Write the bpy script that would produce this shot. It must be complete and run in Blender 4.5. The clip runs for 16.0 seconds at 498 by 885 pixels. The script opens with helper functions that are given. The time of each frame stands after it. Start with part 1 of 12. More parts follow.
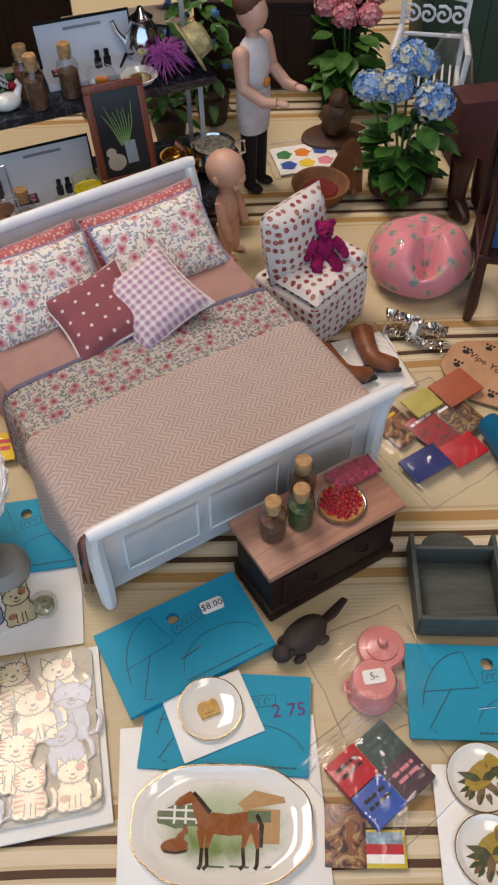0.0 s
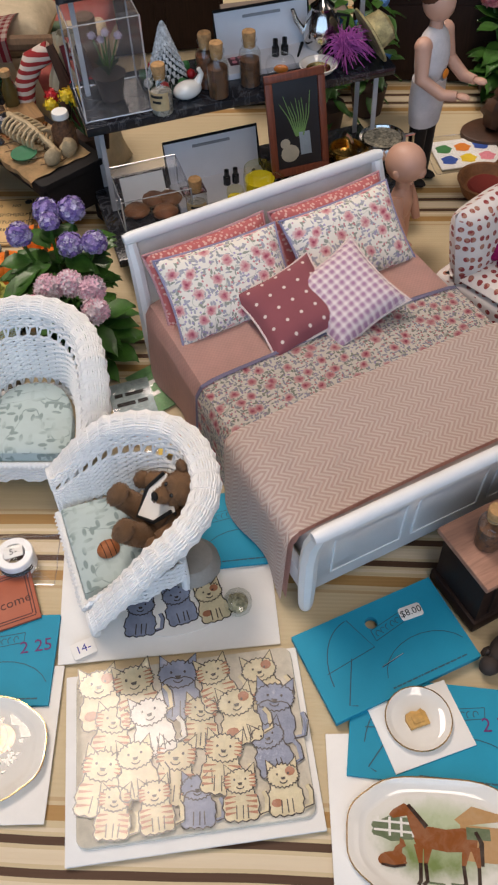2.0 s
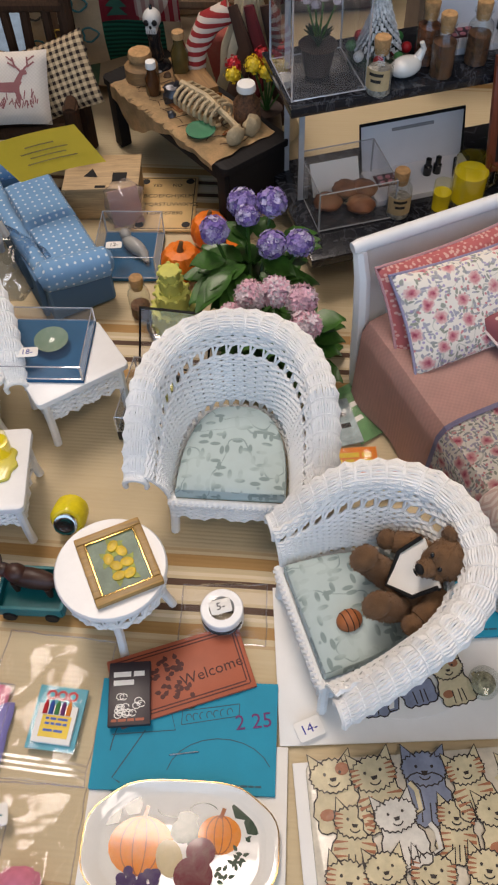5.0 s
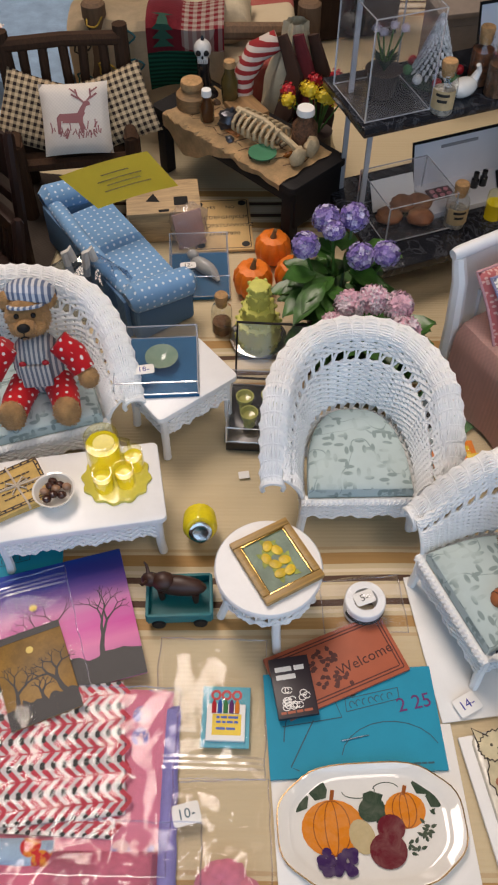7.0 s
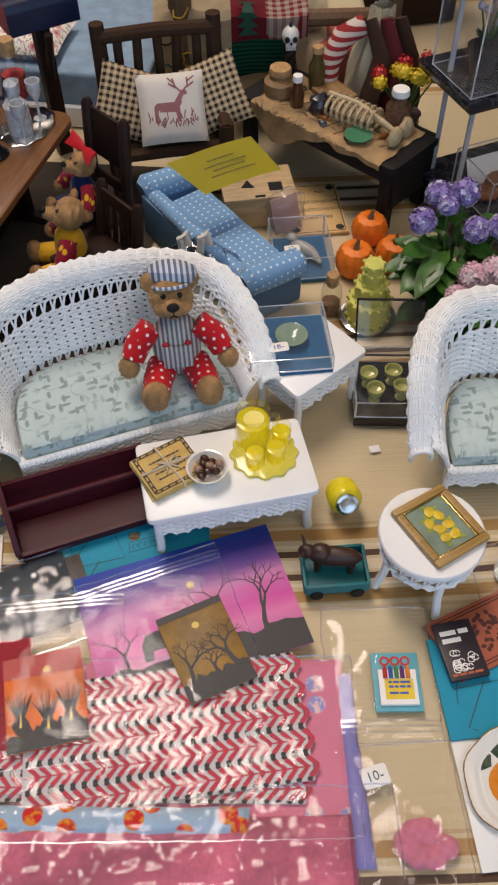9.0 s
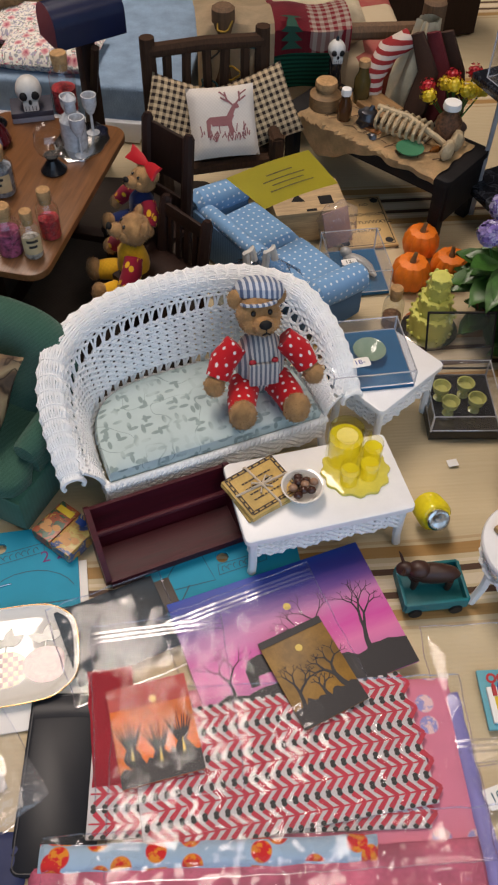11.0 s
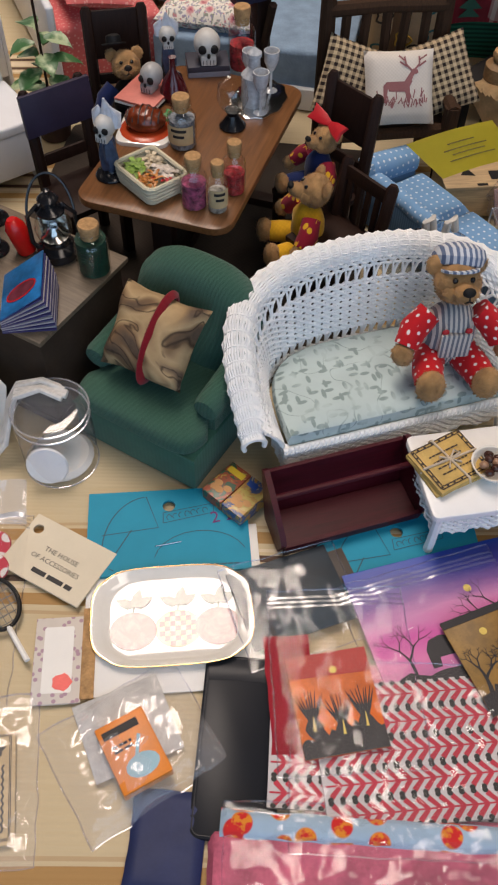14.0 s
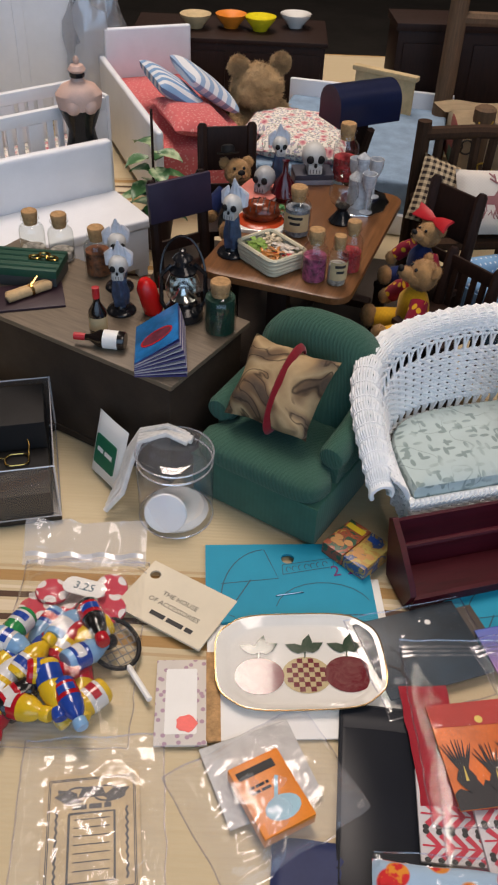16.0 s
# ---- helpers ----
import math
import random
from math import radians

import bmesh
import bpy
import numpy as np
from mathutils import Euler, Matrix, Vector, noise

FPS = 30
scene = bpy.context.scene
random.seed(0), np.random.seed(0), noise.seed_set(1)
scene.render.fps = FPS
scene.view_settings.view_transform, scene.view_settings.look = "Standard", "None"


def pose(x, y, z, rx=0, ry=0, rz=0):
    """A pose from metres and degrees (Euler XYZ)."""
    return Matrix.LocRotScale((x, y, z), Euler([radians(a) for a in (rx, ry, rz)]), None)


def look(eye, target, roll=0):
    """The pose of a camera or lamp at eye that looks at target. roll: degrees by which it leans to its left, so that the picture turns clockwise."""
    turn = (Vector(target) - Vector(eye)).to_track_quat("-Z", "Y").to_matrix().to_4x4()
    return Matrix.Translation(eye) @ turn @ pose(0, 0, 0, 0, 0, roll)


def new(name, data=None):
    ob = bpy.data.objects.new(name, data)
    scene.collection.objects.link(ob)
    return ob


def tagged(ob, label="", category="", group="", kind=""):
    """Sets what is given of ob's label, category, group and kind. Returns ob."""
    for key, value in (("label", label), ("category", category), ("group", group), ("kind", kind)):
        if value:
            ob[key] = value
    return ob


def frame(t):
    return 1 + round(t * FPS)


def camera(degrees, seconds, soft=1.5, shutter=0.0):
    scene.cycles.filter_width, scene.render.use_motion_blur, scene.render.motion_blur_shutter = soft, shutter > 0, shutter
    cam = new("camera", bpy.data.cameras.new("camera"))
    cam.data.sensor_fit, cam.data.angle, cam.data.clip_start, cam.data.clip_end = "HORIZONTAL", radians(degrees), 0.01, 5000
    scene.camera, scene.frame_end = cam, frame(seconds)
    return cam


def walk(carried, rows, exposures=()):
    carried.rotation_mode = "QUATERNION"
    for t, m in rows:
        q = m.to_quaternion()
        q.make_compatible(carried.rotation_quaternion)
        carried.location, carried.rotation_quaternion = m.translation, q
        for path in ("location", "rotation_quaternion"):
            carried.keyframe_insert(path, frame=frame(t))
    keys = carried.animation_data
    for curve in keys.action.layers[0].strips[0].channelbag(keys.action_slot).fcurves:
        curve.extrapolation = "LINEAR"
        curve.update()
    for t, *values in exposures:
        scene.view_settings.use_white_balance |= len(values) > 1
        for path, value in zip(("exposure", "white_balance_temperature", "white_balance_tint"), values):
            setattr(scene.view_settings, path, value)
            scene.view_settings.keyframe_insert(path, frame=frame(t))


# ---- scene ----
cam = camera(32.64, 16.0, soft=2.2)
PATH = [
    (0, (0.16811, -0.16565, 0.33334), (0.16835, 0.02340, 0.10041), -1.76),
    (0.5, (0.15191, -0.16456, 0.33374), (0.14610, 0.02408, 0.10054), -2.57),
    (1, (0.13679, -0.16611, 0.33204), (0.12741, 0.02196, 0.09850), -2.60),
    (1.5, (0.11869, -0.16207, 0.33550), (0.10463, 0.02563, 0.10190), -3.16),
    (2, (0.10109, -0.15840, 0.33071), (0.08468, 0.02839, 0.09653), -3.40),
    (2.5, (0.09127, -0.15746, 0.33450), (0.06910, 0.02851, 0.10014), -4.29),
    (3, (0.07944, -0.15362, 0.33074), (0.05447, 0.03093, 0.09555), -4.45),
    (3.5, (0.06273, -0.13930, 0.32322), (0.03669, 0.04089, 0.08478), -4.70),
    (4, (0.04176, -0.11545, 0.31595), (0.01400, 0.06045, 0.07453), -4.80),
    (4.5, (0.02722, -0.10166, 0.31358), (-0.00123, 0.07092, 0.06984), -3.79),
    (7, (-0.07213, -0.12540, 0.32406), (-0.07061, 0.05634, 0.08538), 0.31),
    (7.5, (-0.08610, -0.12538, 0.32173), (-0.08214, 0.05715, 0.08368), -0.00),
    (8, (-0.10253, -0.13045, 0.32062), (-0.09762, 0.05188, 0.08244), -0.46),
    (8.5, (-0.11865, -0.13147, 0.31893), (-0.11357, 0.05096, 0.08083), -0.96),
    (9, (-0.13901, -0.13695, 0.31941), (-0.13336, 0.04618, 0.08186), -0.93),
    (11.5, (-0.20393, -0.12492, 0.31690), (-0.18257, 0.05998, 0.08162), 1.53),
    (12, (-0.21404, -0.12413, 0.32077), (-0.19765, 0.05935, 0.08399), 1.28),
    (12.5, (-0.22059, -0.12308, 0.31775), (-0.20823, 0.05999, 0.08041), 0.53),
    (13, (-0.23276, -0.11981, 0.31719), (-0.22307, 0.06206, 0.07880), 0.57),
    (13.5, (-0.24401, -0.11913, 0.31040), (-0.23598, 0.06066, 0.07038), 1.39),
    (14, (-0.24793, -0.12554, 0.30102), (-0.24521, 0.05758, 0.06341), 1.34),
    (14.5, (-0.26686, -0.14191, 0.28810), (-0.26588, 0.05471, 0.06152), 2.66),
    (15, (-0.27429, -0.15758, 0.28088), (-0.27533, 0.05349, 0.06769), 3.15),
    (15.5, (-0.28549, -0.16383, 0.26796), (-0.28364, 0.05924, 0.06736), 4.12),
    (16, (-0.29495, -0.16549, 0.26094), (-0.29586, 0.06447, 0.06828), 2.68),
]
walk(cam, [(t, look(eye, target, roll)) for t, eye, target, roll in PATH], exposures=[(0, -0.18), (2.5, -0.16), (4.5, -0.28), (7, -0.28), (9, -0.28), (12, -0.31), (16, -0.22)])
import itertools


# ---- building helpers: all shapes are written in centimetres ----
CM = 0.01
TAU = 2 * math.pi
rnd = random.Random(7)


def obj(name, bm, mats, smooth=True):
    """One mesh object from a bmesh in centimetres."""
    me = bpy.data.meshes.new(name)
    bmesh.ops.transform(bm, matrix=Matrix.Scale(CM, 4), verts=bm.verts)
    bmesh.ops.recalc_face_normals(bm, faces=bm.faces)
    bm.to_mesh(me)
    bm.free()
    for m in mats if isinstance(mats, (list, tuple)) else [mats]:
        me.materials.append(m)
    if smooth:
        me.polygons.foreach_set("use_smooth", [True] * len(me.polygons))
        me.set_sharp_from_angle(angle=radians(38))
    return new(name, me)


def cmpose(x, y, z=0, rz=0, rx=0, ry=0):
    return pose(x * CM, y * CM, z * CM, rx, ry, rz)


def thing(name, label, category, x, y, z=0, rz=0, rx=0, ry=0, group="", kind=""):
    """An Empty at the base of a thing, which holds its parts."""
    ob = new(name)
    ob.empty_display_size = 0.005
    ob.matrix_basis = cmpose(x, y, z, rz, rx, ry)
    return tagged(ob, label, category, group, kind)


def solo(name, bm, mats, label, category, x=0, y=0, z=0, rz=0, rx=0, ry=0, group="", kind="", smooth=True):
    """A thing that is a single mesh."""
    ob = obj(name, bm, mats, smooth)
    ob.matrix_basis = cmpose(x, y, z, rz, rx, ry)
    return tagged(ob, label, category, group, kind)


def part(name, bm, mats, parent, label="", smooth=True):
    ob = obj(name, bm, mats, smooth)
    ob.parent = parent
    return tagged(ob, label)


def twin(ob, parent, m):
    """Another object on the same mesh, under parent, at the pose m."""
    o = new(ob.name.split(".")[0], ob.data)
    o.parent = parent
    o.matrix_basis = m
    return o


def BM():
    return bmesh.new()


def faces_of(bm, verts, quads, mi=0):
    vs = [bm.verts.new(v) for v in verts]
    for q in quads:
        try:
            bm.faces.new([vs[i] for i in q]).material_index = mi
        except ValueError:
            pass
    return vs


def box(bm, x0, x1, y0, y1, z0, z1, bev=0.0, mi=0, seg=2, m=None):
    v = [(x, y, z) for z in (z0, z1) for y in (y0, y1) for x in (x0, x1)]
    vs = faces_of(bm, v, [(0, 2, 3, 1), (4, 5, 7, 6), (0, 1, 5, 4), (2, 6, 7, 3), (0, 4, 6, 2), (1, 3, 7, 5)], mi)
    if m:
        bmesh.ops.transform(bm, matrix=m, verts=vs)
    if bev:
        es = {e for a in vs for e in a.link_edges}
        bmesh.ops.bevel(bm, geom=list(es), offset=bev, segments=seg, profile=0.6, affect="EDGES", material=-1)


def lathe(bm, prof, seg=20, at=(0, 0, 0), mi=0, m=None, cap=True, squash=1.0):
    """A turned shape: prof is a row of (radius, height)."""
    rings = []
    for r, z in prof:
        rings.append([bm.verts.new((at[0] + r * math.cos(TAU * k / seg), at[1] + squash * r * math.sin(TAU * k / seg), at[2] + z)) for k in range(seg)])
    for a, b in zip(rings, rings[1:]):
        for k in range(seg):
            bm.faces.new((a[k], a[(k + 1) % seg], b[(k + 1) % seg], b[k])).material_index = mi
    if cap:
        for ring, r in ((rings[0], prof[0][0]), (rings[-1], prof[-1][0])):
            if r > 1e-4:
                bm.faces.new(ring).material_index = mi
    if m:
        bmesh.ops.transform(bm, matrix=m, verts=[v for r in rings for v in r])


def ball(bm, c, r, seg=14, rings=9, mi=0, m=None, wob=0.0):
    """An ellipsoid about c with the half sizes r."""
    r = (r, r, r) if isinstance(r, (int, float)) else r
    vs, rows = [], []
    for i in range(rings + 1):
        th = math.pi * i / rings
        row = []
        for k in range(1 if i in (0, rings) else seg):
            ph = TAU * k / seg
            d = Vector((math.sin(th) * math.cos(ph), math.sin(th) * math.sin(ph), -math.cos(th)))
            if wob:
                d *= 1 + wob * noise.noise(d * 2.3 + Vector(c))
            row.append(bm.verts.new((c[0] + d.x * r[0], c[1] + d.y * r[1], c[2] + d.z * r[2])))
        rows.append(row)
        vs += row
    for a, b in zip(rows, rows[1:]):
        for k in range(seg):
            q = [a[k % len(a)], a[(k + 1) % len(a)], b[(k + 1) % len(b)], b[k % len(b)]]
            q = [v for n, v in enumerate(q) if v not in q[:n]]
            bm.faces.new(q).material_index = mi
    if m:
        bmesh.ops.transform(bm, matrix=m, verts=vs)
    return vs


def tube(bm, pts, r, seg=6, mi=0, caps=True, closed=False, flat=1.0):
    """A round bar along a row of points; r is one radius or one for each point."""
    pts = [Vector(p) for p in pts]
    n = len(pts)
    rs = r if isinstance(r, (list, tuple)) else [r] * n
    up, rings = None, []
    for i, p in enumerate(pts):
        a = pts[i - 1] if (i or closed) else p
        b = pts[(i + 1) % n] if (i < n - 1 or closed) else p
        t = (b - a).normalized()
        if up is None:
            up = t.orthogonal().normalized()
        up = (up - t * up.dot(t))
        up = up.normalized() if up.length > 1e-6 else t.orthogonal().normalized()
        side = t.cross(up)
        rings.append([bm.verts.new(p + rs[i] * (math.cos(TAU * k / seg) * up * flat + math.sin(TAU * k / seg) * side)) for k in range(seg)])
    for i in range(n if closed else n - 1):
        a, b = rings[i], rings[(i + 1) % n]
        for k in range(seg):
            bm.faces.new((a[k], a[(k + 1) % seg], b[(k + 1) % seg], b[k])).material_index = mi
    if caps and not closed:
        bm.faces.new(rings[0]).material_index = mi
        bm.faces.new(rings[-1]).material_index = mi


def slab(bm, outline, z0, z1, mi=0, bev=0.0, mtop=None):
    """An extruded outline; a small bevel rounds its upper rim."""
    n = len(outline)
    if bev:
        c = Vector((sum(p[0] for p in outline) / n, sum(p[1] for p in outline) / n))
        inner = [tuple(Vector(p) - (Vector(p) - c).normalized() * bev) for p in outline]
        rows = [(outline, z0), (outline, z1 - bev), ([tuple((Vector(a) * 0.3 + Vector(b) * 0.7)) for a, b in zip(inner, outline)], z1 - bev * 0.3), (inner, z1)]
    else:
        rows = [(outline, z0), (outline, z1)]
    rings = [[bm.verts.new((x, y, z)) for x, y in row] for row, z in rows]
    bm.faces.new(rings[0][::-1]).material_index = mi
    bm.faces.new(rings[-1]).material_index = mi if mtop is None else mtop
    for a, b in zip(rings, rings[1:]):
        for k in range(n):
            bm.faces.new((a[k], a[(k + 1) % n], b[(k + 1) % n], b[k])).material_index = mi


def rrect(w, d, r, k=5):
    """A rounded rectangle about the origin."""
    out = []
    for cx, cy, a in ((w / 2 - r, d / 2 - r, 0), (-w / 2 + r, d / 2 - r, 90), (-w / 2 + r, -d / 2 + r, 180), (w / 2 - r, -d / 2 + r, 270)):
        out += [(cx + r * math.cos(radians(a + 90 * i / k)), cy + r * math.sin(radians(a + 90 * i / k))) for i in range(k + 1)]
    return out


def ring(rx, ry=None, n=24, cx=0, cy=0, turn=0, wave=0, waves=0):
    ry = rx if ry is None else ry
    out = []
    for k in range(n):
        a = TAU * k / n
        f = 1 + wave * math.cos(waves * a)
        x, y = rx * f * math.cos(a), ry * f * math.sin(a)
        out.append((cx + x * math.cos(turn) - y * math.sin(turn), cy + x * math.sin(turn) + y * math.cos(turn)))
    return out


LAYER = [0]


def lift():
    """A hair's breadth more for each printed patch, so that none lies in the plane of another."""
    LAYER[0] = (LAYER[0] + 1) % 9
    return 0.0012 * LAYER[0]


def flat(bm, outline, z, mi=0):
    """A printed patch on a flat thing."""
    z += lift()
    bm.faces.new([bm.verts.new((x, y, z)) for x, y in outline]).material_index = mi


def stroke(bm, pts, w, z, mi=0):
    """A drawn line on a flat thing, w wide (one width, or start and end width)."""
    w0, w1 = w if isinstance(w, tuple) else (w, w)
    n = len(pts)
    z += lift()
    left, right = [], []
    for i, p in enumerate(pts):
        a, b = Vector(pts[max(0, i - 1)]), Vector(pts[min(n - 1, i + 1)])
        t = (b - a).normalized() if (b - a).length > 1e-9 else Vector((1, 0))
        k = (w0 + (w1 - w0) * i / max(1, n - 1)) / 2
        left.append(bm.verts.new((p[0] - t.y * k, p[1] + t.x * k, z)))
        right.append(bm.verts.new((p[0] + t.y * k, p[1] - t.x * k, z)))
    for i in range(n - 1):
        bm.faces.new((left[i], right[i], right[i + 1], left[i + 1])).material_index = mi


def surf(bm, f, nu, nv, mi=0, wrap=False):
    """A sheet from f(u, v), u and v from 0 to 1."""
    g = [[bm.verts.new(f(i / nu, j / nv)) for j in range(nv + 1)] for i in range(nu if wrap else nu + 1)]
    for i in range(nu):
        for j in range(nv):
            a, b = g[i], g[(i + 1) % len(g)]
            bm.faces.new((a[j], b[j], b[j + 1], a[j + 1])).material_index = mi
    return g


def cushion(bm, w, d, h, pinch=0.06, n=14, mi=0, c=(0, 0, 0), m=None, puff=0.5):
    """A stuffed square pillow lying flat: swollen in the middle, with drawn-in sides."""
    vs = []
    for s in (1, -1):
        def f(u, v):
            x, y = 2 * u - 1, 2 * v - 1
            k = max(0.0, (1 - x ** 4) * (1 - y ** 4)) ** puff
            px = x * (1 - pinch * (1 - y * y))
            py = y * (1 - pinch * (1 - x * x))
            return (c[0] + px * w / 2, c[1] + py * d / 2, c[2] + h / 2 + s * h / 2 * k)
        for row in surf(bm, f, n, n, mi):
            vs += row
    if m:
        bmesh.ops.transform(bm, matrix=m, verts=vs)
    bmesh.ops.remove_doubles(bm, verts=[v for v in vs if v.is_valid], dist=0.002)


def letters(name, body, size, mats, parent, x, y, z, rz=0, align="CENTER", rx=0, depth=0.004):
    """Words in the built-in font, lying on a thing; size in centimetres."""
    cu = bpy.data.curves.new(name, "FONT")
    cu.body, cu.size, cu.align_x, cu.align_y, cu.extrude, cu.resolution_u = body, size * CM, align, "CENTER", depth * CM, 2
    tmp = bpy.data.objects.new("tmp", cu)
    scene.collection.objects.link(tmp)
    bpy.context.view_layer.update()
    me = bpy.data.meshes.new_from_object(tmp.evaluated_get(bpy.context.evaluated_depsgraph_get()))
    bpy.data.objects.remove(tmp)
    me.name = name
    me.materials.clear()
    me.materials.append(mats)
    ob = new(name, me)
    ob.parent = parent
    ob.matrix_basis = cmpose(x, y, z, rz, rx)
    return ob


def bars(bm, x0, x1, ys, z, h, seed=1, mi=0, gap=0.25):
    """Lines of writing too small to read, as plain bars."""
    r = random.Random(seed)
    for y in ys:
        x = x0
        while x < x1 - h:
            w = min(x1 - x, r.uniform(1.2, 4.5) * h)
            flat(bm, [(x, y), (x + w, y), (x + w, y + h), (x, y + h)], z, mi)
            x += w + gap * h * 2


# ---- materials ----
class Nodes:
    """Short hands for a material's node tree. Lengths are in centimetres of the object."""

    def __init__(self, name):
        self.mat = bpy.data.materials.new(name)
        self.mat.use_nodes = True
        self.t = self.mat.node_tree
        self.bsdf = self.t.nodes["Principled BSDF"]
        tc = self.t.nodes.new("ShaderNodeTexCoord")
        sc = self.t.nodes.new("ShaderNodeVectorMath")
        sc.operation = "SCALE"
        sc.inputs["Scale"].default_value = 100.0
        self.t.links.new(tc.outputs["Object"], sc.inputs[0])
        self.p = sc.outputs[0]
        self.xyz = None

    def put(self, sock, v):
        if isinstance(v, bpy.types.NodeSocket):
            self.t.links.new(v, sock)
        elif v is not None:
            sock.default_value = (*v, 1.0) if isinstance(v, tuple) and len(v) == 3 and sock.type == "RGBA" else v

    def m(self, op, a, b=None, c=None):
        n = self.t.nodes.new("ShaderNodeMath")
        n.operation = op
        for s, v in zip(n.inputs, (a, b, c)):
            self.put(s, v)
        return n.outputs[0]

    def axis(self, k, src=None):
        if src is not None or self.xyz is None:
            n = self.t.nodes.new("ShaderNodeSeparateXYZ")
            self.put(n.inputs[0], src or self.p)
            if src is not None:
                return n.outputs[k]
            self.xyz = n
        return self.xyz.outputs[k]

    def move(self, scale=(1, 1, 1), rot=(0, 0, 0), loc=(0, 0, 0), src=None):
        n = self.t.nodes.new("ShaderNodeMapping")
        self.put(n.inputs["Vector"], src or self.p)
        n.inputs["Scale"].default_value, n.inputs["Rotation"].default_value, n.inputs["Location"].default_value = scale, rot, loc
        return n.outputs[0]

    def noise(self, scale, detail=4.0, rough=0.6, src=None, dist=0.0, col=False):
        n = self.t.nodes.new("ShaderNodeTexNoise")
        self.put(n.inputs["Vector"], src or self.p)
        n.inputs["Scale"].default_value, n.inputs["Detail"].default_value = scale, detail
        n.inputs["Roughness"].default_value, n.inputs["Distortion"].default_value = rough, dist
        return n.outputs["Color" if col else 0]

    def skew(self):
        """Flat coordinates for a print: the two axes that lie along the face."""
        tc = self.t.nodes.new("ShaderNodeTexCoord")
        ax = [self.m("ABSOLUTE", self.axis(k, tc.outputs["Normal"])) for k in range(3)]
        up = self.m("GREATER_THAN", ax[2], 0.62)
        side = self.m("GREATER_THAN", ax[0], ax[1])
        x, y, z = (self.axis(k) for k in range(3))
        def pick(f, a, b):
            return self.m("ADD", self.m("MULTIPLY", f, a), self.m("MULTIPLY", self.m("SUBTRACT", 1.0, f), b))
        n = self.t.nodes.new("ShaderNodeCombineXYZ")
        self.put(n.inputs[0], pick(up, x, pick(side, y, x)))
        self.put(n.inputs[1], pick(up, y, z))
        return n.outputs[0]

    def vor(self, scale, src=None, rand=1.0, out="Distance", feature="F1", flat=False):
        n = self.t.nodes.new("ShaderNodeTexVoronoi")
        n.feature = feature
        if flat:
            n.voronoi_dimensions = "2D"
        self.put(n.inputs["Vector"], src or self.p)
        n.inputs["Scale"].default_value, n.inputs["Randomness"].default_value = scale, rand
        return n.outputs[out]

    def ramp(self, v, *stops, hard=False):
        n = self.t.nodes.new("ShaderNodeValToRGB")
        n.color_ramp.interpolation = "CONSTANT" if hard else "LINEAR"
        self.put(n.inputs[0], v)
        e = n.color_ramp.elements
        while len(e) < len(stops):
            e.new(0.5)
        for k, (at, c) in zip(e, stops):
            k.position, k.color = at, ((*c, 1) if isinstance(c, tuple) else (c, c, c, 1))
        return n.outputs[0]

    def mix(self, f, a, b, mode="MIX"):
        n = self.t.nodes.new("ShaderNodeMix")
        n.data_type, n.blend_type = "RGBA", mode
        self.put(n.inputs[0], f)
        self.put(n.inputs[6], a)
        self.put(n.inputs[7], b)
        return n.outputs[2]

    def bump(self, h, strength, dist=0.02):
        n = self.t.nodes.new("ShaderNodeBump")
        n.inputs["Strength"].default_value, n.inputs["Distance"].default_value = strength, dist * CM
        self.put(n.inputs["Height"], h)
        self.t.links.new(n.outputs[0], self.bsdf.inputs["Normal"])

    def set(self, **kw):
        names = dict(col="Base Color", rough="Roughness", metal="Metallic", spec="Specular IOR Level", trans="Transmission Weight", ior="IOR",
                     sheen="Sheen Weight", coat="Coat Weight", emit="Emission Strength", emitc="Emission Color", sub="Subsurface Weight", alpha="Alpha", crough="Coat Roughness", aniso="Anisotropic")
        for k, v in kw.items():
            self.put(self.bsdf.inputs[names[k]], v)
        return self.mat


def shade(c, f):
    return tuple(min(1.0, max(0.0, x * f)) for x in c)


def plain(name, col, rough=0.5, metal=0.0, var=0.18, scale=0.6, fine=9.0, bump=0.15, bd=0.02, **kw):
    """A surface with variation at two scales: broad stains and a fine grain."""
    n = Nodes(name)
    a, b = n.noise(scale, 3), n.noise(fine, 5, 0.7)
    c = n.mix(n.ramp(a, (0.3, 0.0), (0.7, 1.0)), shade(col, 1 - var), shade(col, 1 + var * 0.7))
    c = n.mix(n.m("MULTIPLY", n.ramp(b, (0.35, 0.0), (0.75, 1.0)), 0.35), c, shade(col, 1 - 1.6 * var))
    n.bump(b, bump, bd)
    r = n.m("ADD", rough - 0.06, n.m("MULTIPLY", b, 0.12))
    return n.set(col=c, rough=r, metal=metal, **kw)


def wood(name, col, rough=0.4, along=0, grain=1.0, **kw):
    n = Nodes(name)
    s = [2.2 * grain, 2.2 * grain, 2.2 * grain]
    s[along] = 0.18 * grain
    g = n.noise(3.0, 6, 0.65, src=n.move(tuple(s)), dist=0.6)
    f = n.noise(16.0, 3, 0.7, src=n.move(tuple(s)))
    c = n.mix(n.ramp(g, (0.3, 0.0), (0.7, 1.0)), shade(col, 0.55), shade(col, 1.25))
    c = n.mix(n.m("MULTIPLY", f, 0.5), c, shade(col, 0.7))
    n.bump(f, 0.2, 0.02)
    return n.set(col=c, rough=n.m("ADD", rough - 0.08, n.m("MULTIPLY", g, 0.2)), **kw)


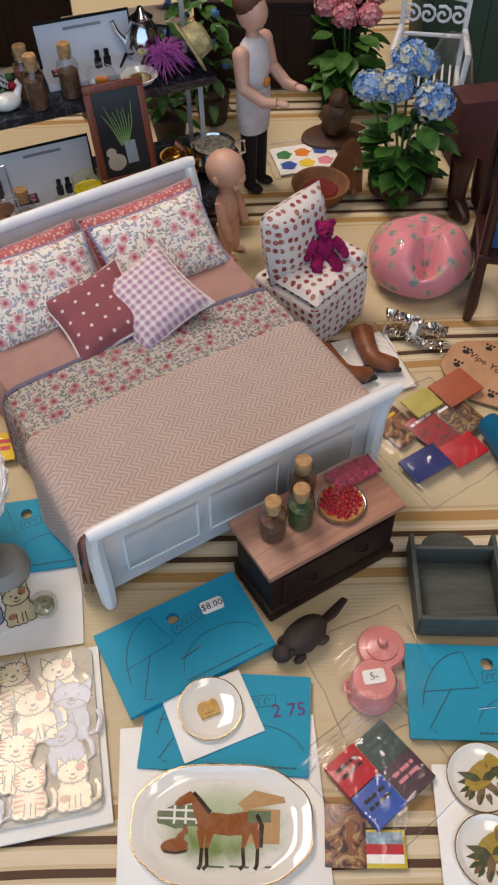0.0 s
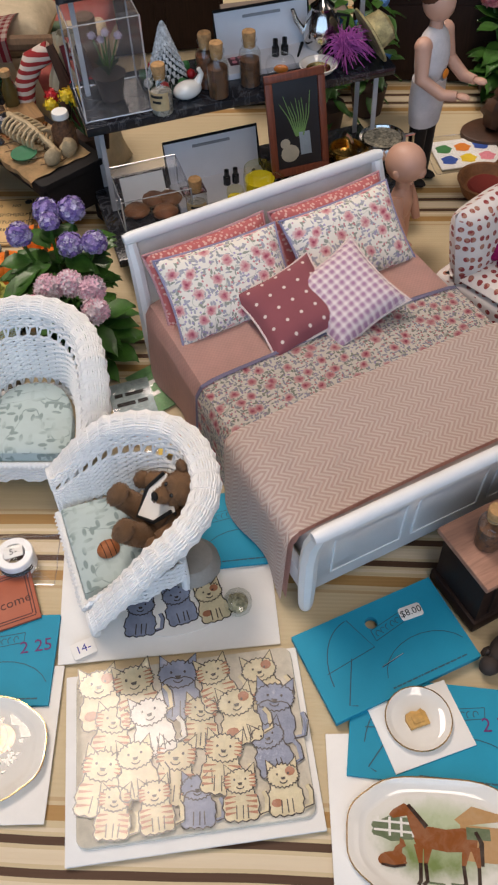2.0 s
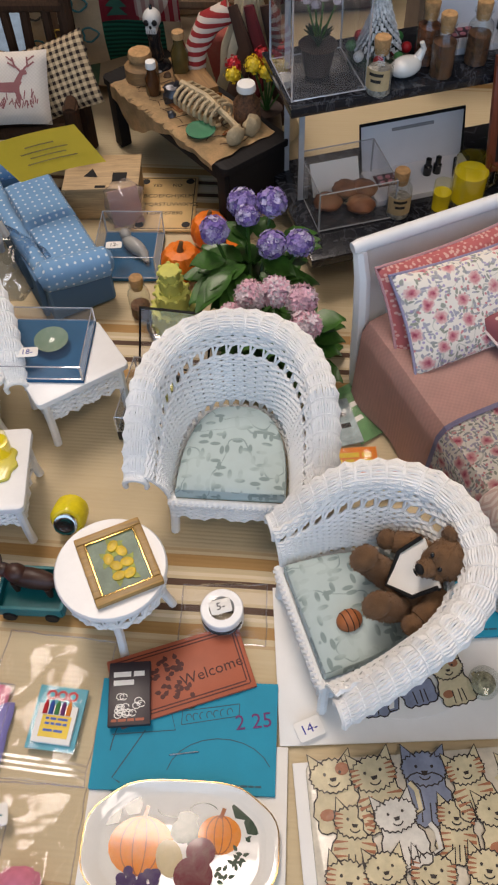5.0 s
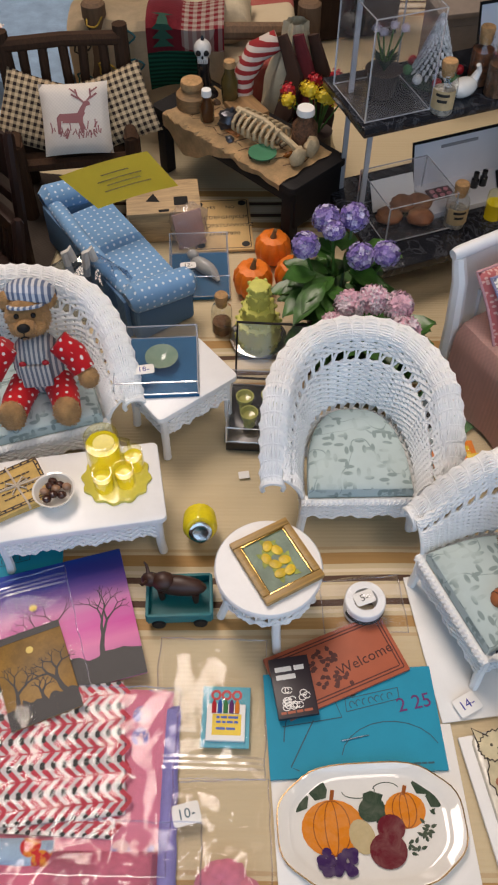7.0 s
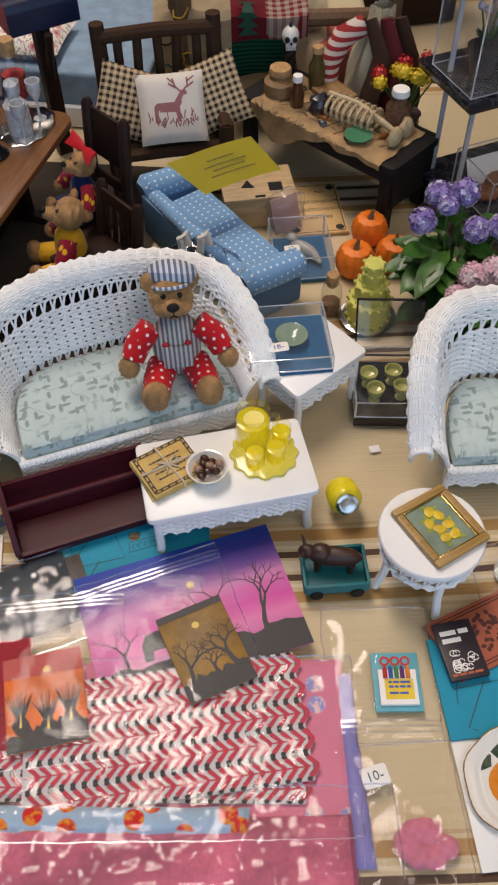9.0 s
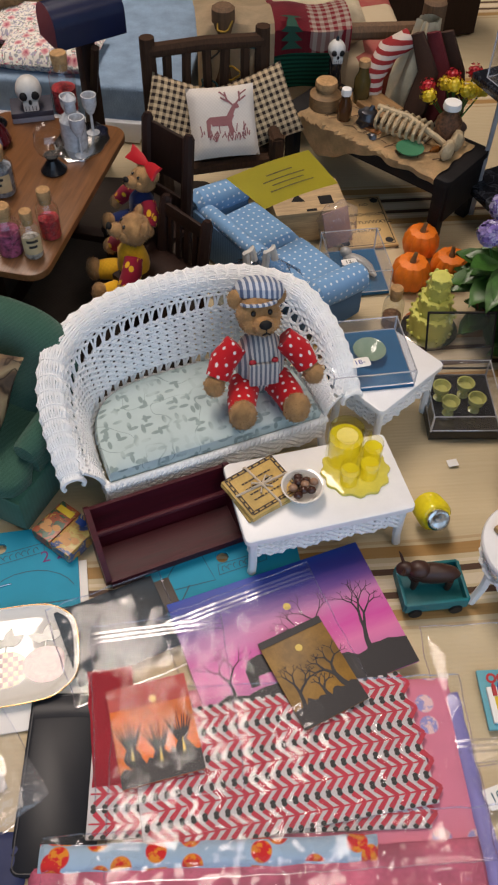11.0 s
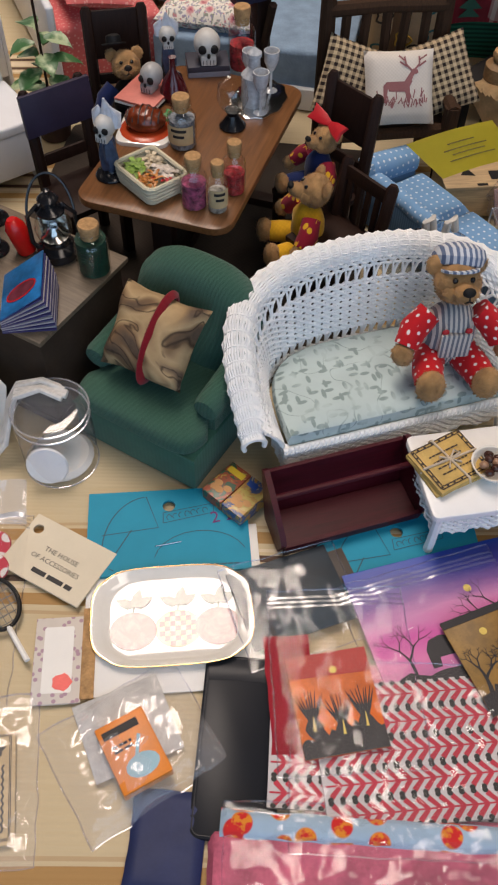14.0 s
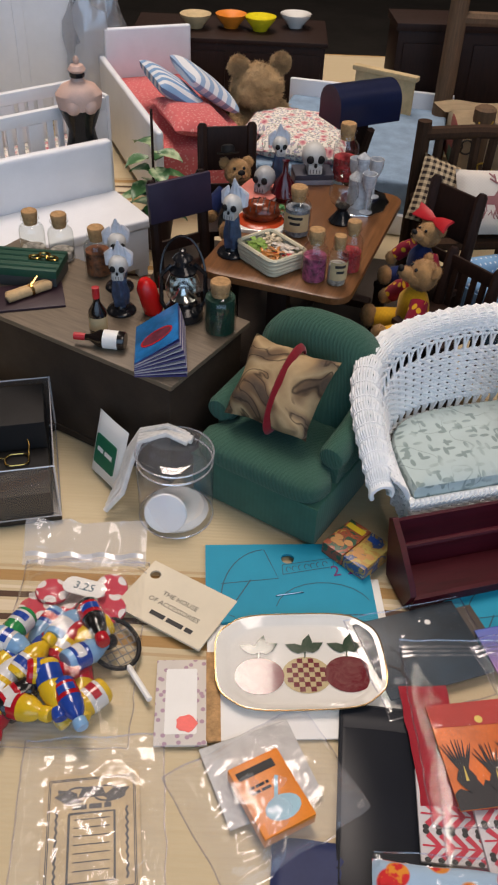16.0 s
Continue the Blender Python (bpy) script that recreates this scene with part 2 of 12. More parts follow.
def cloth(name, col, weave=28.0, var=0.12, **kw):
    n = Nodes(name)
    w = n.m("MULTIPLY", n.m("SINE", n.m("MULTIPLY", n.axis(0), weave)), n.m("SINE", n.m("MULTIPLY", n.axis(1), weave)))
    b = n.noise(1.2, 4)
    c = n.mix(n.ramp(b, (0.3, 0.0), (0.7, 1.0)), shade(col, 1 - var), shade(col, 1 + var))
    c = n.mix(n.m("MULTIPLY", n.m("ADD", w, 1.0), 0.12), c, shade(col, 0.6))
    n.bump(n.m("ADD", n.m("MULTIPLY", w, 0.4), n.noise(6, 4)), 0.3, 0.02)
    return n.set(col=c, rough=0.92, sheen=0.15, spec=0.2, **kw)


def clear(name, tint=(1, 1, 1), rough=0.03, base=0.05, wrinkle=0.0, ior=1.45, haze=0.0, milky=(0.85, 0.85, 0.88)):
    """Thin clear plastic or glass: what lies behind, under the gloss of the film; haze: how milky it is."""
    n = Nodes(name)
    t = n.t
    tr, gl, mixer, lw = (t.nodes.new("ShaderNode" + k) for k in ("BsdfTransparent", "BsdfGlossy", "MixShader", "LayerWeight"))
    tr.inputs[0].default_value = (*tint, 1)
    gl.inputs["Roughness"].default_value = rough
    lw.inputs["Blend"].default_value = 0.5
    if wrinkle:
        b = t.nodes.new("ShaderNodeBump")
        b.inputs["Strength"].default_value, b.inputs["Distance"].default_value = wrinkle, 0.1 * CM
        h = n.m("ADD", n.m("MULTIPLY", n.m("ABSOLUTE", n.m("SUBTRACT", n.noise(0.4, 2, 0.45, dist=1.6), 0.5)), 2.6), n.m("MULTIPLY", n.vor(0.6, feature="DISTANCE_TO_EDGE"), 0.5))
        t.links.new(h, b.inputs["Height"])
        t.links.new(b.outputs[0], gl.inputs["Normal"])
        t.links.new(b.outputs[0], lw.inputs["Normal"])
    f0 = ((ior - 1) / (ior + 1)) ** 2 + base
    f = n.m("ADD", n.m("MULTIPLY", n.m("POWER", lw.outputs["Facing"], 5.0), 1 - f0), f0)
    t.links.new(n.m("MINIMUM", f, 1.0), mixer.inputs[0])
    behind = tr.outputs[0]
    if haze:
        milk, mh = t.nodes.new("ShaderNodeBsdfDiffuse"), t.nodes.new("ShaderNodeMixShader")
        milk.inputs[0].default_value = (*milky, 1)
        mh.inputs[0].default_value = haze
        t.links.new(behind, mh.inputs[1])
        t.links.new(milk.outputs[0], mh.inputs[2])
        behind = mh.outputs[0]
    t.links.new(behind, mixer.inputs[1])
    t.links.new(gl.outputs[0], mixer.inputs[2])
    t.links.new(mixer.outputs[0], t.nodes["Material Output"].inputs["Surface"])
    return n.mat

# ---- light: ceiling panels, an added fill panel, a cool window behind, a dim room round the table ----
world = bpy.data.worlds.new("world")
scene.world = world
world.use_nodes = True
world.node_tree.nodes["Background"].inputs[0].default_value = (0.75, 0.85, 1.0, 1)
world.node_tree.nodes["Background"].inputs[1].default_value = 0.2


def area(name, x, y, z, sx, sy, watts, col, rx=0, rz=0):
    la = bpy.data.lights.new(name, "AREA")
    la.shape, la.size, la.size_y, la.energy, la.color = "RECTANGLE", sx * CM, sy * CM, watts, col
    ob = new(name, la)
    ob.matrix_basis = cmpose(x, y, z, rz, rx)
    return ob


WARM, COOL = (1.0, 0.845, 0.74), (0.48, 0.7, 1.0)
# The last panel is an unseen front fill, added to brighten camera-facing sides.
PANELS = [(-48, 85), (150, 95), (-48, 330), (-250, 95), (45, -75)]
for k, (px, py) in enumerate(PANELS):
    area("key_and_fill_panel", px, py, 186, 56, 116, (38, 2.5, 4, 2.5, 13)[k], WARM)
area("window_light", 10, -148, 75, 260, 150, 21, COOL, rx=90)

# ---- materials of the setting ----
def stripe_cloth():
    n = Nodes("striped_tablecloth")
    wob = n.m("MULTIPLY", n.m("SUBTRACT", n.noise(0.05, 2), 0.5), 0.8)
    y = n.m("ADD", n.axis(1), wob)
    u = n.m("DIVIDE", n.m("FLOORED_MODULO", n.m("ADD", y, 6.43 - 4.25), 12.85), 12.85)
    c0, dark, och, pale, tan = (0.61, 0.51, 0.33), (0.085, 0.042, 0.022), (0.42, 0.25, 0.09), (0.72, 0.62, 0.46), (0.52, 0.39, 0.23)
    def band(y0, y1, c):
        return (0.5 + y0 / 12.85, c), (0.5 + y1 / 12.85, c0)
    stops = [(0.0, c0)]
    for y0, y1, c in ((-2.1, -1.95, tan), (-1.7, -1.2, och), (-1.0, -0.85, pale), (-0.7, -0.4, dark), (-0.25, 0.3, pale), (0.42, 0.72, dark), (0.9, 1.05, pale), (1.3, 1.85, och), (2.0, 2.15, tan)):
        stops += band(y0, y1, c)
    c = n.ramp(u, *stops, hard=True)
    streak = n.noise(2.0, 5, 0.7, src=n.move((0.05, 2.4, 1)))
    c = n.mix(n.m("MULTIPLY", streak, 0.55), c, n.mix(1.0, c, (0.72, 0.64, 0.52), "MULTIPLY"))
    rib = n.m("SINE", n.m("MULTIPLY", n.axis(1), 34.0))
    n.bump(n.m("ADD", n.m("MULTIPLY", rib, 0.5), n.noise(14, 3)), 0.35, 0.02)
    return n.set(col=c, rough=0.62, spec=0.35)


TABLECLOTH = stripe_cloth()
WALL = plain("wall_paint", (0.13, 0.112, 0.095), 0.8, var=0.1, scale=0.02, fine=0.4)
CEIL = plain("ceiling_tile", (0.2, 0.185, 0.165), 0.85, var=0.08, scale=0.02, fine=1.5)
CARPET = plain("carpet", (0.07, 0.06, 0.05), 0.95, var=0.3, scale=0.05, fine=2.0)
METAL_TRIM = plain("panel_frame", (0.7, 0.7, 0.7), 0.4, 0.2)

# ---- the room and the table ----
bm = BM(); box(bm, -420, 420, -150, 620, -79, -75)
solo("floor", bm, CARPET, "dark carpet of the sale room", "floor", kind="structure")
bm = BM(); box(bm, -420, 420, -150, 620, 190, 194)
solo("ceiling", bm, CEIL, "pale ceiling with lit panels", "ceiling", kind="structure")
for nm, x0, x1, y0, y1 in (("wall_north", -420, 420, 620, 630), ("wall_west", -430, -420, -150, 620), ("wall_east", 420, 430, -150, 620)):
    bm = BM(); box(bm, x0, x1, y0, y1, -75, 190)
    solo(nm, bm, WALL, "plain beige painted wall", "wall", kind="structure")
bm = BM()
for x0, x1, z0, z1 in ((-420, -125, -75, 190), (145, 420, -75, 190), (-125, 145, -75, -5), (-125, 145, 155, 190)):
    box(bm, x0, x1, -160, -150, z0, z1)
solo("wall_south", bm, WALL, "beige painted wall with a wide window", "wall", kind="structure")
# The last frame only surrounds the added front fill.
for px, py in PANELS:
    th = thing("ceiling_light", "unseen rectangular ceiling panel for key and added fill light", "ceiling light", px, py, 187, group="ceiling lights")
    bm = BM()
    for x0, x1, y0, y1 in ((-31, -28, -61, 61), (28, 31, -61, 61), (-28, 28, -61, -58), (-28, 28, 58, 61)):
        box(bm, x0, x1, y0, y1, -2, 3)
    part("frame", bm, METAL_TRIM, th)
bm = BM()
def top_sheet(u, v):
    x, y = -75 + 150 * u, -14 + 94 * v
    z = 0.12 * noise.noise(Vector((x * 0.06, y * 0.09, 0))) - 0.12
    return (x, y, z)
surf(bm, top_sheet, 100, 70)
surf(bm, lambda u, v: (-75 + 150 * u, -14 - 0.6 * math.sin(v * 1.5), -0.1 - 22 * v), 60, 6)
bmesh.ops.remove_doubles(bm, verts=bm.verts, dist=0.01)
solo("table_top", bm, TABLECLOTH, "long table under a beige cloth with brown stripes", "table", kind="structure")
bm = BM(); box(bm, -74, 74, -13, 79, -4, -0.6)
for lx in (-68, 68):
    for ly in (-8, 74):
        box(bm, lx - 2, lx + 2, ly - 2, ly + 2, -75, -4)
solo("table_frame", bm, plain("trestle", (0.3, 0.28, 0.26), 0.6), "trestle under the striped cloth", "table", kind="structure")

# ---- shared materials of the things ----
WHITE = plain("white_paint", (0.85, 0.85, 0.85), 0.35, var=0.05, bump=0.08)
WICKER = plain("white_wicker", (0.88, 0.88, 0.87), 0.5, var=0.08, fine=6)
DARKWOOD = wood("dark_wood", (0.028, 0.013, 0.009), 0.5, 2, spec=0.2)
BLACK = plain("black_gloss", (0.012, 0.012, 0.014), 0.18, var=0.2)
CARDW = plain("white_card", (0.85, 0.83, 0.79), 0.6, var=0.04, fine=14)
CORK = plain("cork", (0.48, 0.28, 0.12), 0.9, var=0.35, scale=4, fine=18, bump=0.6)
GLASS = clear("bottle_glass", (0.93, 0.95, 0.94), 0.03, 0.05)
ACRYLIC = clear("acrylic", (0.97, 0.97, 0.98), 0.02, 0.04, haze=0.03)
SILVER = plain("silver", (0.75, 0.73, 0.7), 0.14, 1.0, var=0.1)
GOLD = plain("gold", (0.75, 0.5, 0.16), 0.22, 1.0, var=0.15)
CHROME = plain("bright_metal", (0.62, 0.62, 0.63), 0.2, 1.0, var=0.1)
INK = plain("black_ink", (0.015, 0.014, 0.014), 0.6, var=0.1)
PRINTINK = plain("faded_ink", (0.02, 0.09, 0.13), 0.6, var=0.1)
PURPLEINK = plain("purple_ink", (0.12, 0.02, 0.14), 0.6, var=0.1)
RED = plain("red_print", (0.5, 0.012, 0.02), 0.45)
GREENP = plain("green_print", (0.05, 0.22, 0.06), 0.5)
YELLOW = plain("yellow_print", (0.78, 0.55, 0.02), 0.45)
BLUEP = plain("blue_print", (0.03, 0.09, 0.4), 0.45)
ORANGE = plain("orange_print", (0.8, 0.24, 0.02), 0.45)
PINKP = plain("pink_print", (0.75, 0.25, 0.3), 0.5)
TEAL = plain("turquoise_card", (0.0, 0.27, 0.42), 0.66, var=0.07, fine=14)
BEARFUR = plain("tan_plush", (0.48, 0.27, 0.105), 0.95, var=0.4, scale=1.5, fine=22, bump=0.9, bd=0.06, sheen=0.12)
BROWNFUR = plain("brown_plush", (0.22, 0.115, 0.05), 0.95, var=0.3, scale=1.5, fine=22, bump=0.9, bd=0.06, sheen=0.12)
BLACKM = plain("matt_black", (0.014, 0.013, 0.013), 0.6, spec=0.2)


def leaf_fabric(name, base, leaf):
    n = Nodes(name)
    k = n.skew()
    a = n.vor(2.3, src=n.move((1, 0.42, 1), (0, 0, 0.7), src=k), flat=True)
    b = n.vor(2.3, src=n.move((0.42, 1, 1), (0, 0, 0.35), (3, 1, 0), src=k), flat=True)
    m1 = n.ramp(n.m("MINIMUM", a, b), (0.17, 1.0), (0.24, 0.0))
    stem = n.ramp(n.m("ABSOLUTE", n.m("SUBTRACT", n.noise(0.55, 1, 0.4), 0.5)), (0.002, 1.0), (0.008, 0.0))
    m = n.m("MULTIPLY", n.m("MAXIMUM", m1, stem), n.ramp(n.noise(0.8, 2), (0.4, 0.15), (0.55, 1.0)))
    c = n.mix(n.m("MULTIPLY", m, 0.75), n.mix(n.noise(1.0, 3), shade(base, 0.88), shade(base, 1.1)), leaf)
    n.bump(n.noise(20, 3), 0.3, 0.02)
    return n.set(col=c, rough=0.9, sheen=0.1, spec=0.2)


SEATFAB = leaf_fabric("sage_leaf_fabric", (0.47, 0.56, 0.55), (0.17, 0.23, 0.22))


def floral(name, scale=1.0):
    n = Nodes(name)
    k = n.skew()
    warp = n.mix(0.16, k, n.noise(2.0, 3, col=True), "ADD")
    bend = n.mix(0.5, k, n.noise(1.1, 2, col=True), "ADD")
    big = n.vor(0.5 * scale, src=warp, flat=True)
    petals = n.m("ADD", big, n.m("MULTIPLY", n.m("SUBTRACT", n.noise(5.5, 3), 0.5), 0.34))
    rose = n.ramp(petals, (0.0, (0.34, 0.06, 0.1)), (0.08, (0.56, 0.18, 0.22)), (0.16, (0.66, 0.34, 0.34)), (0.25, (0.76, 0.56, 0.52)))
    rmask = n.ramp(petals, (0.24, 1.0), (0.29, 0.0))
    lv = n.vor(2.3 * scale, src=n.move((1, 0.42, 0.8), (0, 0, 0.8), src=bend), flat=True)
    lw = n.vor(2.3 * scale, src=n.move((0.42, 1, 0.8), (0, 0, 0.3), (5, 2, 1), src=bend), flat=True)
    leafm = n.ramp(n.m("MINIMUM", lv, lw), (0.2, 1.0), (0.27, 0.0))
    leafc = n.mix(n.ramp(n.noise(1.6, 1), (0.42, 0.0), (0.58, 1.0)), (0.13, 0.17, 0.11), (0.24, 0.25, 0.36))
    stem = n.ramp(n.m("ABSOLUTE", n.m("SUBTRACT", n.noise(1.0, 1, 0.4, src=k), 0.5)), (0.004, 1.0), (0.012, 0.0))
    bud = n.ramp(n.vor(1.7 * scale, src=n.move(loc=(7, 3, 2), src=warp), flat=True), (0.14, 1.0), (0.2, 0.0))
    c = n.mix(n.m("MULTIPLY", stem, 0.5), (0.84, 0.79, 0.71), (0.3, 0.33, 0.26))
    c = n.mix(n.m("MULTIPLY", leafm, 0.72), c, leafc)
    c = n.mix(n.m("MULTIPLY", bud, 0.85), c, n.mix(n.ramp(n.noise(0.9, 1), (0.48, 0.0), (0.52, 1.0)), (0.6, 0.2, 0.22), (0.36, 0.3, 0.5)))
    c = n.mix(rmask, c, rose)
    n.bump(n.noise(18, 3), 0.3, 0.02)
    return n.set(col=c, rough=0.9, sheen=0.1, spec=0.2)


FLORAL = floral("rose_floral_cotton", 1.95)
SPRIG = floral("small_rose_floral_cotton", 2.3)


def herringbone():
    n = Nodes("herringbone_wool")
    x, y = n.axis(0), n.axis(1)
    p = 1.7
    zig = n.m("PINGPONG", n.m("ADD", y, 50.0), 0.4)
    along = n.m("ADD", x, n.m("MULTIPLY", n.axis(2), n.m("SIGN", x)))
    u = n.m("FLOORED_MODULO", n.m("ADD", n.m("MULTIPLY", zig, 1.1), along), 0.25)
    st = n.ramp(n.m("DIVIDE", u, 0.25), (0.38, 0.0), (0.5, 1.0), (0.88, 1.0), (1.0, 0.0))
    c = n.mix(st, (0.93, 0.82, 0.75), (0.76, 0.58, 0.51))
    c = n.mix(n.m("MULTIPLY", n.noise(0.4, 3), 0.3), c, (0.87, 0.73, 0.65))
    n.bump(n.m("ADD", st, n.noise(16, 3)), 0.6, 0.03)
    return n.set(col=c, rough=0.95, sheen=0.2, spec=0.1)


def plaid():
    n = Nodes("lavender_plaid")
    q = n.move(rot=(0, 0, 0))
    def line(k, per, w, off):
        u = n.m("FLOORED_MODULO", n.m("ADD", n.axis(k), off), per)
        return n.m("LESS_THAN", u, w)
    a = n.m("ADD", line(0, 0.36, 0.17, 0.1), line(1, 0.36, 0.17, 0.1))
    b = n.m("MAXIMUM", line(0, 0.36, 0.04, 0.23), line(1, 0.36, 0.04, 0.23))
    c = n.mix(n.m("MULTIPLY", a, 0.5), (0.74, 0.62, 0.62), (0.42, 0.24, 0.36))
    c = n.mix(n.m("MULTIPLY", b, 0.7), c, (0.8, 0.74, 0.74))
    n.bump(n.noise(20, 3), 0.3, 0.02)
    return n.set(col=c, rough=0.9, spec=0.2, sheen=0.1)


def dotted(name, base, dot, per=0.4, r=0.2, jitter=0.0, col2=None):
    n = Nodes(name)
    d = n.vor(1 / per, src=n.skew(), rand=jitter, flat=True)
    m = n.ramp(d, (r, 1.0), (r + 0.05, 0.0))
    c = n.mix(n.noise(0.8, 3), shade(base, 0.85), shade(base, 1.12))
    dc = dot if col2 is None else n.mix(n.ramp(n.noise(3.0, 2), (0.45, 0.0), (0.55, 1.0)), dot, col2)
    n.bump(n.noise(18, 3), 0.3, 0.02)
    return n.set(col=n.mix(m, c, dc), rough=0.9, spec=0.2, sheen=0.1)


def striped(name, a, b, per=0.22, axis=0):
    n = Nodes(name)
    u = n.m("FLOORED_MODULO", n.axis(axis), per)
    c = n.mix(n.m("LESS_THAN", u, per * 0.5), a, b)
    n.bump(n.noise(18, 3), 0.3, 0.02)
    return n.set(col=c, rough=0.9, spec=0.2)


MAUVE = dotted("mauve_sprig_cotton", (0.27, 0.085, 0.1), (0.72, 0.6, 0.55), 0.75, 0.08)
PINKSHEET = cloth("dusty_pink_cotton", (0.74, 0.47, 0.41), 30, 0.06)
ROSEBACK = dotted("rose_print_cotton", (0.5, 0.14, 0.14), (0.68, 0.42, 0.36), 0.22, 0.25, 1.0)
LILAC = cloth("lilac_piping", (0.3, 0.28, 0.42), 40)


# ---- the bed ----
def bed():
    th = thing("bed", "white sleigh bed with pink bedding and a herringbone blanket", "bed", 12.55, 12.0, 0, 29.3)
    W, L = 13.7, 17.4

    def board(h, s):
        """An end board in side view, rolled outward at the top; s is the way it rolls."""
        prof = [(0, 1.2), (0.0, 2.5), (0.1, 4.0), (0.35, h - 1.6), (0.75, h - 0.6), (1.0, h - 0.15)]
        bm = BM()
        def f(u, v):
            k = v * (len(prof) - 1)
            i = min(int(k), len(prof) - 2)
            w = k - i
            return (-W / 2 + W * u, s * (prof[i][0] * (1 - w) + prof[i + 1][0] * w), prof[i][1] * (1 - w) + prof[i + 1][1] * w)
        g = surf(bm, f, 6, 10)
        ext = bmesh.ops.solidify(bm, geom=bm.faces[:], thickness=0.35)
        bmesh.ops.recalc_face_normals(bm, faces=bm.faces)
        return bm

    for name, h, s, y in (("footboard", 7.1, -1, -L / 2 + 0.55), ("headboard", 8.0, 1, L / 2 - 0.6)):
        bm = board(h, s)
        bmesh.ops.translate(bm, verts=bm.verts, vec=(0, y, 0))
        fb = part(name, bm, WHITE, th, "white painted board with a rolled top")
        bm = BM()
        tube(bm, [(-W / 2 - 0.3, y + s * 0.95, h - 0.12), (-W / 2, y + s * 0.95, h - 0.1), (W / 2, y + s * 0.95, h - 0.1), (W / 2 + 0.3, y + s * 0.95, h - 0.12)], [0.24, 0.3, 0.3, 0.24], 12)
        part("top_rail", bm, WHITE, fb)
        for sx in (-1, 1):
            bm = BM()
            pts = [(0, y + s * 0.05, 0.55), (0, y + s * 0.12, 2.5), (0, y + s * 0.2, 4.2), (0, y + s * 0.45, h - 1.4), (0, y + s * 0.85, h - 0.3)]
            tube(bm, [(sx * W / 2, p[1], p[2]) for p in pts], [0.34, 0.4, 0.38, 0.36, 0.3], 8, flat=1.0)
            lathe(bm, [(0.16, 0), (0.26, 0.12), (0.32, 0.4), (0.3, 0.8)], 12, (sx * W / 2, y + s * 0.05, 0))
            part("post", bm, WHITE, fb)
        # raised panels with their beading
        for k in range(3):
            x0 = -W / 2 + 0.9 + k * (W - 1.8) / 3 + 0.25
            x1 = x0 + (W - 1.8) / 3 - 0.5
            bm = BM()
            yy = y + s * 0.4
            for a, b, c, d in ((x0, x1, 2.0, 2.07), (x0, x1, h - 2.27, h - 2.2), (x0, x0 + 0.1, 2.0, h - 2.2), (x1 - 0.1, x1, 2.0, h - 2.2)):
                vs0 = len(bm.verts)
                box(bm, a, b, y + s * (-0.05) - 0.1, y + s * (-0.05) + 0.1, c, d, 0.02)
                bm.verts.ensure_lookup_table()
                for v in bm.verts[vs0:]:
                    v.co.y += s * (0.0 if v.co.z < 4 else 0.32 * min(1.0, (v.co.z - 4) / (h - 5.6)))
            part("panel_beading", bm, WHITE, fb)
    for sx in (-1, 1):
        bm = BM(); box(bm, sx * W / 2 - 0.2, sx * W / 2 + 0.2, -L / 2 + 0.8, L / 2 - 0.7, 1.4, 2.8, 0.08)
        part("side_rail", bm, WHITE, th)
    bm = BM(); box(bm, -W / 2 + 0.45, W / 2 - 0.45, -L / 2 + 1.0, L / 2 - 0.8, 1.8, 4.6, 0.35, seg=3)
    part("mattress", bm, plain("mattress_ticking", (0.75, 0.73, 0.7), 0.9), th)

    def drape(y0, y1, lift, low, side, top=4.75, nu=40, nv=24, wav=0.1):
        """Bedding over the mattress, hanging down at both sides."""
        bm = BM()
        half = W / 2 - 0.1 + side
        total = half + (top - low)
        def f(u, v):
            q = (2 * u - 1) * total
            y = y0 + (y1 - y0) * v
            s = 1 if q > 0 else -1
            a = abs(q)
            r = 0.7
            if a < half - r:
                x, z = a, top
            elif a < half - r + r * 1.57:
                t = (a - half + r) / r
                x, z = half - r + r * math.sin(t), top - r + r * math.cos(t)
            else:
                d = a - (half - r + r * 1.57)
                x, z = half + 0.04 * d + wav * math.sin(y * 1.3 + s) * d * 0.5, top - r - d
            bulge = 0.28 * (1 - (x / half) ** 2) if x < half else 0
            n2 = 0.07 * noise.noise(Vector((x * 0.5 * s, y * 0.5, lift)))
            return (s * x, y, max(0.05, z + bulge + n2) + lift)
        surf(bm, f, nu, nv)
        bmesh.ops.solidify(bm, geom=bm.faces[:], thickness=0.12)
        return bm

    part("bottom_sheet", drape(-L / 2 + 1.2, L / 2 - 0.95, 0.0, 0.5, 0.33), PINKSHEET, th, "dusty pink sheet")
    part("quilt_band", drape(-L / 2 + 6.4, -L / 2 + 10.0, 0.17, 0.4, 0.45), SPRIG, th, "cream cotton with pink roses")
    part("blanket", drape(-L / 2 + 1.15, -L / 2 + 6.9, 0.36, 0.15, 0.6, nu=56, nv=28), herringbone(), th, "pink and cream herringbone wool blanket")
    bm = BM()
    edge = drape(-L / 2 + 9.93, -L / 2 + 10.15, 0.24, 0.4, 0.47, nv=2)
    part("piping", edge, LILAC, th)

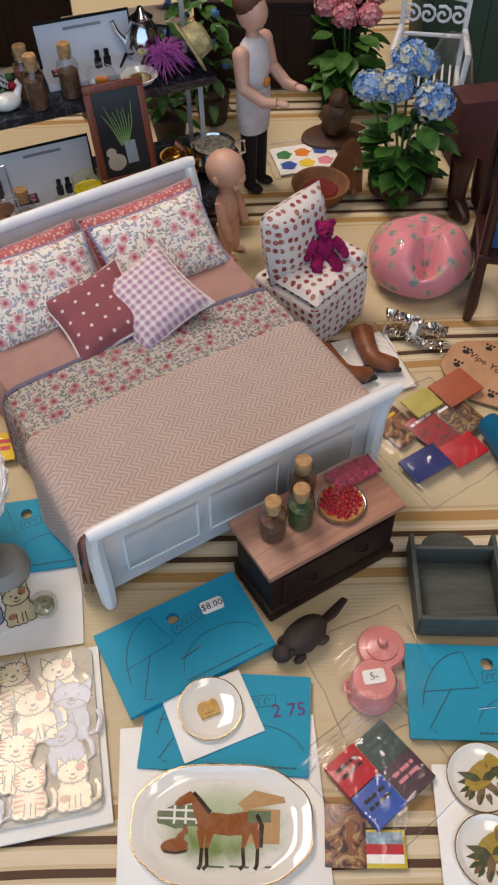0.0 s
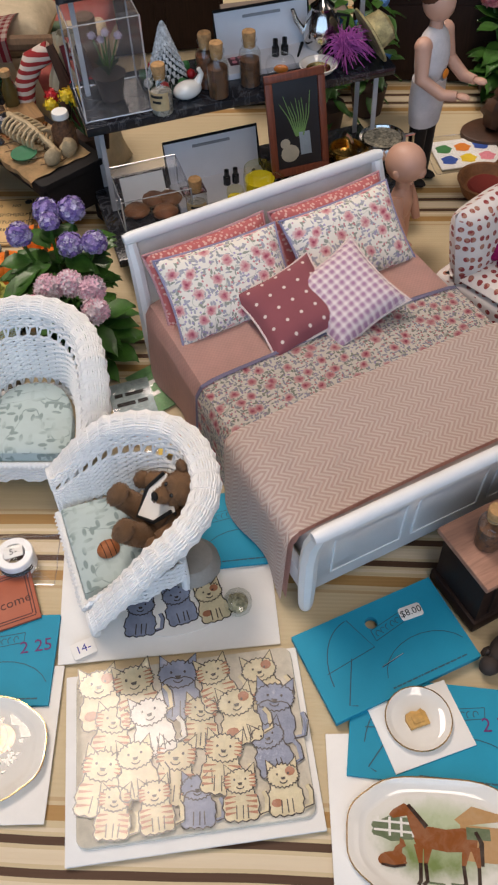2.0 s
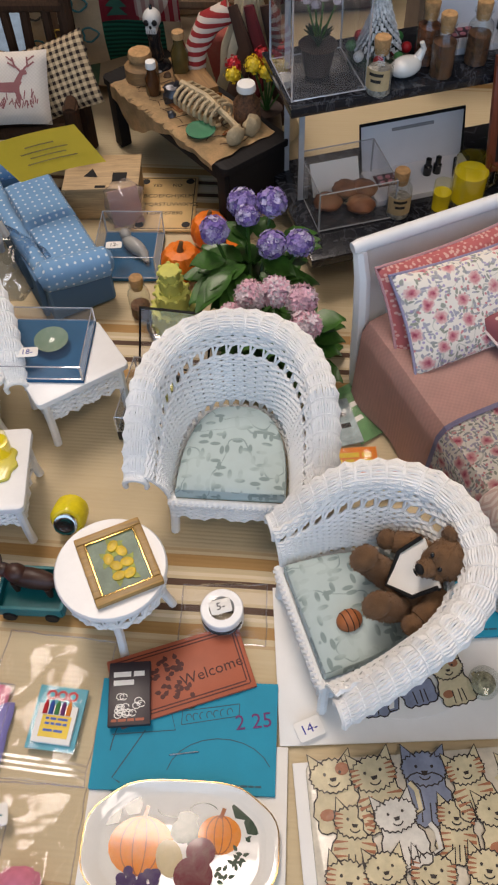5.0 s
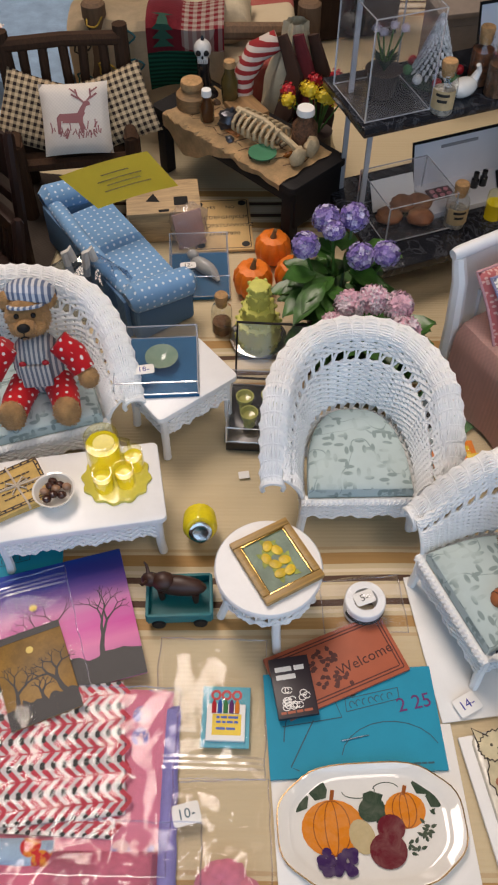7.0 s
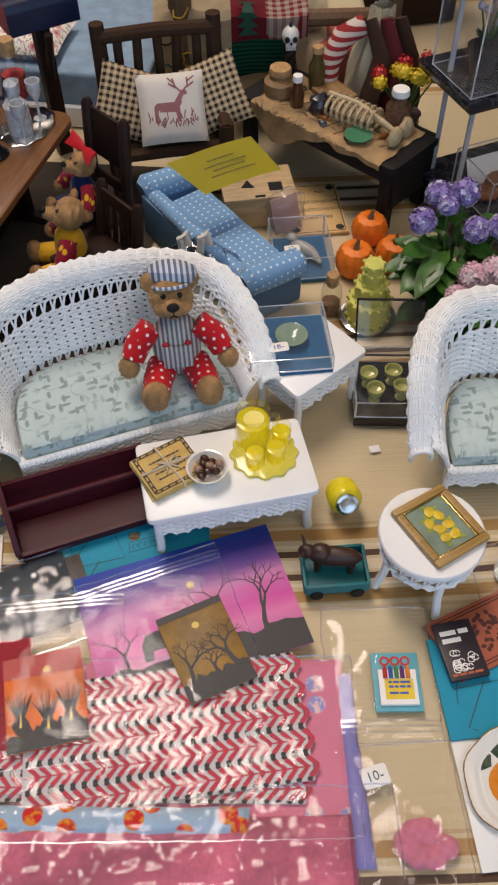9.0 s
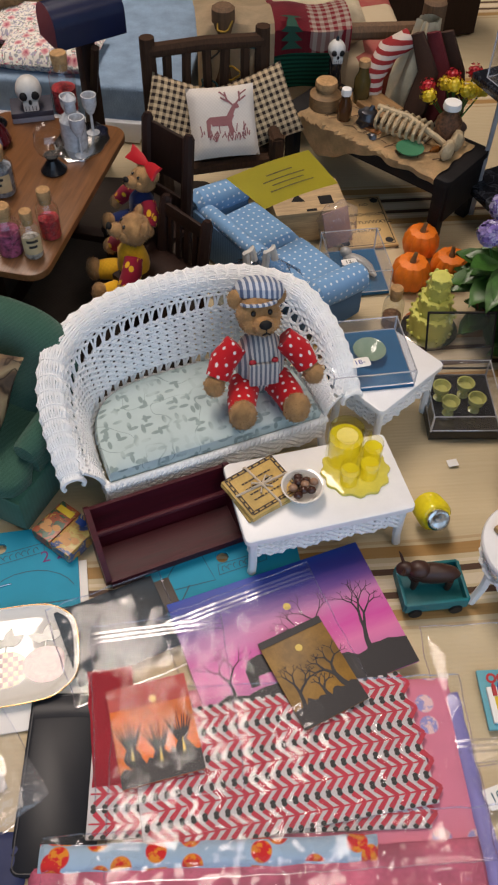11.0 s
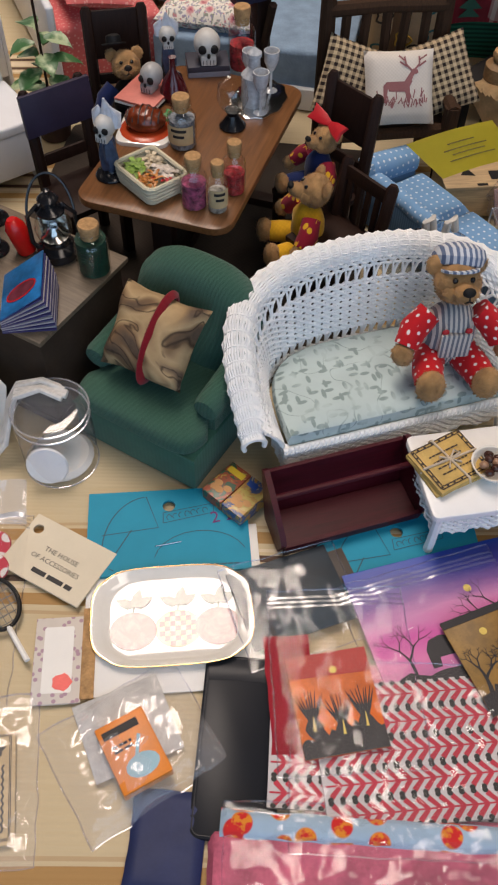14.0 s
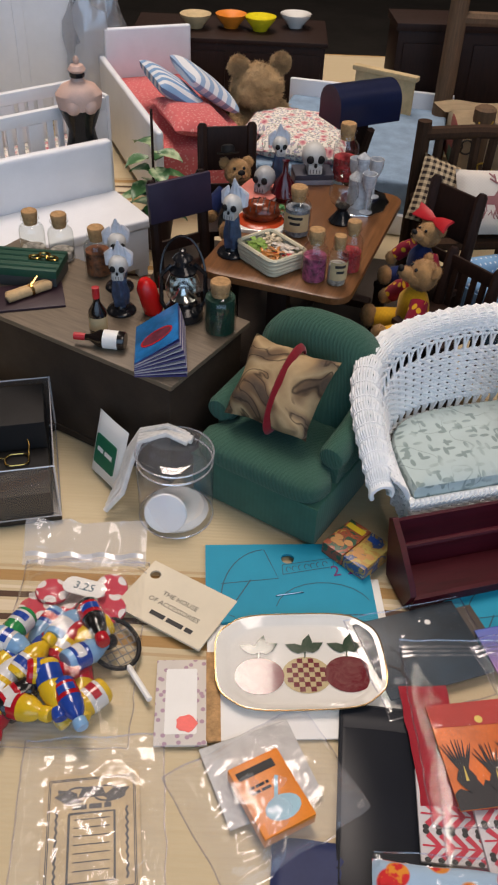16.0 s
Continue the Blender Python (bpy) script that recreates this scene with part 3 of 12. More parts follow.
    def pillow(name, w, d, h, mats, x, y, z, rz, rx, label, trim, ry=0):
        p = thing(name, label, "pillow", 0, 0, group="pillows on the bed")
        pin = 0.12 if name == "cushion" else 0.06
        bm = BM(); cushion(bm, w, d, h, pin, 18)
        part("cover", bm, mats, p)
        bm = BM()
        pts = []
        for k in range(64):
            q = k / 16
            i, t = int(q), q - int(q)
            cx, cy = [(-1, -1), (1, -1), (1, 1), (-1, 1)][i], [(1, -1), (1, 1), (-1, 1), (-1, -1)][i]
            x0, y0 = cx[0] + (cy[0] - cx[0]) * t, cx[1] + (cy[1] - cx[1]) * t
            pts.append((x0 * (1 - pin * (1 - y0 * y0)) * w / 2, y0 * (1 - pin * (1 - x0 * x0)) * d / 2, h / 2))
        tube(bm, pts, 0.07, 6, closed=True)
        part("piping", bm, trim, p)
        p.matrix_basis = th.matrix_basis @ cmpose(x, y, z, rz, rx, ry)
        return p

    pink_trim = cloth("rose_piping", (0.55, 0.3, 0.32), 30)
    cream_trim = cloth("cream_piping", (0.72, 0.6, 0.58), 30)
    for x in (-3.35, 3.3):
        pillow("pillow", 6.5, 4.3, 1.4, ROSEBACK, x - 0.1, 7.35, 5.45, 2, 56, "rose-red printed pillow lying against the headboard", pink_trim)
    for x, r in ((-3.3, -2), (3.3, 3)):
        pillow("pillow", 6.3, 4.3, 1.5, FLORAL, x, 6.15, 5.55, r, 44, "cream pillow with pink roses and lilac piping", LILAC)
    pillow("cushion", 4.3, 4.2, 1.5, MAUVE, -1.15, 3.3, 5.1, 2, 16, "square mauve cushion with small white sprigs", cream_trim, -11)
    pillow("cushion", 4.2, 4.3, 1.6, plaid(), 1.35, 2.65, 5.35, 8, 19, "square lavender plaid cushion with pale piping", cream_trim, -16)


bed()


# ---- wicker furniture ----
def woven(bm, path, zlo, zhi, lean, rows, skip=(), r=0.082, amp=0.052, mi=0, stake_r=0.06):
    """A woven wall along a plan path of (x, y, nx, ny): wefts in and out round upright stakes."""
    n = len(path)
    def at(i, v, off=0.0):
        x, y, nx, ny = path[i]
        z0, z1 = zlo(i / (n - 1)), zhi(i / (n - 1))
        o = lean * v * v + off
        return (x + nx * o, y + ny * o, z0 + (z1 - z0) * v)
    for j in range(rows):
        v = (j + 0.5) / rows
        if any(a < v < b for a, b in skip):
            continue
        pts = [at(i, v, amp * (1 if (i // 2 + j) % 2 else -1) * (0 if i % 2 else 1)) for i in range(n)]
        tube(bm, pts, r, 5, mi, flat=1.15)
    for i in range(0, n, 4):
        tube(bm, [at(i, k / 5) for k in range(6)], stake_r, 4, mi)
    for a, b in skip:
        for i in range(0, n - 3, 4):
            tube(bm, [at(i, a - 0.02), at(i + 1, (a + b) / 2, 0.03), at(i + 2, b + 0.02)], 0.07, 4, mi)
    return at


def plan(W, D, pw, step):
    """A U in plan, open to the front (-y), resampled at even steps, with outward normals."""
    raw = []
    for k in range(401):
        th = math.pi * (1 - k / 400)
        c, s = math.cos(th), max(0.0, math.sin(th))
        raw.append(Vector((W / 2 * math.copysign(abs(c) ** (2 / pw), c), D * s ** (2 / pw))))
    length = sum((b - a).length for a, b in zip(raw, raw[1:]))
    n = int(length / step) // 4 * 4 + 1
    out, acc, k = [], 0.0, 0
    for i in range(n):
        want = length * i / (n - 1)
        while k < 399 and acc + (raw[k + 1] - raw[k]).length < want:
            acc += (raw[k + 1] - raw[k]).length
            k += 1
        d = raw[k + 1] - raw[k]
        out.append(raw[k] + d * min(1.0, (want - acc) / max(d.length, 1e-9)))
    path = []
    for i, p in enumerate(out):
        t = (out[min(n - 1, i + 1)] - out[max(0, i - 1)]).normalized()
        path.append((p.x, p.y, -t.y, t.x))
    return path


def wicker_seat(name, label, category, x, y, rz, W, D, seat, arm, back, pw=2.6, lean=0.8, rows=32, weft=(0.077, 0.06), group="wicker furniture"):
    th = thing(name, label, category, x, y, 0, rz, group=group)
    path = plan(W, D, pw, 0.105)
    n = len(path)
    def top(s):
        q = math.sin(math.pi * s)
        k = min(1.0, q * 1.6) ** 1.2
        return arm + (back - arm) * (0.55 * k + 0.45 * q ** 1.5)
    bm = BM()
    at = woven(bm, path, lambda s: seat - 0.2, top, lean, rows, ((0.1, 0.19), (0.76, 0.85)), *weft)
    part("woven_back", bm, WICKER, th, "white woven wicker shell")
    # the broad rolled collar: strands along it, in and out round ribs that cross it
    bm = BM()
    R = 0.5
    core = []
    for i in range(n):
        px, py, pz = at(i, 1.0)
        _, _, nx, ny = path[i]
        e = min(1.0, min(i, n - 1 - i) / 18)
        core.append((Vector((px + nx * R * 0.92, py + ny * R * 0.92, pz - 0.08 - 0.5 * (1 - e) ** 2)), Vector((nx, ny, 0)), R * (0.86 + 0.14 * e)))
    strands = 21
    for j in range(strands):
        a = radians(212 - 12 * j)
        pts = []
        for i, (c, nn, r) in enumerate(core):
            rr = r + 0.06 * math.cos(math.pi * i / 2) * (1 if j % 2 else 0.35) + 0.012 * noise.noise(Vector((i * 0.7, j * 1.9, x)))
            pts.append(c + nn * (-math.cos(a) * rr * 1.06) + Vector((0, 0, math.sin(a) * rr * 0.9 + 0.01 * noise.noise(Vector((i * 0.5, j * 3.1, y))))))
        tube(bm, pts, 0.06, 5)
    for i in range(2, n, 4):
        c, nn, r = core[i]
        tube(bm, [c + nn * (-math.cos(radians(212 - 24 * k)) * r * 1.04) + Vector((0, 0, math.sin(radians(212 - 24 * k)) * r * 0.88)) for k in range(11)], 0.06, 5)
    for c, nn, r in (core[0], core[-1]):
        tube(bm, [c + nn * (-math.cos(radians(212 - 20 * k)) * r * 1.06) + Vector((0, 0, math.sin(radians(212 - 20 * k)) * r * 0.9)) for k in range(13)], 0.11, 6)
    part("rolled_rim", bm, WICKER, th, "thick braided wicker rim")
    # seat frame, apron and legs
    yb = D * 0.9
    bm = BM()
    tube(bm, [(-W / 2 - 0.05, -0.12, seat - 0.1), (W / 2 + 0.05, -0.12, seat - 0.1)], 0.16, 8)
    for k in range(int(W / 0.22)):
        xx = -W / 2 + (k + 0.5) * 0.22
        tube(bm, [(xx - 0.1, -0.28, seat - 0.2), (xx, -0.3, seat - 0.08), (xx + 0.1, -0.14, seat + 0.06)], 0.06, 4)
    part("front_rail", bm, WICKER, th)
    fl = int(W / 0.125) // 4 * 4 + 1
    bm = BM()
    front = [(-W / 2 + W * i / (fl - 1), -0.1, 0, -1) for i in range(fl)]
    scal = lambda s: 1.25 + 0.12 * math.sin(s * W * 4)
    woven(bm, front, scal, lambda s: seat - 0.15, 0, 8)
    for sx in (-1, 1):
        sl = int(yb / 0.125) // 4 * 4 + 1
        side = [(sx * (W / 2 - 0.05 - 0.5 * (i / (sl - 1)) ** 3), yb * i / (sl - 1), sx, 0) for i in range(sl)]
        woven(bm, side, scal, lambda s: seat - 0.1, 0, 8)
    part("apron", bm, WICKER, th)
    for lx, ly in ((-W / 2 + 0.1, 0.0), (W / 2 - 0.1, 0.0), (-W / 2 + 0.7, yb), (W / 2 - 0.7, yb)):
        bm = BM()
        tube(bm, [(lx * 1.04, ly - 0.05, 0), (lx, ly, 1.2), (lx, ly, seat)], [0.2, 0.2, 0.18], 8)
        part("leg", bm, WICKER, th)
    # the loose seat cushion
    bm = BM()
    inner = [(px - nx * 0.25, py - ny * 0.25) for px, py, nx, ny in path[::4]]
    inner = [(px, max(py, 0.05)) for px, py in inner]
    c = Vector((0, D * 0.45))
    steps = [(1.0, seat - 0.05), (1.01, seat + 0.3), (0.985, seat + 0.52), (0.9, seat + 0.66), (0.6, seat + 0.78), (0.25, seat + 0.82)]
    rings = [[bm.verts.new((*(c + (Vector(p) - c) * f), z)) for p in inner] for f, z in steps]
    for a, b in zip(rings, rings[1:]):
        for k in range(len(inner)):
            bm.faces.new((a[k], a[(k + 1) % len(inner)], b[(k + 1) % len(inner)], b[k]))
    bm.faces.new(rings[-1]); bm.faces.new(rings[0])
    part("seat_cushion", bm, SEATFAB, th, "pale sage cushion with a leafy print")
    return th


wicker_seat("wicker_armchair", "white wicker armchair with a pale sage leaf cushion", "armchair", -2.35, 7.3, 1, 4.9, 4.7, 2.5, 3.9, 6.6)
wicker_seat("wicker_armchair", "white wicker armchair in which a plush bear lies", "armchair", 0.85, 2.3, -67, 4.9, 4.7, 2.5, 3.9, 6.4)
wicker_seat("wicker_sofa", "white wicker sofa with a sage leaf cushion and a seated bear", "sofa", -18.2, 9.9, 17.2, 10.2, 5.0, 2.6, 3.8, 6.8, pw=3.6, rows=29, weft=(0.07, 0.066))


def skirt(bm, pts, z0, z1, rows=7):
    """Woven skirt under a table top, along a closed row of corners."""
    for a, b in zip(pts, pts[1:] + pts[:1]):
        a, b = Vector(a), Vector(b)
        d = (b - a).normalized()
        n = max(9, int((b - a).length / 0.125) // 4 * 4 + 1)
        path = [(*(a + (b - a) * (i / (n - 1))), d.y, -d.x) for i in range(n)]
        woven(bm, path, lambda s: z0 + 0.1 * math.sin(s * 30), lambda s: z1, 0, rows, amp=0.07, r=0.075)


def wicker_table(name, label, x, y, rz, w, d, h):
    th = thing(name, label, "table", x, y, 0, rz, group="wicker furniture")
    bm = BM(); slab(bm, rrect(w, d, 0.25), h - 0.28, h, bev=0.07)
    part("table_top", bm, WHITE, th, "smooth white top")
    bm = BM()
    skirt(bm, [(-w / 2 + 0.35, -d / 2 + 0.3), (w / 2 - 0.35, -d / 2 + 0.3), (w / 2 - 0.35, d / 2 - 0.3), (-w / 2 + 0.35, d / 2 - 0.3)], h - 1.6, h - 0.28, 9)
    part("wicker_skirt", bm, WICKER, th)
    for lx in (-1, 1):
        for ly in (-1, 1):
            bm = BM()
            px, py = lx * (w / 2 - 0.4), ly * (d / 2 - 0.35)
            tube(bm, [(px * 1.02, py * 1.03, 0), (px, py, 0.7), (px, py, h - 0.3)], [0.2, 0.19, 0.19], 8)
            part("leg", bm, WICKER, th)
    return th


COFFEE = wicker_table("coffee_table", "white coffee table with a woven wicker skirt", -14.25, 7.35, 9.5, 7.2, 4.0, 3.0)
SIDE = wicker_table("side_table", "small white wicker side table under a clear box", -10.2, 13.4, 38, 4.4, 3.2, 3.3)


def round_table():
    th = thing("round_table", "small round white table with a wicker skirt", "table", -6.3, 3.45, 0, 0, group="wicker furniture")
    bm = BM(); lathe(bm, [(2.05, 3.3), (2.1, 3.38), (2.1, 3.5), (2.04, 3.58)], 40)
    part("table_top", bm, WHITE, th, "round smooth white top")
    bm = BM()
    n = 97
    path = [(1.85 * math.cos(TAU * i / (n - 1)), 1.85 * math.sin(TAU * i / (n - 1)), math.cos(TAU * i / (n - 1)), math.sin(TAU * i / (n - 1))) for i in range(n)]
    woven(bm, path, lambda s: 2.3 + 0.06 * math.sin(s * 100), lambda s: 3.3, 0.1, 8, ((0.3, 0.75),), r=0.085)
    part("wicker_skirt", bm, WICKER, th)
    for k in range(4):
        a = TAU * (k + 0.12) / 4
        bm = BM(); tube(bm, [(1.95 * math.cos(a), 1.95 * math.sin(a), 0), (1.65 * math.cos(a), 1.65 * math.sin(a), 1.2), (1.6 * math.cos(a), 1.6 * math.sin(a), 3.3)], 0.18, 8)
        part("leg", bm, WICKER, th)


round_table()


# ---- other large furniture ----
def chest():
    th = thing("blanket_chest", "low dark wooden chest with a pink-brown top", "chest", 19.6, 3.4, 0, 30)
    w, d, h = 6.3, 2.75, 3.7
    bm = BM(); box(bm, -w / 2 - 0.25, w / 2 + 0.25, -d / 2 - 0.25, d / 2 + 0.25, h - 0.1, h + 0.25, 0.1)
    part("lid", bm, wood("rosy_wood", (0.46, 0.23, 0.15), 0.45, 0, 0.5), th, "smooth pinkish brown lid")
    bm = BM(); box(bm, -w / 2, w / 2, -d / 2, d / 2, 0.75, h - 0.1, 0.05)
    part("body", bm, DARKWOOD, th)
    bm = BM(); box(bm, -w / 2 - 0.15, w / 2 + 0.15, -d / 2 - 0.15, d / 2 + 0.15, 0.0, 0.75, 0.12)
    part("plinth", bm, DARKWOOD, th)
    bm = BM(); box(bm, -w / 2 + 0.5, w / 2 - 0.5, -d / 2 - 0.12, -d / 2 + 0.1, 1.1, h - 0.6, 0.06)
    fr = part("drawer_front", bm, DARKWOOD, th)
    for x in (-1.3, 1.3):
        bm = BM(); tube(bm, [(x - 0.3, -d / 2 - 0.12, 2.2), (x - 0.2, -d / 2 - 0.3, 2.1), (x + 0.2, -d / 2 - 0.3, 2.1), (x + 0.3, -d / 2 - 0.12, 2.2)], 0.05, 6)
        part("handle", bm, BLACK, fr)


chest()


def green_armchair():
    n = Nodes("green_ribbed_fabric")
    rib = n.m("SINE", n.m("MULTIPLY", n.m("ADD", n.axis(0), n.axis(1)), 95.0))
    c = n.mix(n.ramp(rib, (0.2, 0.0), (0.8, 1.0)), (0.03, 0.092, 0.062), (0.075, 0.175, 0.125))
    c = n.mix(n.m("MULTIPLY", n.noise(0.8, 3), 0.4), c, (0.05, 0.135, 0.095))
    n.bump(rib, 0.6, 0.03)
    gm = n.set(col=c, rough=0.85, sheen=0.1, spec=0.2)
    gp = cloth("green_plain_fabric", (0.042, 0.12, 0.082), 30)
    th = thing("armchair", "dark green upholstered armchair with a cushion on it", "armchair", -27.9, 12.0, 0, -31)
    bm = BM(); box(bm, -3.1, 3.1, -2.85, 2.9, 0.05, 2.2, 0.12)
    part("base", bm, gp, th, "plain green skirted base")
    bm = BM()
    def seat(u, v):
        """A plump T-shaped seat, swollen towards its front."""
        a = TAU * u
        px, py = (abs(math.cos(a)) ** 0.35) * math.copysign(1, math.cos(a)), (abs(math.sin(a)) ** 0.35) * math.copysign(1, math.sin(a))
        t = math.pi * v
        k = max(0.0, math.sin(t)) ** 0.35
        wide = 3.1 if py < -0.35 else 2.45 + 0.65 * max(0.0, (-0.05 - py) / 0.3)
        x, y = px * min(3.1, wide) * k, -0.6 + py * 2.35 * k
        return (x, y - 0.15, 2.6 - 0.62 * math.copysign(abs(math.cos(t)) ** 0.6, math.cos(t)) + 0.14 * (1 - (x / 3.1) ** 2) * v)
    surf(bm, seat, 64, 16, wrap=True)
    part("seat_cushion", bm, gm, th, "plump ribbed green seat")
    bm = BM()
    outline = [(-2.75, 2.2)] + [(-2.85, 4.6)] + [(3.0 * math.copysign(abs(math.cos(a)) ** 0.75, math.cos(a)), 4.7 + 2.6 * math.sin(a) ** 0.75) for a in [math.pi * (1 - k / 22) for k in range(23)]] + [(2.85, 4.6), (2.75, 2.2)]
    rows = [(0.3, 0.86), (0.62, 0.9), (0.82, 1.05), (0.94, 1.3), (1.0, 1.7), (1.0, 2.2), (0.95, 2.5), (0.85, 2.65)]
    rings = [[bm.verts.new((x * f, y + (z - 2.2) * 0.17, 4.2 + (z - 4.2) * f)) for x, z in outline] for f, y in rows]
    for a, b in zip(rings, rings[1:]):
        for k in range(len(outline)):
            bm.faces.new((a[k], a[(k + 1) % len(outline)], b[(k + 1) % len(outline)], b[k]))
    bm.faces.new(rings[0]); bm.faces.new(rings[-1])
    part("backrest", bm, gm, th, "rounded plump ribbed green back")
    for s in (-1, 1):
        bm = BM(); box(bm, s * 2.65 - 0.35, s * 2.65 + 0.35, -1.1, 2.2, 2.1, 3.7, 0.15)
        tube(bm, [(s * 2.75, -1.5, 3.7), (s * 2.75, -1.42, 3.7), (s * 2.75, -1.15, 3.73), (s * 2.72, 0.6, 3.95), (s * 2.6, 2.0, 4.4)], [0.3, 0.52, 0.6, 0.58, 0.5], 16)
        part("arm", bm, gm, th, "green rolled arm")
    bm = BM(); box(bm, -3.14, 3.14, -2.89, -2.83, 2.06, 2.2, 0.02)
    part("piping", bm, gp, th)
    return th


green_armchair()


def cushion_brown():
    n = Nodes("brown_picture_print")
    a = n.noise(0.42, 2, 0.45, dist=0.6)
    line = n.ramp(n.m("ABSOLUTE", n.m("SUBTRACT", n.m("FRACT", n.m("MULTIPLY", n.noise(0.4, 3, 0.5, dist=0.8), 6.0)), 0.5)), (0.02, 0.25), (0.12, 1.0))
    c = n.ramp(a, (0.36, (0.06, 0.042, 0.032)), (0.43, (0.17, 0.1, 0.05)), (0.5, (0.5, 0.36, 0.19)), (0.56, (0.36, 0.25, 0.13)), (0.63, (0.09, 0.065, 0.05)))
    c = n.mix(n.m("MULTIPLY", n.noise(3.0, 4), 0.5), c, (0.2, 0.14, 0.09))
    c = n.mix(line, (0.03, 0.02, 0.014), c)
    n.bump(n.noise(14, 3), 0.3, 0.02)
    mt = n.set(col=c, rough=0.85, spec=0.2)
    th = thing("throw_cushion", "brown printed cushion tied with a dark red ribbon", "cushion", -28.1, 12.6, 4.5, -28, 42, 0)
    bm = BM(); cushion(bm, 3.9, 3.6, 1.9, 0.07, 22)
    for v in bm.verts:
        q = v.co * 0.8
        v.co += Vector((0.12 * noise.noise(q), 0.12 * noise.noise(q + Vector((5, 0, 0))), 0.22 * noise.noise(q * 1.3 + Vector((0, 7, 0)))))
    part("cover", bm, mt, th)
    bm = BM()
    pts = [(0.25, 1.9 * math.cos(a), 0.95 + 1.04 * math.sin(a)) for a in [TAU * k / 28 for k in range(28)]]
    tube(bm, pts, 0.2, 6, closed=True, flat=0.35)
    part("ribbon", bm, cloth("dark_red_velvet", (0.22, 0.008, 0.016), 30), th)


cushion_brown()


def cradle():
    m = wood("maroon_painted_wood", (0.065, 0.003, 0.009), 0.42, 0, spec=0.3)
    th = thing("cradle", "long maroon wooden trough standing empty", "wooden trough", -20.5, 6.75, 0, 17.5)
    L = 6.1
    for s in (-1, 1):
        bm = BM()
        prof = [(-0.8, 0.05), (0.9, 0.05), (1.5, 2.7), (1.25, 2.9), (0.3, 2.35), (-1.0, 1.35), (-1.2, 1.0)]
        vs = [[bm.verts.new((s * (L / 2 + o), y, z)) for y, z in prof] for o in (-0.12, 0.12)]
        bm.faces.new(vs[0]); bm.faces.new(vs[1][::-1])
        for k in range(len(prof)):
            bm.faces.new((vs[0][k], vs[0][(k + 1) % len(prof)], vs[1][(k + 1) % len(prof)], vs[1][k]))
        part("end_panel", bm, m, th)
    bm = BM(); box(bm, -L / 2 + 0.1, L / 2 - 0.1, -0.8, 0.9, 0.1, 0.3)
    part("bottom", bm, m, th)
    bm = BM(); box(bm, -L / 2 + 0.1, L / 2 - 0.1, 0.88, 1.08, 0.1, 2.75, m=Matrix.Rotation(radians(-11), 4, "X"))
    part("back_panel", bm, m, th)
    bm = BM(); box(bm, -L / 2 + 0.1, L / 2 - 0.1, -0.98, -0.8, 0.1, 1.0, m=Matrix.Rotation(radians(12), 4, "X"))
    part("front_panel", bm, m, th)
    bm = BM(); tube(bm, [(-L / 2, 0.35, 2.2), (L / 2, 0.35, 2.2)], 0.13, 8)
    part("rail", bm, m, th)


cradle()


def plank_table(name, label, x, y, rz, w, d, h, top, leg, legs=True):
    th = thing(name, label, "table", x, y, 0, rz)
    bm = BM(); slab(bm, rrect(w, d, 0.9), h - 0.35, h, bev=0.08)
    part("table_top", bm, top, th)
    for s in (-1, 1):
        bm = BM(); box(bm, s * (w / 2 - 1.6) - 0.35, s * (w / 2 - 1.6) + 0.35, -0.5, 0.5, 0.5, h - 0.35, 0.06)
        box(bm, s * (w / 2 - 1.6) - 0.4, s * (w / 2 - 1.6) + 0.4, -d / 2 + 0.8, d / 2 - 0.8, 0, 0.55, 0.1)
        part("trestle_leg", bm, leg, th)
    bm = BM(); box(bm, -w / 2 + 1.6, w / 2 - 1.6, -0.2, 0.2, 1.2, 1.9, 0.04)
    part("stretcher", bm, leg, th)
    return th


# Added dark sheet: paints the deep shade on the cloth below the dining set.
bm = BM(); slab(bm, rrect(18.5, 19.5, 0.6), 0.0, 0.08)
solo("dining_shade_sheet", bm, cloth("dining_shade_brown", (0.045, 0.034, 0.026), 24), "dark sheet added for the deep shade under the dining set", "mat", -27.6, 24.6, 0.03, -8)
BROWNTOP = wood("brown_table_wood", (0.2, 0.085, 0.03), 0.33, 0)
DINING = plank_table("dining_table", "brown wooden dining table laid with bottles and food", -27.1, 24.1, 72, 12.4, 7.4, 6.5, BROWNTOP, DARKWOOD)


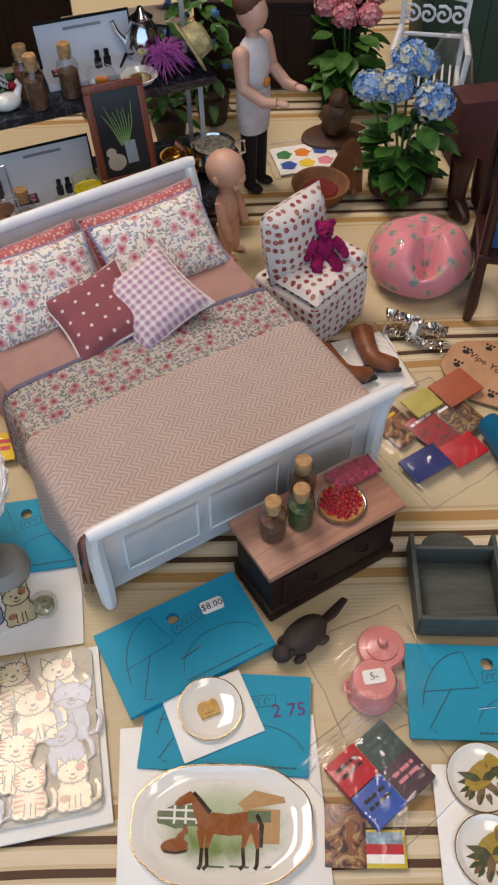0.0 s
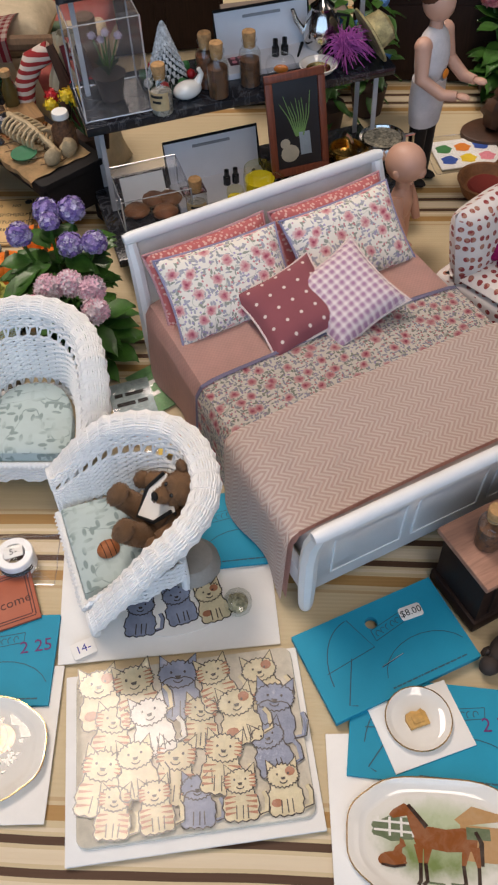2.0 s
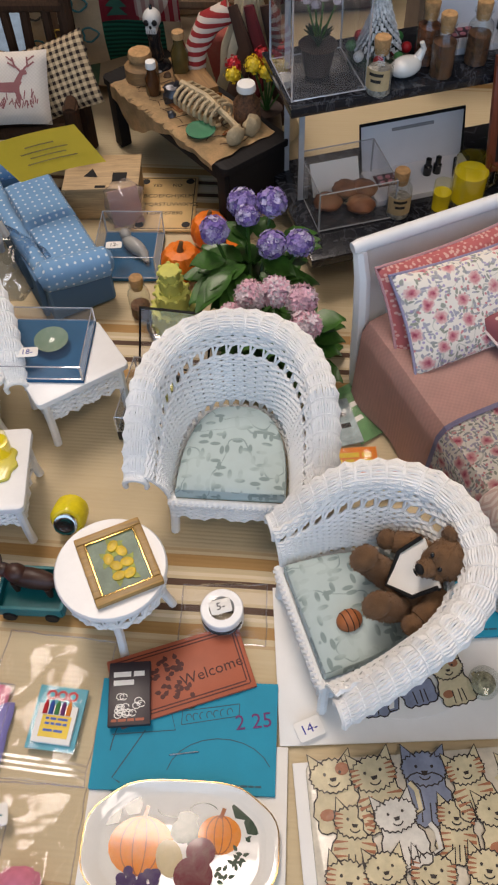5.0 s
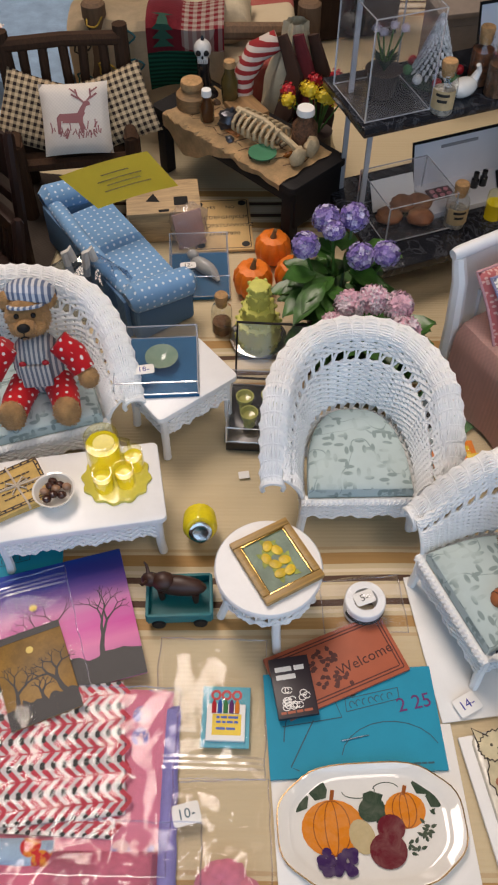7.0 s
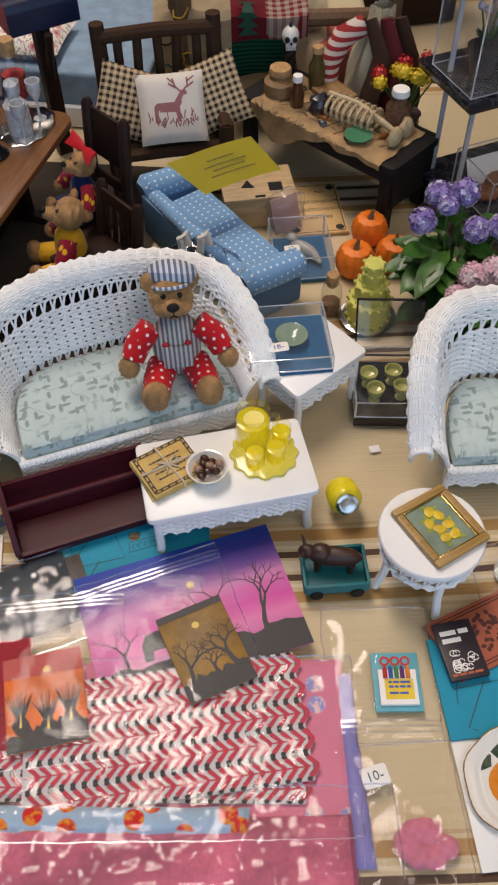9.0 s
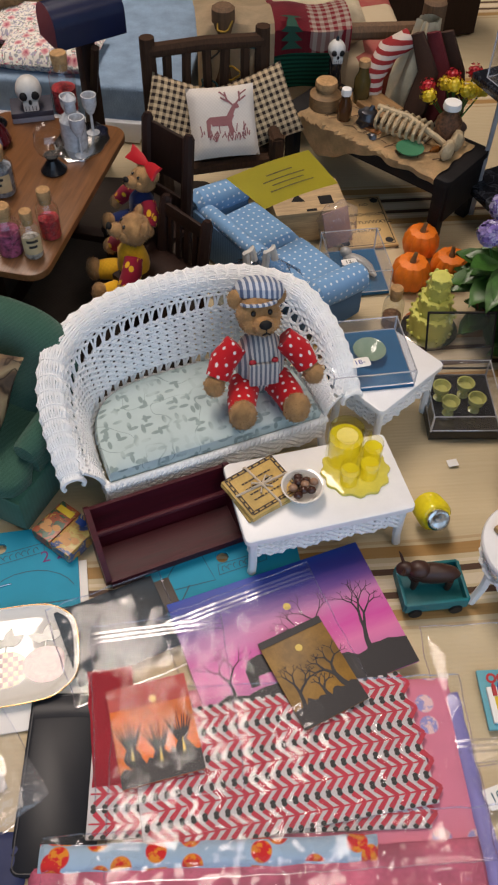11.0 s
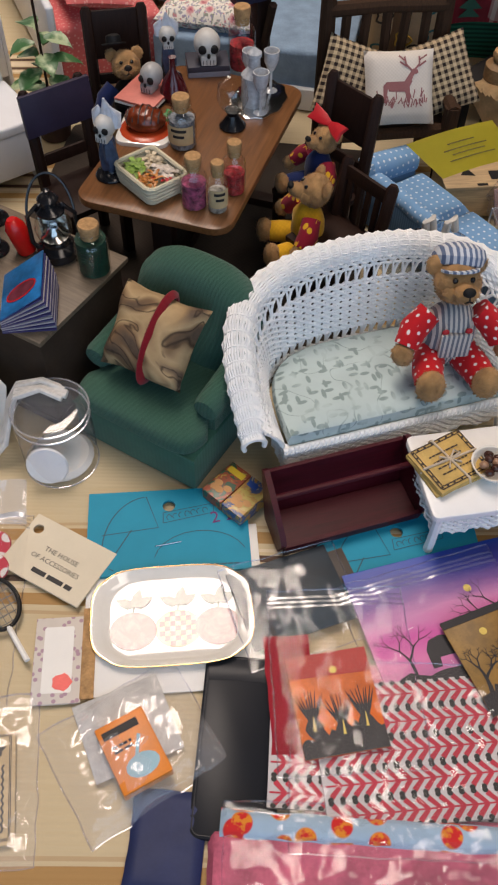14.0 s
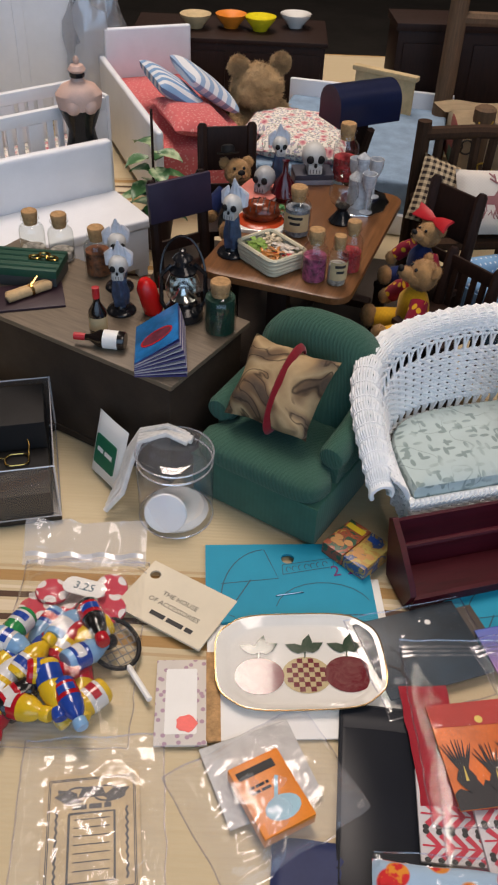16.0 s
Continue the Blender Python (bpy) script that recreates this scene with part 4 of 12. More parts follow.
def chair(x, y, rz, label, tall=8.6, slats=False, panel=None):
    th = thing("ladder_chair", label, "chair", x, y, 0, rz, group="dark chairs at the dining table")
    bm = BM(); box(bm, -1.7, 1.7, -1.7, 1.6, 3.4, 3.75, 0.08)
    part("seat", bm, DARKWOOD, th)
    for lx in (-1.45, 1.45):
        bm = BM(); box(bm, lx - 0.25, lx + 0.25, -1.6, -1.1, 0, 3.4, 0.05)
        part("front_leg", bm, DARKWOOD, th)
        bm = BM()
        tube(bm, [(lx, 1.3, 0), (lx, 1.4, 3.4), (lx, 1.9, tall), (lx, 1.95, tall + 0.2)], [0.3, 0.32, 0.3, 0.18], 8)
        part("back_post", bm, DARKWOOD, th)
    for k in range(4 if slats else 0):
        sx = -0.9 + 0.6 * k
        bm = BM(); box(bm, sx - 0.16, sx + 0.16, -0.08, 0.08, 0, tall - 4.3, 0.04)
        bmesh.ops.transform(bm, matrix=Matrix.Translation((0, 1.48, 3.8)) @ Matrix.Rotation(radians(-5.5), 4, "X"), verts=bm.verts)
        part("upright_slat", bm, DARKWOOD, th)
    for z, hh in ((tall - 0.75, 0.7),) if slats else ((4.6, 0.6),) if panel else ((4.6, 0.6), (6.0, 2.5)):
        bm = BM(); box(bm, -1.45, 1.45, -0.1, 0.1, 0, hh, 0.06)
        bmesh.ops.transform(bm, matrix=Matrix.Translation((0, 1.45 + (z - 3.4) * 0.1, z)) @ Matrix.Rotation(radians(-5.5), 4, "X"), verts=bm.verts)
        part("back_slat", bm, DARKWOOD, th)
    if panel:
        bm = BM(); box(bm, -1.85, 1.85, -0.14, 0.14, 0, 2.05, 0.06)
        bmesh.ops.transform(bm, matrix=Matrix.Translation((0, 1.45, tall - 1.9)) @ Matrix.Rotation(radians(-7), 4, "X"), verts=bm.verts)
        part("back_panel", bm, panel, th, "broad dull purple panel across the back")
    return th


PURPW = plain("dull_purple_paint", (0.032, 0.022, 0.05), 0.5, var=0.2)
chair(-21.0, 24.0, -48, "dark wooden ladder-back chair holding two dressed bears")
chair(-20.4, 20.2, -50, "dark wooden slat-back chair with a bear in yellow", 6.5, True)
chair(-32.9, 23.9, 36, "dark wooden chair with a broad purple back panel", 8.3, False, PURPW)
chair(-31.4, 30.9, 12, "dark wooden chair holding a bear in a bowler hat", 8.5)


def grey_cabinet():
    top = wood("grey_brown_wood", (0.18, 0.135, 0.09), 0.5, 0)
    body = plain("umber_paint", (0.05, 0.034, 0.024), 0.6, var=0.25, spec=0.2)
    th = thing("cabinet_table", "long grey-brown cabinet table with plain dark brown sides", "cabinet", -37.4, 17.3, 0, -30)
    w, d, h = 14.0, 6.1, 5.6
    bm = BM(); box(bm, -w / 2, w / 2, -d / 2, d / 2, h - 0.25, h, 0.05)
    part("cabinet_top", bm, top, th, "worn grey-brown top")
    bm = BM(); box(bm, -w / 2 + 0.3, w / 2 - 0.3, -d / 2 + 0.25, d / 2 - 0.25, 0, h - 0.25, 0.05)
    part("body", bm, body, th)
    bm = BM(); box(bm, -w / 2 + 0.25, w / 2 - 0.25, -d / 2 + 0.18, d / 2 - 0.18, 0, 0.4, 0.05)
    part("plinth", bm, body, th)


grey_cabinet()


def display_shelf():
    """Two black marbled shelves on clear posts behind the bed."""
    n = Nodes("black_marble")
    v = n.ramp(n.m("ABSOLUTE", n.m("SUBTRACT", n.noise(0.5, 6, 0.65, dist=1.5), 0.5)), (0.0, 0.16), (0.03, 0.012))
    c = n.mix(n.m("MULTIPLY", n.noise(2.0, 4), 0.5), (0.008, 0.009, 0.013), (0.016, 0.017, 0.023))
    c = n.mix(v, c, (0.3, 0.32, 0.36))
    mb = n.set(col=c, rough=0.16)
    th = thing("display_stand", "three-tier display stand of black marbled boards", "display stand", 7.2, 28.35, 0, 20.3)
    for z, y0, y1 in ((2.4, -3.9, 4.2), (8.3, 0.0, 5.2), (14.2, 2.6, 6.4)):
        bm = BM(); box(bm, -9.0, 9.0, y0, y1, z - 0.5, z, 0.06)
        part("shelf_board", bm, mb, th, "black marbled board")
    for x in (-8.2, 8.2):
        for y in (0.8, 3.4):
            bm = BM(); box(bm, x - 0.14, x + 0.14, y - 0.06, y + 0.06, 0, 13.7 if y > 3 else 7.8, 0.02)
            part("clear_post", bm, plain("frosted_post", (0.45, 0.45, 0.47), 0.3), th, "pale frosted post")
    return th


display_shelf()


def slate_bench():
    """The log bench with its cushions."""
    bark = wood("bark", (0.055, 0.028, 0.015), 0.85, 2, 1.4, spec=0.2)
    th = thing("log_bench", "rustic dark log bench with cushions on its seat", "bench", -17.05, 31.9, 0, 8)
    for x in (-3.2, 3.2):
        bm = BM(); tube(bm, [(x, 1.2, 0), (x, 1.35, 4), (x * 1.01, 1.5, 9.3)], [0.5, 0.48, 0.42], 9)
        part("back_post", bm, bark, th)
        bm = BM(); tube(bm, [(x, -2.4, 0), (x, -2.4, 4.9)], 0.45, 9)
        part("front_post", bm, bark, th)
        bm = BM(); tube(bm, [(x, -2.7, 4.7), (x, 1.4, 5.0)], 0.38, 9)
        part("arm_log", bm, bark, th)
    for z in (3.6, 8.6):
        bm = BM(); tube(bm, [(-3.2, 1.4, z), (0, 1.45, z + 0.1), (3.2, 1.4, z)], 0.4, 9)
        part("back_log", bm, bark, th)
    for k in range(5):
        x = -2.2 + k * 1.1
        bm = BM(); tube(bm, [(x, 1.35, 3.6), (x + rnd.uniform(-.15, .15), 1.4, 6), (x, 1.45, 8.6)], 0.27, 7)
        part("spindle", bm, bark, th)
    for k in range(6):
        bm = BM(); tube(bm, [(-3.2, -2.2 + k * 0.68, 3.4), (3.2, -2.2 + k * 0.68, 3.45)], 0.36, 7)
        part("seat_log", bm, bark, th)


slate_bench()


def checked(name, a, b, per=0.36):
    n = Nodes(name)
    u = n.m("LESS_THAN", n.m("FLOORED_MODULO", n.axis(0), per), per / 2)
    v = n.m("LESS_THAN", n.m("FLOORED_MODULO", n.axis(1), per), per / 2)
    c = n.mix(n.m("MULTIPLY", n.m("ADD", u, v), 0.5), a, b)
    n.bump(n.noise(20, 3), 0.3, 0.02)
    return n.set(col=c, rough=0.9, spec=0.2)


CHECK = checked("brown_gingham", (0.55, 0.42, 0.26), (0.025, 0.016, 0.014))


def square_cushion(name, label, w, d, h, mats, x, y, z, rz, rx, ry=0, group=""):
    bm = BM(); cushion(bm, w, d, h, 0.05)
    return solo(name, bm, mats, label, "cushion", x, y, z, rz, rx, ry, group)


square_cushion("throw_cushion", "brown and cream gingham cushion on the log bench", 3.9, 3.9, 1.1, CHECK, -19.0, 31.6, 5.3, 0, 55, 18, "bench cushions")
square_cushion("throw_cushion", "brown and cream gingham cushion on the log bench", 3.9, 3.9, 1.1, CHECK, -14.3, 32.2, 5.3, 8, 55, -18, "bench cushions")
dc = thing("throw_cushion", "white cushion with a red deer picture on the log bench", "cushion", -16.6, 30.9, 5.3, 6, 52, group="bench cushions")
bm = BM(); cushion(bm, 3.8, 3.8, 1.2, 0.04)
part("cover", bm, cloth("cream_linen", (0.68, 0.62, 0.55), 34, 0.04), dc)
bm = BM()
deer = [(-1, -0.7), (-0.85, -0.7), (-0.75, 0.0), (0.2, 0.0), (0.35, -0.7), (0.5, -0.7), (0.5, 0.2), (0.75, 0.75), (1.0, 0.8), (0.95, 1.0), (0.7, 1.05), (0.45, 0.75), (0.2, 0.4), (-0.8, 0.4), (-1.0, 0.2)]
flat(bm, [(x * 0.95 - 0.05, y * 0.95 - 0.15) for x, y in deer], 1.22)
stroke(bm, [(-0.7, -0.1), (0.2, -0.15), (0.45, 0.3)], 0.3, 1.222)
for s in (-1, 1):
    stroke(bm, [(0.6, 0.7), (0.6 + s * 0.35, 1.05), (0.55 + s * 0.4, 1.45)], 0.1, 1.215)
    stroke(bm, [(0.6 + s * 0.3, 0.95), (0.6 + s * 0.7, 1.2)], 0.09, 1.215)
    stroke(bm, [(0.55 + s * 0.38, 1.25), (0.6 + s * 0.75, 1.5)], 0.08, 1.215)
rng = random.Random(3)
for k in range(46):
    x0, y0 = rng.uniform(-1.4, 1.4), -0.85 + rng.uniform(-0.25, 0.3)
    stroke(bm, [(x0, y0), (x0 + rng.uniform(-0.2, 0.2), y0 + rng.uniform(0.15, 0.45))], 0.06, 1.21)
part("deer_picture", bm, plain("faded_red_thread", (0.3, 0.12, 0.12), 0.9), dc)


def blue_sofa():
    m = dotted("blue_dotted_cotton", (0.19, 0.36, 0.6), (0.68, 0.75, 0.8), 0.4, 0.13)
    plainb = striped("blue_ribbed_cotton", (0.12, 0.22, 0.36), (0.09, 0.17, 0.29), 0.16, 0)
    th = thing("sofa", "pale blue sofa with white dots in clear wrapping", "sofa", -14.2, 24.0, 0, -56)
    # its back is towards the wicker sofa
    bm = BM(); box(bm, -4.6, 4.6, -1.5, 1.7, 0.05, 1.7, 0.15)
    part("base", bm, plainb, th, "plain ribbed blue base")
    bm = BM(); box(bm, -4.7, 4.7, -2.05, -1.75, 0.1, 2.6, 0.1)
    part("rear_panel", bm, plainb, th, "plain ribbed blue rear")
    bm = BM()
    n = 48
    pts, rs = [], []
    for k in range(n + 1):
        u = 2 * k / n - 1
        pts.append((4.9 * u, -1.55 - 0.12 * math.cos(3 * u), 2.45 + 0.35 * math.cos(1.4 * u) + 0.08 * noise.noise(Vector((k * 0.3, 0, 1)))))
        rs.append(0.46 + 0.05 * noise.noise(Vector((k * 0.4, 3, 1))) - (0.18 if abs(u) > 0.98 else 0))
    tube(bm, pts, rs, 12)
    part("rolled_back", bm, m, th, "dotted rolled top of the back")
    for s in (-1, 1):
        bm = BM(); box(bm, s * 4.75 - 0.55, s * 4.75 + 0.55, -1.75, 1.7, 0.06, 2.3, 0.3, seg=3)
        arm = part("arm", bm, plainb, th, "plain ribbed blue arm with a dotted roll")
        bm = BM(); tube(bm, [(s * 4.85, -1.9, 2.75), (s * 4.85, -1.6, 2.8), (s * 4.85, 0.2, 2.55), (s * 4.85, 1.6, 2.4), (s * 4.85, 1.85, 2.35)], [0.5, 0.78, 0.8, 0.76, 0.5], 16)
        part("arm_roll", bm, m, arm)
        bm = BM(); cushion(bm, 4.0, 2.9, 0.95, 0.02, c=(s * 2.02, 0.35, 1.3), puff=0.25)
        part("seat_cushion", bm, m, th)
    return th


blue_sofa()


def coffin_desk():
    ebony = wood("black_stained_wood", (0.016, 0.014, 0.014), 0.6, 0, spec=0.2)
    th = thing("work_table", "black wooden table covered with a map and bones", "table", -7.1, 31.4, 0, -45.7)
    w, d, h = 11.7, 4.5, 4.4
    bm = BM(); slab(bm, rrect(w, d, 0.4), h - 0.4, h, bev=0.06)
    part("table_top", bm, ebony, th)
    for sx in (-1, 1):
        for sy in (-1, 1):
            bm = BM(); box(bm, sx * (w / 2 - 0.6) - 0.35, sx * (w / 2 - 0.6) + 0.35, sy * (d / 2 - 0.5) - 0.35, sy * (d / 2 - 0.5) + 0.35, 0, h - 0.4, 0.06)
            part("leg", bm, ebony, th)
    bm = BM(); box(bm, w / 2 - 0.5, w / 2 - 0.1, -d / 2 + 0.4, d / 2 - 0.4, 1.6, h - 0.4, 0.04)
    part("end_panel", bm, ebony, th)
    for sy in (-1, 1):
        bm = BM(); box(bm, -w / 2 + 0.6, w / 2 - 0.6, sy * (d / 2 - 0.45) - 0.12, sy * (d / 2 - 0.45) + 0.12, h - 1.3, h - 0.4, 0.04)
        part("frame_rail", bm, ebony, th)
    return th


coffin_desk()

# ---- cards, prints, plates and bags that lie on the cloth ----
def card_mesh(w, d, t, hole=None, r=0.0):
    """A flat card, with a punched hole if one is asked for."""
    bm = BM()
    out = rrect(w, d, max(r, 0.03), 3)
    if not hole:
        slab(bm, out, 0, t, bev=min(0.03, t * 0.4))
        return bm
    hx, hy, hr = hole
    loops = []
    for pts in (out, ring(hr, n=18, cx=hx, cy=hy)):
        vs = [bm.verts.new((x, y, 0)) for x, y in pts]
        loops += [bm.edges.new((vs[i], vs[(i + 1) % len(vs)])) for i in range(len(vs))]
    f = bmesh.ops.triangle_fill(bm, use_beauty=True, edges=loops)
    faces = [g for g in f["geom"] if isinstance(g, bmesh.types.BMFace)]
    ex = bmesh.ops.extrude_face_region(bm, geom=faces)
    bmesh.ops.translate(bm, verts=[v for v in ex["geom"] if isinstance(v, bmesh.types.BMVert)], vec=(0, 0, t))
    return bm


def arc(cx, cy, rx, ry, a0, a1, n=10):
    return [(cx + rx * math.cos(radians(a0 + (a1 - a0) * k / n)), cy + ry * math.sin(radians(a0 + (a1 - a0) * k / n))) for k in range(n + 1)]


def price(body, parent, x, y, z, rz, w=1.0, d=0.6, ink=None):
    """A small white price sticker on a thing."""
    bm = card_mesh(w, d, 0.02, r=0.12)
    s = part("price_sticker", bm, CARDW, parent, "small white price sticker")
    s.matrix_basis = cmpose(x, y, z, rz)
    letters("price", body, d * 0.72, ink or INK, s, 0, 0, 0.024)
    return s


def tag(label, x, y, z, rz, t=0.14, w=6.6, d=4.0, hand="", sticker="", staple=True, hole=(0.05, 1.2)):
    th = thing("header_card", label, "card", x, y, z, rz, group="turquoise header cards")
    part("card", card_mesh(w, d, t, (hole[0], hole[1], 0.27)), TEAL, th)
    bm = BM()
    h = t + 0.006
    stroke(bm, arc(-0.8, -0.9, 1.9, 2.6, 95, 175), 0.045, h)
    stroke(bm, [(-2.7, -0.1), (-0.4, 0.15), (-0.9, 1.7)], 0.04, h)
    stroke(bm, [(-1.5, 0.1), (-2.5, -1.6), (-2.2, -1.75)], 0.05, h)
    stroke(bm, arc(1.3, -1.5, 1.9, 1.4, 20, 170), 0.035, h)
    for p in ([(-0.2, 0.35), (1.9, 0.75)], [(-0.2, 0.35), (-0.2, 0.85)], [(-0.2, 0.85), (1.9, 1.2)], [(1.9, 0.75), (1.9, 1.2)]):
        stroke(bm, p, 0.03, h)
    for k in range(7):
        stroke(bm, arc(0.05 + k * 0.25, 0.62 + k * 0.045, 0.1, 0.13, 0 + 40 * (k % 3), 250), 0.035, h)
    bars(bm, -0.6, 2.9, (-1.75,), h, 0.07, 3)
    part("card_print", bm, PRINTINK, th)
    if staple:
        bm = BM(); tube(bm, [(-0.55, -0.75, t), (-0.52, -0.75, t + 0.04), (0.5, -0.6, t + 0.04), (0.53, -0.6, t)], 0.025, 5)
        part("staple", bm, CHROME, th)
    if hand:
        letters("handwritten_price", hand, 0.78, PURPLEINK, th, 2.45, 0.55, t + 0.016, 8)
    if sticker:
        price(sticker, th, 1.75, 0.9, t + 0.002, -4)
    return th


tag("turquoise header card with a white price sticker, under the bed's foot", 13.85, -0.42, 0.12, 26.6, 0.3, sticker="$8.00", hole=(0.0, 1.15))
tag("turquoise header card with a handwritten price and a small flag", 15.6, -3.85, 0.06, -5, hand="2 75", staple=False)
tag("turquoise header card with a handwritten price and a staple", -3.1, -1.35, 0.06, 3, hand="2 25")
tag("turquoise header card with a punched hole and a handwritten price", -27.75, 5.9, 0.06, 4.5, hand="2 25")
tag("turquoise header card half hidden under printed pictures", -18.3, 4.75, 0.04, 5)
tag("turquoise header card partly under a clear bag", 26.2, -3.0, 0.06, -4)
tag("turquoise header card half hidden under the wicker chair", 6.35, 5.2, 0.1, 8, w=5.2, d=4.0, sticker="$18.00", staple=False)


def card(label, x, y, z, rz, w, d, t=0.1, mats=None, group="white cards"):
    return solo("white_card", card_mesh(w, d, t), mats or CARDW, label, "card", x, y, z, rz, group=group)


card("large white card under the horse plate", 15.35, -6.95, 0.0, 2.5, 7.7, 6.3, 0.06)
card("white card under the cat placemat", 6.1, -4.75, 0.02, 9.5, 9.5, 7.2, 0.12)
card("white card under the wicker armchair", 4.55, 2.3, 0.0, 7.2, 9.3, 6.3, 0.06)
card("white card under the pumpkin plate", -2.7, -4.7, 0.0, 3, 7.0, 6.2, 0.06)
card("white card under the apple plate", -27.3, 2.6, 0.0, 4.5, 6.9, 7.0, 0.06)
card("white card under the bird plates", 26.4, -8.4, 0.0, -3, 6.2, 5.0, 0.06)
card("small white card under the toast plate", 15.05, -3.62, 0.22, 21, 3.35, 2.75, 0.06)

# glazed china and its painted pictures
CHINA = plain("glazed_china", (0.83, 0.8, 0.74), 0.06, var=0.05, scale=0.5, bump=0.02, coat=0.9, spec=0.6)
GILT = plain("gilt_rim", (0.5, 0.32, 0.14), 0.25, 0.8)


def glaze(name, col, var=0.3, scale=1.2):
    n = Nodes(name)
    a, b = n.noise(scale * 1.4, 4, 0.65, dist=0.8), n.noise(7, 3)
    pale = tuple(0.55 * c + 0.45 * k for c, k in zip(col, (0.7, 0.62, 0.5)))
    c = n.mix(n.ramp(a, (0.42, 0.0), (0.68, 0.22)), n.mix(n.m("MULTIPLY", b, 0.6), col, shade(col, 1 - 1.3 * var)), pale)
    n.bump(b, 0.02, 0.02)
    return n.set(col=c, rough=0.12, coat=0.6)


G_BROWN, G_DARK, G_GREEN = glaze("painted_chestnut", (0.3, 0.1, 0.03)), glaze("painted_dark_brown", (0.045, 0.025, 0.018)), glaze("painted_grass", (0.25, 0.32, 0.12))
G_TAN, G_ORANGE, G_PLUM = glaze("painted_tan", (0.55, 0.33, 0.15)), glaze("painted_orange", (0.8, 0.26, 0.02)), glaze("painted_plum", (0.16, 0.02, 0.03))
G_LEAF, G_GRAPE, G_APPLE = glaze("painted_leaf", (0.05, 0.08, 0.05)), glaze("painted_grape", (0.06, 0.025, 0.11)), glaze("painted_apple", (0.17, 0.022, 0.03))
G_CREAM, G_BLUE = glaze("painted_cream", (0.6, 0.48, 0.26)), glaze("painted_grey_blue", (0.22, 0.26, 0.34))


def plate(label, x, y, z, rz, a, b, outline, rim=0.3):
    """A shallow dish; outline is its edge, drawn in for the well."""
    th = thing("plate", label, "plate", x, y, z, rz, group="china plates")
    bm = BM()
    steps = [(0.6, 0.0), (0.72, 0.02), (1.0, rim), (1.01, rim + 0.04), (0.985, rim + 0.05), (0.86, 0.15), (0.78, 0.1), (0.3, 0.1)]
    rings = [[bm.verts.new((px * f, py * f, pz)) for px, py in outline] for f, pz in steps]
    for r0, r1 in zip(rings, rings[1:]):
        for k in range(len(outline)):
            bm.faces.new((r0[k], r0[(k + 1) % len(outline)], r1[(k + 1) % len(outline)], r1[k]))
    bm.faces.new(rings[-1]); bm.faces.new(rings[0])
    part("dish", bm, CHINA, th)
    bm = BM(); tube(bm, [(px * 1.008, py * 1.008, rim + 0.045) for px, py in outline], 0.028, 5, closed=True)
    part("gilt_edge", bm, GILT, th)
    return th


def oct_outline(a, b, cut, k=4):
    """A long octagon with softened corners."""
    base = [(a, b - cut), (a - cut * 1.3, b), (-a + cut * 1.3, b), (-a, b - cut), (-a, -b + cut), (-a + cut * 1.3, -b), (a - cut * 1.3, -b), (a, -b + cut)]
    out = []
    n = len(base)
    for i in range(n):
        p, q, r = Vector(base[i - 1]), Vector(base[i]), Vector(base[(i + 1) % n])
        for j in range(k + 1):
            t = j / k
            s, e = q.lerp(p, 0.32), q.lerp(r, 0.32)
            out.append(tuple((1 - t) ** 2 * s + 2 * t * (1 - t) * q + t * t * e))
    return out


def painting(bm, names, mats, parent):
    """Lays each colour of a painted picture as a part of its own on the plate."""
    for k, (nm, m) in enumerate(zip(names, mats)):
        one = bm.copy()
        bmesh.ops.delete(one, geom=[f for f in one.faces if f.material_index != k], context="FACES")
        for f in one.faces:
            f.material_index = 0
        part(nm, one, m, parent, smooth=False)
    bm.free()


def meadow(name, a, b, rx, ry):
    """Soft brushed paint that thins out towards its rim into the white glaze."""
    n = Nodes(name)
    far = n.m("SQRT", n.m("ADD", n.m("POWER", n.m("DIVIDE", n.axis(0), rx), 2.0), n.m("POWER", n.m("DIVIDE", n.axis(1), ry), 2.0)))
    far = n.m("ADD", far, n.m("MULTIPLY", n.m("SUBTRACT", n.noise(1.6, 4, 0.6), 0.5), 0.5))
    tone = n.m("ADD", n.m("MULTIPLY", n.axis(1), 0.3), n.noise(1.2, 4, 0.6))
    c = n.mix(n.ramp(tone, (0.2, 0.0), (0.75, 1.0)), a, b)
    return n.set(col=n.mix(n.ramp(far, (0.55, 0.0), (0.98, 1.0)), c, (0.78, 0.75, 0.68)), rough=0.08, coat=0.8)


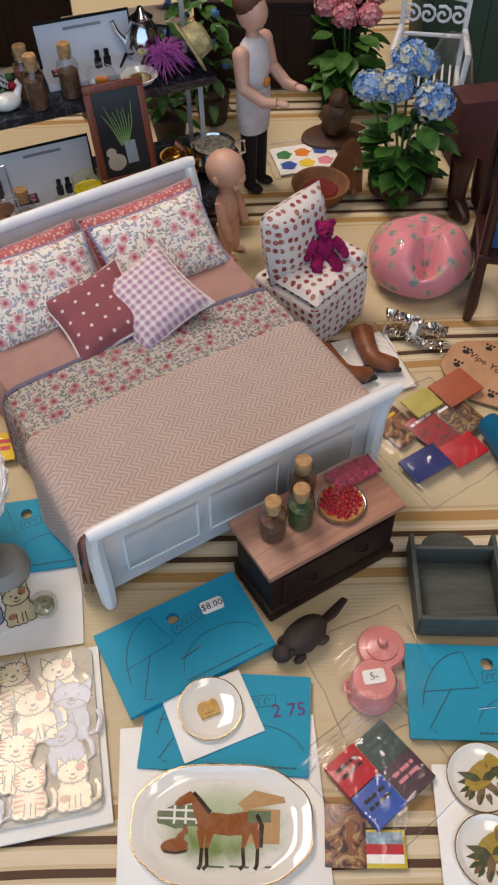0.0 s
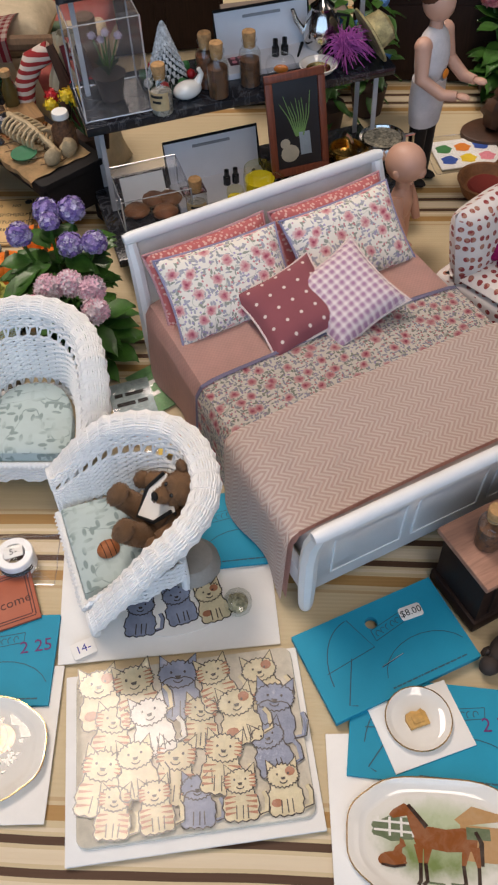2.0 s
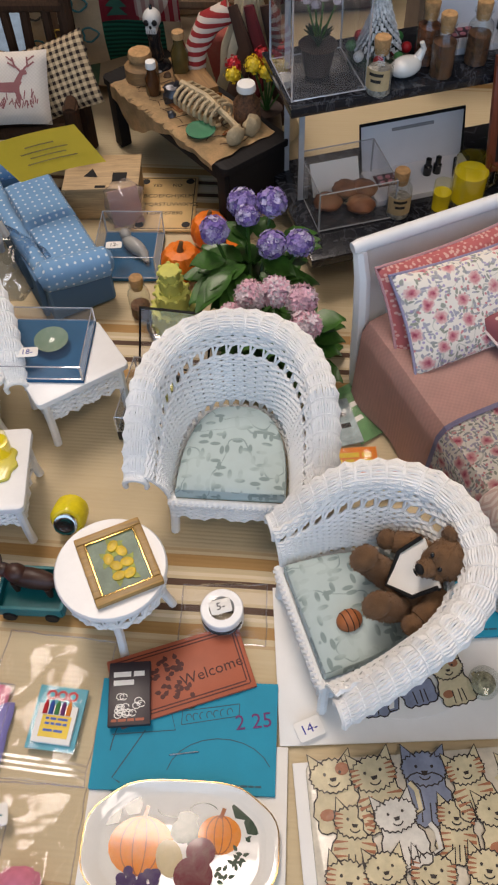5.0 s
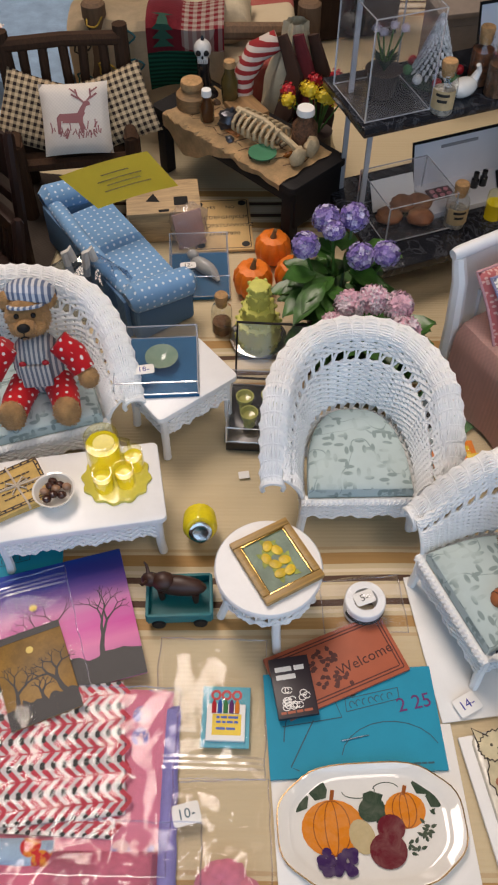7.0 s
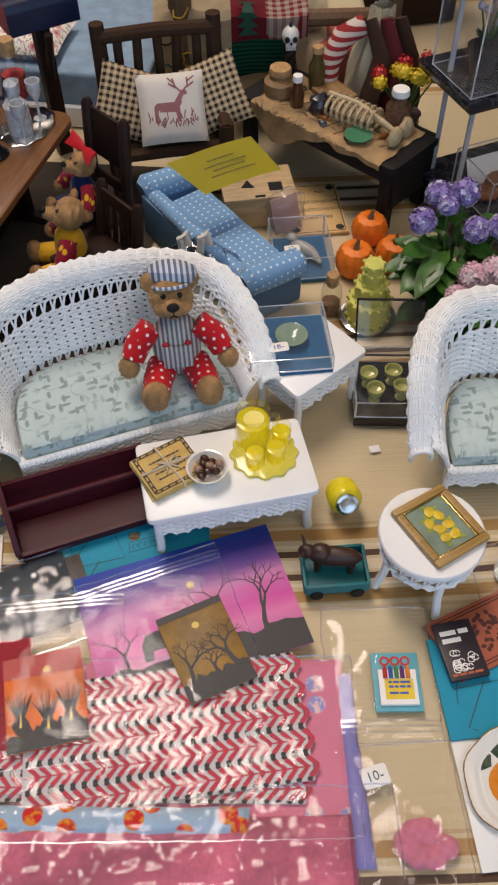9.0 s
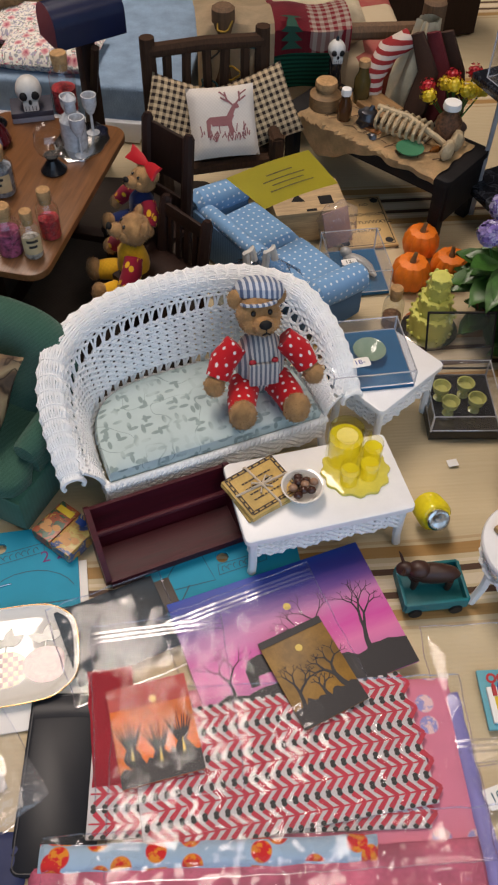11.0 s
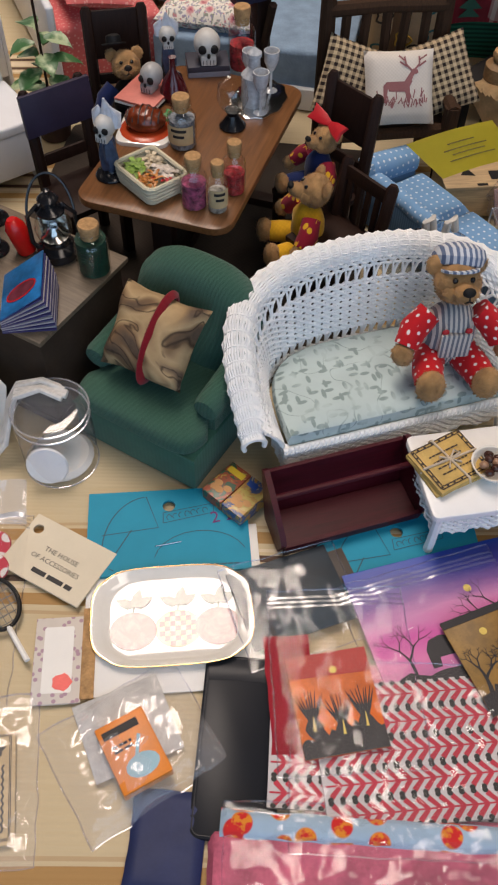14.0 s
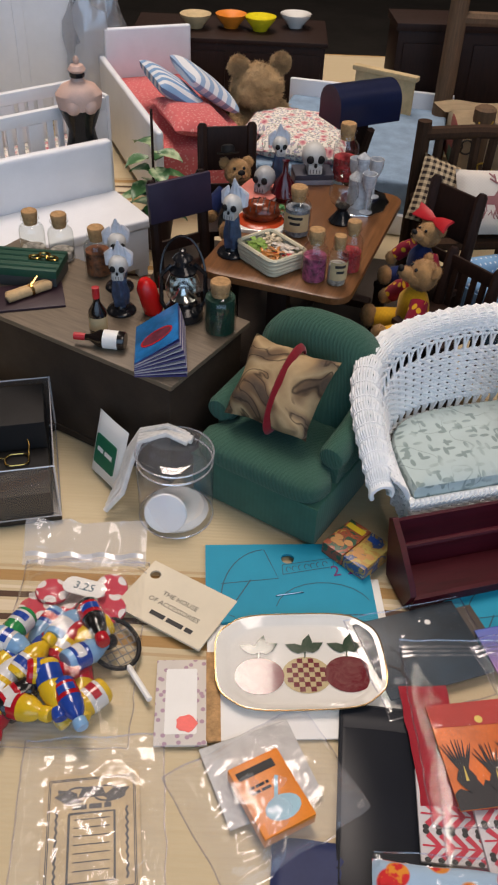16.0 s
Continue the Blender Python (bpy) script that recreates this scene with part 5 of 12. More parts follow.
def horse(bm, x, y, s, z, mi, dark):
    body = [(-1.0, 0.35), (-0.55, 0.42), (0.0, 0.36), (0.55, 0.45), (0.85, 0.4), (1.0, 0.1), (0.95, -0.25), (0.55, -0.3), (0.0, -0.34), (-0.5, -0.28), (-0.95, -0.3), (-1.1, 0.0)]
    flat(bm, [(x + s * a, y + s * b) for a, b in body], z, mi)
    neck = [(-0.62, 0.4), (-1.02, -0.05), (-1.2, 0.35), (-1.3, 0.72), (-1.75, 0.62), (-1.9, 0.72), (-1.75, 0.9), (-1.38, 1.12), (-1.25, 1.05), (-0.95, 0.8)]
    flat(bm, [(x + s * a, y + s * b) for a, b in neck], z + 0.004, mi)
    for lx, bend in ((-0.95, 0.05), (-0.62, -0.12), (0.62, -0.14), (0.9, 0.08)):
        stroke(bm, [(x + s * lx, y - s * 0.15), (x + s * (lx + bend), y - s * 0.75)], (0.3 * s, 0.12 * s), z + 0.002, mi)
        stroke(bm, [(x + s * (lx + bend), y - s * 0.72), (x + s * (lx + bend * 0.7), y - s * 1.25), (x + s * (lx + bend - 0.1), y - s * 1.38)], (0.12 * s, 0.13 * s), z + 0.003, dark)
    stroke(bm, [(x + s * -1.25, y + s * 1.08), (x + s * -0.95, y + s * 0.75), (x - s * 0.65, y + s * 0.4)], (0.12 * s, 0.16 * s), z + 0.008, dark)
    stroke(bm, [(x + s * 0.95, y + s * 0.35), (x + s * 1.12, y + s * 0.0), (x + s * 1.05, y - s * 0.7)], (0.12 * s, 0.2 * s), z + 0.008, dark)


hp = plate("glazed oblong plate painted with a bay horse and foal", 15.4, -7.75, 0.06, -2, 3.3, 2.1, oct_outline(3.3, 2.1, 1.15))
bm = BM()
z = 0.112
flat(bm, ring(2.75, 1.7, 40, -0.1, -0.05), z, 0)
flat(bm, ring(0.95, 0.42, 24, -1.5, 0.32, 0.05, 0.08, 7), z + 0.001, 4)
flat(bm, [(0.75, -0.6), (2.1, -0.65), (2.15, 0.55), (0.75, 0.6)], z + 0.004, 1)
flat(bm, [(0.55, 0.75), (1.2, 1.25), (2.3, 1.0), (2.35, 0.8), (0.8, 0.55)], z + 0.006, 1)
flat(bm, [(0.95, 0.1), (1.8, 0.1), (1.8, 0.5), (0.95, 0.52)], z + 0.008, 4)
horse(bm, 0.25, 0.0, 1.08, z + 0.012, 2, 3)
flat(bm, ring(0.5, 0.26, 18, -1.72, -0.72, 0.1), z + 0.03, 2)
flat(bm, [(-1.75, -0.6), (-1.6, -0.3), (-1.45, -0.2), (-1.42, 0.0), (-1.3, -0.06), (-1.22, -0.26), (-1.36, -0.34), (-1.38, -0.56)], z + 0.034, 2)
stroke(bm, [(-2.1, -0.9), (-1.65, -0.96), (-1.25, -0.88)], 0.08, z + 0.038, 3)
stroke(bm, [(-1.42, -0.66), (-1.22, -0.82), (-1.42, -0.9)], 0.08, z + 0.036, 2)
for k in range(3):
    stroke(bm, [(-0.6 + 0.9 * k, -1.38), (0.1 + 0.9 * k, -1.42)], 0.07, z + 0.003, 4)
for k in range(4):
    stroke(bm, [(-2.2 + k * 0.42, 0.05), (-2.2 + k * 0.42, 0.7)], 0.09, z + 0.005, 5)
for yy in (0.25, 0.55):
    stroke(bm, [(-2.35, yy), (-0.8, yy - 0.05)], 0.08, z + 0.006, 5)
painting(bm, ("painted_meadow", "painted_stable", "painted_horse", "painted_mane", "painted_shade", "painted_fence"), [meadow("painted_meadow", (0.2, 0.26, 0.09), (0.5, 0.55, 0.36), 2.6, 1.6), G_TAN, G_BROWN, G_DARK, glaze("painted_shadow", (0.16, 0.2, 0.11)), CHINA], hp)


def blob_leaf(bm, x, y, l, w, a, z, mi):
    c, s = math.cos(a), math.sin(a)
    pts = [(0, 0), (0.25, 0.5), (0.6, 0.45), (1, 0), (0.6, -0.45), (0.25, -0.5)]
    flat(bm, [(x + l * p * c - w * q * s, y + l * p * s + w * q * c) for p, q in pts], z, mi)


def pumpkin_print(bm, x, y, r, z, mi, line):
    flat(bm, ring(r, r * 0.85, 22, x, y), z, mi)
    for k in (-0.62, -0.25, 0.15, 0.55):
        stroke(bm, arc(x, y, r * k, r * 0.82, 90, -90), 0.035, z + 0.003, line)
    stroke(bm, [(x, y + r * 0.7), (x + 0.12, y + r * 1.15)], 0.14, z + 0.004, line)


pp = plate("glazed oblong plate painted with pumpkins, grapes and apples", -2.75, -5.1, 0.06, 3, 3.3, 2.1, oct_outline(3.3, 2.1, 1.15))
bm = BM()
for x0, y0, a in ((-2.2, 0.7, 2.4), (-1.9, 0.95, 1.2), (-0.2, 0.7, 0.4), (0.2, 0.5, -0.5), (1.8, 1.0, 0.9), (2.1, 0.9, -0.2)):
    blob_leaf(bm, x0, y0, 0.85, 0.7, a, z, 2)
pumpkin_print(bm, -1.35, 0.0, 1.12, z + 0.006, 0, 1)
pumpkin_print(bm, 1.3, 0.45, 0.74, z + 0.006, 0, 1)
flat(bm, ring(0.5, 0.42, 16, 0.1, 0.55, 0.4), z + 0.022, 2)
flat(bm, ring(0.45, 0.6, 18, -0.35, -0.35, 0.3), z + 0.03, 5)
flat(bm, ring(0.66, 0.6, 20, 0.5, -0.85), z + 0.062, 3)
flat(bm, ring(0.5, 0.46, 20, 0.7, -0.12), z + 0.046, 3)
r2 = random.Random(4)
for k in range(26):
    flat(bm, ring(0.17, n=10, cx=-1.2 + r2.uniform(-0.75, 0.55), cy=-1.1 + r2.uniform(-0.4, 0.35)), z + 0.08 + 0.012 * (k % 5), 4)
for k in range(22):
    blob_leaf(bm, 1.3 + k * 0.05 + r2.uniform(-.2, .2), -0.9 + k * 0.05 + r2.uniform(-.2, .2), 0.25, 0.12, r2.uniform(0, 6), z + 0.006, 2)
stroke(bm, arc(-0.3, 1.2, 0.6, 0.25, 180, 380) + arc(0.7, 1.15, 0.5, 0.3, 160, 20), 0.03, z, 2)
painting(bm, ("painted_pumpkin", "painted_rib_line", "painted_leaf", "painted_apple", "painted_grapes", "painted_gourd"), [G_ORANGE, glaze("painted_rust", (0.35, 0.1, 0.02)), G_LEAF, G_PLUM, G_GRAPE, G_CREAM], pp)

ap = plate("glazed oblong plate painted with three red apples", -27.35, 2.05, 0.06, 5, 3.05, 2.1, oct_outline(3.05, 2.05, 0.85))
bm = BM()
for k, (x0, c) in enumerate(((-1.5, 0), (0.2, 2), (1.75, 0))):
    flat(bm, ring(0.86, 0.8, 24, x0, -0.5, 0, 0.04, 2), z + 0.004 + 0.003 * k, c)
    if c == 2:
        for i in range(-3, 4):
            for j in range(-3, 4):
                if (i + j) % 2 == 0 and (i * 0.2) ** 2 + (j * 0.2) ** 2 < 0.45:
                    flat(bm, [(x0 + i * 0.2 - 0.1, -0.5 + j * 0.2 - 0.1), (x0 + i * 0.2 + 0.1, -0.5 + j * 0.2 - 0.1), (x0 + i * 0.2 + 0.1, -0.5 + j * 0.2 + 0.1), (x0 + i * 0.2 - 0.1, -0.5 + j * 0.2 + 0.1)], z + 0.014, 0)
    stroke(bm, [(x0, 0.22), (x0 + 0.1, 0.85)], 0.06, z + 0.018, 1)
    for a in (0.5, 1.3, 2.7):
        blob_leaf(bm, x0 + 0.05, 0.5, 0.8, 0.4, a, z + 0.02, 1)
painting(bm, ("painted_apple", "painted_leaf", "chequered_apple"), [G_APPLE, G_LEAF, G_CREAM], ap)

tp = plate("small round white plate with a gilt edge", 14.96, -3.42, 0.28, 0, 1.27, 1.27, ring(1.27, n=36), 0.18)
bm = BM()
slab(bm, [(-0.4, -0.3), (0.4, -0.32), (0.42, 0.15), (0.3, 0.34), (0.1, 0.28), (-0.1, 0.36), (-0.35, 0.3), (-0.45, 0.1)], 0, 0.16, bev=0.04)
slab(bm, [(-0.22, -0.18), (0.24, -0.2), (0.22, 0.12), (-0.2, 0.14)], 0.16, 0.22, bev=0.02)
solo("toast", bm, plain("buttered_toast", (0.62, 0.36, 0.1), 0.6, var=0.3, scale=3), "small slice of buttered toast on a plate", "toast", 14.9, -3.45, 0.39, 22)
for x0, y0 in ((25.2, -6.35), (25.05, -8.95)):
    bp = plate("small round plate with a yellow bird picture", x0, y0, 0.08, 10, 1.25, 1.25, ring(1.28, n=32), 0.2)
    bm = BM()
    flat(bm, ring(0.8, 0.42, 16, 0.05, 0.1, 0.5), z, 0)
    flat(bm, ring(0.3, 0.28, 12, 0.65, 0.55), z + 0.004, 0)
    for a in (2.6, 3.0, 3.6, 4.3, 5.4, 0.3):
        blob_leaf(bm, 0, -0.1, 0.95, 0.3, a, z + 0.003, 1 + (a > 4))
    for k in range(16):
        a = 3.4 + 0.25 * k
        blob_leaf(bm, 0.55 * math.cos(a), 0.5 * math.sin(a) - 0.1, 0.45, 0.16, a + 0.5 * math.sin(3 * k), z + 0.008 + 0.001 * (k % 3), 1 + k % 2)
    painting(bm, ("painted_bird", "painted_leaf", "painted_twig"), [glaze("painted_yellow", (0.5, 0.34, 0.06), 0.6, 3), glaze("painted_olive", (0.09, 0.1, 0.05)), glaze("painted_umber", (0.22, 0.14, 0.07))], bp)


# the placemat printed with cats
def cat(bm, x, y, s, mi, line, z, rng, stripes=False):
    """A shaggy sitting cat, drawn from the front with a scratchy outline."""
    tilt = rng.uniform(-0.2, 0.2)
    def tr(p):
        a, b = p
        return (x + s * (a * math.cos(tilt) - b * math.sin(tilt)), y + s * (a * math.sin(tilt) + b * math.cos(tilt)))
    def shaggy(pts, rough):
        out = []
        for p, q in zip(pts, pts[1:] + pts[:1]):
            for k in range(4):
                t = k / 4
                j = rough if k % 2 else -rough * 0.5
                d = Vector((q[1] - p[1], p[0] - q[0])).normalized() * (j * rng.uniform(0.4, 1.3))
                out.append((p[0] + (q[0] - p[0]) * t + d.x, p[1] + (q[1] - p[1]) * t + d.y))
        return out
    body = shaggy([(-0.62, -1.35), (0.0, -1.4), (0.62, -1.35), (0.7, -0.7), (0.42, -0.05), (-0.42, -0.05), (-0.7, -0.7)], 0.05)
    flat(bm, [tr(p) for p in body], z, mi)
    stroke(bm, [tr(p) for p in body + body[:1]], 0.05, z + 0.0115, line)
    tail = [(0.6, -1.2), (0.95, -1.1), (1.0, -0.6), (0.88, -0.35)]
    stroke(bm, [tr(p) for p in tail], 0.16, z + 0.001, mi)
    stroke(bm, [tr((p[0] + 0.1, p[1])) for p in tail], 0.05, z + 0.0115, line)
    for lx in (-0.2, 0.05, 0.25):
        stroke(bm, [tr((lx, -1.3)), tr((lx + rng.uniform(-.04, .04), -0.8))], 0.045, z + 0.0115, line)
    for ex in (-1, 1):
        ear = [(ex * 0.2, 0.42), (ex * 0.6, 0.78), (ex * 0.6, 0.2)]
        flat(bm, [tr(p) for p in ear], z + 0.0121, mi)
        stroke(bm, [tr(p) for p in ear], 0.055, z + 0.024, line)
    head = shaggy([(0.66 * math.cos(TAU * k / 12), 0.1 + 0.48 * math.sin(TAU * k / 12)) for k in range(12)][::-1], 0.045)
    flat(bm, [tr(p) for p in head], z + 0.0125, mi)
    stroke(bm, [tr(p) for p in head + head[:1]], 0.052, z + 0.024, line)
    for ex in (-0.22, 0.22):
        flat(bm, [tr(p) for p in ring(0.045, 0.05, 7, ex, 0.16)], z + 0.036, line)
    flat(bm, [tr(p) for p in [(-0.1, 0.04), (0.1, 0.04), (0.06, -0.06), (-0.06, -0.06)]], z + 0.036, line)
    stroke(bm, [tr(p) for p in arc(0, -0.06, 0.16, 0.14, 200, 340, 7)], 0.045, z + 0.036, line)
    if stripes:
        for k in range(4):
            for ex in (-1, 1):
                stroke(bm, [tr((ex * 0.6, 0.3 - 0.14 * k)), tr((ex * 0.36, 0.28 - 0.12 * k))], (0.1, 0.03), z + 0.03, 4)
                stroke(bm, [tr((ex * 0.62, -0.5 - 0.2 * k)), tr((ex * 0.2, -0.46 - 0.2 * k))], (0.12, 0.03), z + 0.0105, 4)
    elif mi == 0 and rng.random() < 0.6:
        flat(bm, [tr(p) for p in ring(0.2, 0.18, 11, 0.3, 0.24)], z + 0.03, 4)
        flat(bm, [tr(p) for p in ring(0.22, 0.16, 11, -0.35, -0.9)], z + 0.0105, 4)


def sheen_print(name, col, rough=0.22):
    return plain(name, col, rough, var=0.2, scale=1.6, fine=5, bump=0.6, bd=0.03, coat=0.5, crough=0.12)


CATS = [sheen_print("cat_cream", (0.66, 0.57, 0.36)), sheen_print("cat_grey", (0.25, 0.28, 0.38)), sheen_print("cat_white", (0.74, 0.7, 0.62)), sheen_print("cat_line", (0.05, 0.04, 0.035)), sheen_print("cat_rust", (0.4, 0.17, 0.09)), sheen_print("cat_ground", (0.68, 0.62, 0.5))]


def cat_mat(label, x, y, z, rz, w, d, seed):
    th = thing("placemat", label, "placemat", x, y, z, rz)
    bm = BM(); slab(bm, rrect(w, d, 0.4), 0, 0.22, bev=0.08)
    part("mat", bm, CATS[5], th)
    bm = BM()
    rng = random.Random(seed)
    z0 = 0.226
    rows, m = 4, 5
    for j in range(rows):
        for i in range(m):
            xx = -w / 2 + 0.85 + (i + (0.45 if j % 2 else 0)) * (w - 1.7) / (m - 0.55) + rng.uniform(-0.3, 0.3)
            yy = d / 2 - 0.8 - j * 1.5 + rng.uniform(-0.2, 0.2)
            k = (0, 0, 1, 0, 0, 0, 2, 0, 0, 1, 0, 0, 0, 0, 1, 0, 0, 1, 0, 0)[(i + j * m) % 20]
            cat(bm, min(xx, w / 2 - 0.95), yy if j < rows - 1 else -d / 2 + 1.45, rng.uniform(1.02, 1.3) if j < rows - 1 else 0.95, k, 3, z0 + 0.03 * j + 0.05 * (i % 2), rng, k == 0 and rng.random() < 0.4)
    part("cat_print", bm, CATS, th, "cream, grey and white cartoon-like cat drawings", smooth=False)


cat_mat("glossy placemat printed with many cream and grey cats", 6.15, -4.5, 0.14, 9.5, 8.8, 6.7, 5)
bm = BM(); slab(bm, ring(2.4, 1.35, 26), 0, 0.06)
th = solo("cat_card", bm, CARDW, "white oval card printed with grey cats under a chair", "card", 5.0, 1.35, 0.07, 12)
bm = BM()
rng = random.Random(3)
for k, (cx, cy, m) in enumerate(((-1.5, 0.2, 1), (0.1, 0.4, 1), (1.5, 0.25, 0))):
    cat(bm, cx, cy, 0.95, m, 3, 0.066 + 0.05 * k, rng, False)
part("cat_print", bm, CATS, th, "grey cat drawings", smooth=False)

# ---- pictures and cloth in clear bags ----
BAGFILM = clear("clear_bag_film", (0.985, 0.985, 0.985), 0.045, 0.004, wrinkle=0.35, haze=0.018)
THINFILM = clear("thin_clear_film", (0.985, 0.985, 0.985), 0.035, -0.018, wrinkle=0.35, haze=0.015)
BAGHAZE = clear("hazy_bag_film", (0.95, 0.95, 0.97), 0.08, 0.01, wrinkle=0.45, haze=0.07)
# The strong haze here paints white lamp glare into the film's colour.
GLAREFILM = clear("film_with_milky_glare", (0.97, 0.97, 0.98), 0.1, 0.03, wrinkle=0.5, haze=0.13)
ZIP = clear("zip_strip", (0.88, 0.88, 0.95), 0.25, 0.16)


def bag(label, x, y, z, rz, w, d, puff=0.25, seed=0, zips=True, film=None, amp=0.12, zside=1):
    th = thing("plastic_bag", label, "plastic bag", x, y, z, rz, group="clear plastic bags")
    off = Vector((seed * 7.3, seed * 3.1, seed))
    nu, nv = max(16, int(w * 6)), max(16, int(d * 6))
    def f(u, v):
        px, py = (u - 0.5) * w, (v - 0.5) * d
        e = min(u, 1 - u, v, 1 - v)
        k = min(1.0, e * 7)
        q = Vector((px * 0.55, py * 0.55, 0)) + off
        h = 1.1 * abs(noise.noise(q)) + 0.7 * abs(noise.noise(Vector((q.x * 1.2, q.y * 3.0, 5)))) + 0.45 * abs(noise.noise(q * 3.4 + Vector((3, 1, 0))))
        ex = 0.08 * noise.noise(Vector((px * 1.1, py * 1.1, 3)) + off) * (1 - k)
        return (px + ex, py + ex, 0.02 + puff * math.sin(math.pi * u) ** 0.35 * math.sin(math.pi * v) ** 0.35 * (0.75 + 0.25 * k) + amp * (h - 0.3) * k)
    bm = BM()
    surf(bm, f, nu, nv)
    film_ob = part("film", bm, film or BAGFILM, th, "clear crinkled plastic film")
    film_ob.visible_shadow = False
    bm = BM()
    rim = [f(k / 40, 0) for k in range(40)] + [f(1, k / 40) for k in range(40)] + [f(1 - k / 40, 1) for k in range(40)] + [f(0, 1 - k / 40) for k in range(40)]
    tube(bm, [(p[0], p[1], p[2] + 0.015) for p in rim], 0.03, 4, closed=True)
    part("sealed_edge", bm, ZIP, th).visible_shadow = False
    if zips:
        for k in range(3):
            bm = BM()
            yy = zside * (d / 2 - 0.35 - 0.2 * k)
            surf(bm, lambda u, v: ((u - 0.5) * w * 0.99, yy + (v - 0.5) * 0.1, f(u * 0.98 + 0.01, 0.5 + yy / d)[2] + 0.03), nu, 1)
            o = part("zip_strip", bm, ZIP, th)
            o.visible_shadow = False
    return th


def sunset():
    n = Nodes("pink_sunset_print")
    v = n.m("ADD", n.m("DIVIDE", n.axis(1), 5.8), 0.5)
    w = n.m("ADD", v, n.m("MULTIPLY", n.m("SUBTRACT", n.noise(0.35, 4, src=n.move((0.5, 2.2, 1))), 0.5), 0.28))
    c = n.ramp(w, (0.12, (0.5, 0.16, 0.36)), (0.3, (0.72, 0.2, 0.42)), (0.45, (0.62, 0.08, 0.36)), (0.6, (0.55, 0.2, 0.42)), (0.72, (0.2, 0.08, 0.3)), (0.85, (0.04, 0.04, 0.28)), (1.0, (0.01, 0.06, 0.4)))
    return n.set(col=c, rough=0.45)


def tree(bm, x, y, h, z, mi, rng, a=90, w=0.16, depth=5):
    """A bare tree drawn in black."""
    b = a + rng.uniform(-18, 18)
    x2, y2 = x + h * math.cos(radians(b)), y + h * math.sin(radians(b))
    mid = ((x + x2) / 2 + rng.uniform(-.06, .06) * h, (y + y2) / 2)
    stroke(bm, [(x, y), mid, (x2, y2)], (w, w * 0.62), z, mi)
    if depth:
        for s in (-1, 1):
            tree(bm, x2, y2, h * rng.uniform(0.6, 0.82), z, mi, rng, b + s * rng.uniform(16, 40), w * 0.6, depth - 1)


SILH = plain("black_silhouette", (0.012, 0.01, 0.014), 0.5)
MOON = plain("pale_yellow_print", (0.75, 0.55, 0.12), 0.5)


def hills(bm, w, d, y0, z, mi, rng, amp=0.3):
    n = 24
    top = [(-w / 2 + w * k / n, y0 + amp * noise.noise(Vector((k * 0.4, y0, rng.random())))) for k in range(n + 1)]
    for a, b in zip(top, top[1:]):
        flat(bm, [(a[0], -d / 2), (b[0], -d / 2), b, a], z, mi)


def print_card(label, x, y, z, rz, w, d, mats, t=0.05):
    th = thing("picture_print", label, "picture", x, y, z, rz, group="unframed pictures")
    part("sheet", card_mesh(w, d, t), mats, th)
    return th


sp = print_card("unframed pink sunset picture with black trees and an elephant", -15.9, 2.1, 0.42, 16, 8.5, 5.8, sunset())
bm = BM(); rng = random.Random(11)
z = 0.06
hills(bm, 8.5, 5.8, -1.7, z, 0, rng)
tree(bm, 2.7, -1.8, 0.95, z + 0.004, 0, rng, 90, 0.24)
tree(bm, 1.1, -1.8, 1.1, z + 0.004, 0, rng, 95, 0.16)
tree(bm, -3.0, -1.9, 0.8, z + 0.004, 0, rng, 90, 0.16)
eleph = [(-1.1, -1.9), (-1.1, -1.0), (-0.8, -0.55), (-0.1, -0.4), (0.5, -0.55), (0.85, -0.5), (1.15, -0.8), (1.2, -1.5), (1.05, -1.5), (0.95, -1.1), (0.75, -1.2), (0.7, -1.9), (0.45, -1.9), (0.4, -1.45), (-0.5, -1.45), (-0.6, -1.9)]
flat(bm, [(x * 0.7 - 1.5, y * 0.8 - 0.1) for x, y in eleph], z + 0.004, 0)
flat(bm, ring(0.16, n=14, cx=0.3, cy=1.1), z + 0.002, 1)
part("silhouette_print", bm, [SILH, MOON], sp, "black bare trees, hills and an elephant", smooth=False)

dk = print_card("unframed dark ochre picture with a moon and bare trees", -15.3, 0.3, 0.75, 22, 2.75, 3.8, plain("ochre_dusk_print", (0.3, 0.16, 0.025), 0.5, var=0.5, scale=0.4))
bm = BM()
hills(bm, 2.75, 3.8, -1.0, z, 0, rng)
tree(bm, -0.95, -1.2, 0.62, z + 0.003, 0, rng, 85, 0.2, 5)
tree(bm, 1.0, -1.2, 0.72, z + 0.003, 0, rng, 95, 0.26, 5)
tree(bm, 0.1, -1.2, 0.38, z + 0.003, 0, rng, 90, 0.18, 4)
flat(bm, ring(0.15, n=14, cx=0.0, cy=1.05), z + 0.002, 1)
flat(bm, [(-1.37, 1.6), (1.37, 1.6), (1.37, 1.9), (-1.37, 1.9)], z + 0.001, 0)
part("silhouette_print", bm, [SILH, MOON], dk, "black bare trees under a moon", smooth=False)

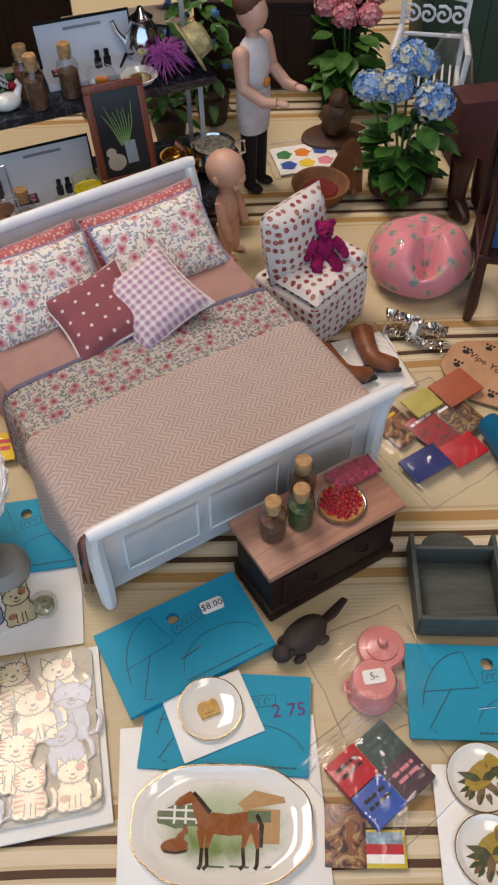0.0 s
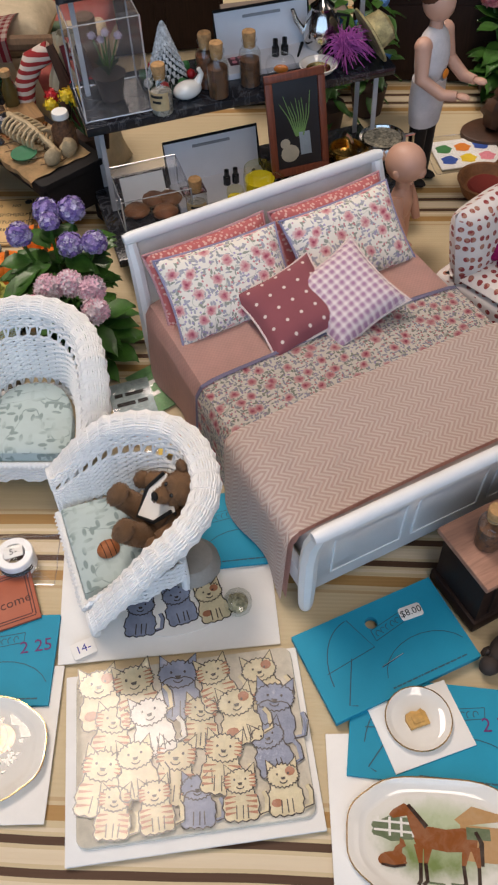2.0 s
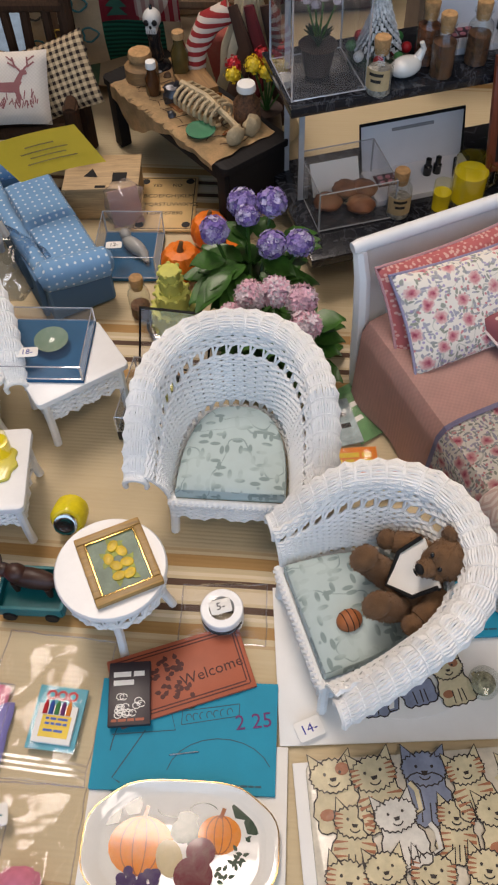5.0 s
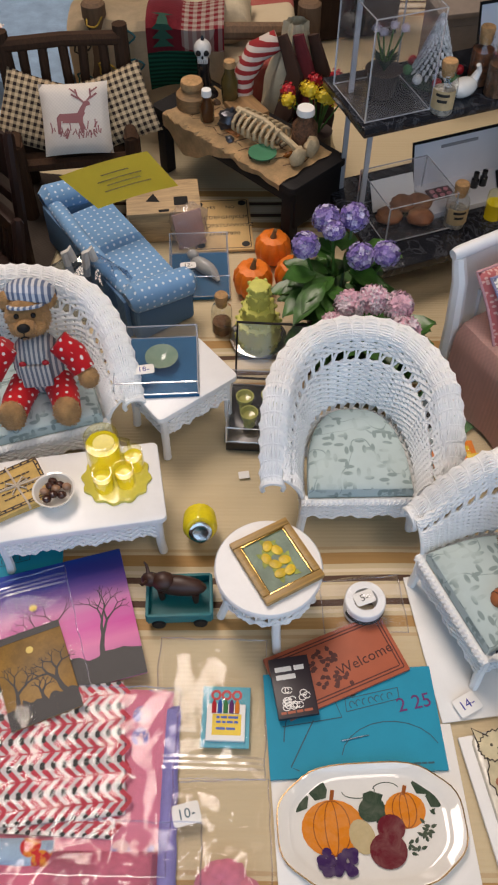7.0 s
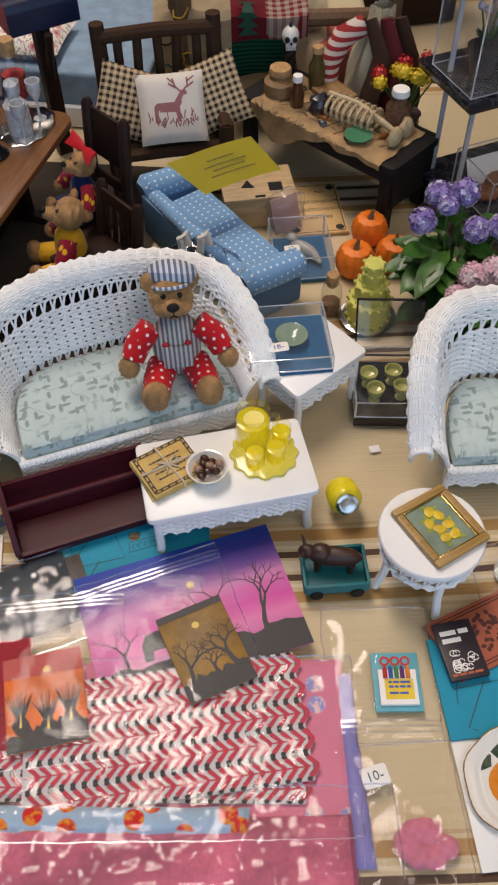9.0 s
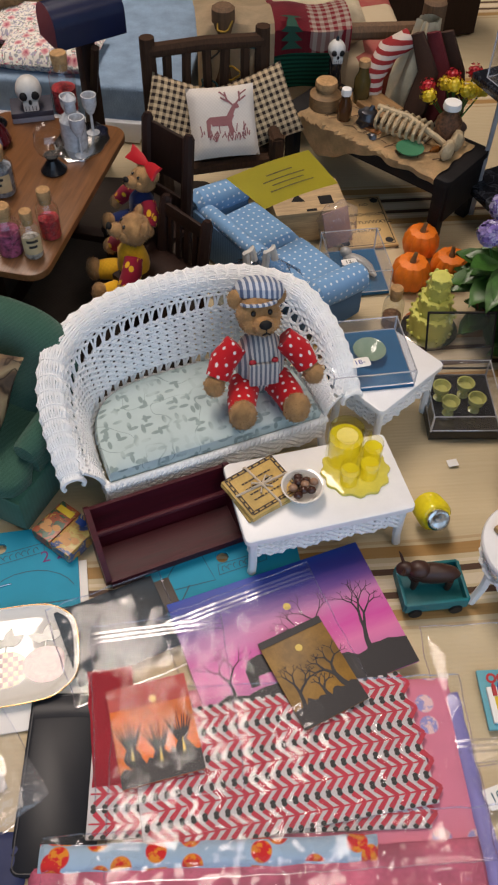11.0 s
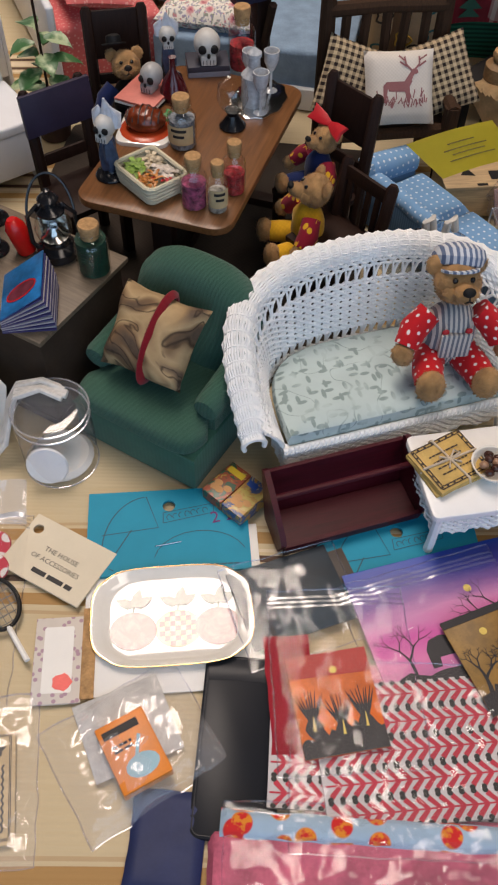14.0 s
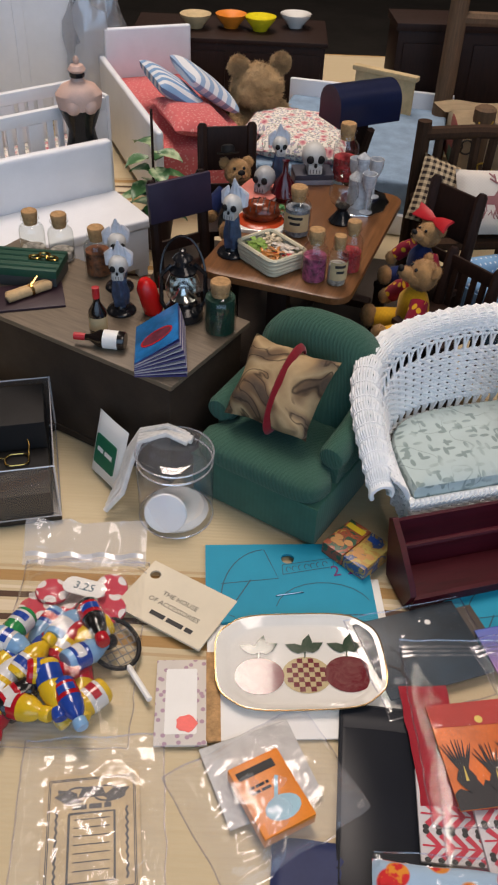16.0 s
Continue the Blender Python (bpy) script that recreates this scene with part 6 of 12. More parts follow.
fc = print_card("unframed orange picture of fiery trees on black ground", -21.35, -1.45, 0.75, 10, 3.0, 3.7, plain("fiery_orange_print", (0.8, 0.17, 0.02), 0.5, var=0.4, scale=0.4))
bm = BM()
flat(bm, [(-1.5, 1.0), (1.5, 0.9), (1.5, 1.84), (-1.5, 1.84)], z - 0.002, 2)
hills(bm, 3.0, 3.7, -1.0, z, 0, rng, 0.5)
for tx, ty in ((-0.95, -0.75), (0.05, -1.0), (0.9, -0.85)):
    for a in range(-4, 5):
        stroke(bm, [(tx, ty), (tx + 0.07 * a, ty + 0.55), (tx + 0.13 * a + rng.uniform(-.05, .05), ty + 1.25 - 0.05 * abs(a) + rng.uniform(-.1, .1))], (0.13, 0.02), z + 0.016, 0)
    flat(bm, ring(0.3, 0.42, 12, tx, ty - 0.1, 0, 0.12, 4), z + 0.03, 0)
    stroke(bm, [(tx, ty - 0.2), (tx + 0.03, ty + 0.3)], (0.1, 0.02), z + 0.045, 1)
flat(bm, ring(0.14, n=14, cx=0.15, cy=1.15), z + 0.014, 1)
part("silhouette_print", bm, [SILH, MOON, plain("deep_red_print", (0.45, 0.03, 0.02), 0.5)], fc, "black fiery trees under a moon", smooth=False)

mp = print_card("unframed dark night picture with a small moon", -22.8, 2.9, 0.3, 20, 4.2, 3.4, plain("night_blue_print", (0.02, 0.04, 0.06), 0.45, var=0.7, scale=0.3))
bm = BM()
flat(bm, ring(0.12, n=12, cx=0.7, cy=1.0), z, 1)
tree(bm, -1.2, -1.4, 0.7, z, 0, rng, 90, 0.2, 5)
part("silhouette_print", bm, [SILH, CARDW], mp, smooth=False)
tape = solo("dark_card", card_mesh(4.2, 1.5, 0.05), plain("grey_brown_print", (0.09, 0.075, 0.065), 0.5), "dark grey printed card under the pictures", "card", -22.4, 3.7, 0.22, 20)


def laced_cloth(x, y, z, rz, w, d):
    """Folded white cloth printed with red stitching and black holes."""
    th = thing("folded_fabric", "folded white fabric printed with red lacing and black holes", "fabric", x, y, z, rz)
    base = plain("white_print_cotton", (0.6, 0.57, 0.58), 0.7, var=0.08)
    bm = BM()
    box(bm, -w / 2, w / 2, -d / 2, d / 2, 0, 0.16, 0.06)
    part("cloth", bm, base, th)
    bm = BM()
    zz = 0.166
    rows = round(d)
    per = d / rows
    for j in range(rows):
        yc = -d / 2 + per * (j + 0.5)
        stroke(bm, [(-w / 2 + 0.08, yc), (w / 2 - 0.08, yc)], 0.06, zz + 0.002, 0)
        n = int(w / 0.4)
        for i in range(n):
            xx = -w / 2 + 0.25 + i * 0.4
            for s in (-1, 1):
                stroke(bm, [(xx + 0.36, yc), (xx, yc + s * 0.36)], (0.14, 0.19), zz, 0)
                flat(bm, ring(0.105, 0.09, n=9, cx=xx - 0.04, cy=yc + s * 0.43), zz + 0.004, 1)
    part("lacing_print", bm, [plain("red_stitch_print", (0.5, 0.02, 0.05), 0.6), INK], th, "red lacing and black holes", smooth=False)
    return th


laced_cloth(-17.75, -3.75, 0.24, -3, 12.0, 3.0)
laced_cloth(-16.85, -2.85, 0.41, 5.5, 10.4, 4.9)
PINKCLOTH = dotted("pink_floral_cotton", (0.68, 0.22, 0.32), (0.78, 0.55, 0.55), 1.4, 0.22, 1.0, (0.3, 0.3, 0.6))


def soft_fold(name, label, x, y, z, rz, w, d, h, mats, cat_="fabric"):
    bm = BM()
    def form(u, v):
        px, py = (u - 0.5) * w, (v - 0.5) * d
        e = min(w / 2 - abs(px), d / 2 - abs(py))
        q = Vector((px * 0.5 + x, py * 0.9 + y, 0))
        crease = 0.1 * abs(noise.noise(q)) + 0.05 * noise.noise(q * 3.0)
        k = 1 - math.exp(-e * 9)
        return (px + 0.06 * noise.noise(q * 2) * (1 - k), py + 0.06 * noise.noise(q * 2.3) * (1 - k), max(0.005, (h + crease * min(1.0, h * 3)) * k))
    surf(bm, form, max(12, int(w * 5)), max(12, int(d * 5)))
    return solo(name, bm, mats, label, cat_, x, y, z, rz)


soft_fold("folded_fabric", "folded pink flowered fabric under the laced fabric", -16.3, -3.1, 0.02, -2, 12.4, 6.4, 0.22, PINKCLOTH)
soft_fold("folded_fabric", "folded red and pink fabric in a clear bag", -18.0, -7.3, 0.02, -1, 15.5, 3.2, 0.5, plain("pink_red_cotton", (0.55, 0.12, 0.2), 0.7, var=0.5, scale=0.5))
soft_fold("folded_fabric", "narrow folded strip of pale blue and red toy-print fabric", -19.6, -5.75, 0.5, -3, 11.5, 0.9, 0.25, dotted("toy_print_cotton", (0.35, 0.48, 0.62), (0.6, 0.03, 0.03), 1.1, 0.3, 1.0, (0.7, 0.25, 0.03)))
soft_fold("folded_fabric", "folded violet fabric edge beside the pink fabric", -10.0, -4.2, 0.03, 1, 0.7, 7.0, 0.2, plain("violet_cotton", (0.22, 0.2, 0.5), 0.6))
soft_fold("folded_fabric", "red felt sheet under the fiery picture", -22.9, -1.0, 0.4, 4, 1.7, 4.4, 0.1, plain("red_felt", (0.34, 0.012, 0.025), 0.9))
VINYL = plain("black_vinyl", (0.012, 0.014, 0.02), 0.38, var=0.1, bump=0.05, spec=0.25)
th = thing("plastic_pouch", "smooth black plastic pouch with rounded corners lying flat", "pouch", -24.75, -2.75, 0.03, -4)
bm = BM(); slab(bm, rrect(2.9, 6.4, 0.35), 0, 0.16, bev=0.06); part("pouch_body", bm, VINYL, th)
bm = BM(); tube(bm, [(x, y, 0.15) for x, y in rrect(2.7, 6.2, 0.3)], 0.035, 5, closed=True); part("welded_seam", bm, VINYL, th)
bm = BM(); surf(bm, lambda u, v: (-1.3 + 2.6 * u, 2.2 + 0.7 * v + 0.05 * math.sin(3 * u), 0.17 + 0.05 * math.sin(math.pi * v)), 16, 6); part("flap", bm, VINYL, th)
soft_fold("fabric_pouch", "dark blue fabric piece in a clear bag", -27.1, -5.9, 0.02, -4, 2.5, 3.2, 0.16, plain("royal_blue_cotton", (0.006, 0.016, 0.085), 0.6), "fabric")
bag("clear zip bag over the pink sunset picture", -17.0, 1.0, 0.5, 18, 6.6, 6.6, 0.22, 1, film=THINFILM)
bag("clear zip bag holding the fiery picture", -21.0, -0.5, 0.8, 3, 5.2, 6.9, 0.2, 2, film=THINFILM, amp=0.16)
bag("large clear bag over the laced fabric", -16.4, -3.3, 0.58, -2, 13.2, 6.6, 0.16, 3, zips=False, amp=0.2)
bag("large clear bag over pink fabrics", -17.0, -7.2, 0.5, -1, 16.5, 4.6, 0.25, 4, zips=False, amp=0.3)
bag("clear bag holding a small orange box", -28.4, -2.9, 0.03, 33, 5.4, 4.4, 0.75, 6, amp=0.34, zips=False, film=GLAREFILM)
bag("clear bag over the night picture", -22.7, 2.6, 0.34, 18, 4.8, 4.4, 0.12, 7, zips=False)
bag("clear zip bag holding a crayon set", -8.55, -0.7, 0.03, -2, 4.3, 5.5, 0.3, 8, zside=-1)
bag("clear bag holding a pink bow and a price tag", -8.25, -6.3, 0.03, 1, 3.9, 5.6, 0.4, 9, zips=False, amp=0.25)
bag("clear bag round two pink pots", 21.7, -2.0, 0.03, 20, 4.6, 4.8, 1.3, 10, zips=False, amp=0.35)
bag("clear zip bag holding tiny books", 21.5, -6.0, 0.05, 38, 4.8, 4.9, 0.55, 11, amp=0.32)
bag("clear bag holding tiny magazines", 26.0, 10.3, 0.05, 32, 5.6, 6.6, 0.5, 12, zips=False, amp=0.25)
bag("clear bag over a pair of brown boots", 22.9, 15.6, 0.05, 20, 4.6, 5.2, 0.9, 13, zips=False, amp=0.3)
tb = bag("clear zip bag full of tiny toy bottles", -35.7, 2.4, 0.05, 2, 4.9, 8.2, 1.45, 14, amp=0.35)
# Zip top and strip are made milky white to stand for the glare on them.
bm = BM(); surf(bm, lambda u, v: (-2.4 + 4.8 * u, 3.2 + 1.5 * v + 0.08 * math.sin(9 * u), 0.75 + 1.0 * v + 0.16 * noise.noise(Vector((u * 7, v * 3, 1))) + 0.08 * math.sin(22 * u)), 40, 8); part("bag_header", bm, clear("header_film_glare", (0.96, 0.96, 0.98), 0.1, 0.05, wrinkle=0.5, haze=0.28), tb, "crumpled zip top standing up, its glare put in as milky white").visible_shadow = False
bm = BM(); surf(bm, lambda u, v: (-2.3 + 4.6 * u, 3.45 + 0.16 * v, 0.98 + 0.1 * v + 0.08 * math.sin(22 * u)), 40, 1); part("white_zip", bm, clear("milky_zip_glare", (0.92, 0.92, 0.96), 0.2, 0.3, haze=0.65), tb).visible_shadow = False
bag("clear bag holding a printed certificate", -33.9, -4.1, 0.05, 7, 4.6, 5.8, 0.3, 15, zips=False, amp=0.4, film=GLAREFILM)
bag("clear bag round small paper packets", 2.4, 12.4, 0.05, 12, 5.0, 5.2, 0.3, 16, zips=False, amp=0.2)

# ---- small things on the furniture and the cloth ----
def fill(name, col, **kw):
    return plain(name, col, 0.6, var=0.8, scale=4.5, fine=10, bump=0.9, bd=0.08, **kw)


SPICE, HERB, PINKB, CLEARB = fill("brown_spice", (0.16, 0.07, 0.03)), fill("green_herb", (0.07, 0.12, 0.03)), fill("pink_petals", (0.42, 0.08, 0.18)), fill("pale_powder", (0.5, 0.46, 0.4))
DKGREEN, SEEDS, REDB, DUST = fill("dark_green_powder", (0.006, 0.055, 0.03)), fill("red_seeds", (0.28, 0.09, 0.03)), fill("red_petals", (0.5, 0.03, 0.04)), fill("grey_dust", (0.3, 0.32, 0.36))
PAPER = plain("aged_paper", (0.6, 0.45, 0.24), 0.75, var=0.2, scale=1.2)


def bottle(label, x, y, z, r, h, content, level=0.6, lab=False, group="corked bottles"):
    """A small corked glass bottle: h up to the cork's top."""
    th = thing("corked_bottle", label, "bottle", x, y, z, rnd.uniform(-20, 20), group=group)
    b = h * 0.82
    bm = BM(); lathe(bm, [(r * 0.9, 0), (r, 0.06), (r, b * 0.72), (r * 0.92, b * 0.8), (r * 0.62, b * 0.9), (r * 0.6, b), (r * 0.74, b * 1.02), (r * 0.72, b * 1.06)], 20, cap=False)
    g = part("glass", bm, GLASS, th)
    g.visible_shadow = False
    bm = BM(); lathe(bm, [(r * 0.88, 0.05), (r * 0.9, 0.1), (r * 0.9, b * level), (r * 0.3, b * level + 0.06), (0.0, b * level + 0.07)], 16)
    part("contents", bm, content, th)
    bm = BM(); lathe(bm, [(r * 0.52, b * 0.88), (r * 0.56, b), (r * 0.6, b * 1.07), (r * 0.64, h * 0.97), (r * 0.58, h)], 14)
    part("cork_stopper", bm, CORK, th)
    if lab:
        bm = BM()
        surf(bm, lambda u, v: ((r + 0.012) * math.sin(2.2 * (u - 0.5)), -(r + 0.012) * math.cos(2.2 * (u - 0.5)), b * (0.18 + 0.45 * v)), 10, 2)
        p = part("paper_label", bm, PAPER, th, "aged paper label")
        bm = BM()
        for k, w in ((0.36, 0.5), (0.5, 0.7)):
            surf(bm, lambda u, v: ((r + 0.018) * math.sin(w * 1.6 * (u - 0.5)), -(r + 0.018) * math.cos(w * 1.6 * (u - 0.5)), b * (k + 0.07 * v)), 8, 1)
        part("label_writing", bm, INK, p)
    return th


# on the chest at the foot of the bed
bottle("corked glass bottle of brown seeds on the chest", 17.7, 2.4, 3.95, 0.56, 2.4, SPICE, 0.62)
bottle("corked glass bottle of green leaves on the chest", 18.85, 2.95, 3.95, 0.56, 2.4, HERB, 0.66)
bottle("corked glass bottle of brown herbs on the chest", 19.0, 4.2, 3.95, 0.56, 2.6, SPICE, 0.66)
th = thing("berry_tart", "red berry tart in a silver dish on the chest", "tart", 20.6, 3.75, 3.95)
bm = BM(); lathe(bm, [(0.85, 0), (1.02, 0.06), (1.08, 0.16), (1.0, 0.16), (0.9, 0.1)], 28)
part("dish", bm, SILVER, th)
bm = BM(); lathe(bm, [(0.9, 0.08), (0.98, 0.22), (0.94, 0.3), (0.85, 0.26), (0, 0.26)], 28)
part("crust", bm, plain("pie_crust", (0.5, 0.22, 0.07), 0.7), th)
bm = BM()
for k in range(60):
    a, q = k * 2.4, 0.87 * math.sqrt((k + 0.5) / 60)
    ball(bm, (q * math.cos(a), q * math.sin(a), 0.32), (0.1, 0.1, 0.1), 7, 5)
tagged(part("berry_topping", bm, plain("glossy_red_berries", (0.45, 0.005, 0.03), 0.15, var=0.4, scale=5), th), kind="stuff")
th = thing("candy_packet", "small clear packet of red sweets on the chest", "packet", 21.25, 5.25, 3.95, 28)
bm = BM(); cushion(bm, 2.3, 1.1, 0.5, 0.03)
part("sweets", bm, fill("red_sweets", (0.55, 0.05, 0.1)), th)
bm = BM(); cushion(bm, 2.7, 1.3, 0.65, 0.03)
part("wrapper", bm, BAGFILM, th).visible_shadow = False


def fuzz(bm, count, l, w, seed=5):
    """Short hairs standing out of a plush surface."""
    rng = random.Random(seed)
    bm.faces.ensure_lookup_table()
    bm.normal_update()
    faces = bm.faces[:]
    area_ = list(itertools.accumulate(f.calc_area() for f in faces))
    for k in range(count):
        f = faces[bisect_of(area_, rng.random() * area_[-1])]
        vs = [v.co for v in f.verts]
        a, b = rng.random(), rng.random()
        p = vs[0].lerp(vs[1], a).lerp(vs[-1].lerp(vs[-2], a), b)
        d = (f.normal + Vector((rng.uniform(-.7, .7), rng.uniform(-.7, .7), rng.uniform(-.9, .5)))).normalized() * l * rng.uniform(0.5, 1.2)
        s = d.orthogonal().normalized() * w
        q = [bm.verts.new(p - s), bm.verts.new(p + s), bm.verts.new(p + d)]
        bm.faces.new(q)


def bisect_of(row, x):
    lo, hi = 0, len(row) - 1
    while lo < hi:
        m = (lo + hi) // 2
        if row[m] < x:
            lo = m + 1
        else:
            hi = m
    return lo


def bear(label, x, y, z, rz, s, fur, body_mat=None, leg_mat=None, arm_mat=None, hat="", rx=0, ry=0, sit=True):
    """A small jointed plush bear, facing -y, seated on its base."""
    th = thing("plush_bear", label, "plush bear", x, y, z, rz, rx, ry, group="plush bears")
    bm = BM(); ball(bm, (0, 0, 1.15 * s), (0.78 * s, 0.68 * s, 1.15 * s), 18, 12, wob=0.1)
    part("body", bm, body_mat or fur, th)
    bm = BM()
    ball(bm, (0, -0.05 * s, 2.85 * s), (0.66 * s, 0.62 * s, 0.64 * s), 20, 14, wob=0.08)
    ball(bm, (0, -0.68 * s, 2.62 * s), (0.32 * s, 0.48 * s, 0.28 * s), 14, 9)
    for sx in (-1, 1):
        ball(bm, (sx * 0.27 * s, -0.38 * s, 2.6 * s), (0.27 * s, 0.3 * s, 0.27 * s), 10, 7)
    fuzz(bm, 2200, 0.085 * s, 0.016)
    head = part("head", bm, fur, th)
    for sx in (-1, 1):
        bm = BM(); ball(bm, (sx * 0.6 * s, 0.06 * s, 3.3 * s), (0.28 * s, 0.15 * s, 0.3 * s), 12, 8); fuzz(bm, 350, 0.075 * s, 0.016)
        part("ear", bm, fur, head)
        bm = BM(); ball(bm, (sx * 0.24 * s, -0.6 * s, 2.97 * s), 0.085 * s, 8, 6)
        part("eye", bm, BLACK, head)
        bm = BM()
        if sit:
            tube(bm, [(sx * 0.5 * s, -0.2 * s, 0.42 * s), (sx * 0.72 * s, -0.9 * s, 0.42 * s), (sx * 0.8 * s, -1.4 * s, 0.42 * s)], [0.5 * s, 0.46 * s, 0.42 * s], 12)
        if not leg_mat:
            fuzz(bm, 900, 0.075 * s, 0.016)
        part("leg", bm, leg_mat or fur, th)
        bm = BM(); ball(bm, (sx * 0.82 * s, -1.6 * s, 0.5 * s), (0.42 * s, 0.36 * s, 0.52 * s), 12, 9); fuzz(bm, 600, 0.075 * s, 0.016)
        part("foot", bm, fur, th)
        bm = BM(); tube(bm, [(sx * 0.7 * s, -0.05 * s, 1.95 * s), (sx * 1.15 * s, -0.25 * s, 1.55 * s), (sx * 1.4 * s, -0.55 * s, 1.15 * s)], [0.38 * s, 0.42 * s, 0.36 * s], 12)
        if not arm_mat:
            fuzz(bm, 900, 0.075 * s, 0.016)
        part("sleeve" if arm_mat else "arm", bm, arm_mat or fur, th)
        bm = BM(); ball(bm, (sx * 1.52 * s, -0.72 * s, 1.0 * s), (0.32 * s, 0.34 * s, 0.34 * s), 10, 8); fuzz(bm, 450, 0.075 * s, 0.016)
        part("paw", bm, fur, th)
    head.matrix_basis = cmpose(0, 0, 2.3 * s, 0, -26) @ cmpose(0, 0, -2.3 * s)
    bm = BM(); ball(bm, (0, -1.1 * s, 2.73 * s), (0.19 * s, 0.12 * s, 0.14 * s), 10, 7)
    part("nose", bm, BLACKM, head)
    bm = BM(); tube(bm, [(0, -1.17 * s, 2.64 * s), (0, -1.15 * s, 2.5 * s), (0.11 * s, -1.08 * s, 2.44 * s)], 0.025 * s, 5); tube(bm, [(0, -1.15 * s, 2.5 * s), (-0.11 * s, -1.08 * s, 2.44 * s)], 0.025 * s, 5)
    part("stitched_mouth", bm, BLACKM, head)
    return th, head


REDDOT = dotted("red_dotted_cotton", (0.5, 0.012, 0.018), (0.75, 0.68, 0.66), 0.4, 0.14)
TICKING = striped("grey_ticking", (0.55, 0.52, 0.48), (0.16, 0.17, 0.2), 0.2)
BLUEST = striped("blue_stripe_cotton", (0.62, 0.64, 0.68), (0.14, 0.18, 0.28), 0.24)
b1, hd = bear("tan plush bear in a red dotted shirt and striped dungarees", -16.2, 12.7, 3.35, 6, 1.42, BEARFUR, TICKING, REDDOT, REDDOT, rx=-4)
bm = BM()
lathe(bm, [(0.66, 0), (0.98, 0.18), (1.1, 0.5), (0.98, 0.82), (0.6, 1.02), (0.2, 1.1), (0.0, 1.1)], 26, m=Matrix.Translation((0.1, 0.3, 4.42)) @ Matrix.Rotation(radians(-10), 4, "X") @ Matrix.Rotation(radians(8), 4, "Y"))
part("cap", bm, BLUEST, hd, "blue and white striped cap")
bm = BM(); slab(bm, arc(0, 0, 0.78, 0.8, 180, 360, 10), 4.5, 4.59)
bmesh.ops.translate(bm, verts=bm.verts, vec=(0, -0.3, 0))
part("cap_brim", bm, BLUEST, hd)
for sx in (-1, 1):
    bm = BM(); tube(bm, [(sx * 0.45, -0.9, 1.7), (sx * 0.5, -0.75, 2.5), (sx * 0.5, 0.1, 2.95)], 0.15, 6, flat=0.5)
    part("strap", bm, TICKING, b1)
    bm = BM(); ball(bm, (sx * 0.48, -0.92, 2.35), (0.16, 0.08, 0.16), 10, 6)
    part("button", bm, RED, b1)
bm = BM(); box(bm, -0.65, 0.65, -1.08, -0.9, 1.1, 2.3, 0.06)
part("bib", bm, TICKING, b1)
b2, hd = bear("brown plush bear in a black and white sailor bib lying back", 3.9, 3.3, 3.1, -75, 1.1, BROWNFUR, rx=-46)
hd.matrix_basis = cmpose(0, -0.35, 2.3 * 1.1, 18, 26) @ cmpose(0, 0, -2.3 * 1.1)
bm = BM()
slab(bm, [(-0.85, 0.0), (0.0, -0.85), (0.85, 0.0), (0.95, 1.05), (-0.95, 1.05)], 0, 0.08)
bmesh.ops.transform(bm, matrix=Matrix.Translation((0, -0.86, 1.5)) @ Matrix.Rotation(radians(84), 4, "X"), verts=bm.verts)
part("bib", bm, [CARDW], b2, "white bib with black trim")
bm = BM(); tube(bm, [(-0.97, -0.92, 2.5), (-0.87, -0.99, 1.5), (0.0, -0.97, 0.66), (0.87, -0.99, 1.5), (0.97, -0.92, 2.5)], 0.08, 6)
part("bib_trim", bm, BLACKM, b2)
bm = BM(); tube(bm, [(-0.9, -0.6, 2.4), (0, -0.9, 2.1), (0.9, -0.6, 2.4)], 0.16, 7, flat=0.4)
part("neck_ribbon", bm, BLACKM, b2)
th = thing("toy_ball", "tiny orange-brown ball with dark seams held by the lying bear", "ball", 2.5, 2.2, 3.0, 30)
bm = BM(); ball(bm, (0, 0, 0.38), (0.48, 0.4, 0.38), 20, 14); part("ball_skin", bm, plain("orange_brown_leather", (0.4, 0.13, 0.04), 0.6, bump=0.5), th)
for q in (-0.22, 0.0, 0.22):
    w0 = math.sqrt(1 - (q / 0.48) ** 2)
    bm = BM(); tube(bm, [(q, 0.405 * w0 * math.cos(a), 0.38 + 0.385 * w0 * math.sin(a)) for a in [TAU * k / 24 for k in range(24)]], 0.016, 5, closed=True); part("seam", bm, BLACKM, th)
PATCH = dotted("patchwork_red", (0.25, 0.01, 0.03), (0.7, 0.4, 0.02), 0.5, 0.22, 0.7)
YELC = cloth("yellow_cotton", (0.72, 0.4, 0.02), 30)
NAVY = cloth("navy_cotton", (0.01, 0.02, 0.09), 30)
b3, hd = bear("plush bear in a navy dress with a red hair bow", -21.1, 24.0, 3.75, -58, 1.0, BEARFUR, NAVY, NAVY, PATCH)
for sx in (-1, 1):
    bm = BM(); slab(bm, [(0, -0.12), (sx * 0.5, -0.3), (sx * 1.25, -0.42), (sx * 1.15, 0.0), (sx * 1.3, 0.35), (sx * 0.5, 0.28), (0, 0.12)], -0.06, 0.08, bev=0.03)
    bmesh.ops.transform(bm, matrix=Matrix.Translation((0, -0.15, 3.62)) @ Matrix.Rotation(radians(70), 4, "X") @ Matrix.Rotation(radians(-12 * sx), 4, "Y"), verts=bm.verts)
    part("hair_bow", bm, RED, hd, "bright red bow")
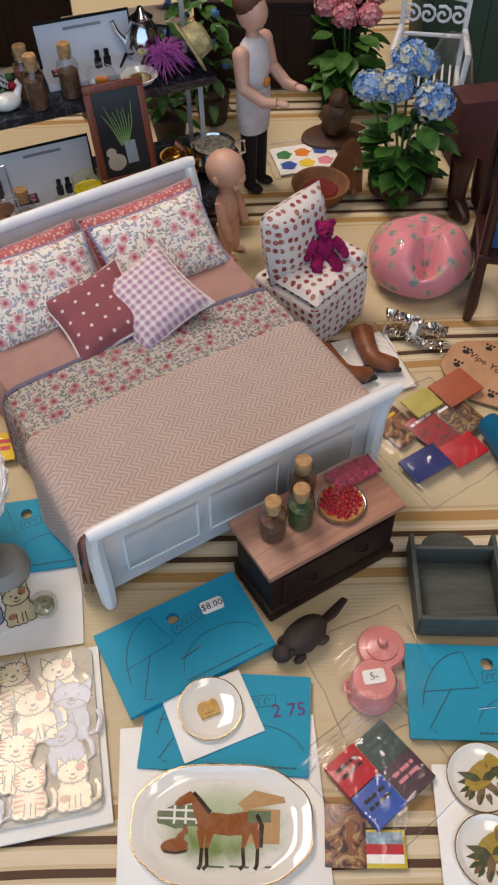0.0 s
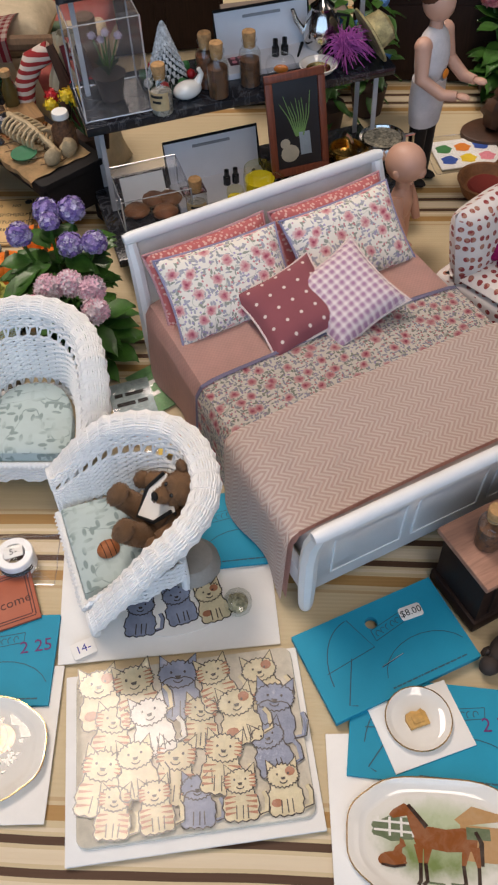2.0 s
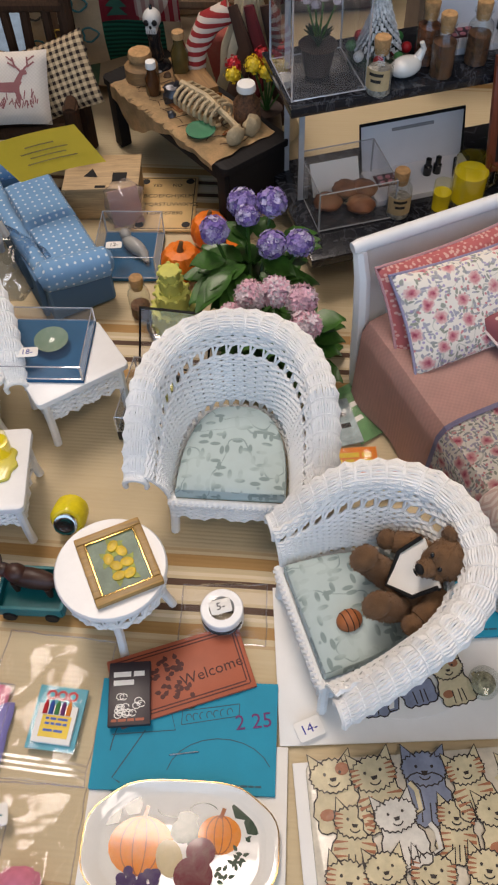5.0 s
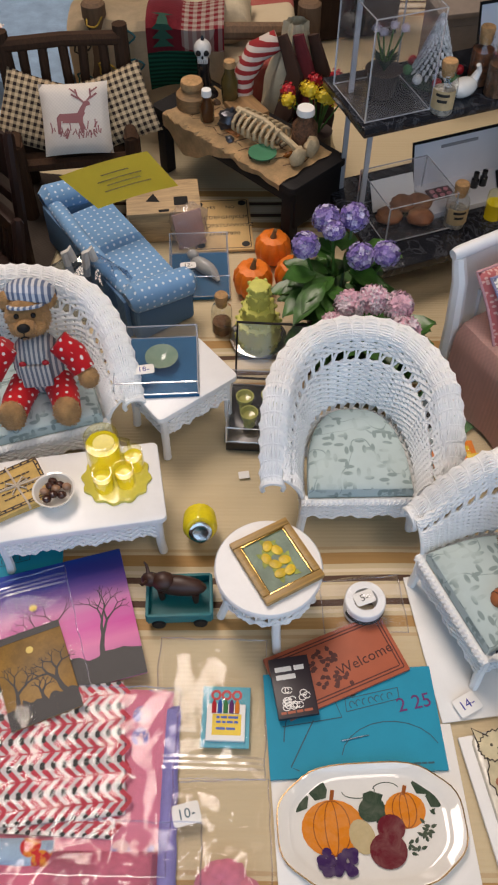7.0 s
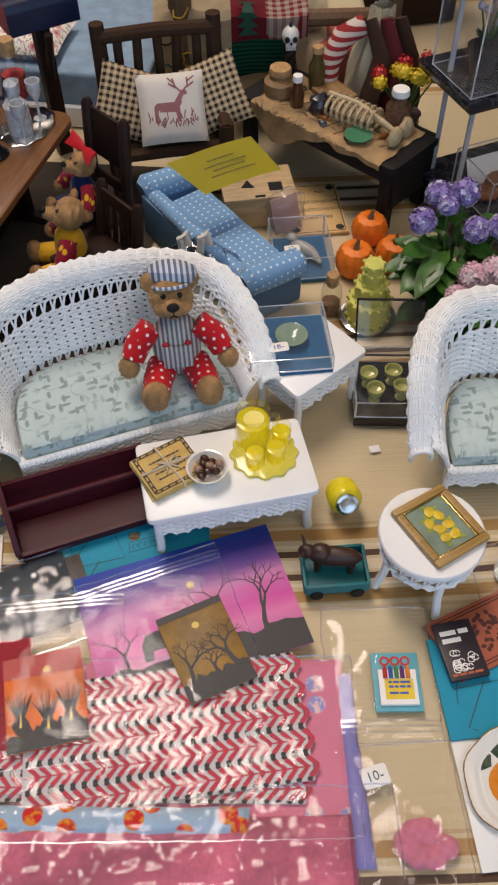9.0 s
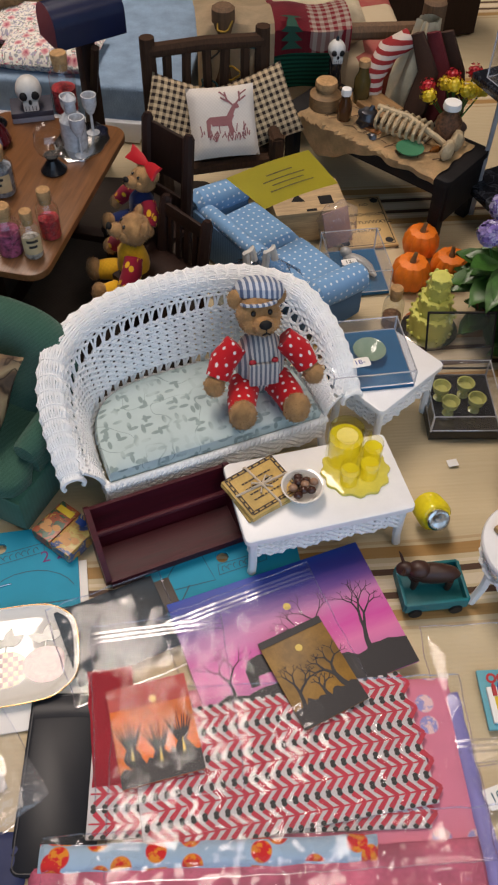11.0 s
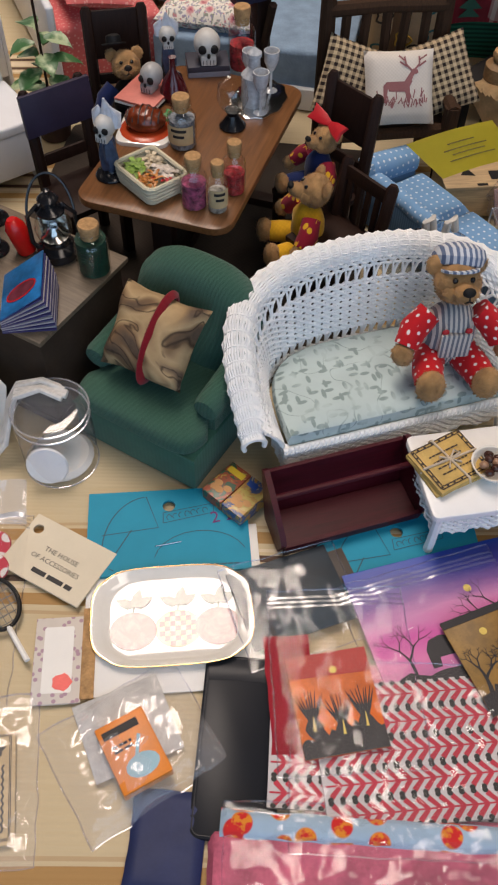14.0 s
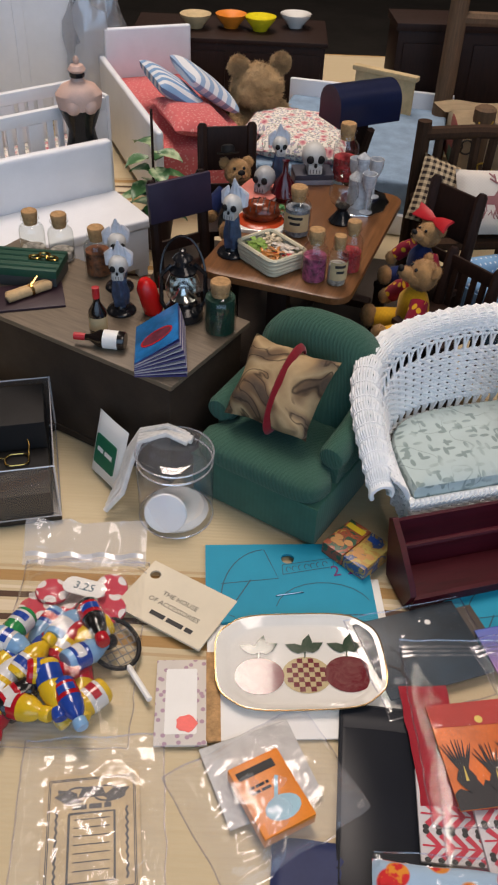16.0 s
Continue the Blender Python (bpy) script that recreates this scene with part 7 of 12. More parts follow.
b4, hd = bear("plush bear in a yellow suit with red patched sleeves", -21.7, 21.0, 2.5, -80, 1.2, BEARFUR, YELC, YELC, PATCH)
b6, hd = bear("plush bear in dark clothes and a small bowler hat", -31.0, 29.9, 3.75, 14, 1.12, BEARFUR, BLACKM, BLACKM, NAVY)
bm = BM(); lathe(bm, [(0.62, 0), (0.64, 0.06), (0.4, 0.08), (0.38, 0.4), (0.2, 0.5), (0, 0.52)], 16, (-0.45, 0.0, 4.2))
part("bowler_hat", bm, BLACKM, hd)

# on the coffee table
th = thing("lemonade_tray", "scalloped yellow glass tray on the coffee table", "tray", -12.6, 7.95, 3.0)
YGLASS = plain("yellow_glass_dish", (0.62, 0.54, 0.08), 0.12, var=0.2, coat=0.5)
bm = BM(); slab(bm, ring(1.42, 1.32, 60, wave=0.05, waves=12), 0, 0.14, bev=0.05)
part("dish", bm, YGLASS, th)
LEMON = plain("lemon_print", (0.8, 0.66, 0.02), 0.15, var=0.15, scale=2)
JUICE = clear("lemonade", (0.97, 0.88, 0.2), 0.03, 0.02, haze=0.5, milky=(0.88, 0.76, 0.03))
YCLEAR = clear("yellow_tinted_glass", (0.97, 0.96, 0.78), 0.04, 0.08)


def tumbler(label, x, y, z, r, h, lvl=0.7, liquid=None, group="lemonade glasses", name="drinking_glass", cat_="glass"):
    th = thing(name, label, cat_, x, y, z, group=group)
    bm = BM(); lathe(bm, [(r * 0.2, 0.02), (r * 0.92, 0.02), (r, 0.1), (r, h * 0.75), (r * 0.96, h), (r * 0.9, h)], 20, cap=False)
    part("glass", bm, YCLEAR, th).visible_shadow = False
    bm = BM(); lathe(bm, [(0, 0.06), (r * 0.88, 0.06), (r * 0.92, h * lvl), (r * 0.5, h * lvl + 0.02), (0, h * lvl)], 16)
    part("lemonade", bm, liquid or JUICE, th).visible_shadow = False
    return th


j = tumbler("glass pitcher of yellow lemonade on the tray", -13.05, 8.55, 3.14, 0.75, 2.0, 0.75, name="pitcher", cat_="pitcher", group="")
bm = BM(); tube(bm, [(0.7, 0.1, 1.7), (1.05, 0.15, 1.5), (1.05, 0.15, 0.8), (0.72, 0.1, 0.5)], 0.09, 7)
part("handle", bm, YCLEAR, j)
bm = BM(); surf(bm, lambda u, v: (0.05 + 0.45 * v * math.cos(TAU * u), 0.45 * v * math.sin(TAU * u), 1.53 + 0.02 * v), 14, 1)
part("lemon_slice", bm, plain("lemon_slice", (0.85, 0.72, 0.15), 0.4), j)
for gx, gy in ((-13.0, 7.35), (-12.15, 7.6), (-11.85, 8.45)):
    tumbler("small glass of yellow lemonade on the tray", gx, gy, 3.14, 0.42, 1.15, 0.7)
th = thing("nut_bowl", "small white bowl of chocolate nuts on the coffee table", "bowl", -15.0, 6.95, 3.0)
bm = BM(); lathe(bm, [(0.4, 0), (0.45, 0.08), (0.82, 0.5), (0.88, 0.68), (0.8, 0.66), (0.6, 0.35), (0.0, 0.3)], 24)
part("bowl", bm, CHINA, th)
for k in range(9):
    a, q = k * 2.4, 0.55 * math.sqrt((k + 0.3) / 9)
    bm = BM(); ball(bm, (q * math.cos(a), q * math.sin(a), 0.62 + (0.1 if k < 3 else 0)), (0.2, 0.17, 0.16), 9, 6, wob=0.1)
    part("chocolate", bm, plain("chocolate_brown", (0.06, 0.022, 0.014), 0.2) if k % 4 else plain("tan_nut", (0.35, 0.2, 0.12), 0.3), th)
th = thing("letter_bundle", "bundle of aged letters tied with pale string", "letter bundle", -16.6, 7.3, 3.02, 30)
for k in range(3):
    bm = card_mesh(2.5, 2.2, 0.12)
    o = part("letter", bm, plain("aged_yellow_paper", (0.6, 0.4, 0.12), 0.7, var=0.25, scale=1.0), th)
    o.matrix_basis = cmpose(rnd.uniform(-.06, .06), rnd.uniform(-.06, .06), 0.13 * k, rnd.uniform(-4, 4))
bm = BM()
for p in (rrect(2.35, 2.05, 0.05, 1), rrect(2.1, 1.8, 0.05, 1)):
    stroke(bm, p + p[:1], 0.05, 0.4)
for k in range(26):
    a = TAU * k / 26
    flat(bm, ring(0.06, n=6, cx=max(-1.1, min(1.1, 1.5 * math.cos(a))), cy=max(-0.95, min(0.95, 1.4 * math.sin(a)))), 0.402)
bars(bm, -0.7, 0.7, (-0.5, -0.2, 0.1, 0.4), 0.402, 0.07, 8)
part("ink_border", bm, plain("brown_black_ink", (0.04, 0.025, 0.015), 0.6), th)
STRING = cloth("pale_string", (0.6, 0.5, 0.38), 60)
for pts in ([(-1.3, 0.1, 0.2), (-1.2, 0.1, 0.42), (1.2, -0.1, 0.42), (1.3, -0.1, 0.2)], [(0.1, -1.2, 0.2), (0.1, -1.1, 0.42), (-0.1, 1.1, 0.42), (-0.1, 1.2, 0.2)]):
    bm = BM(); tube(bm, pts, 0.05, 6)
    part("string", bm, STRING, th)
bm = BM()
for s in (-1, 1):
    tube(bm, [(0, 0, 0.44), (s * 0.35, 0.25, 0.5), (s * 0.5, 0.05, 0.47), (0, 0, 0.44), (s * 0.3, -0.35, 0.45)], 0.045, 6)
part("string_bow", bm, STRING, th)
th = thing("lemon_jar", "short jar of yellow preserve with a silver lid lying over", "jar", -9.2, 6.95, 0, 5)
bm = BM(); lathe(bm, [(0.55, 0), (0.72, 0.1), (0.75, 0.9), (0.6, 1.15), (0.45, 1.2)], 20)
part("jar", bm, LEMON, th)
bm = BM(); lathe(bm, [(0.46, 1.18), (0.5, 1.2), (0.5, 1.42), (0.42, 1.45), (0.3, 1.42), (0.0, 1.42)], 20)
part("lid", bm, SILVER, th)
th.matrix_basis = cmpose(-9.2, 7.5, 0.72, 5, 62)
lemon_jar = th

# the framed lemons on the round table
def frame_thing(label, x, y, z, rz, w, d, bw, fmat, pmat, rx=0, ry=0):
    th = thing("framed_picture", label, "framed picture", x, y, z, rz, rx, ry)
    for x0, x1, y0, y1 in ((-w / 2, w / 2, -d / 2, -d / 2 + bw), (-w / 2, w / 2, d / 2 - bw, d / 2), (-w / 2, -w / 2 + bw, -d / 2 + bw, d / 2 - bw), (w / 2 - bw, w / 2, -d / 2 + bw, d / 2 - bw)):
        bm = BM(); box(bm, x0, x1, y0, y1, 0, 0.28, 0.07)
        part("frame_bar", bm, fmat, th)
    bm = BM(); box(bm, -w / 2 + bw * 0.8, w / 2 - bw * 0.8, -d / 2 + bw * 0.8, d / 2 - bw * 0.8, 0.02, 0.12)
    part("canvas", bm, pmat, th)
    return th


lf = frame_thing("gilt wooden frame with a picture of yellow lemons", -6.0, 3.6, 3.6, 29, 2.55, 2.95, 0.32, wood("gilt_oak", (0.42, 0.25, 0.07), 0.4, 0), plain("sage_paint", (0.2, 0.27, 0.2), 0.5, var=0.3, scale=1))
LIME = plain("lime_leaf_paint", (0.3, 0.36, 0.05), 0.5, var=0.4, scale=3)
LEMONP = plain("lemon_paint", (0.72, 0.5, 0.02), 0.45, var=0.35, scale=2.5)
for k, (px, py) in enumerate(((-0.3, 0.25), (0.25, 0.4), (-0.12, -0.12), (0.3, -0.12), (-0.15, -0.55), (0.25, -0.6), (0.0, 0.7))):
    for a in (0.5 + k, 2.2 + k, 4.0 + k):
        bm = BM(); blob_leaf(bm, px, py, 0.45, 0.24, a, 0.126 + 0.002 * k, 0); part("painted_leaf", bm, LIME, lf, smooth=False)
    bm = BM(); slab(bm, ring(0.19, 0.25, 14, px, py, 0.4 * k), 0.13, 0.15 + 0.008 * k, bev=0.01); part("painted_lemon", bm, LEMONP, lf)
for x0, x1, y0, y1 in ((-0.98, 0.98, -1.18, -1.1), (-0.98, 0.98, 1.1, 1.18), (-0.98, -0.9, -1.1, 1.1), (0.9, 0.98, -1.1, 1.1)):
    bm = BM(); box(bm, x0, x1, y0, y1, 0.12, 0.2, 0.02); part("inner_slip", bm, GOLD, lf)

# the welcome mat, the box on it, the tape, the crayon set and the cart
th = thing("doormat", "small rust-red doormat printed with leaves and a welcome", "doormat", -3.6, 0.85, 0.22, 23)
RUST = plain("rust_card", (0.4, 0.1, 0.045), 0.55, var=0.12, fine=16)
part("mat", card_mesh(5.2, 2.65, 0.12), RUST, th)
bm = BM()
for p in (rrect(4.85, 2.3, 0.05, 1), rrect(4.6, 2.05, 0.05, 1)):
    stroke(bm, p + p[:1], 0.05, 0.126)
for k in range(34):
    blob_leaf(bm, rnd.uniform(-1.2, 0.2), rnd.uniform(-0.9, 0.85), 0.26, 0.18, rnd.uniform(0, 6), 0.126, 0)
part("leaf_print", bm, plain("dark_rust_ink", (0.09, 0.02, 0.015), 0.6), th)
letters("welcome_writing", "Welcome", 0.62, plain("brown_ink", (0.07, 0.015, 0.01), 0.6), th, 1.15, -0.25, 0.128, 3)
th = thing("snack_box", "small black packet with white print on the doormat", "packet", -5.35, -0.15, 0.4, 9)
bm = BM(); box(bm, -0.78, 0.78, -1.2, 1.2, 0, 0.22, 0.04)
part("carton", bm, plain("dark_print_card", (0.025, 0.015, 0.022), 0.4), th)
bm = BM()
for k, (a, b, c, d) in enumerate(((-0.6, 0.55, 0.62, 0.85), (-0.6, 0.3, 0.3, 0.52))):
    bars(bm, a, b, (c,), 0.226, 0.2, 5 + k)
for k in range(16):
    stroke(bm, arc(rnd.uniform(-0.45, 0.45), rnd.uniform(-0.8, 0.0), 0.14, 0.12, 0, 330, 8), 0.035, 0.226)
part("white_print", bm, CARDW, th)
bm = BM()
bars(bm, -0.65, 0.65, (-1.05,), 0.228, 0.1, 3)
part("brown_print", bm, RUST, th)
th = thing("tape_roll", "small roll of white tape with a price tag", "tape roll", -2.3, 3.35, 0)
bm = BM(); lathe(bm, [(0.5, 0.05), (0.8, 0.05), (0.84, 0.1), (0.84, 0.95), (0.8, 1.0), (0.5, 1.0), (0.48, 0.9), (0.48, 0.1), (0.5, 0.05)], 30, cap=False)
part("roll", bm, WHITE, th)
bm = BM()
surf(bm, lambda u, v: (0.848 * math.sin(2.4 * (u - 0.5)), -0.848 * math.cos(2.4 * (u - 0.5)), 0.35 + 0.3 * v), 14, 1)
part("printed_band", bm, BLACKM, th)
price("5-", th, -0.05, 0.05, 1.02, 20, 0.85, 0.6)
bag("thin clear wrapper round the tape roll", -2.3, 3.5, 0.02, 5, 3.4, 2.6, 1.0, 21, zips=False, amp=0.2)
th = thing("crayon_set", "tiny turquoise crayon box set in a bag", "crayon box", -7.95, -1.2, 0.06, -2)
bm = BM(); box(bm, -0.92, 0.92, -1.15, 1.2, 0, 0.14, 0.03)
part("backing_card", bm, plain("pale_turquoise", (0.1, 0.4, 0.5), 0.5), th)
bm = BM(); box(bm, -0.72, 0.75, -0.95, 0.45, 0.14, 0.32, 0.03)
bx = part("crayon_carton", bm, CARDW, th)
bm = BM(); flat(bm, [(-0.5, -0.75), (0.6, -0.75), (0.6, 0.05), (-0.5, 0.05)], 0.326); part("yellow_panel", bm, YELLOW, bx)
bm = BM(); bars(bm, -0.35, 0.5, (-0.3, -0.12, -0.55), 0.33, 0.09, 4); part("box_print", bm, BLUEP, bx)
bm = BM()
for k in range(3):
    stroke(bm, arc(-0.4 + 0.4 * k, 0.85, 0.16, 0.16, 0, 360, 10), 0.1, 0.146, 0)
part("red_letters", bm, RED, th)
for k, cm in enumerate((RED, BLUEP, GREENP, PURPLEINK, ORANGE)):
    bm = BM(); lathe(bm, [(0.09, 0), (0.09, 0.35), (0.03, 0.52), (0, 0.53)], 8, m=Matrix.Translation((-0.45 + 0.22 * k, 0.08, 0.33)) @ Matrix.Rotation(radians(-90), 4, "X"))
    part("crayon", bm, cm, bx)
th = thing("toy_cart", "small turquoise wooden cart with black wheels", "cart", -9.9, 3.6, 0, 2)
TQ = plain("turquoise_wood", (0.0, 0.14, 0.16), 0.5, var=0.2)
bm = BM(); box(bm, -1.3, 1.3, -0.9, 0.9, 0.35, 0.5, 0.03); part("cart_bed", bm, TQ, th)
for x0, x1, y0, y1 in ((-1.3, 1.3, -0.97, -0.83), (-1.3, 1.3, 0.83, 0.97), (-1.37, -1.23, -0.9, 0.9), (1.23, 1.37, -0.9, 0.9)):
    bm = BM(); box(bm, x0, x1, y0, y1, 0.35, 0.95, 0.04); part("side_board", bm, TQ, th)
for wx in (-1.0, 1.0):
    for wy in (-1.2, 1.2):
        bm = BM(); lathe(bm, [(0.0, -0.09), (0.26, -0.09), (0.3, 0), (0.26, 0.09), (0, 0.09)], 16, m=Matrix.Translation((wx * 0.85, wy * 0.8, 0.3)) @ Matrix.Rotation(radians(90), 4, "X"))
        part("wheel", bm, BLACKM, th)
bm = BM()
ball(bm, (0, 0, 0.85), (1.15, 0.42, 0.48), 16, 10, wob=0.08); ball(bm, (-1.15, 0.05, 1.05), (0.4, 0.3, 0.35), 12, 8); ball(bm, (-0.6, 0, 1.1), (0.5, 0.4, 0.4), 12, 8)
for lx in (-0.7, 0.7):
    for ly in (-0.22, 0.22):
        tube(bm, [(lx, ly, 0.7), (lx, ly, 0.0)], [0.17, 0.12], 8)
for s in (-1, 1):
    tube(bm, [(-1.25, s * 0.2, 1.3), (-1.35, s * 0.45, 1.45), (-1.45, s * 0.5, 1.65)], [0.08, 0.06, 0.02], 6)
solo("bull_figure", bm, plain("dark_brown_resin", (0.05, 0.018, 0.01), 0.45, var=0.4), "small dark brown bull figure standing in the cart", "animal figure", -9.9, 3.8, 0.52, -6)
bm = BM()
for k in range(9):
    ball(bm, (0.7 * math.cos(k * 0.7) * (0.4 + 0.1 * k), 0.55 * math.sin(k * 0.7) * (0.4 + 0.1 * k), 0.25), (0.5, 0.42, 0.25), 10, 7, wob=0.2)
solo("pink_bow", bm, cloth("pink_knit", (0.6, 0.2, 0.28), 14), "crumpled pink knitted bow in a clear bag", "bow", -7.9, -6.9, 0.05, 12)
th = thing("price_tag", "small white price tag lying in a bag", "price tag", -9.3, -4.75, 0.45, 14)
part("tag_card", card_mesh(1.0, 0.75, 0.03, r=0.1), CARDW, th)
letters("tag_price", "10-", 0.5, PRINTINK, th, 0, 0, 0.034)
th = thing("price_tag", "small white price tag beside the cat placemat", "price tag", 1.35, -0.75, 0.24, 28)
part("tag_card", card_mesh(1.0, 0.75, 0.03, r=0.1), CARDW, th)
letters("tag_price", "14-", 0.5, plain("blue_ink", (0.03, 0.03, 0.3), 0.6), th, 0, 0, 0.034)
bm = card_mesh(0.5, 0.4, 0.02)
solo("price_tag", bm, CARDW, "tiny loose price sticker on the cloth", "price tag", -7.25, 10.24, 0.0, 8)

# clear boxes with their goods
def clear_box(label, x, y, z, rz, w, d, h, base=None, bh=0.2, t=0.06, lid=True):
    th = thing("clear_box", label, "display box", x, y, z, rz, group="clear display boxes")
    bm = BM()
    for q in (((-1, -1), (1, -1)), ((1, -1), (1, 1)), ((1, 1), (-1, 1)), ((-1, 1), (-1, -1))):
        (a0, b0), (a1, b1) = q
        faces_of(bm, [(a0 * w / 2, b0 * d / 2, bh), (a1 * w / 2, b1 * d / 2, bh), (a1 * w / 2, b1 * d / 2, h), (a0 * w / 2, b0 * d / 2, h)], [(0, 1, 2, 3)])
    if lid:
        faces_of(bm, [(-w / 2, -d / 2, h), (w / 2, -d / 2, h), (w / 2, d / 2, h), (-w / 2, d / 2, h)], [(0, 1, 2, 3)])
    part("clear_cover", bm, ACRYLIC, th, "clear acrylic cover").visible_shadow = False
    bm = BM()
    for px in (-w / 2, w / 2):
        for py in (-d / 2, d / 2):
            tube(bm, [(px, py, bh), (px, py, h + t)], 0.05, 5)
    for zz in (h + t, bh + 0.03):
        tube(bm, [(x1, y1, zz) for x1, y1 in ((-w / 2, -d / 2), (w / 2, -d / 2), (w / 2, d / 2), (-w / 2, d / 2))], 0.04, 5, closed=True)
    # White haze on the edges paints in the bright highlights along them.
    part("box_edge", bm, clear("acrylic_edge_glint", (0.92, 0.94, 0.97), 0.1, 0.4, haze=0.5), th).visible_shadow = False
    bm = BM()
    if base:
        box(bm, -w / 2 - 0.03, w / 2 + 0.03, -d / 2 - 0.03, d / 2 + 0.03, 0, bh, 0.03)
    else:
        flat(bm, [(-w / 2, -d / 2), (w / 2, -d / 2), (w / 2, d / 2), (-w / 2, d / 2)], bh)
    part("box_base", bm, base or ACRYLIC, th)
    return th


BLUEFELT = plain("blue_felt", (0.015, 0.1, 0.22), 0.9, var=0.1)
cb = clear_box("clear box on blue felt holding a green dish", -11.2, 13.9, 3.3, 3, 3.7, 3.5, 0.95, BLUEFELT)
bm = BM(); lathe(bm, [(0.25, 0), (0.4, 0.05), (0.72, 0.36), (0.76, 0.42), (0.68, 0.39), (0.35, 0.15), (0, 0.14)], 24)
solo("green_dish", bm, glaze("green_glass_dish", (0.25, 0.36, 0.26)), "small green glass dish in a clear box", "dish", -11.0, 14.1, 3.52)
price("18-", cb, -0.55, -0.95, 1.02, 6, 0.95, 0.55, plain("blue_biro", (0.03, 0.05, 0.3), 0.6))
cb2 = clear_box("clear box on blue felt holding a grey bird", -9.7, 23.8, 0, 3, 3.2, 3.6, 1.6, BLUEFELT)
bm = BM(); ball(bm, (0, 0, 0.45), (0.95, 0.4, 0.42), 14, 9); ball(bm, (-0.85, 0.1, 0.7), (0.36, 0.3, 0.32), 10, 7); tube(bm, [(0.7, 0, 0.4), (1.3, -0.2, 0.25)], [0.3, 0.1], 8)
solo("grey_bird", bm, plain("grey_porcelain", (0.42, 0.42, 0.4), 0.3), "small grey porcelain bird in a clear box", "bird figure", -9.5, 24.0, 0.22, -40)
price("12-", cb2, -0.6, -0.9, 1.68, 4, 0.85, 0.5)
bb = clear_box("black-based clear box with yellow glass dishes, lid raised", -6.3, 13.4, 0, -4, 3.3, 3.6, 1.6, BLACK, 0.6)
for dx, dy in ((-0.9, 0.4), (-0.7, -0.6), (0.3, 0.5), (0.6, -0.5)):
    bm = BM(); lathe(bm, [(0.3, 0), (0.28, 0.05), (0.09, 0.12), (0.09, 0.4), (0.4, 0.62), (0.44, 0.92), (0.38, 0.92), (0.3, 0.66), (0, 0.6)], 16)
    solo("yellow_goblet", bm, glaze("yellow_green_glass", (0.5, 0.5, 0.14)), "tiny yellow-green glass goblet in a black box", "goblet", -6.3 + dx, 13.4 + dy, 0.56, group="yellow glass goblets")
th = thing("box_lid", "clear lid with dark edges leaning open behind its box", "box lid", -6.0, 15.3, 1.0, -4, 60)
bm = BM(); flat(bm, [(-1.65, 0), (1.65, 0), (1.65, 2.8), (-1.65, 2.8)], 0.03)
part("clear_pane", bm, ACRYLIC, th).visible_shadow = False
bm = BM(); tube(bm, [(-1.65, 0, 0.03), (1.65, 0, 0.03), (1.65, 2.8, 0.03), (-1.65, 2.8, 0.03)], 0.08, 6, closed=True)
part("dark_edge", bm, BLACKM, th)

# cake, pumpkins, bottle
th = thing("tiered_cake", "pale green-yellow tiered cake on a silver stand", "cake", -6.5, 18.9, 0)
ICING = plain("lime_icing", (0.62, 0.6, 0.13), 0.6, var=0.12, scale=2, bump=0.3, bd=0.05)
bm = BM(); lathe(bm, [(1.3, 0), (1.4, 0.1), (1.5, 0.3), (1.3, 0.35), (0, 0.36)], 28); part("stand", bm, SILVER, th)
for k, (r, z0, h) in enumerate(((1.1, 0.36, 1.2), (0.82, 1.56, 1.0), (0.56, 2.56, 0.8), (0.5, 3.3, 0.55))):
    bm = BM(); lathe(bm, [(r, z0), (r * 1.03, z0 + h * 0.3), (r * 0.98, z0 + h), (r * 0.8, z0 + h + 0.03), (0, z0 + h + 0.03)], 24)
    n = int(r * 14)
    for i in range(n):
        a = TAU * i / n
        ball(bm, (r * 1.02 * math.cos(a), r * 1.02 * math.sin(a), z0 + h * 0.92), 0.12, 7, 5)
        ball(bm, (r * 1.05 * math.cos(a + 0.2), r * 1.05 * math.sin(a + 0.2), z0 + 0.12), 0.1, 7, 5)
    part("tier", bm, ICING, th)
PUMP = plain("orange_pumpkin", (0.85, 0.2, 0.01), 0.5, var=0.2, scale=1.2)
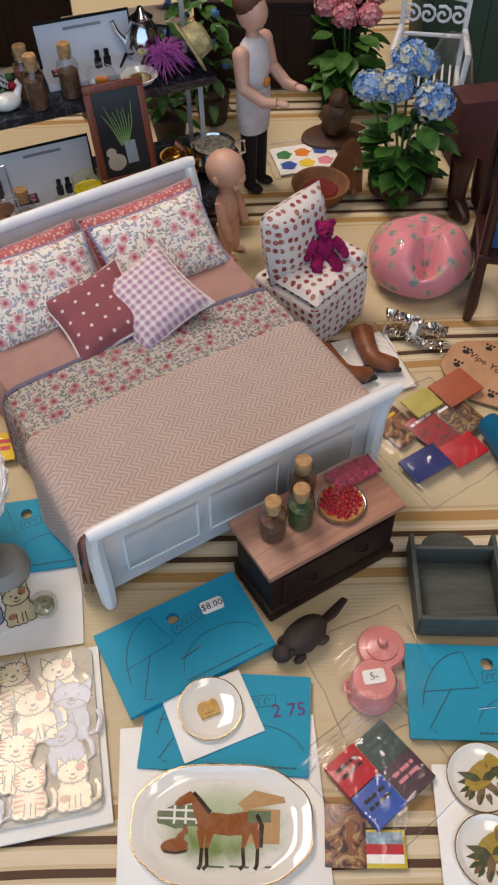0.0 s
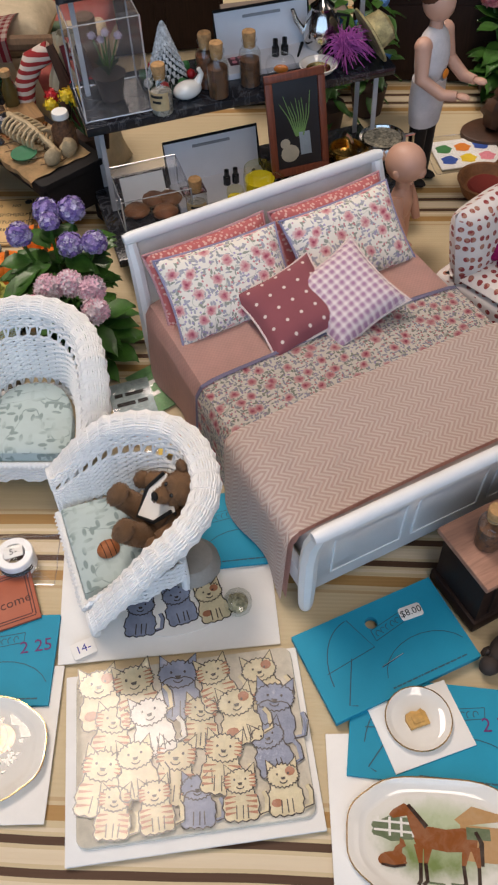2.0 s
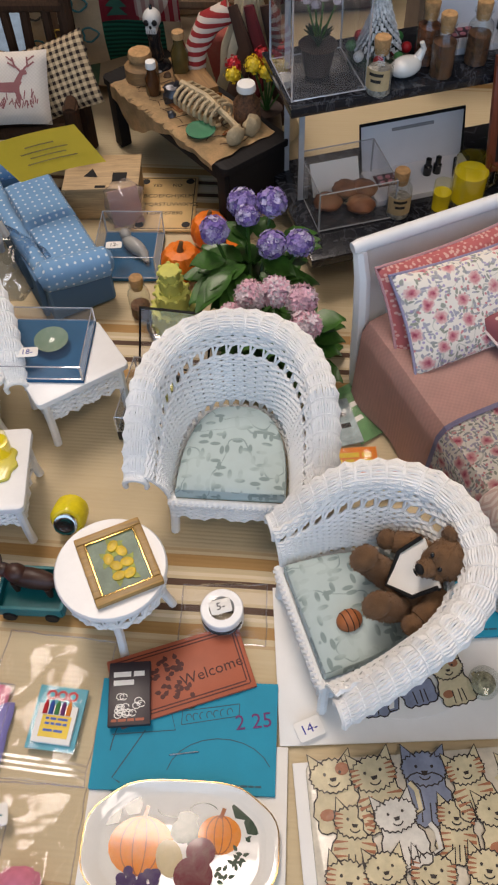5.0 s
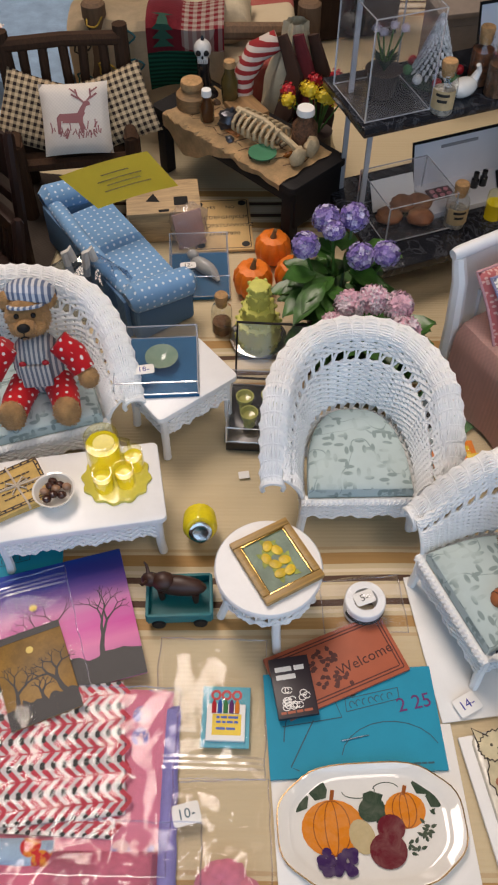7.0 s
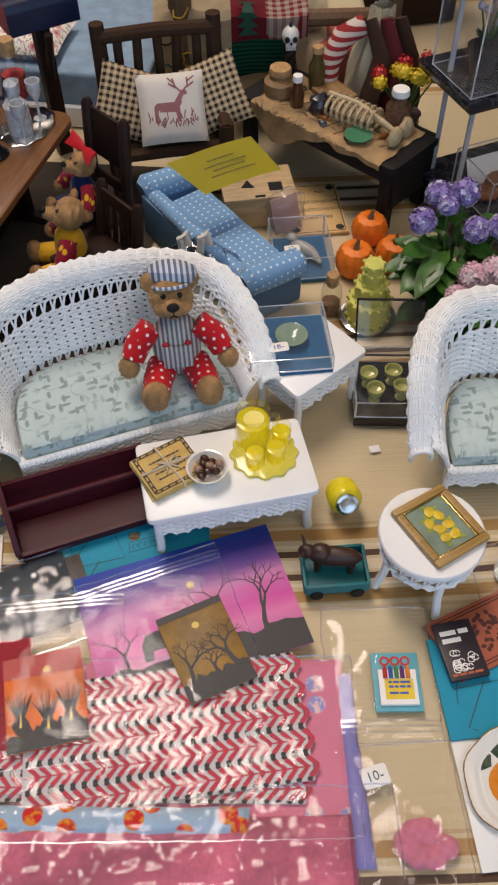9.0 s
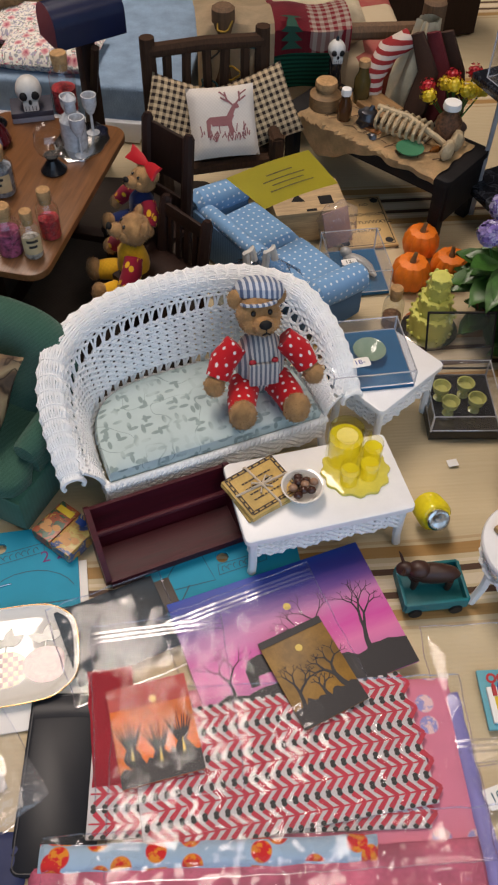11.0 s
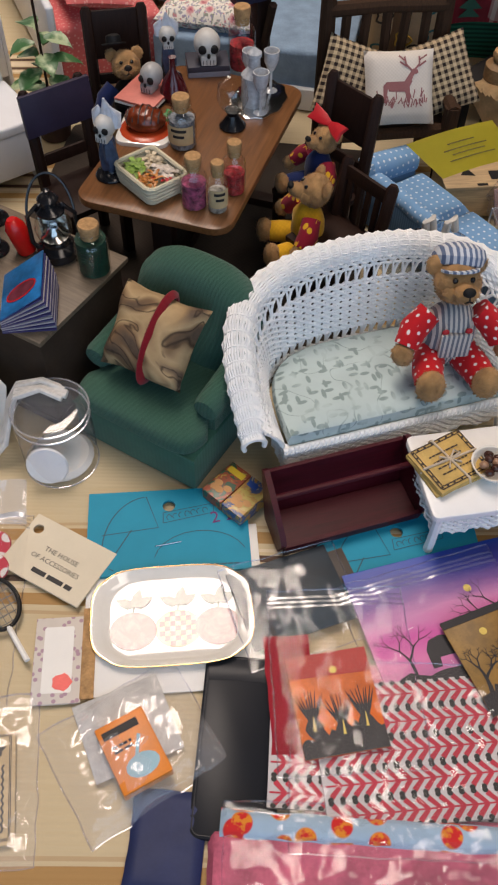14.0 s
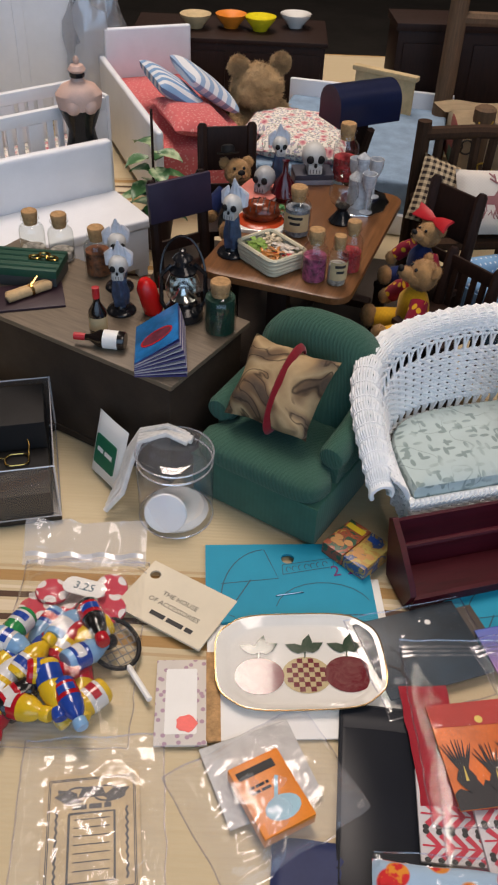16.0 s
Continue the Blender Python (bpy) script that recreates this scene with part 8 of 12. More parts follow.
for px, py, r in ((-6.75, 22.75, 1.05), (-5.6, 25.4, 1.0), (-4.5, 23.1, 1.03)):
    th = thing("pumpkin", "small ribbed orange pumpkin with a brown stalk", "pumpkin", px, py, 0, rnd.uniform(0, 60), group="pumpkins")
    bm = BM()
    rows = [(0.25, 0.12), (0.7, 0.0), (1.0, 0.25), (1.1, 0.75), (1.05, 1.25), (0.8, 1.62), (0.35, 1.72), (0.1, 1.55)]
    vs = []
    for f, z0 in rows:
        vs.append([bm.verts.new((r * 0.95 * f * (1 - 0.09 * abs(math.cos(5 * a)) ** 6) * math.cos(a), r * 0.95 * f * (1 - 0.09 * abs(math.cos(5 * a)) ** 6) * math.sin(a), z0 * r * 0.95)) for a in [TAU * k / 60 for k in range(60)]])
    for a, b in zip(vs, vs[1:]):
        for k in range(60):
            bm.faces.new((a[k], a[(k + 1) % 60], b[(k + 1) % 60], b[k]))
    bm.faces.new(vs[0]); bm.faces.new(vs[-1])
    part("flesh", bm, PUMP, th)
    bm = BM(); tube(bm, [(0, 0, 1.5 * r), (0.03, 0, 1.75 * r), (0.12, 0.05, 2.05 * r)], [0.2, 0.13, 0.1], 8)
    part("stalk", bm, wood("stalk_brown", (0.2, 0.12, 0.05), 0.8, 2), th)
bottle("corked glass bottle of dark seeds beside the clear box", -8.4, 19.6, 0, 0.55, 2.6, SPICE, 0.35)


# ---- plants ----
LEAF = plain("hydrangea_leaf", (0.05, 0.14, 0.022), 0.35, var=0.45, scale=1.5)


def leaf_mesh(bm, base, d, l, w, droop=0.3, mi=0):
    d = Vector(d).normalized()
    side = d.cross(Vector((0, 0, 1)))
    side = side.normalized() if side.length > 1e-3 else Vector((1, 0, 0))
    up = side.cross(d)
    b = Vector(base)
    rows = []
    for k, f in enumerate((0.12, 0.75, 1.0, 0.7, 0.06)):
        t = k / 4
        c = b + d * l * t - Vector((0, 0, droop * l * t * t))
        rows.append([bm.verts.new(c - side * w / 2 * f + up * 0.08 * w), bm.verts.new(c - up * 0.05 * w), bm.verts.new(c + side * w / 2 * f + up * 0.08 * w)])
    for a, c in zip(rows, rows[1:]):
        for j in (0, 1):
            bm.faces.new((a[j], a[j + 1], c[j + 1], c[j])).material_index = mi


def bloom(parent, c, r, mats, petals=70, spiky=False, seed=1):
    """A round flower head of many small four-petalled florets."""
    rng = random.Random(seed)
    bm = BM()
    for k in range(petals):
        zf = 1 - 1.55 * (k + 0.5) / petals
        a = k * 2.39996
        q = math.sqrt(max(0.0, 1 - zf * zf))
        n = Vector((q * math.cos(a), q * math.sin(a), zf))
        p = Vector(c) + n * r * rng.uniform(0.8, 1.1)
        t1 = n.orthogonal().normalized()
        t1.rotate(Matrix.Rotation(rng.uniform(0, 3), 3, n))
        t2 = n.cross(t1)
        s = r * (0.25 if not spiky else 0.46)
        m = rng.randrange(len(mats))
        for i in range(4 if not spiky else 6):
            b = TAU * i / (4 if not spiky else 6)
            u = t1 * math.cos(b) + t2 * math.sin(b)
            v = n.cross(u)
            wd = 0.55 if not spiky else 0.3
            vs = [bm.verts.new(p), bm.verts.new(p + (u * 0.6 + v * wd) * s + n * 0.12 * s), bm.verts.new(p + u * s * 1.1 + n * 0.3 * s), bm.verts.new(p + (u * 0.6 - v * wd) * s + n * 0.12 * s)]
            bm.faces.new(vs).material_index = m
    ball(bm, c, r * 0.8, 10, 7, mi=0)
    part("flower_head", bm, mats, parent)


def petal(name, col):
    return plain(name, col, 0.7, var=0.3, scale=3)


def plant(label, x, y, pot, blooms, leaves, spread, height, seed, pot_r=1.3, cat_="potted plant"):
    rng = random.Random(seed)
    th = thing("potted_plant", label, cat_, x, y, 0, group="potted plants")
    bm = BM(); lathe(bm, [(pot_r * 0.7, 0), (pot_r, 0.5), (pot_r * 1.05, 1.1), (pot_r, 1.4), (pot_r * 0.85, 1.4), (0, 1.25)], 20)
    part("pot", bm, pot, th)
    bm = BM()
    for c, r, m, sp in blooms:
        tube(bm, [(c[0] * 0.15, c[1] * 0.15, 1.2), (c[0] * 0.6, c[1] * 0.6, c[2] * 0.6), (c[0], c[1], c[2] - r * 0.5)], 0.09, 6)
    part("stem", bm, LEAF, th)
    for k in range(leaves):
        a = k * 2.4 + rng.uniform(-.3, .3)
        z0 = height * (0.14 + 0.8 * rng.random())
        q = spread * rng.uniform(0.15, 0.6)
        bm = BM()
        leaf_mesh(bm, (q * math.cos(a), q * math.sin(a), z0), (math.cos(a), math.sin(a), rng.uniform(0.0, 0.5)), rng.uniform(1.5, 2.3), rng.uniform(1.0, 1.5), rng.uniform(0.2, 0.5))
        part("leaf", bm, LEAF, th)
    for k, (c, r, m, sp) in enumerate(blooms):
        bloom(th, c, r, m, 150 if not sp else 70, sp, seed + k)
    return th


PURP = [petal("purple_petal", (0.2, 0.13, 0.42)), petal("lilac_petal", (0.36, 0.27, 0.58)), petal("pale_lilac_petal", (0.55, 0.5, 0.72))]
PNK = [petal("pink_petal", (0.82, 0.5, 0.6)), petal("pale_pink_petal", (0.88, 0.72, 0.78))]
BLUH = [petal("blue_petal", (0.1, 0.24, 0.55)), petal("sky_petal", (0.3, 0.45, 0.68)), petal("cream_petal", (0.6, 0.62, 0.5))]
DPNK = [petal("coral_petal", (0.6, 0.16, 0.2)), petal("rose_petal", (0.7, 0.3, 0.32))]
DPOT = plain("brown_pot", (0.05, 0.025, 0.018), 0.6, var=0.3)
plant("potted hydrangea with purple flower heads", -2.6, 19.3, DPOT,
      [((-0.6, 2.0, 6.0), 0.64, PURP, False), ((0.75, 2.1, 6.0), 0.66, PURP, False), ((-1.7, 0.2, 5.8), 0.62, PURP, False), ((0.95, -0.1, 5.4), 0.62, PURP, False), ((2.2, 0.1, 5.4), 0.6, PURP, False), ((-0.3, 1.2, 5.9), 0.5, PURP, False)], 90, 2.7, 5.3, 3)
plant("low potted plant with pale pink flowers", -1.1, 16.2, DPOT,
      [((-1.25, 0.1, 5.0), 0.6, PNK, True), ((-0.15, 0.3, 5.1), 0.62, PNK, True), ((0.95, 0.0, 5.0), 0.62, PNK, True), ((1.25, -1.0, 4.5), 0.6, PNK, True), ((-2.0, -0.5, 4.4), 0.5, PNK, True)], 50, 2.2, 4.4, 5, 1.1)
plant("potted hydrangea with blue flower heads", 27.2, 31.4, DPOT,
      [((-2.4, 0.8, 6.9), 0.9, BLUH, False), ((-0.9, 0.4, 7.1), 1.05, BLUH, False), ((0.0, 1.6, 8.2), 1.0, BLUH, False), ((1.3, -0.7, 6.6), 1.1, BLUH, False), ((0.9, 1.4, 7.9), 0.8, BLUH, False)], 76, 2.6, 6.2, 7, 2.0)
plant("potted plant with coral pink flower heads", 24.8, 43.0, DPOT,
      [((-1.5, 1.4, 6.4), 0.85, DPNK, False), ((-0.4, 0.0, 6.2), 0.85, DPNK, False), ((1.3, 0.0, 6.2), 0.8, DPNK, False), ((0.2, 1.6, 7.0), 0.8, DPNK, False), ((1.9, 1.2, 7.2), 0.8, DPNK, False)], 80, 2.6, 5.6, 9, 1.8)


# ---- the goods to the right of the bed ----
STRAW = dotted("strawberry_print_cotton", (0.74, 0.68, 0.64), (0.3, 0.05, 0.05), 0.52, 0.25, 0.45, (0.42, 0.2, 0.14))
th = thing("armchair", "small armchair covered in strawberry print cotton", "armchair", 20.5, 19.75, 0, 45)
bm = BM(); box(bm, -2.3, 2.3, -2.3, 2.2, 0.05, 3.2, 0.4, seg=3); part("base", bm, STRAW, th)
bm = BM(); cushion(bm, 4.3, 3.8, 0.9, 0.02, c=(-0.1, -0.4, 3.05), puff=0.3); part("seat_cushion", bm, STRAW, th)
bm = BM(); cushion(bm, 4.5, 4.1, 2.0, 0.02, puff=0.6)
bmesh.ops.transform(bm, matrix=Matrix.Translation((-0.1, 2.1, 5.0)) @ Matrix.Rotation(radians(80), 4, "X"), verts=bm.verts)
part("backrest", bm, STRAW, th, "puffed square back")
bm = BM(); box(bm, 1.3, 2.4, -2.1, 1.3, 2.9, 4.3, 0.45, seg=3); part("arm", bm, STRAW, th)
b7, hd = bear("small magenta plush bear on the strawberry armchair", 21.2, 20.0, 3.75, 5, 0.68, plain("magenta_plush", (0.42, 0.006, 0.13), 0.95, var=0.4, scale=2, fine=18, bump=1.0, bd=0.08))
PINKBF = dotted("pink_butterfly_cotton", (0.72, 0.25, 0.28), (0.2, 0.24, 0.24), 1.05, 0.2, 0.9, (0.5, 0.36, 0.22))
th = thing("bean_bag", "round pink bean bag printed with butterflies, in clear film", "bean bag", 27.1, 22.6, 0)
bm = BM()
def bean(u, v):
    a, t = TAU * u, math.pi * (0.03 + 0.97 * v)
    st, ct = max(0.0, math.sin(t)), -math.cos(t)
    r = 2.95 * st ** 0.55 * (1 - 0.1 * max(0, ct))
    x, y = r * math.cos(a), r * math.sin(a) * 0.92
    top = max(0.0, ct)
    slit = 2.0 * math.exp(-((x - 0.3 - 0.15 * y) / (0.3 + 0.2 * abs(y))) ** 2) * min(1.0, 1.6 * top) * max(0.0, min(1, 1 - 0.45 * (y + 0.9))) * max(0.0, min(1, (y + 2.9)))
    fold = 0.16 * math.sin(5 * a + 1.3) * top * st + 0.14 * noise.noise(Vector((x * 0.9, y * 0.9, v * 3)))
    return (x, y, max(0.0, 1.75 + 1.75 * math.copysign(abs(ct) ** 0.8, ct) - slit + fold))
surf(bm, bean, 72, 40, wrap=True)
part("cover", bm, PINKBF, th)
bm = BM()
def bean2(u, v):
    x, y, z = bean(u, v)
    q = Vector((x * 1.6, y * 1.6, z * 1.6)); k = 1.03 + 0.05 * abs(noise.noise(q))
    return (x * k, y * k, z * k + 0.03)
surf(bm, bean2, 60, 34, wrap=True)
part("film", bm, BAGFILM, th).visible_shadow = False
th = thing("boots", "pair of tiny brown leather boots lying on a card", "boots", 22.8, 15.4, 0.1, 18)
LEATH = plain("brown_leather", (0.22, 0.065, 0.018), 0.5, var=0.35, scale=1.2)
for dx, dy, rr in ((-1.2, -0.2, 10), (0.8, 0.4, -12)):
    bm = BM()
    tube(bm, [(0, 1.6, 0.5), (0, 0.6, 0.55), (0.05, -0.3, 0.55), (0.3, -0.75, 0.5), (0.9, -1.0, 0.45), (1.4, -1.0, 0.4)], [0.62, 0.55, 0.5, 0.55, 0.5, 0.3], 12)
    bmesh.ops.transform(bm, matrix=Matrix.Translation((dx, dy, 0)) @ Matrix.Rotation(radians(rr), 4, "Z"), verts=bm.verts)
    bo = part("boot", bm, LEATH, th)
    bm = BM(); tube(bm, [(-0.45, -0.9, 0.35), (0.3, -1.25, 0.3), (1.5, -1.35, 0.3)], [0.22, 0.2, 0.2], 8, flat=0.7)
    bmesh.ops.transform(bm, matrix=Matrix.Translation((dx, dy, 0)) @ Matrix.Rotation(radians(rr), 4, "Z"), verts=bm.verts)
    part("sole", bm, BLACKM, bo)
card("white card under the brown boots", 23.0, 15.5, 0.0, 15, 4.6, 4.4, 0.06)
th = thing("tinsel", "short bundle of silver tinsel", "tinsel", 26.2, 17.7, 0.1, -30)
bm = BM()
for k in range(420):
    x0 = rnd.uniform(-1.8, 1.8)
    a = rnd.uniform(0, TAU)
    p = Vector((x0, 0.35 * math.cos(a), 0.4 + 0.35 * math.sin(a)))
    d = Vector((rnd.uniform(-.3, .3), math.cos(a), math.sin(a))) * rnd.uniform(0.2, 0.45)
    s = Vector((0.06, rnd.uniform(-.04, .04), rnd.uniform(-.04, .04)))
    vs = [bm.verts.new(p - s), bm.verts.new(p + s), bm.verts.new(p + d + s), bm.verts.new(p + d - s)]
    for v in vs:
        v.co.z = max(0.02, v.co.z)
    bm.faces.new(vs)
tagged(part("tinsel_tuft", bm, SILVER, th), kind="stuff")
bm = BM(); tube(bm, [(-0.2, 0, 0.4), (0.2, 0, 0.4)], 0.5, 10); part("paper_band", bm, CARDW, th)
th = thing("paw_card", "tan round card printed with black paw prints", "card", 30.2, 14.6, 0.03, -35)
bm = BM(); slab(bm, ring(3.0, 2.4, 30, wave=0.03, waves=7), 0, 0.12, bev=0.04); part("card", bm, plain("tan_card", (0.5, 0.27, 0.14), 0.6), th)
bm = BM()
for k in range(9):
    a = TAU * k / 9
    px, py = 2.2 * math.cos(a), 1.7 * math.sin(a)
    flat(bm, ring(0.2, 0.16, 9, px, py), 0.126)
    for i in range(3):
        flat(bm, ring(0.08, 0.1, 7, px - 0.2 + 0.2 * i, py + 0.28), 0.126)
part("paw_print", bm, INK, th)
letters("card_writing", "Wipe Your Paws", 0.62, INK, th, 0, 0.2, 0.128, -12)
def cover_art(name, *cols):
    """A printed cover: patches of several inks, too small to make out."""
    n = Nodes(name)
    v = n.noise(1.4, 3, 0.6, dist=1.5)
    c = n.ramp(v, *[(0.32 + 0.36 * k / max(1, len(cols) - 1), col) for k, col in enumerate(cols)], hard=True)
    n.bump(n.noise(12, 2), 0.05, 0.01)
    return n.set(col=n.mix(n.m("MULTIPLY", n.noise(6, 3), 0.4), c, (0.1, 0.08, 0.07)), rough=0.35)


ART = [cover_art("fantasy_cover", (0.05, 0.03, 0.03), (0.3, 0.12, 0.06), (0.5, 0.35, 0.15), (0.1, 0.12, 0.16)), cover_art("red_cover_art", (0.4, 0.03, 0.04), (0.42, 0.04, 0.05), (0.15, 0.06, 0.05), (0.45, 0.25, 0.12)), cover_art("autumn_cover", (0.35, 0.2, 0.08), (0.12, 0.06, 0.05), (0.4, 0.28, 0.1), (0.2, 0.04, 0.04))]
# tiny magazines in their bag
for k, (dx, dy, rz, w, d, m) in enumerate(((-1.6, 0.9, 40, 1.8, 2.2, ART[0]), (0.1, 0.6, 38, 1.8, 2.3, ART[1]), (1.6, 1.4, 36, 1.8, 2.3, ART[2]), (-0.6, -1.6, 32, 2.2, 1.5, plain("navy_cover", (0.02, 0.03, 0.16), 0.45)), (1.4, -0.9, 32, 2.0, 1.5, RED), (-0.2, 2.2, 34, 1.7, 1.4, plain("pale_yellow_cover", (0.5, 0.42, 0.1), 0.5)), (1.7, 3.1, 34, 2.3, 1.8, RUST))):
    th = thing("tiny_magazine", "tiny printed magazine with a bright cover in a bag", "magazine", 26.0 + dx, 10.2 + dy, 0.06 + 0.07 * k, rz, group="tiny magazines")
    part("cover", card_mesh(w, d, 0.12), m, th)
    bm = BM(); bars(bm, -w * 0.4, w * 0.4, (d * 0.3,), 0.126, 0.16, k)
    if k < 3:
        part("cover_print", bm, [YELLOW, CARDW, CARDW][k % 3], th)
for k, (dx, dy, m) in enumerate(((-0.9, 0.9, RED), (0.9, 0.85, plain("moss_cloth_cover", (0.05, 0.08, 0.065), 0.6)), (-0.88, -0.85, BLUEP), (0.92, -0.85, plain("wine_cover", (0.07, 0.03, 0.045), 0.5)))):
    th = thing("tiny_book", "tiny cloth-bound book in a clear bag", "book", 21.4 + 0.67 * dx - 0.52 * dy, -6.1 + 0.67 * dy + 0.52 * dx, 0.06, 38, group="tiny books")
    bm = BM(); box(bm, -0.75, 0.75, -0.72, 0.72, 0, 0.34, 0.04); part("cover", bm, m, th)
    bm = BM(); box(bm, -0.72, 0.77, -0.69, 0.69, 0.06, 0.28); part("page_block", bm, PAPER, th)
    bm = BM(); bars(bm, -0.5, 0.5, (0.2, -0.1), 0.346, 0.14, k); part("cover_print", bm, [INK, plain("dull_green_ink", (0.08, 0.12, 0.1), 0.6), INK, PINKP][k], th)
th = thing("picture_packet", "tiny yellow-edged picture packet under the bagged books", "packet", 21.1, -8.7, 0.02, -2)
part("yellow_backing", card_mesh(1.9, 1.3, 0.1), plain("mustard_card", (0.6, 0.46, 0.04), 0.4), th)
for y0, y1, m in ((-0.5, -0.2, CARDW), (-0.2, 0.15, RED), (0.15, 0.55, plain("pale_blue_scene", (0.3, 0.42, 0.5), 0.4, var=0.6, scale=3))):
    bm = BM(); box(bm, -0.85, 0.85, y0, y1, 0.1, 0.112); part("printed_band", bm, m, th)
solo("dark_packet", card_mesh(1.5, 2.2, 0.12), ART[0], "tiny dark picture packet beside the bagged books", "packet", 19.9, -8.2, 0.02, -4)
# two pink pots
PINKEN = plain("pink_enamel", (0.7, 0.25, 0.23), 0.3, var=0.1)
th = thing("pink_pot", "small pink enamel pot lid with a round knob", "pot lid", 22.1, -0.95, 0.1)
bm = BM(); lathe(bm, [(0.98, 0), (1.02, 0.08), (0.94, 0.22), (0.7, 0.29), (0.68, 0.36), (0.42, 0.46), (0, 0.5)], 28); part("lid", bm, PINKEN, th)
bm = BM(); lathe(bm, [(0.14, 0.45), (0.22, 0.6), (0.16, 0.75), (0, 0.78)], 12); part("knob", bm, PINKEN, th)
th = thing("pink_pot", "small pink enamel pot turned upside down with a price", "pot", 21.5, -2.75, 0.05)
bm = BM(); lathe(bm, [(1.03, 0), (1.03, 0.13), (0.96, 0.18), (0.94, 0.95), (0.82, 1.15), (0, 1.18)], 28); part("pot", bm, PINKEN, th)
for s in (-1, 1):
    bm = BM(); tube(bm, [(s * 0.92, -0.25, 0.5), (s * 1.12, -0.18, 0.5), (s * 1.12, 0.18, 0.5), (s * 0.92, 0.25, 0.5)], 0.08, 7); part("handle", bm, PINKEN, th)
price("5-", th, 0.0, 0.1, 1.2, 8, 0.9, 0.6)
# dark animal by the chest
bm = BM()
ball(bm, (0, 0, 0.62), (1.15, 0.7, 0.62), 18, 12, wob=0.08); ball(bm, (-1.15, 0, 0.5), (0.5, 0.42, 0.4), 14, 9)
for s in (-1, 1):
    ball(bm, (-1.0, s * 0.38, 0.85), (0.16, 0.1, 0.16), 8, 6)
    for lx in (-0.7, 0.6):
        ball(bm, (lx, s * 0.55, 0.18), (0.32, 0.2, 0.18), 8, 6)
tube(bm, [(0.9, 0, 0.45), (1.6, 0.05, 0.4), (2.5, 0.2, 0.45)], [0.3, 0.4, 0.25], 10, flat=0.4)
solo("beaver_figure", bm, plain("dark_fur_resin", (0.045, 0.028, 0.02), 0.7, var=0.4, fine=18, bump=0.7), "small dark brown beaver figure with a flat tail", "animal figure", 18.9, -0.45, 0, 38)
# grey wall box
GREYP = wood("grey_green_paint", (0.075, 0.085, 0.075), 0.6, 0)
th = thing("wall_box", "dark grey-green wooden wall box lying on its back", "wooden box", 25.6, 1.6, 0, -3)
w, d, h = 3.6, 4.0, 1.4
bm = BM(); box(bm, -w / 2, w / 2, -d / 2, d / 2 + 0.4, 0, 0.18, 0.03)
slab(bm, arc(0, d / 2 + 0.3, 1.2, 0.75, 0, 180, 14), 0, 0.18)
part("back_board", bm, GREYP, th)
for s in (-1, 1):
    bm = BM(); box(bm, s * w / 2 - 0.1, s * w / 2 + 0.1, -d / 2, d / 2 + 0.2, 0.1, h, 0.04); part("side_board", bm, GREYP, th)
for yy, hh in ((-d / 2, h + 0.2), (d / 2 - 0.5, h)):
    bm = BM(); box(bm, -w / 2, w / 2, yy - 0.1, yy + 0.1, 0.1, hh, 0.04); part("cross_board", bm, GREYP, th)

# on and under the card below the wicker chair
bm = BM(); lathe(bm, [(1.0, 0), (1.25, 0.1), (1.2, 0.5), (0.9, 0.85), (0.3, 0.95), (0, 0.95)], 24)
solo("stone_lid", bm, plain("grey_stone", (0.3, 0.28, 0.25), 0.7), "round grey stone lid behind the wicker chair", "lid", 5.6, 3.4, 0.07)
th = thing("small_jar", "tiny clear jar with a pale lid on a white card", "jar", 7.7, 1.5, 0.06)
bm = BM(); lathe(bm, [(0.5, 0), (0.6, 0.1), (0.6, 0.5), (0.4, 0.62)], 20); part("glass", bm, GLASS, th)
bm = BM(); lathe(bm, [(0.42, 0.05), (0.45, 0.3), (0.3, 0.42), (0, 0.43)], 16); part("contents", bm, fill("cream_beads", (0.55, 0.5, 0.32)), th)

# paper packets beside the bed
for k, (px, py, rz, w, d, m, t2) in enumerate(((3.0, 14.3, 38, 2.6, 3.2, plain("green_leaf_print", (0.16, 0.36, 0.14), 0.4, var=0.5, scale=1), CARDW), (1.6, 13.2, 20, 2.2, 2.6, plain("pale_blue_print", (0.4, 0.5, 0.52), 0.4, var=0.4, scale=1.5), INK), (2.6, 11.2, 8, 2.2, 1.4, ORANGE, YELLOW), (4.2, 10.4, 8, 1.8, 1.8, YELLOW, RED))):
    th = thing("paper_packet", "small bright printed packet in clear film", "packet", px, py, 0.06 + 0.08 * k, rz, group="paper packets")
    part("sheet", card_mesh(w, d, 0.07), m, th)
    bm = BM(); bars(bm, -w * 0.38, w * 0.38, (0.1 * d, -0.15 * d), 0.076, 0.26, k)
    part("sheet_print", bm, t2, th)

# ---- goods at the left end ----
th = thing("cracker_boxes", "two tiny cracker boxes tied together", "cracker box", -24.95, 7.55, 0.05, -42)
def cracker_art(k):
    return cover_art("cracker_carton", (0.02, 0.1, 0.05), (0.4, 0.08, 0.03), (0.6, 0.42, 0.08), (0.45, 0.2, 0.06)) if k == 0 else cover_art("snack_carton", (0.6, 0.45, 0.1), (0.55, 0.3, 0.06), (0.05, 0.09, 0.25), (0.6, 0.5, 0.3))


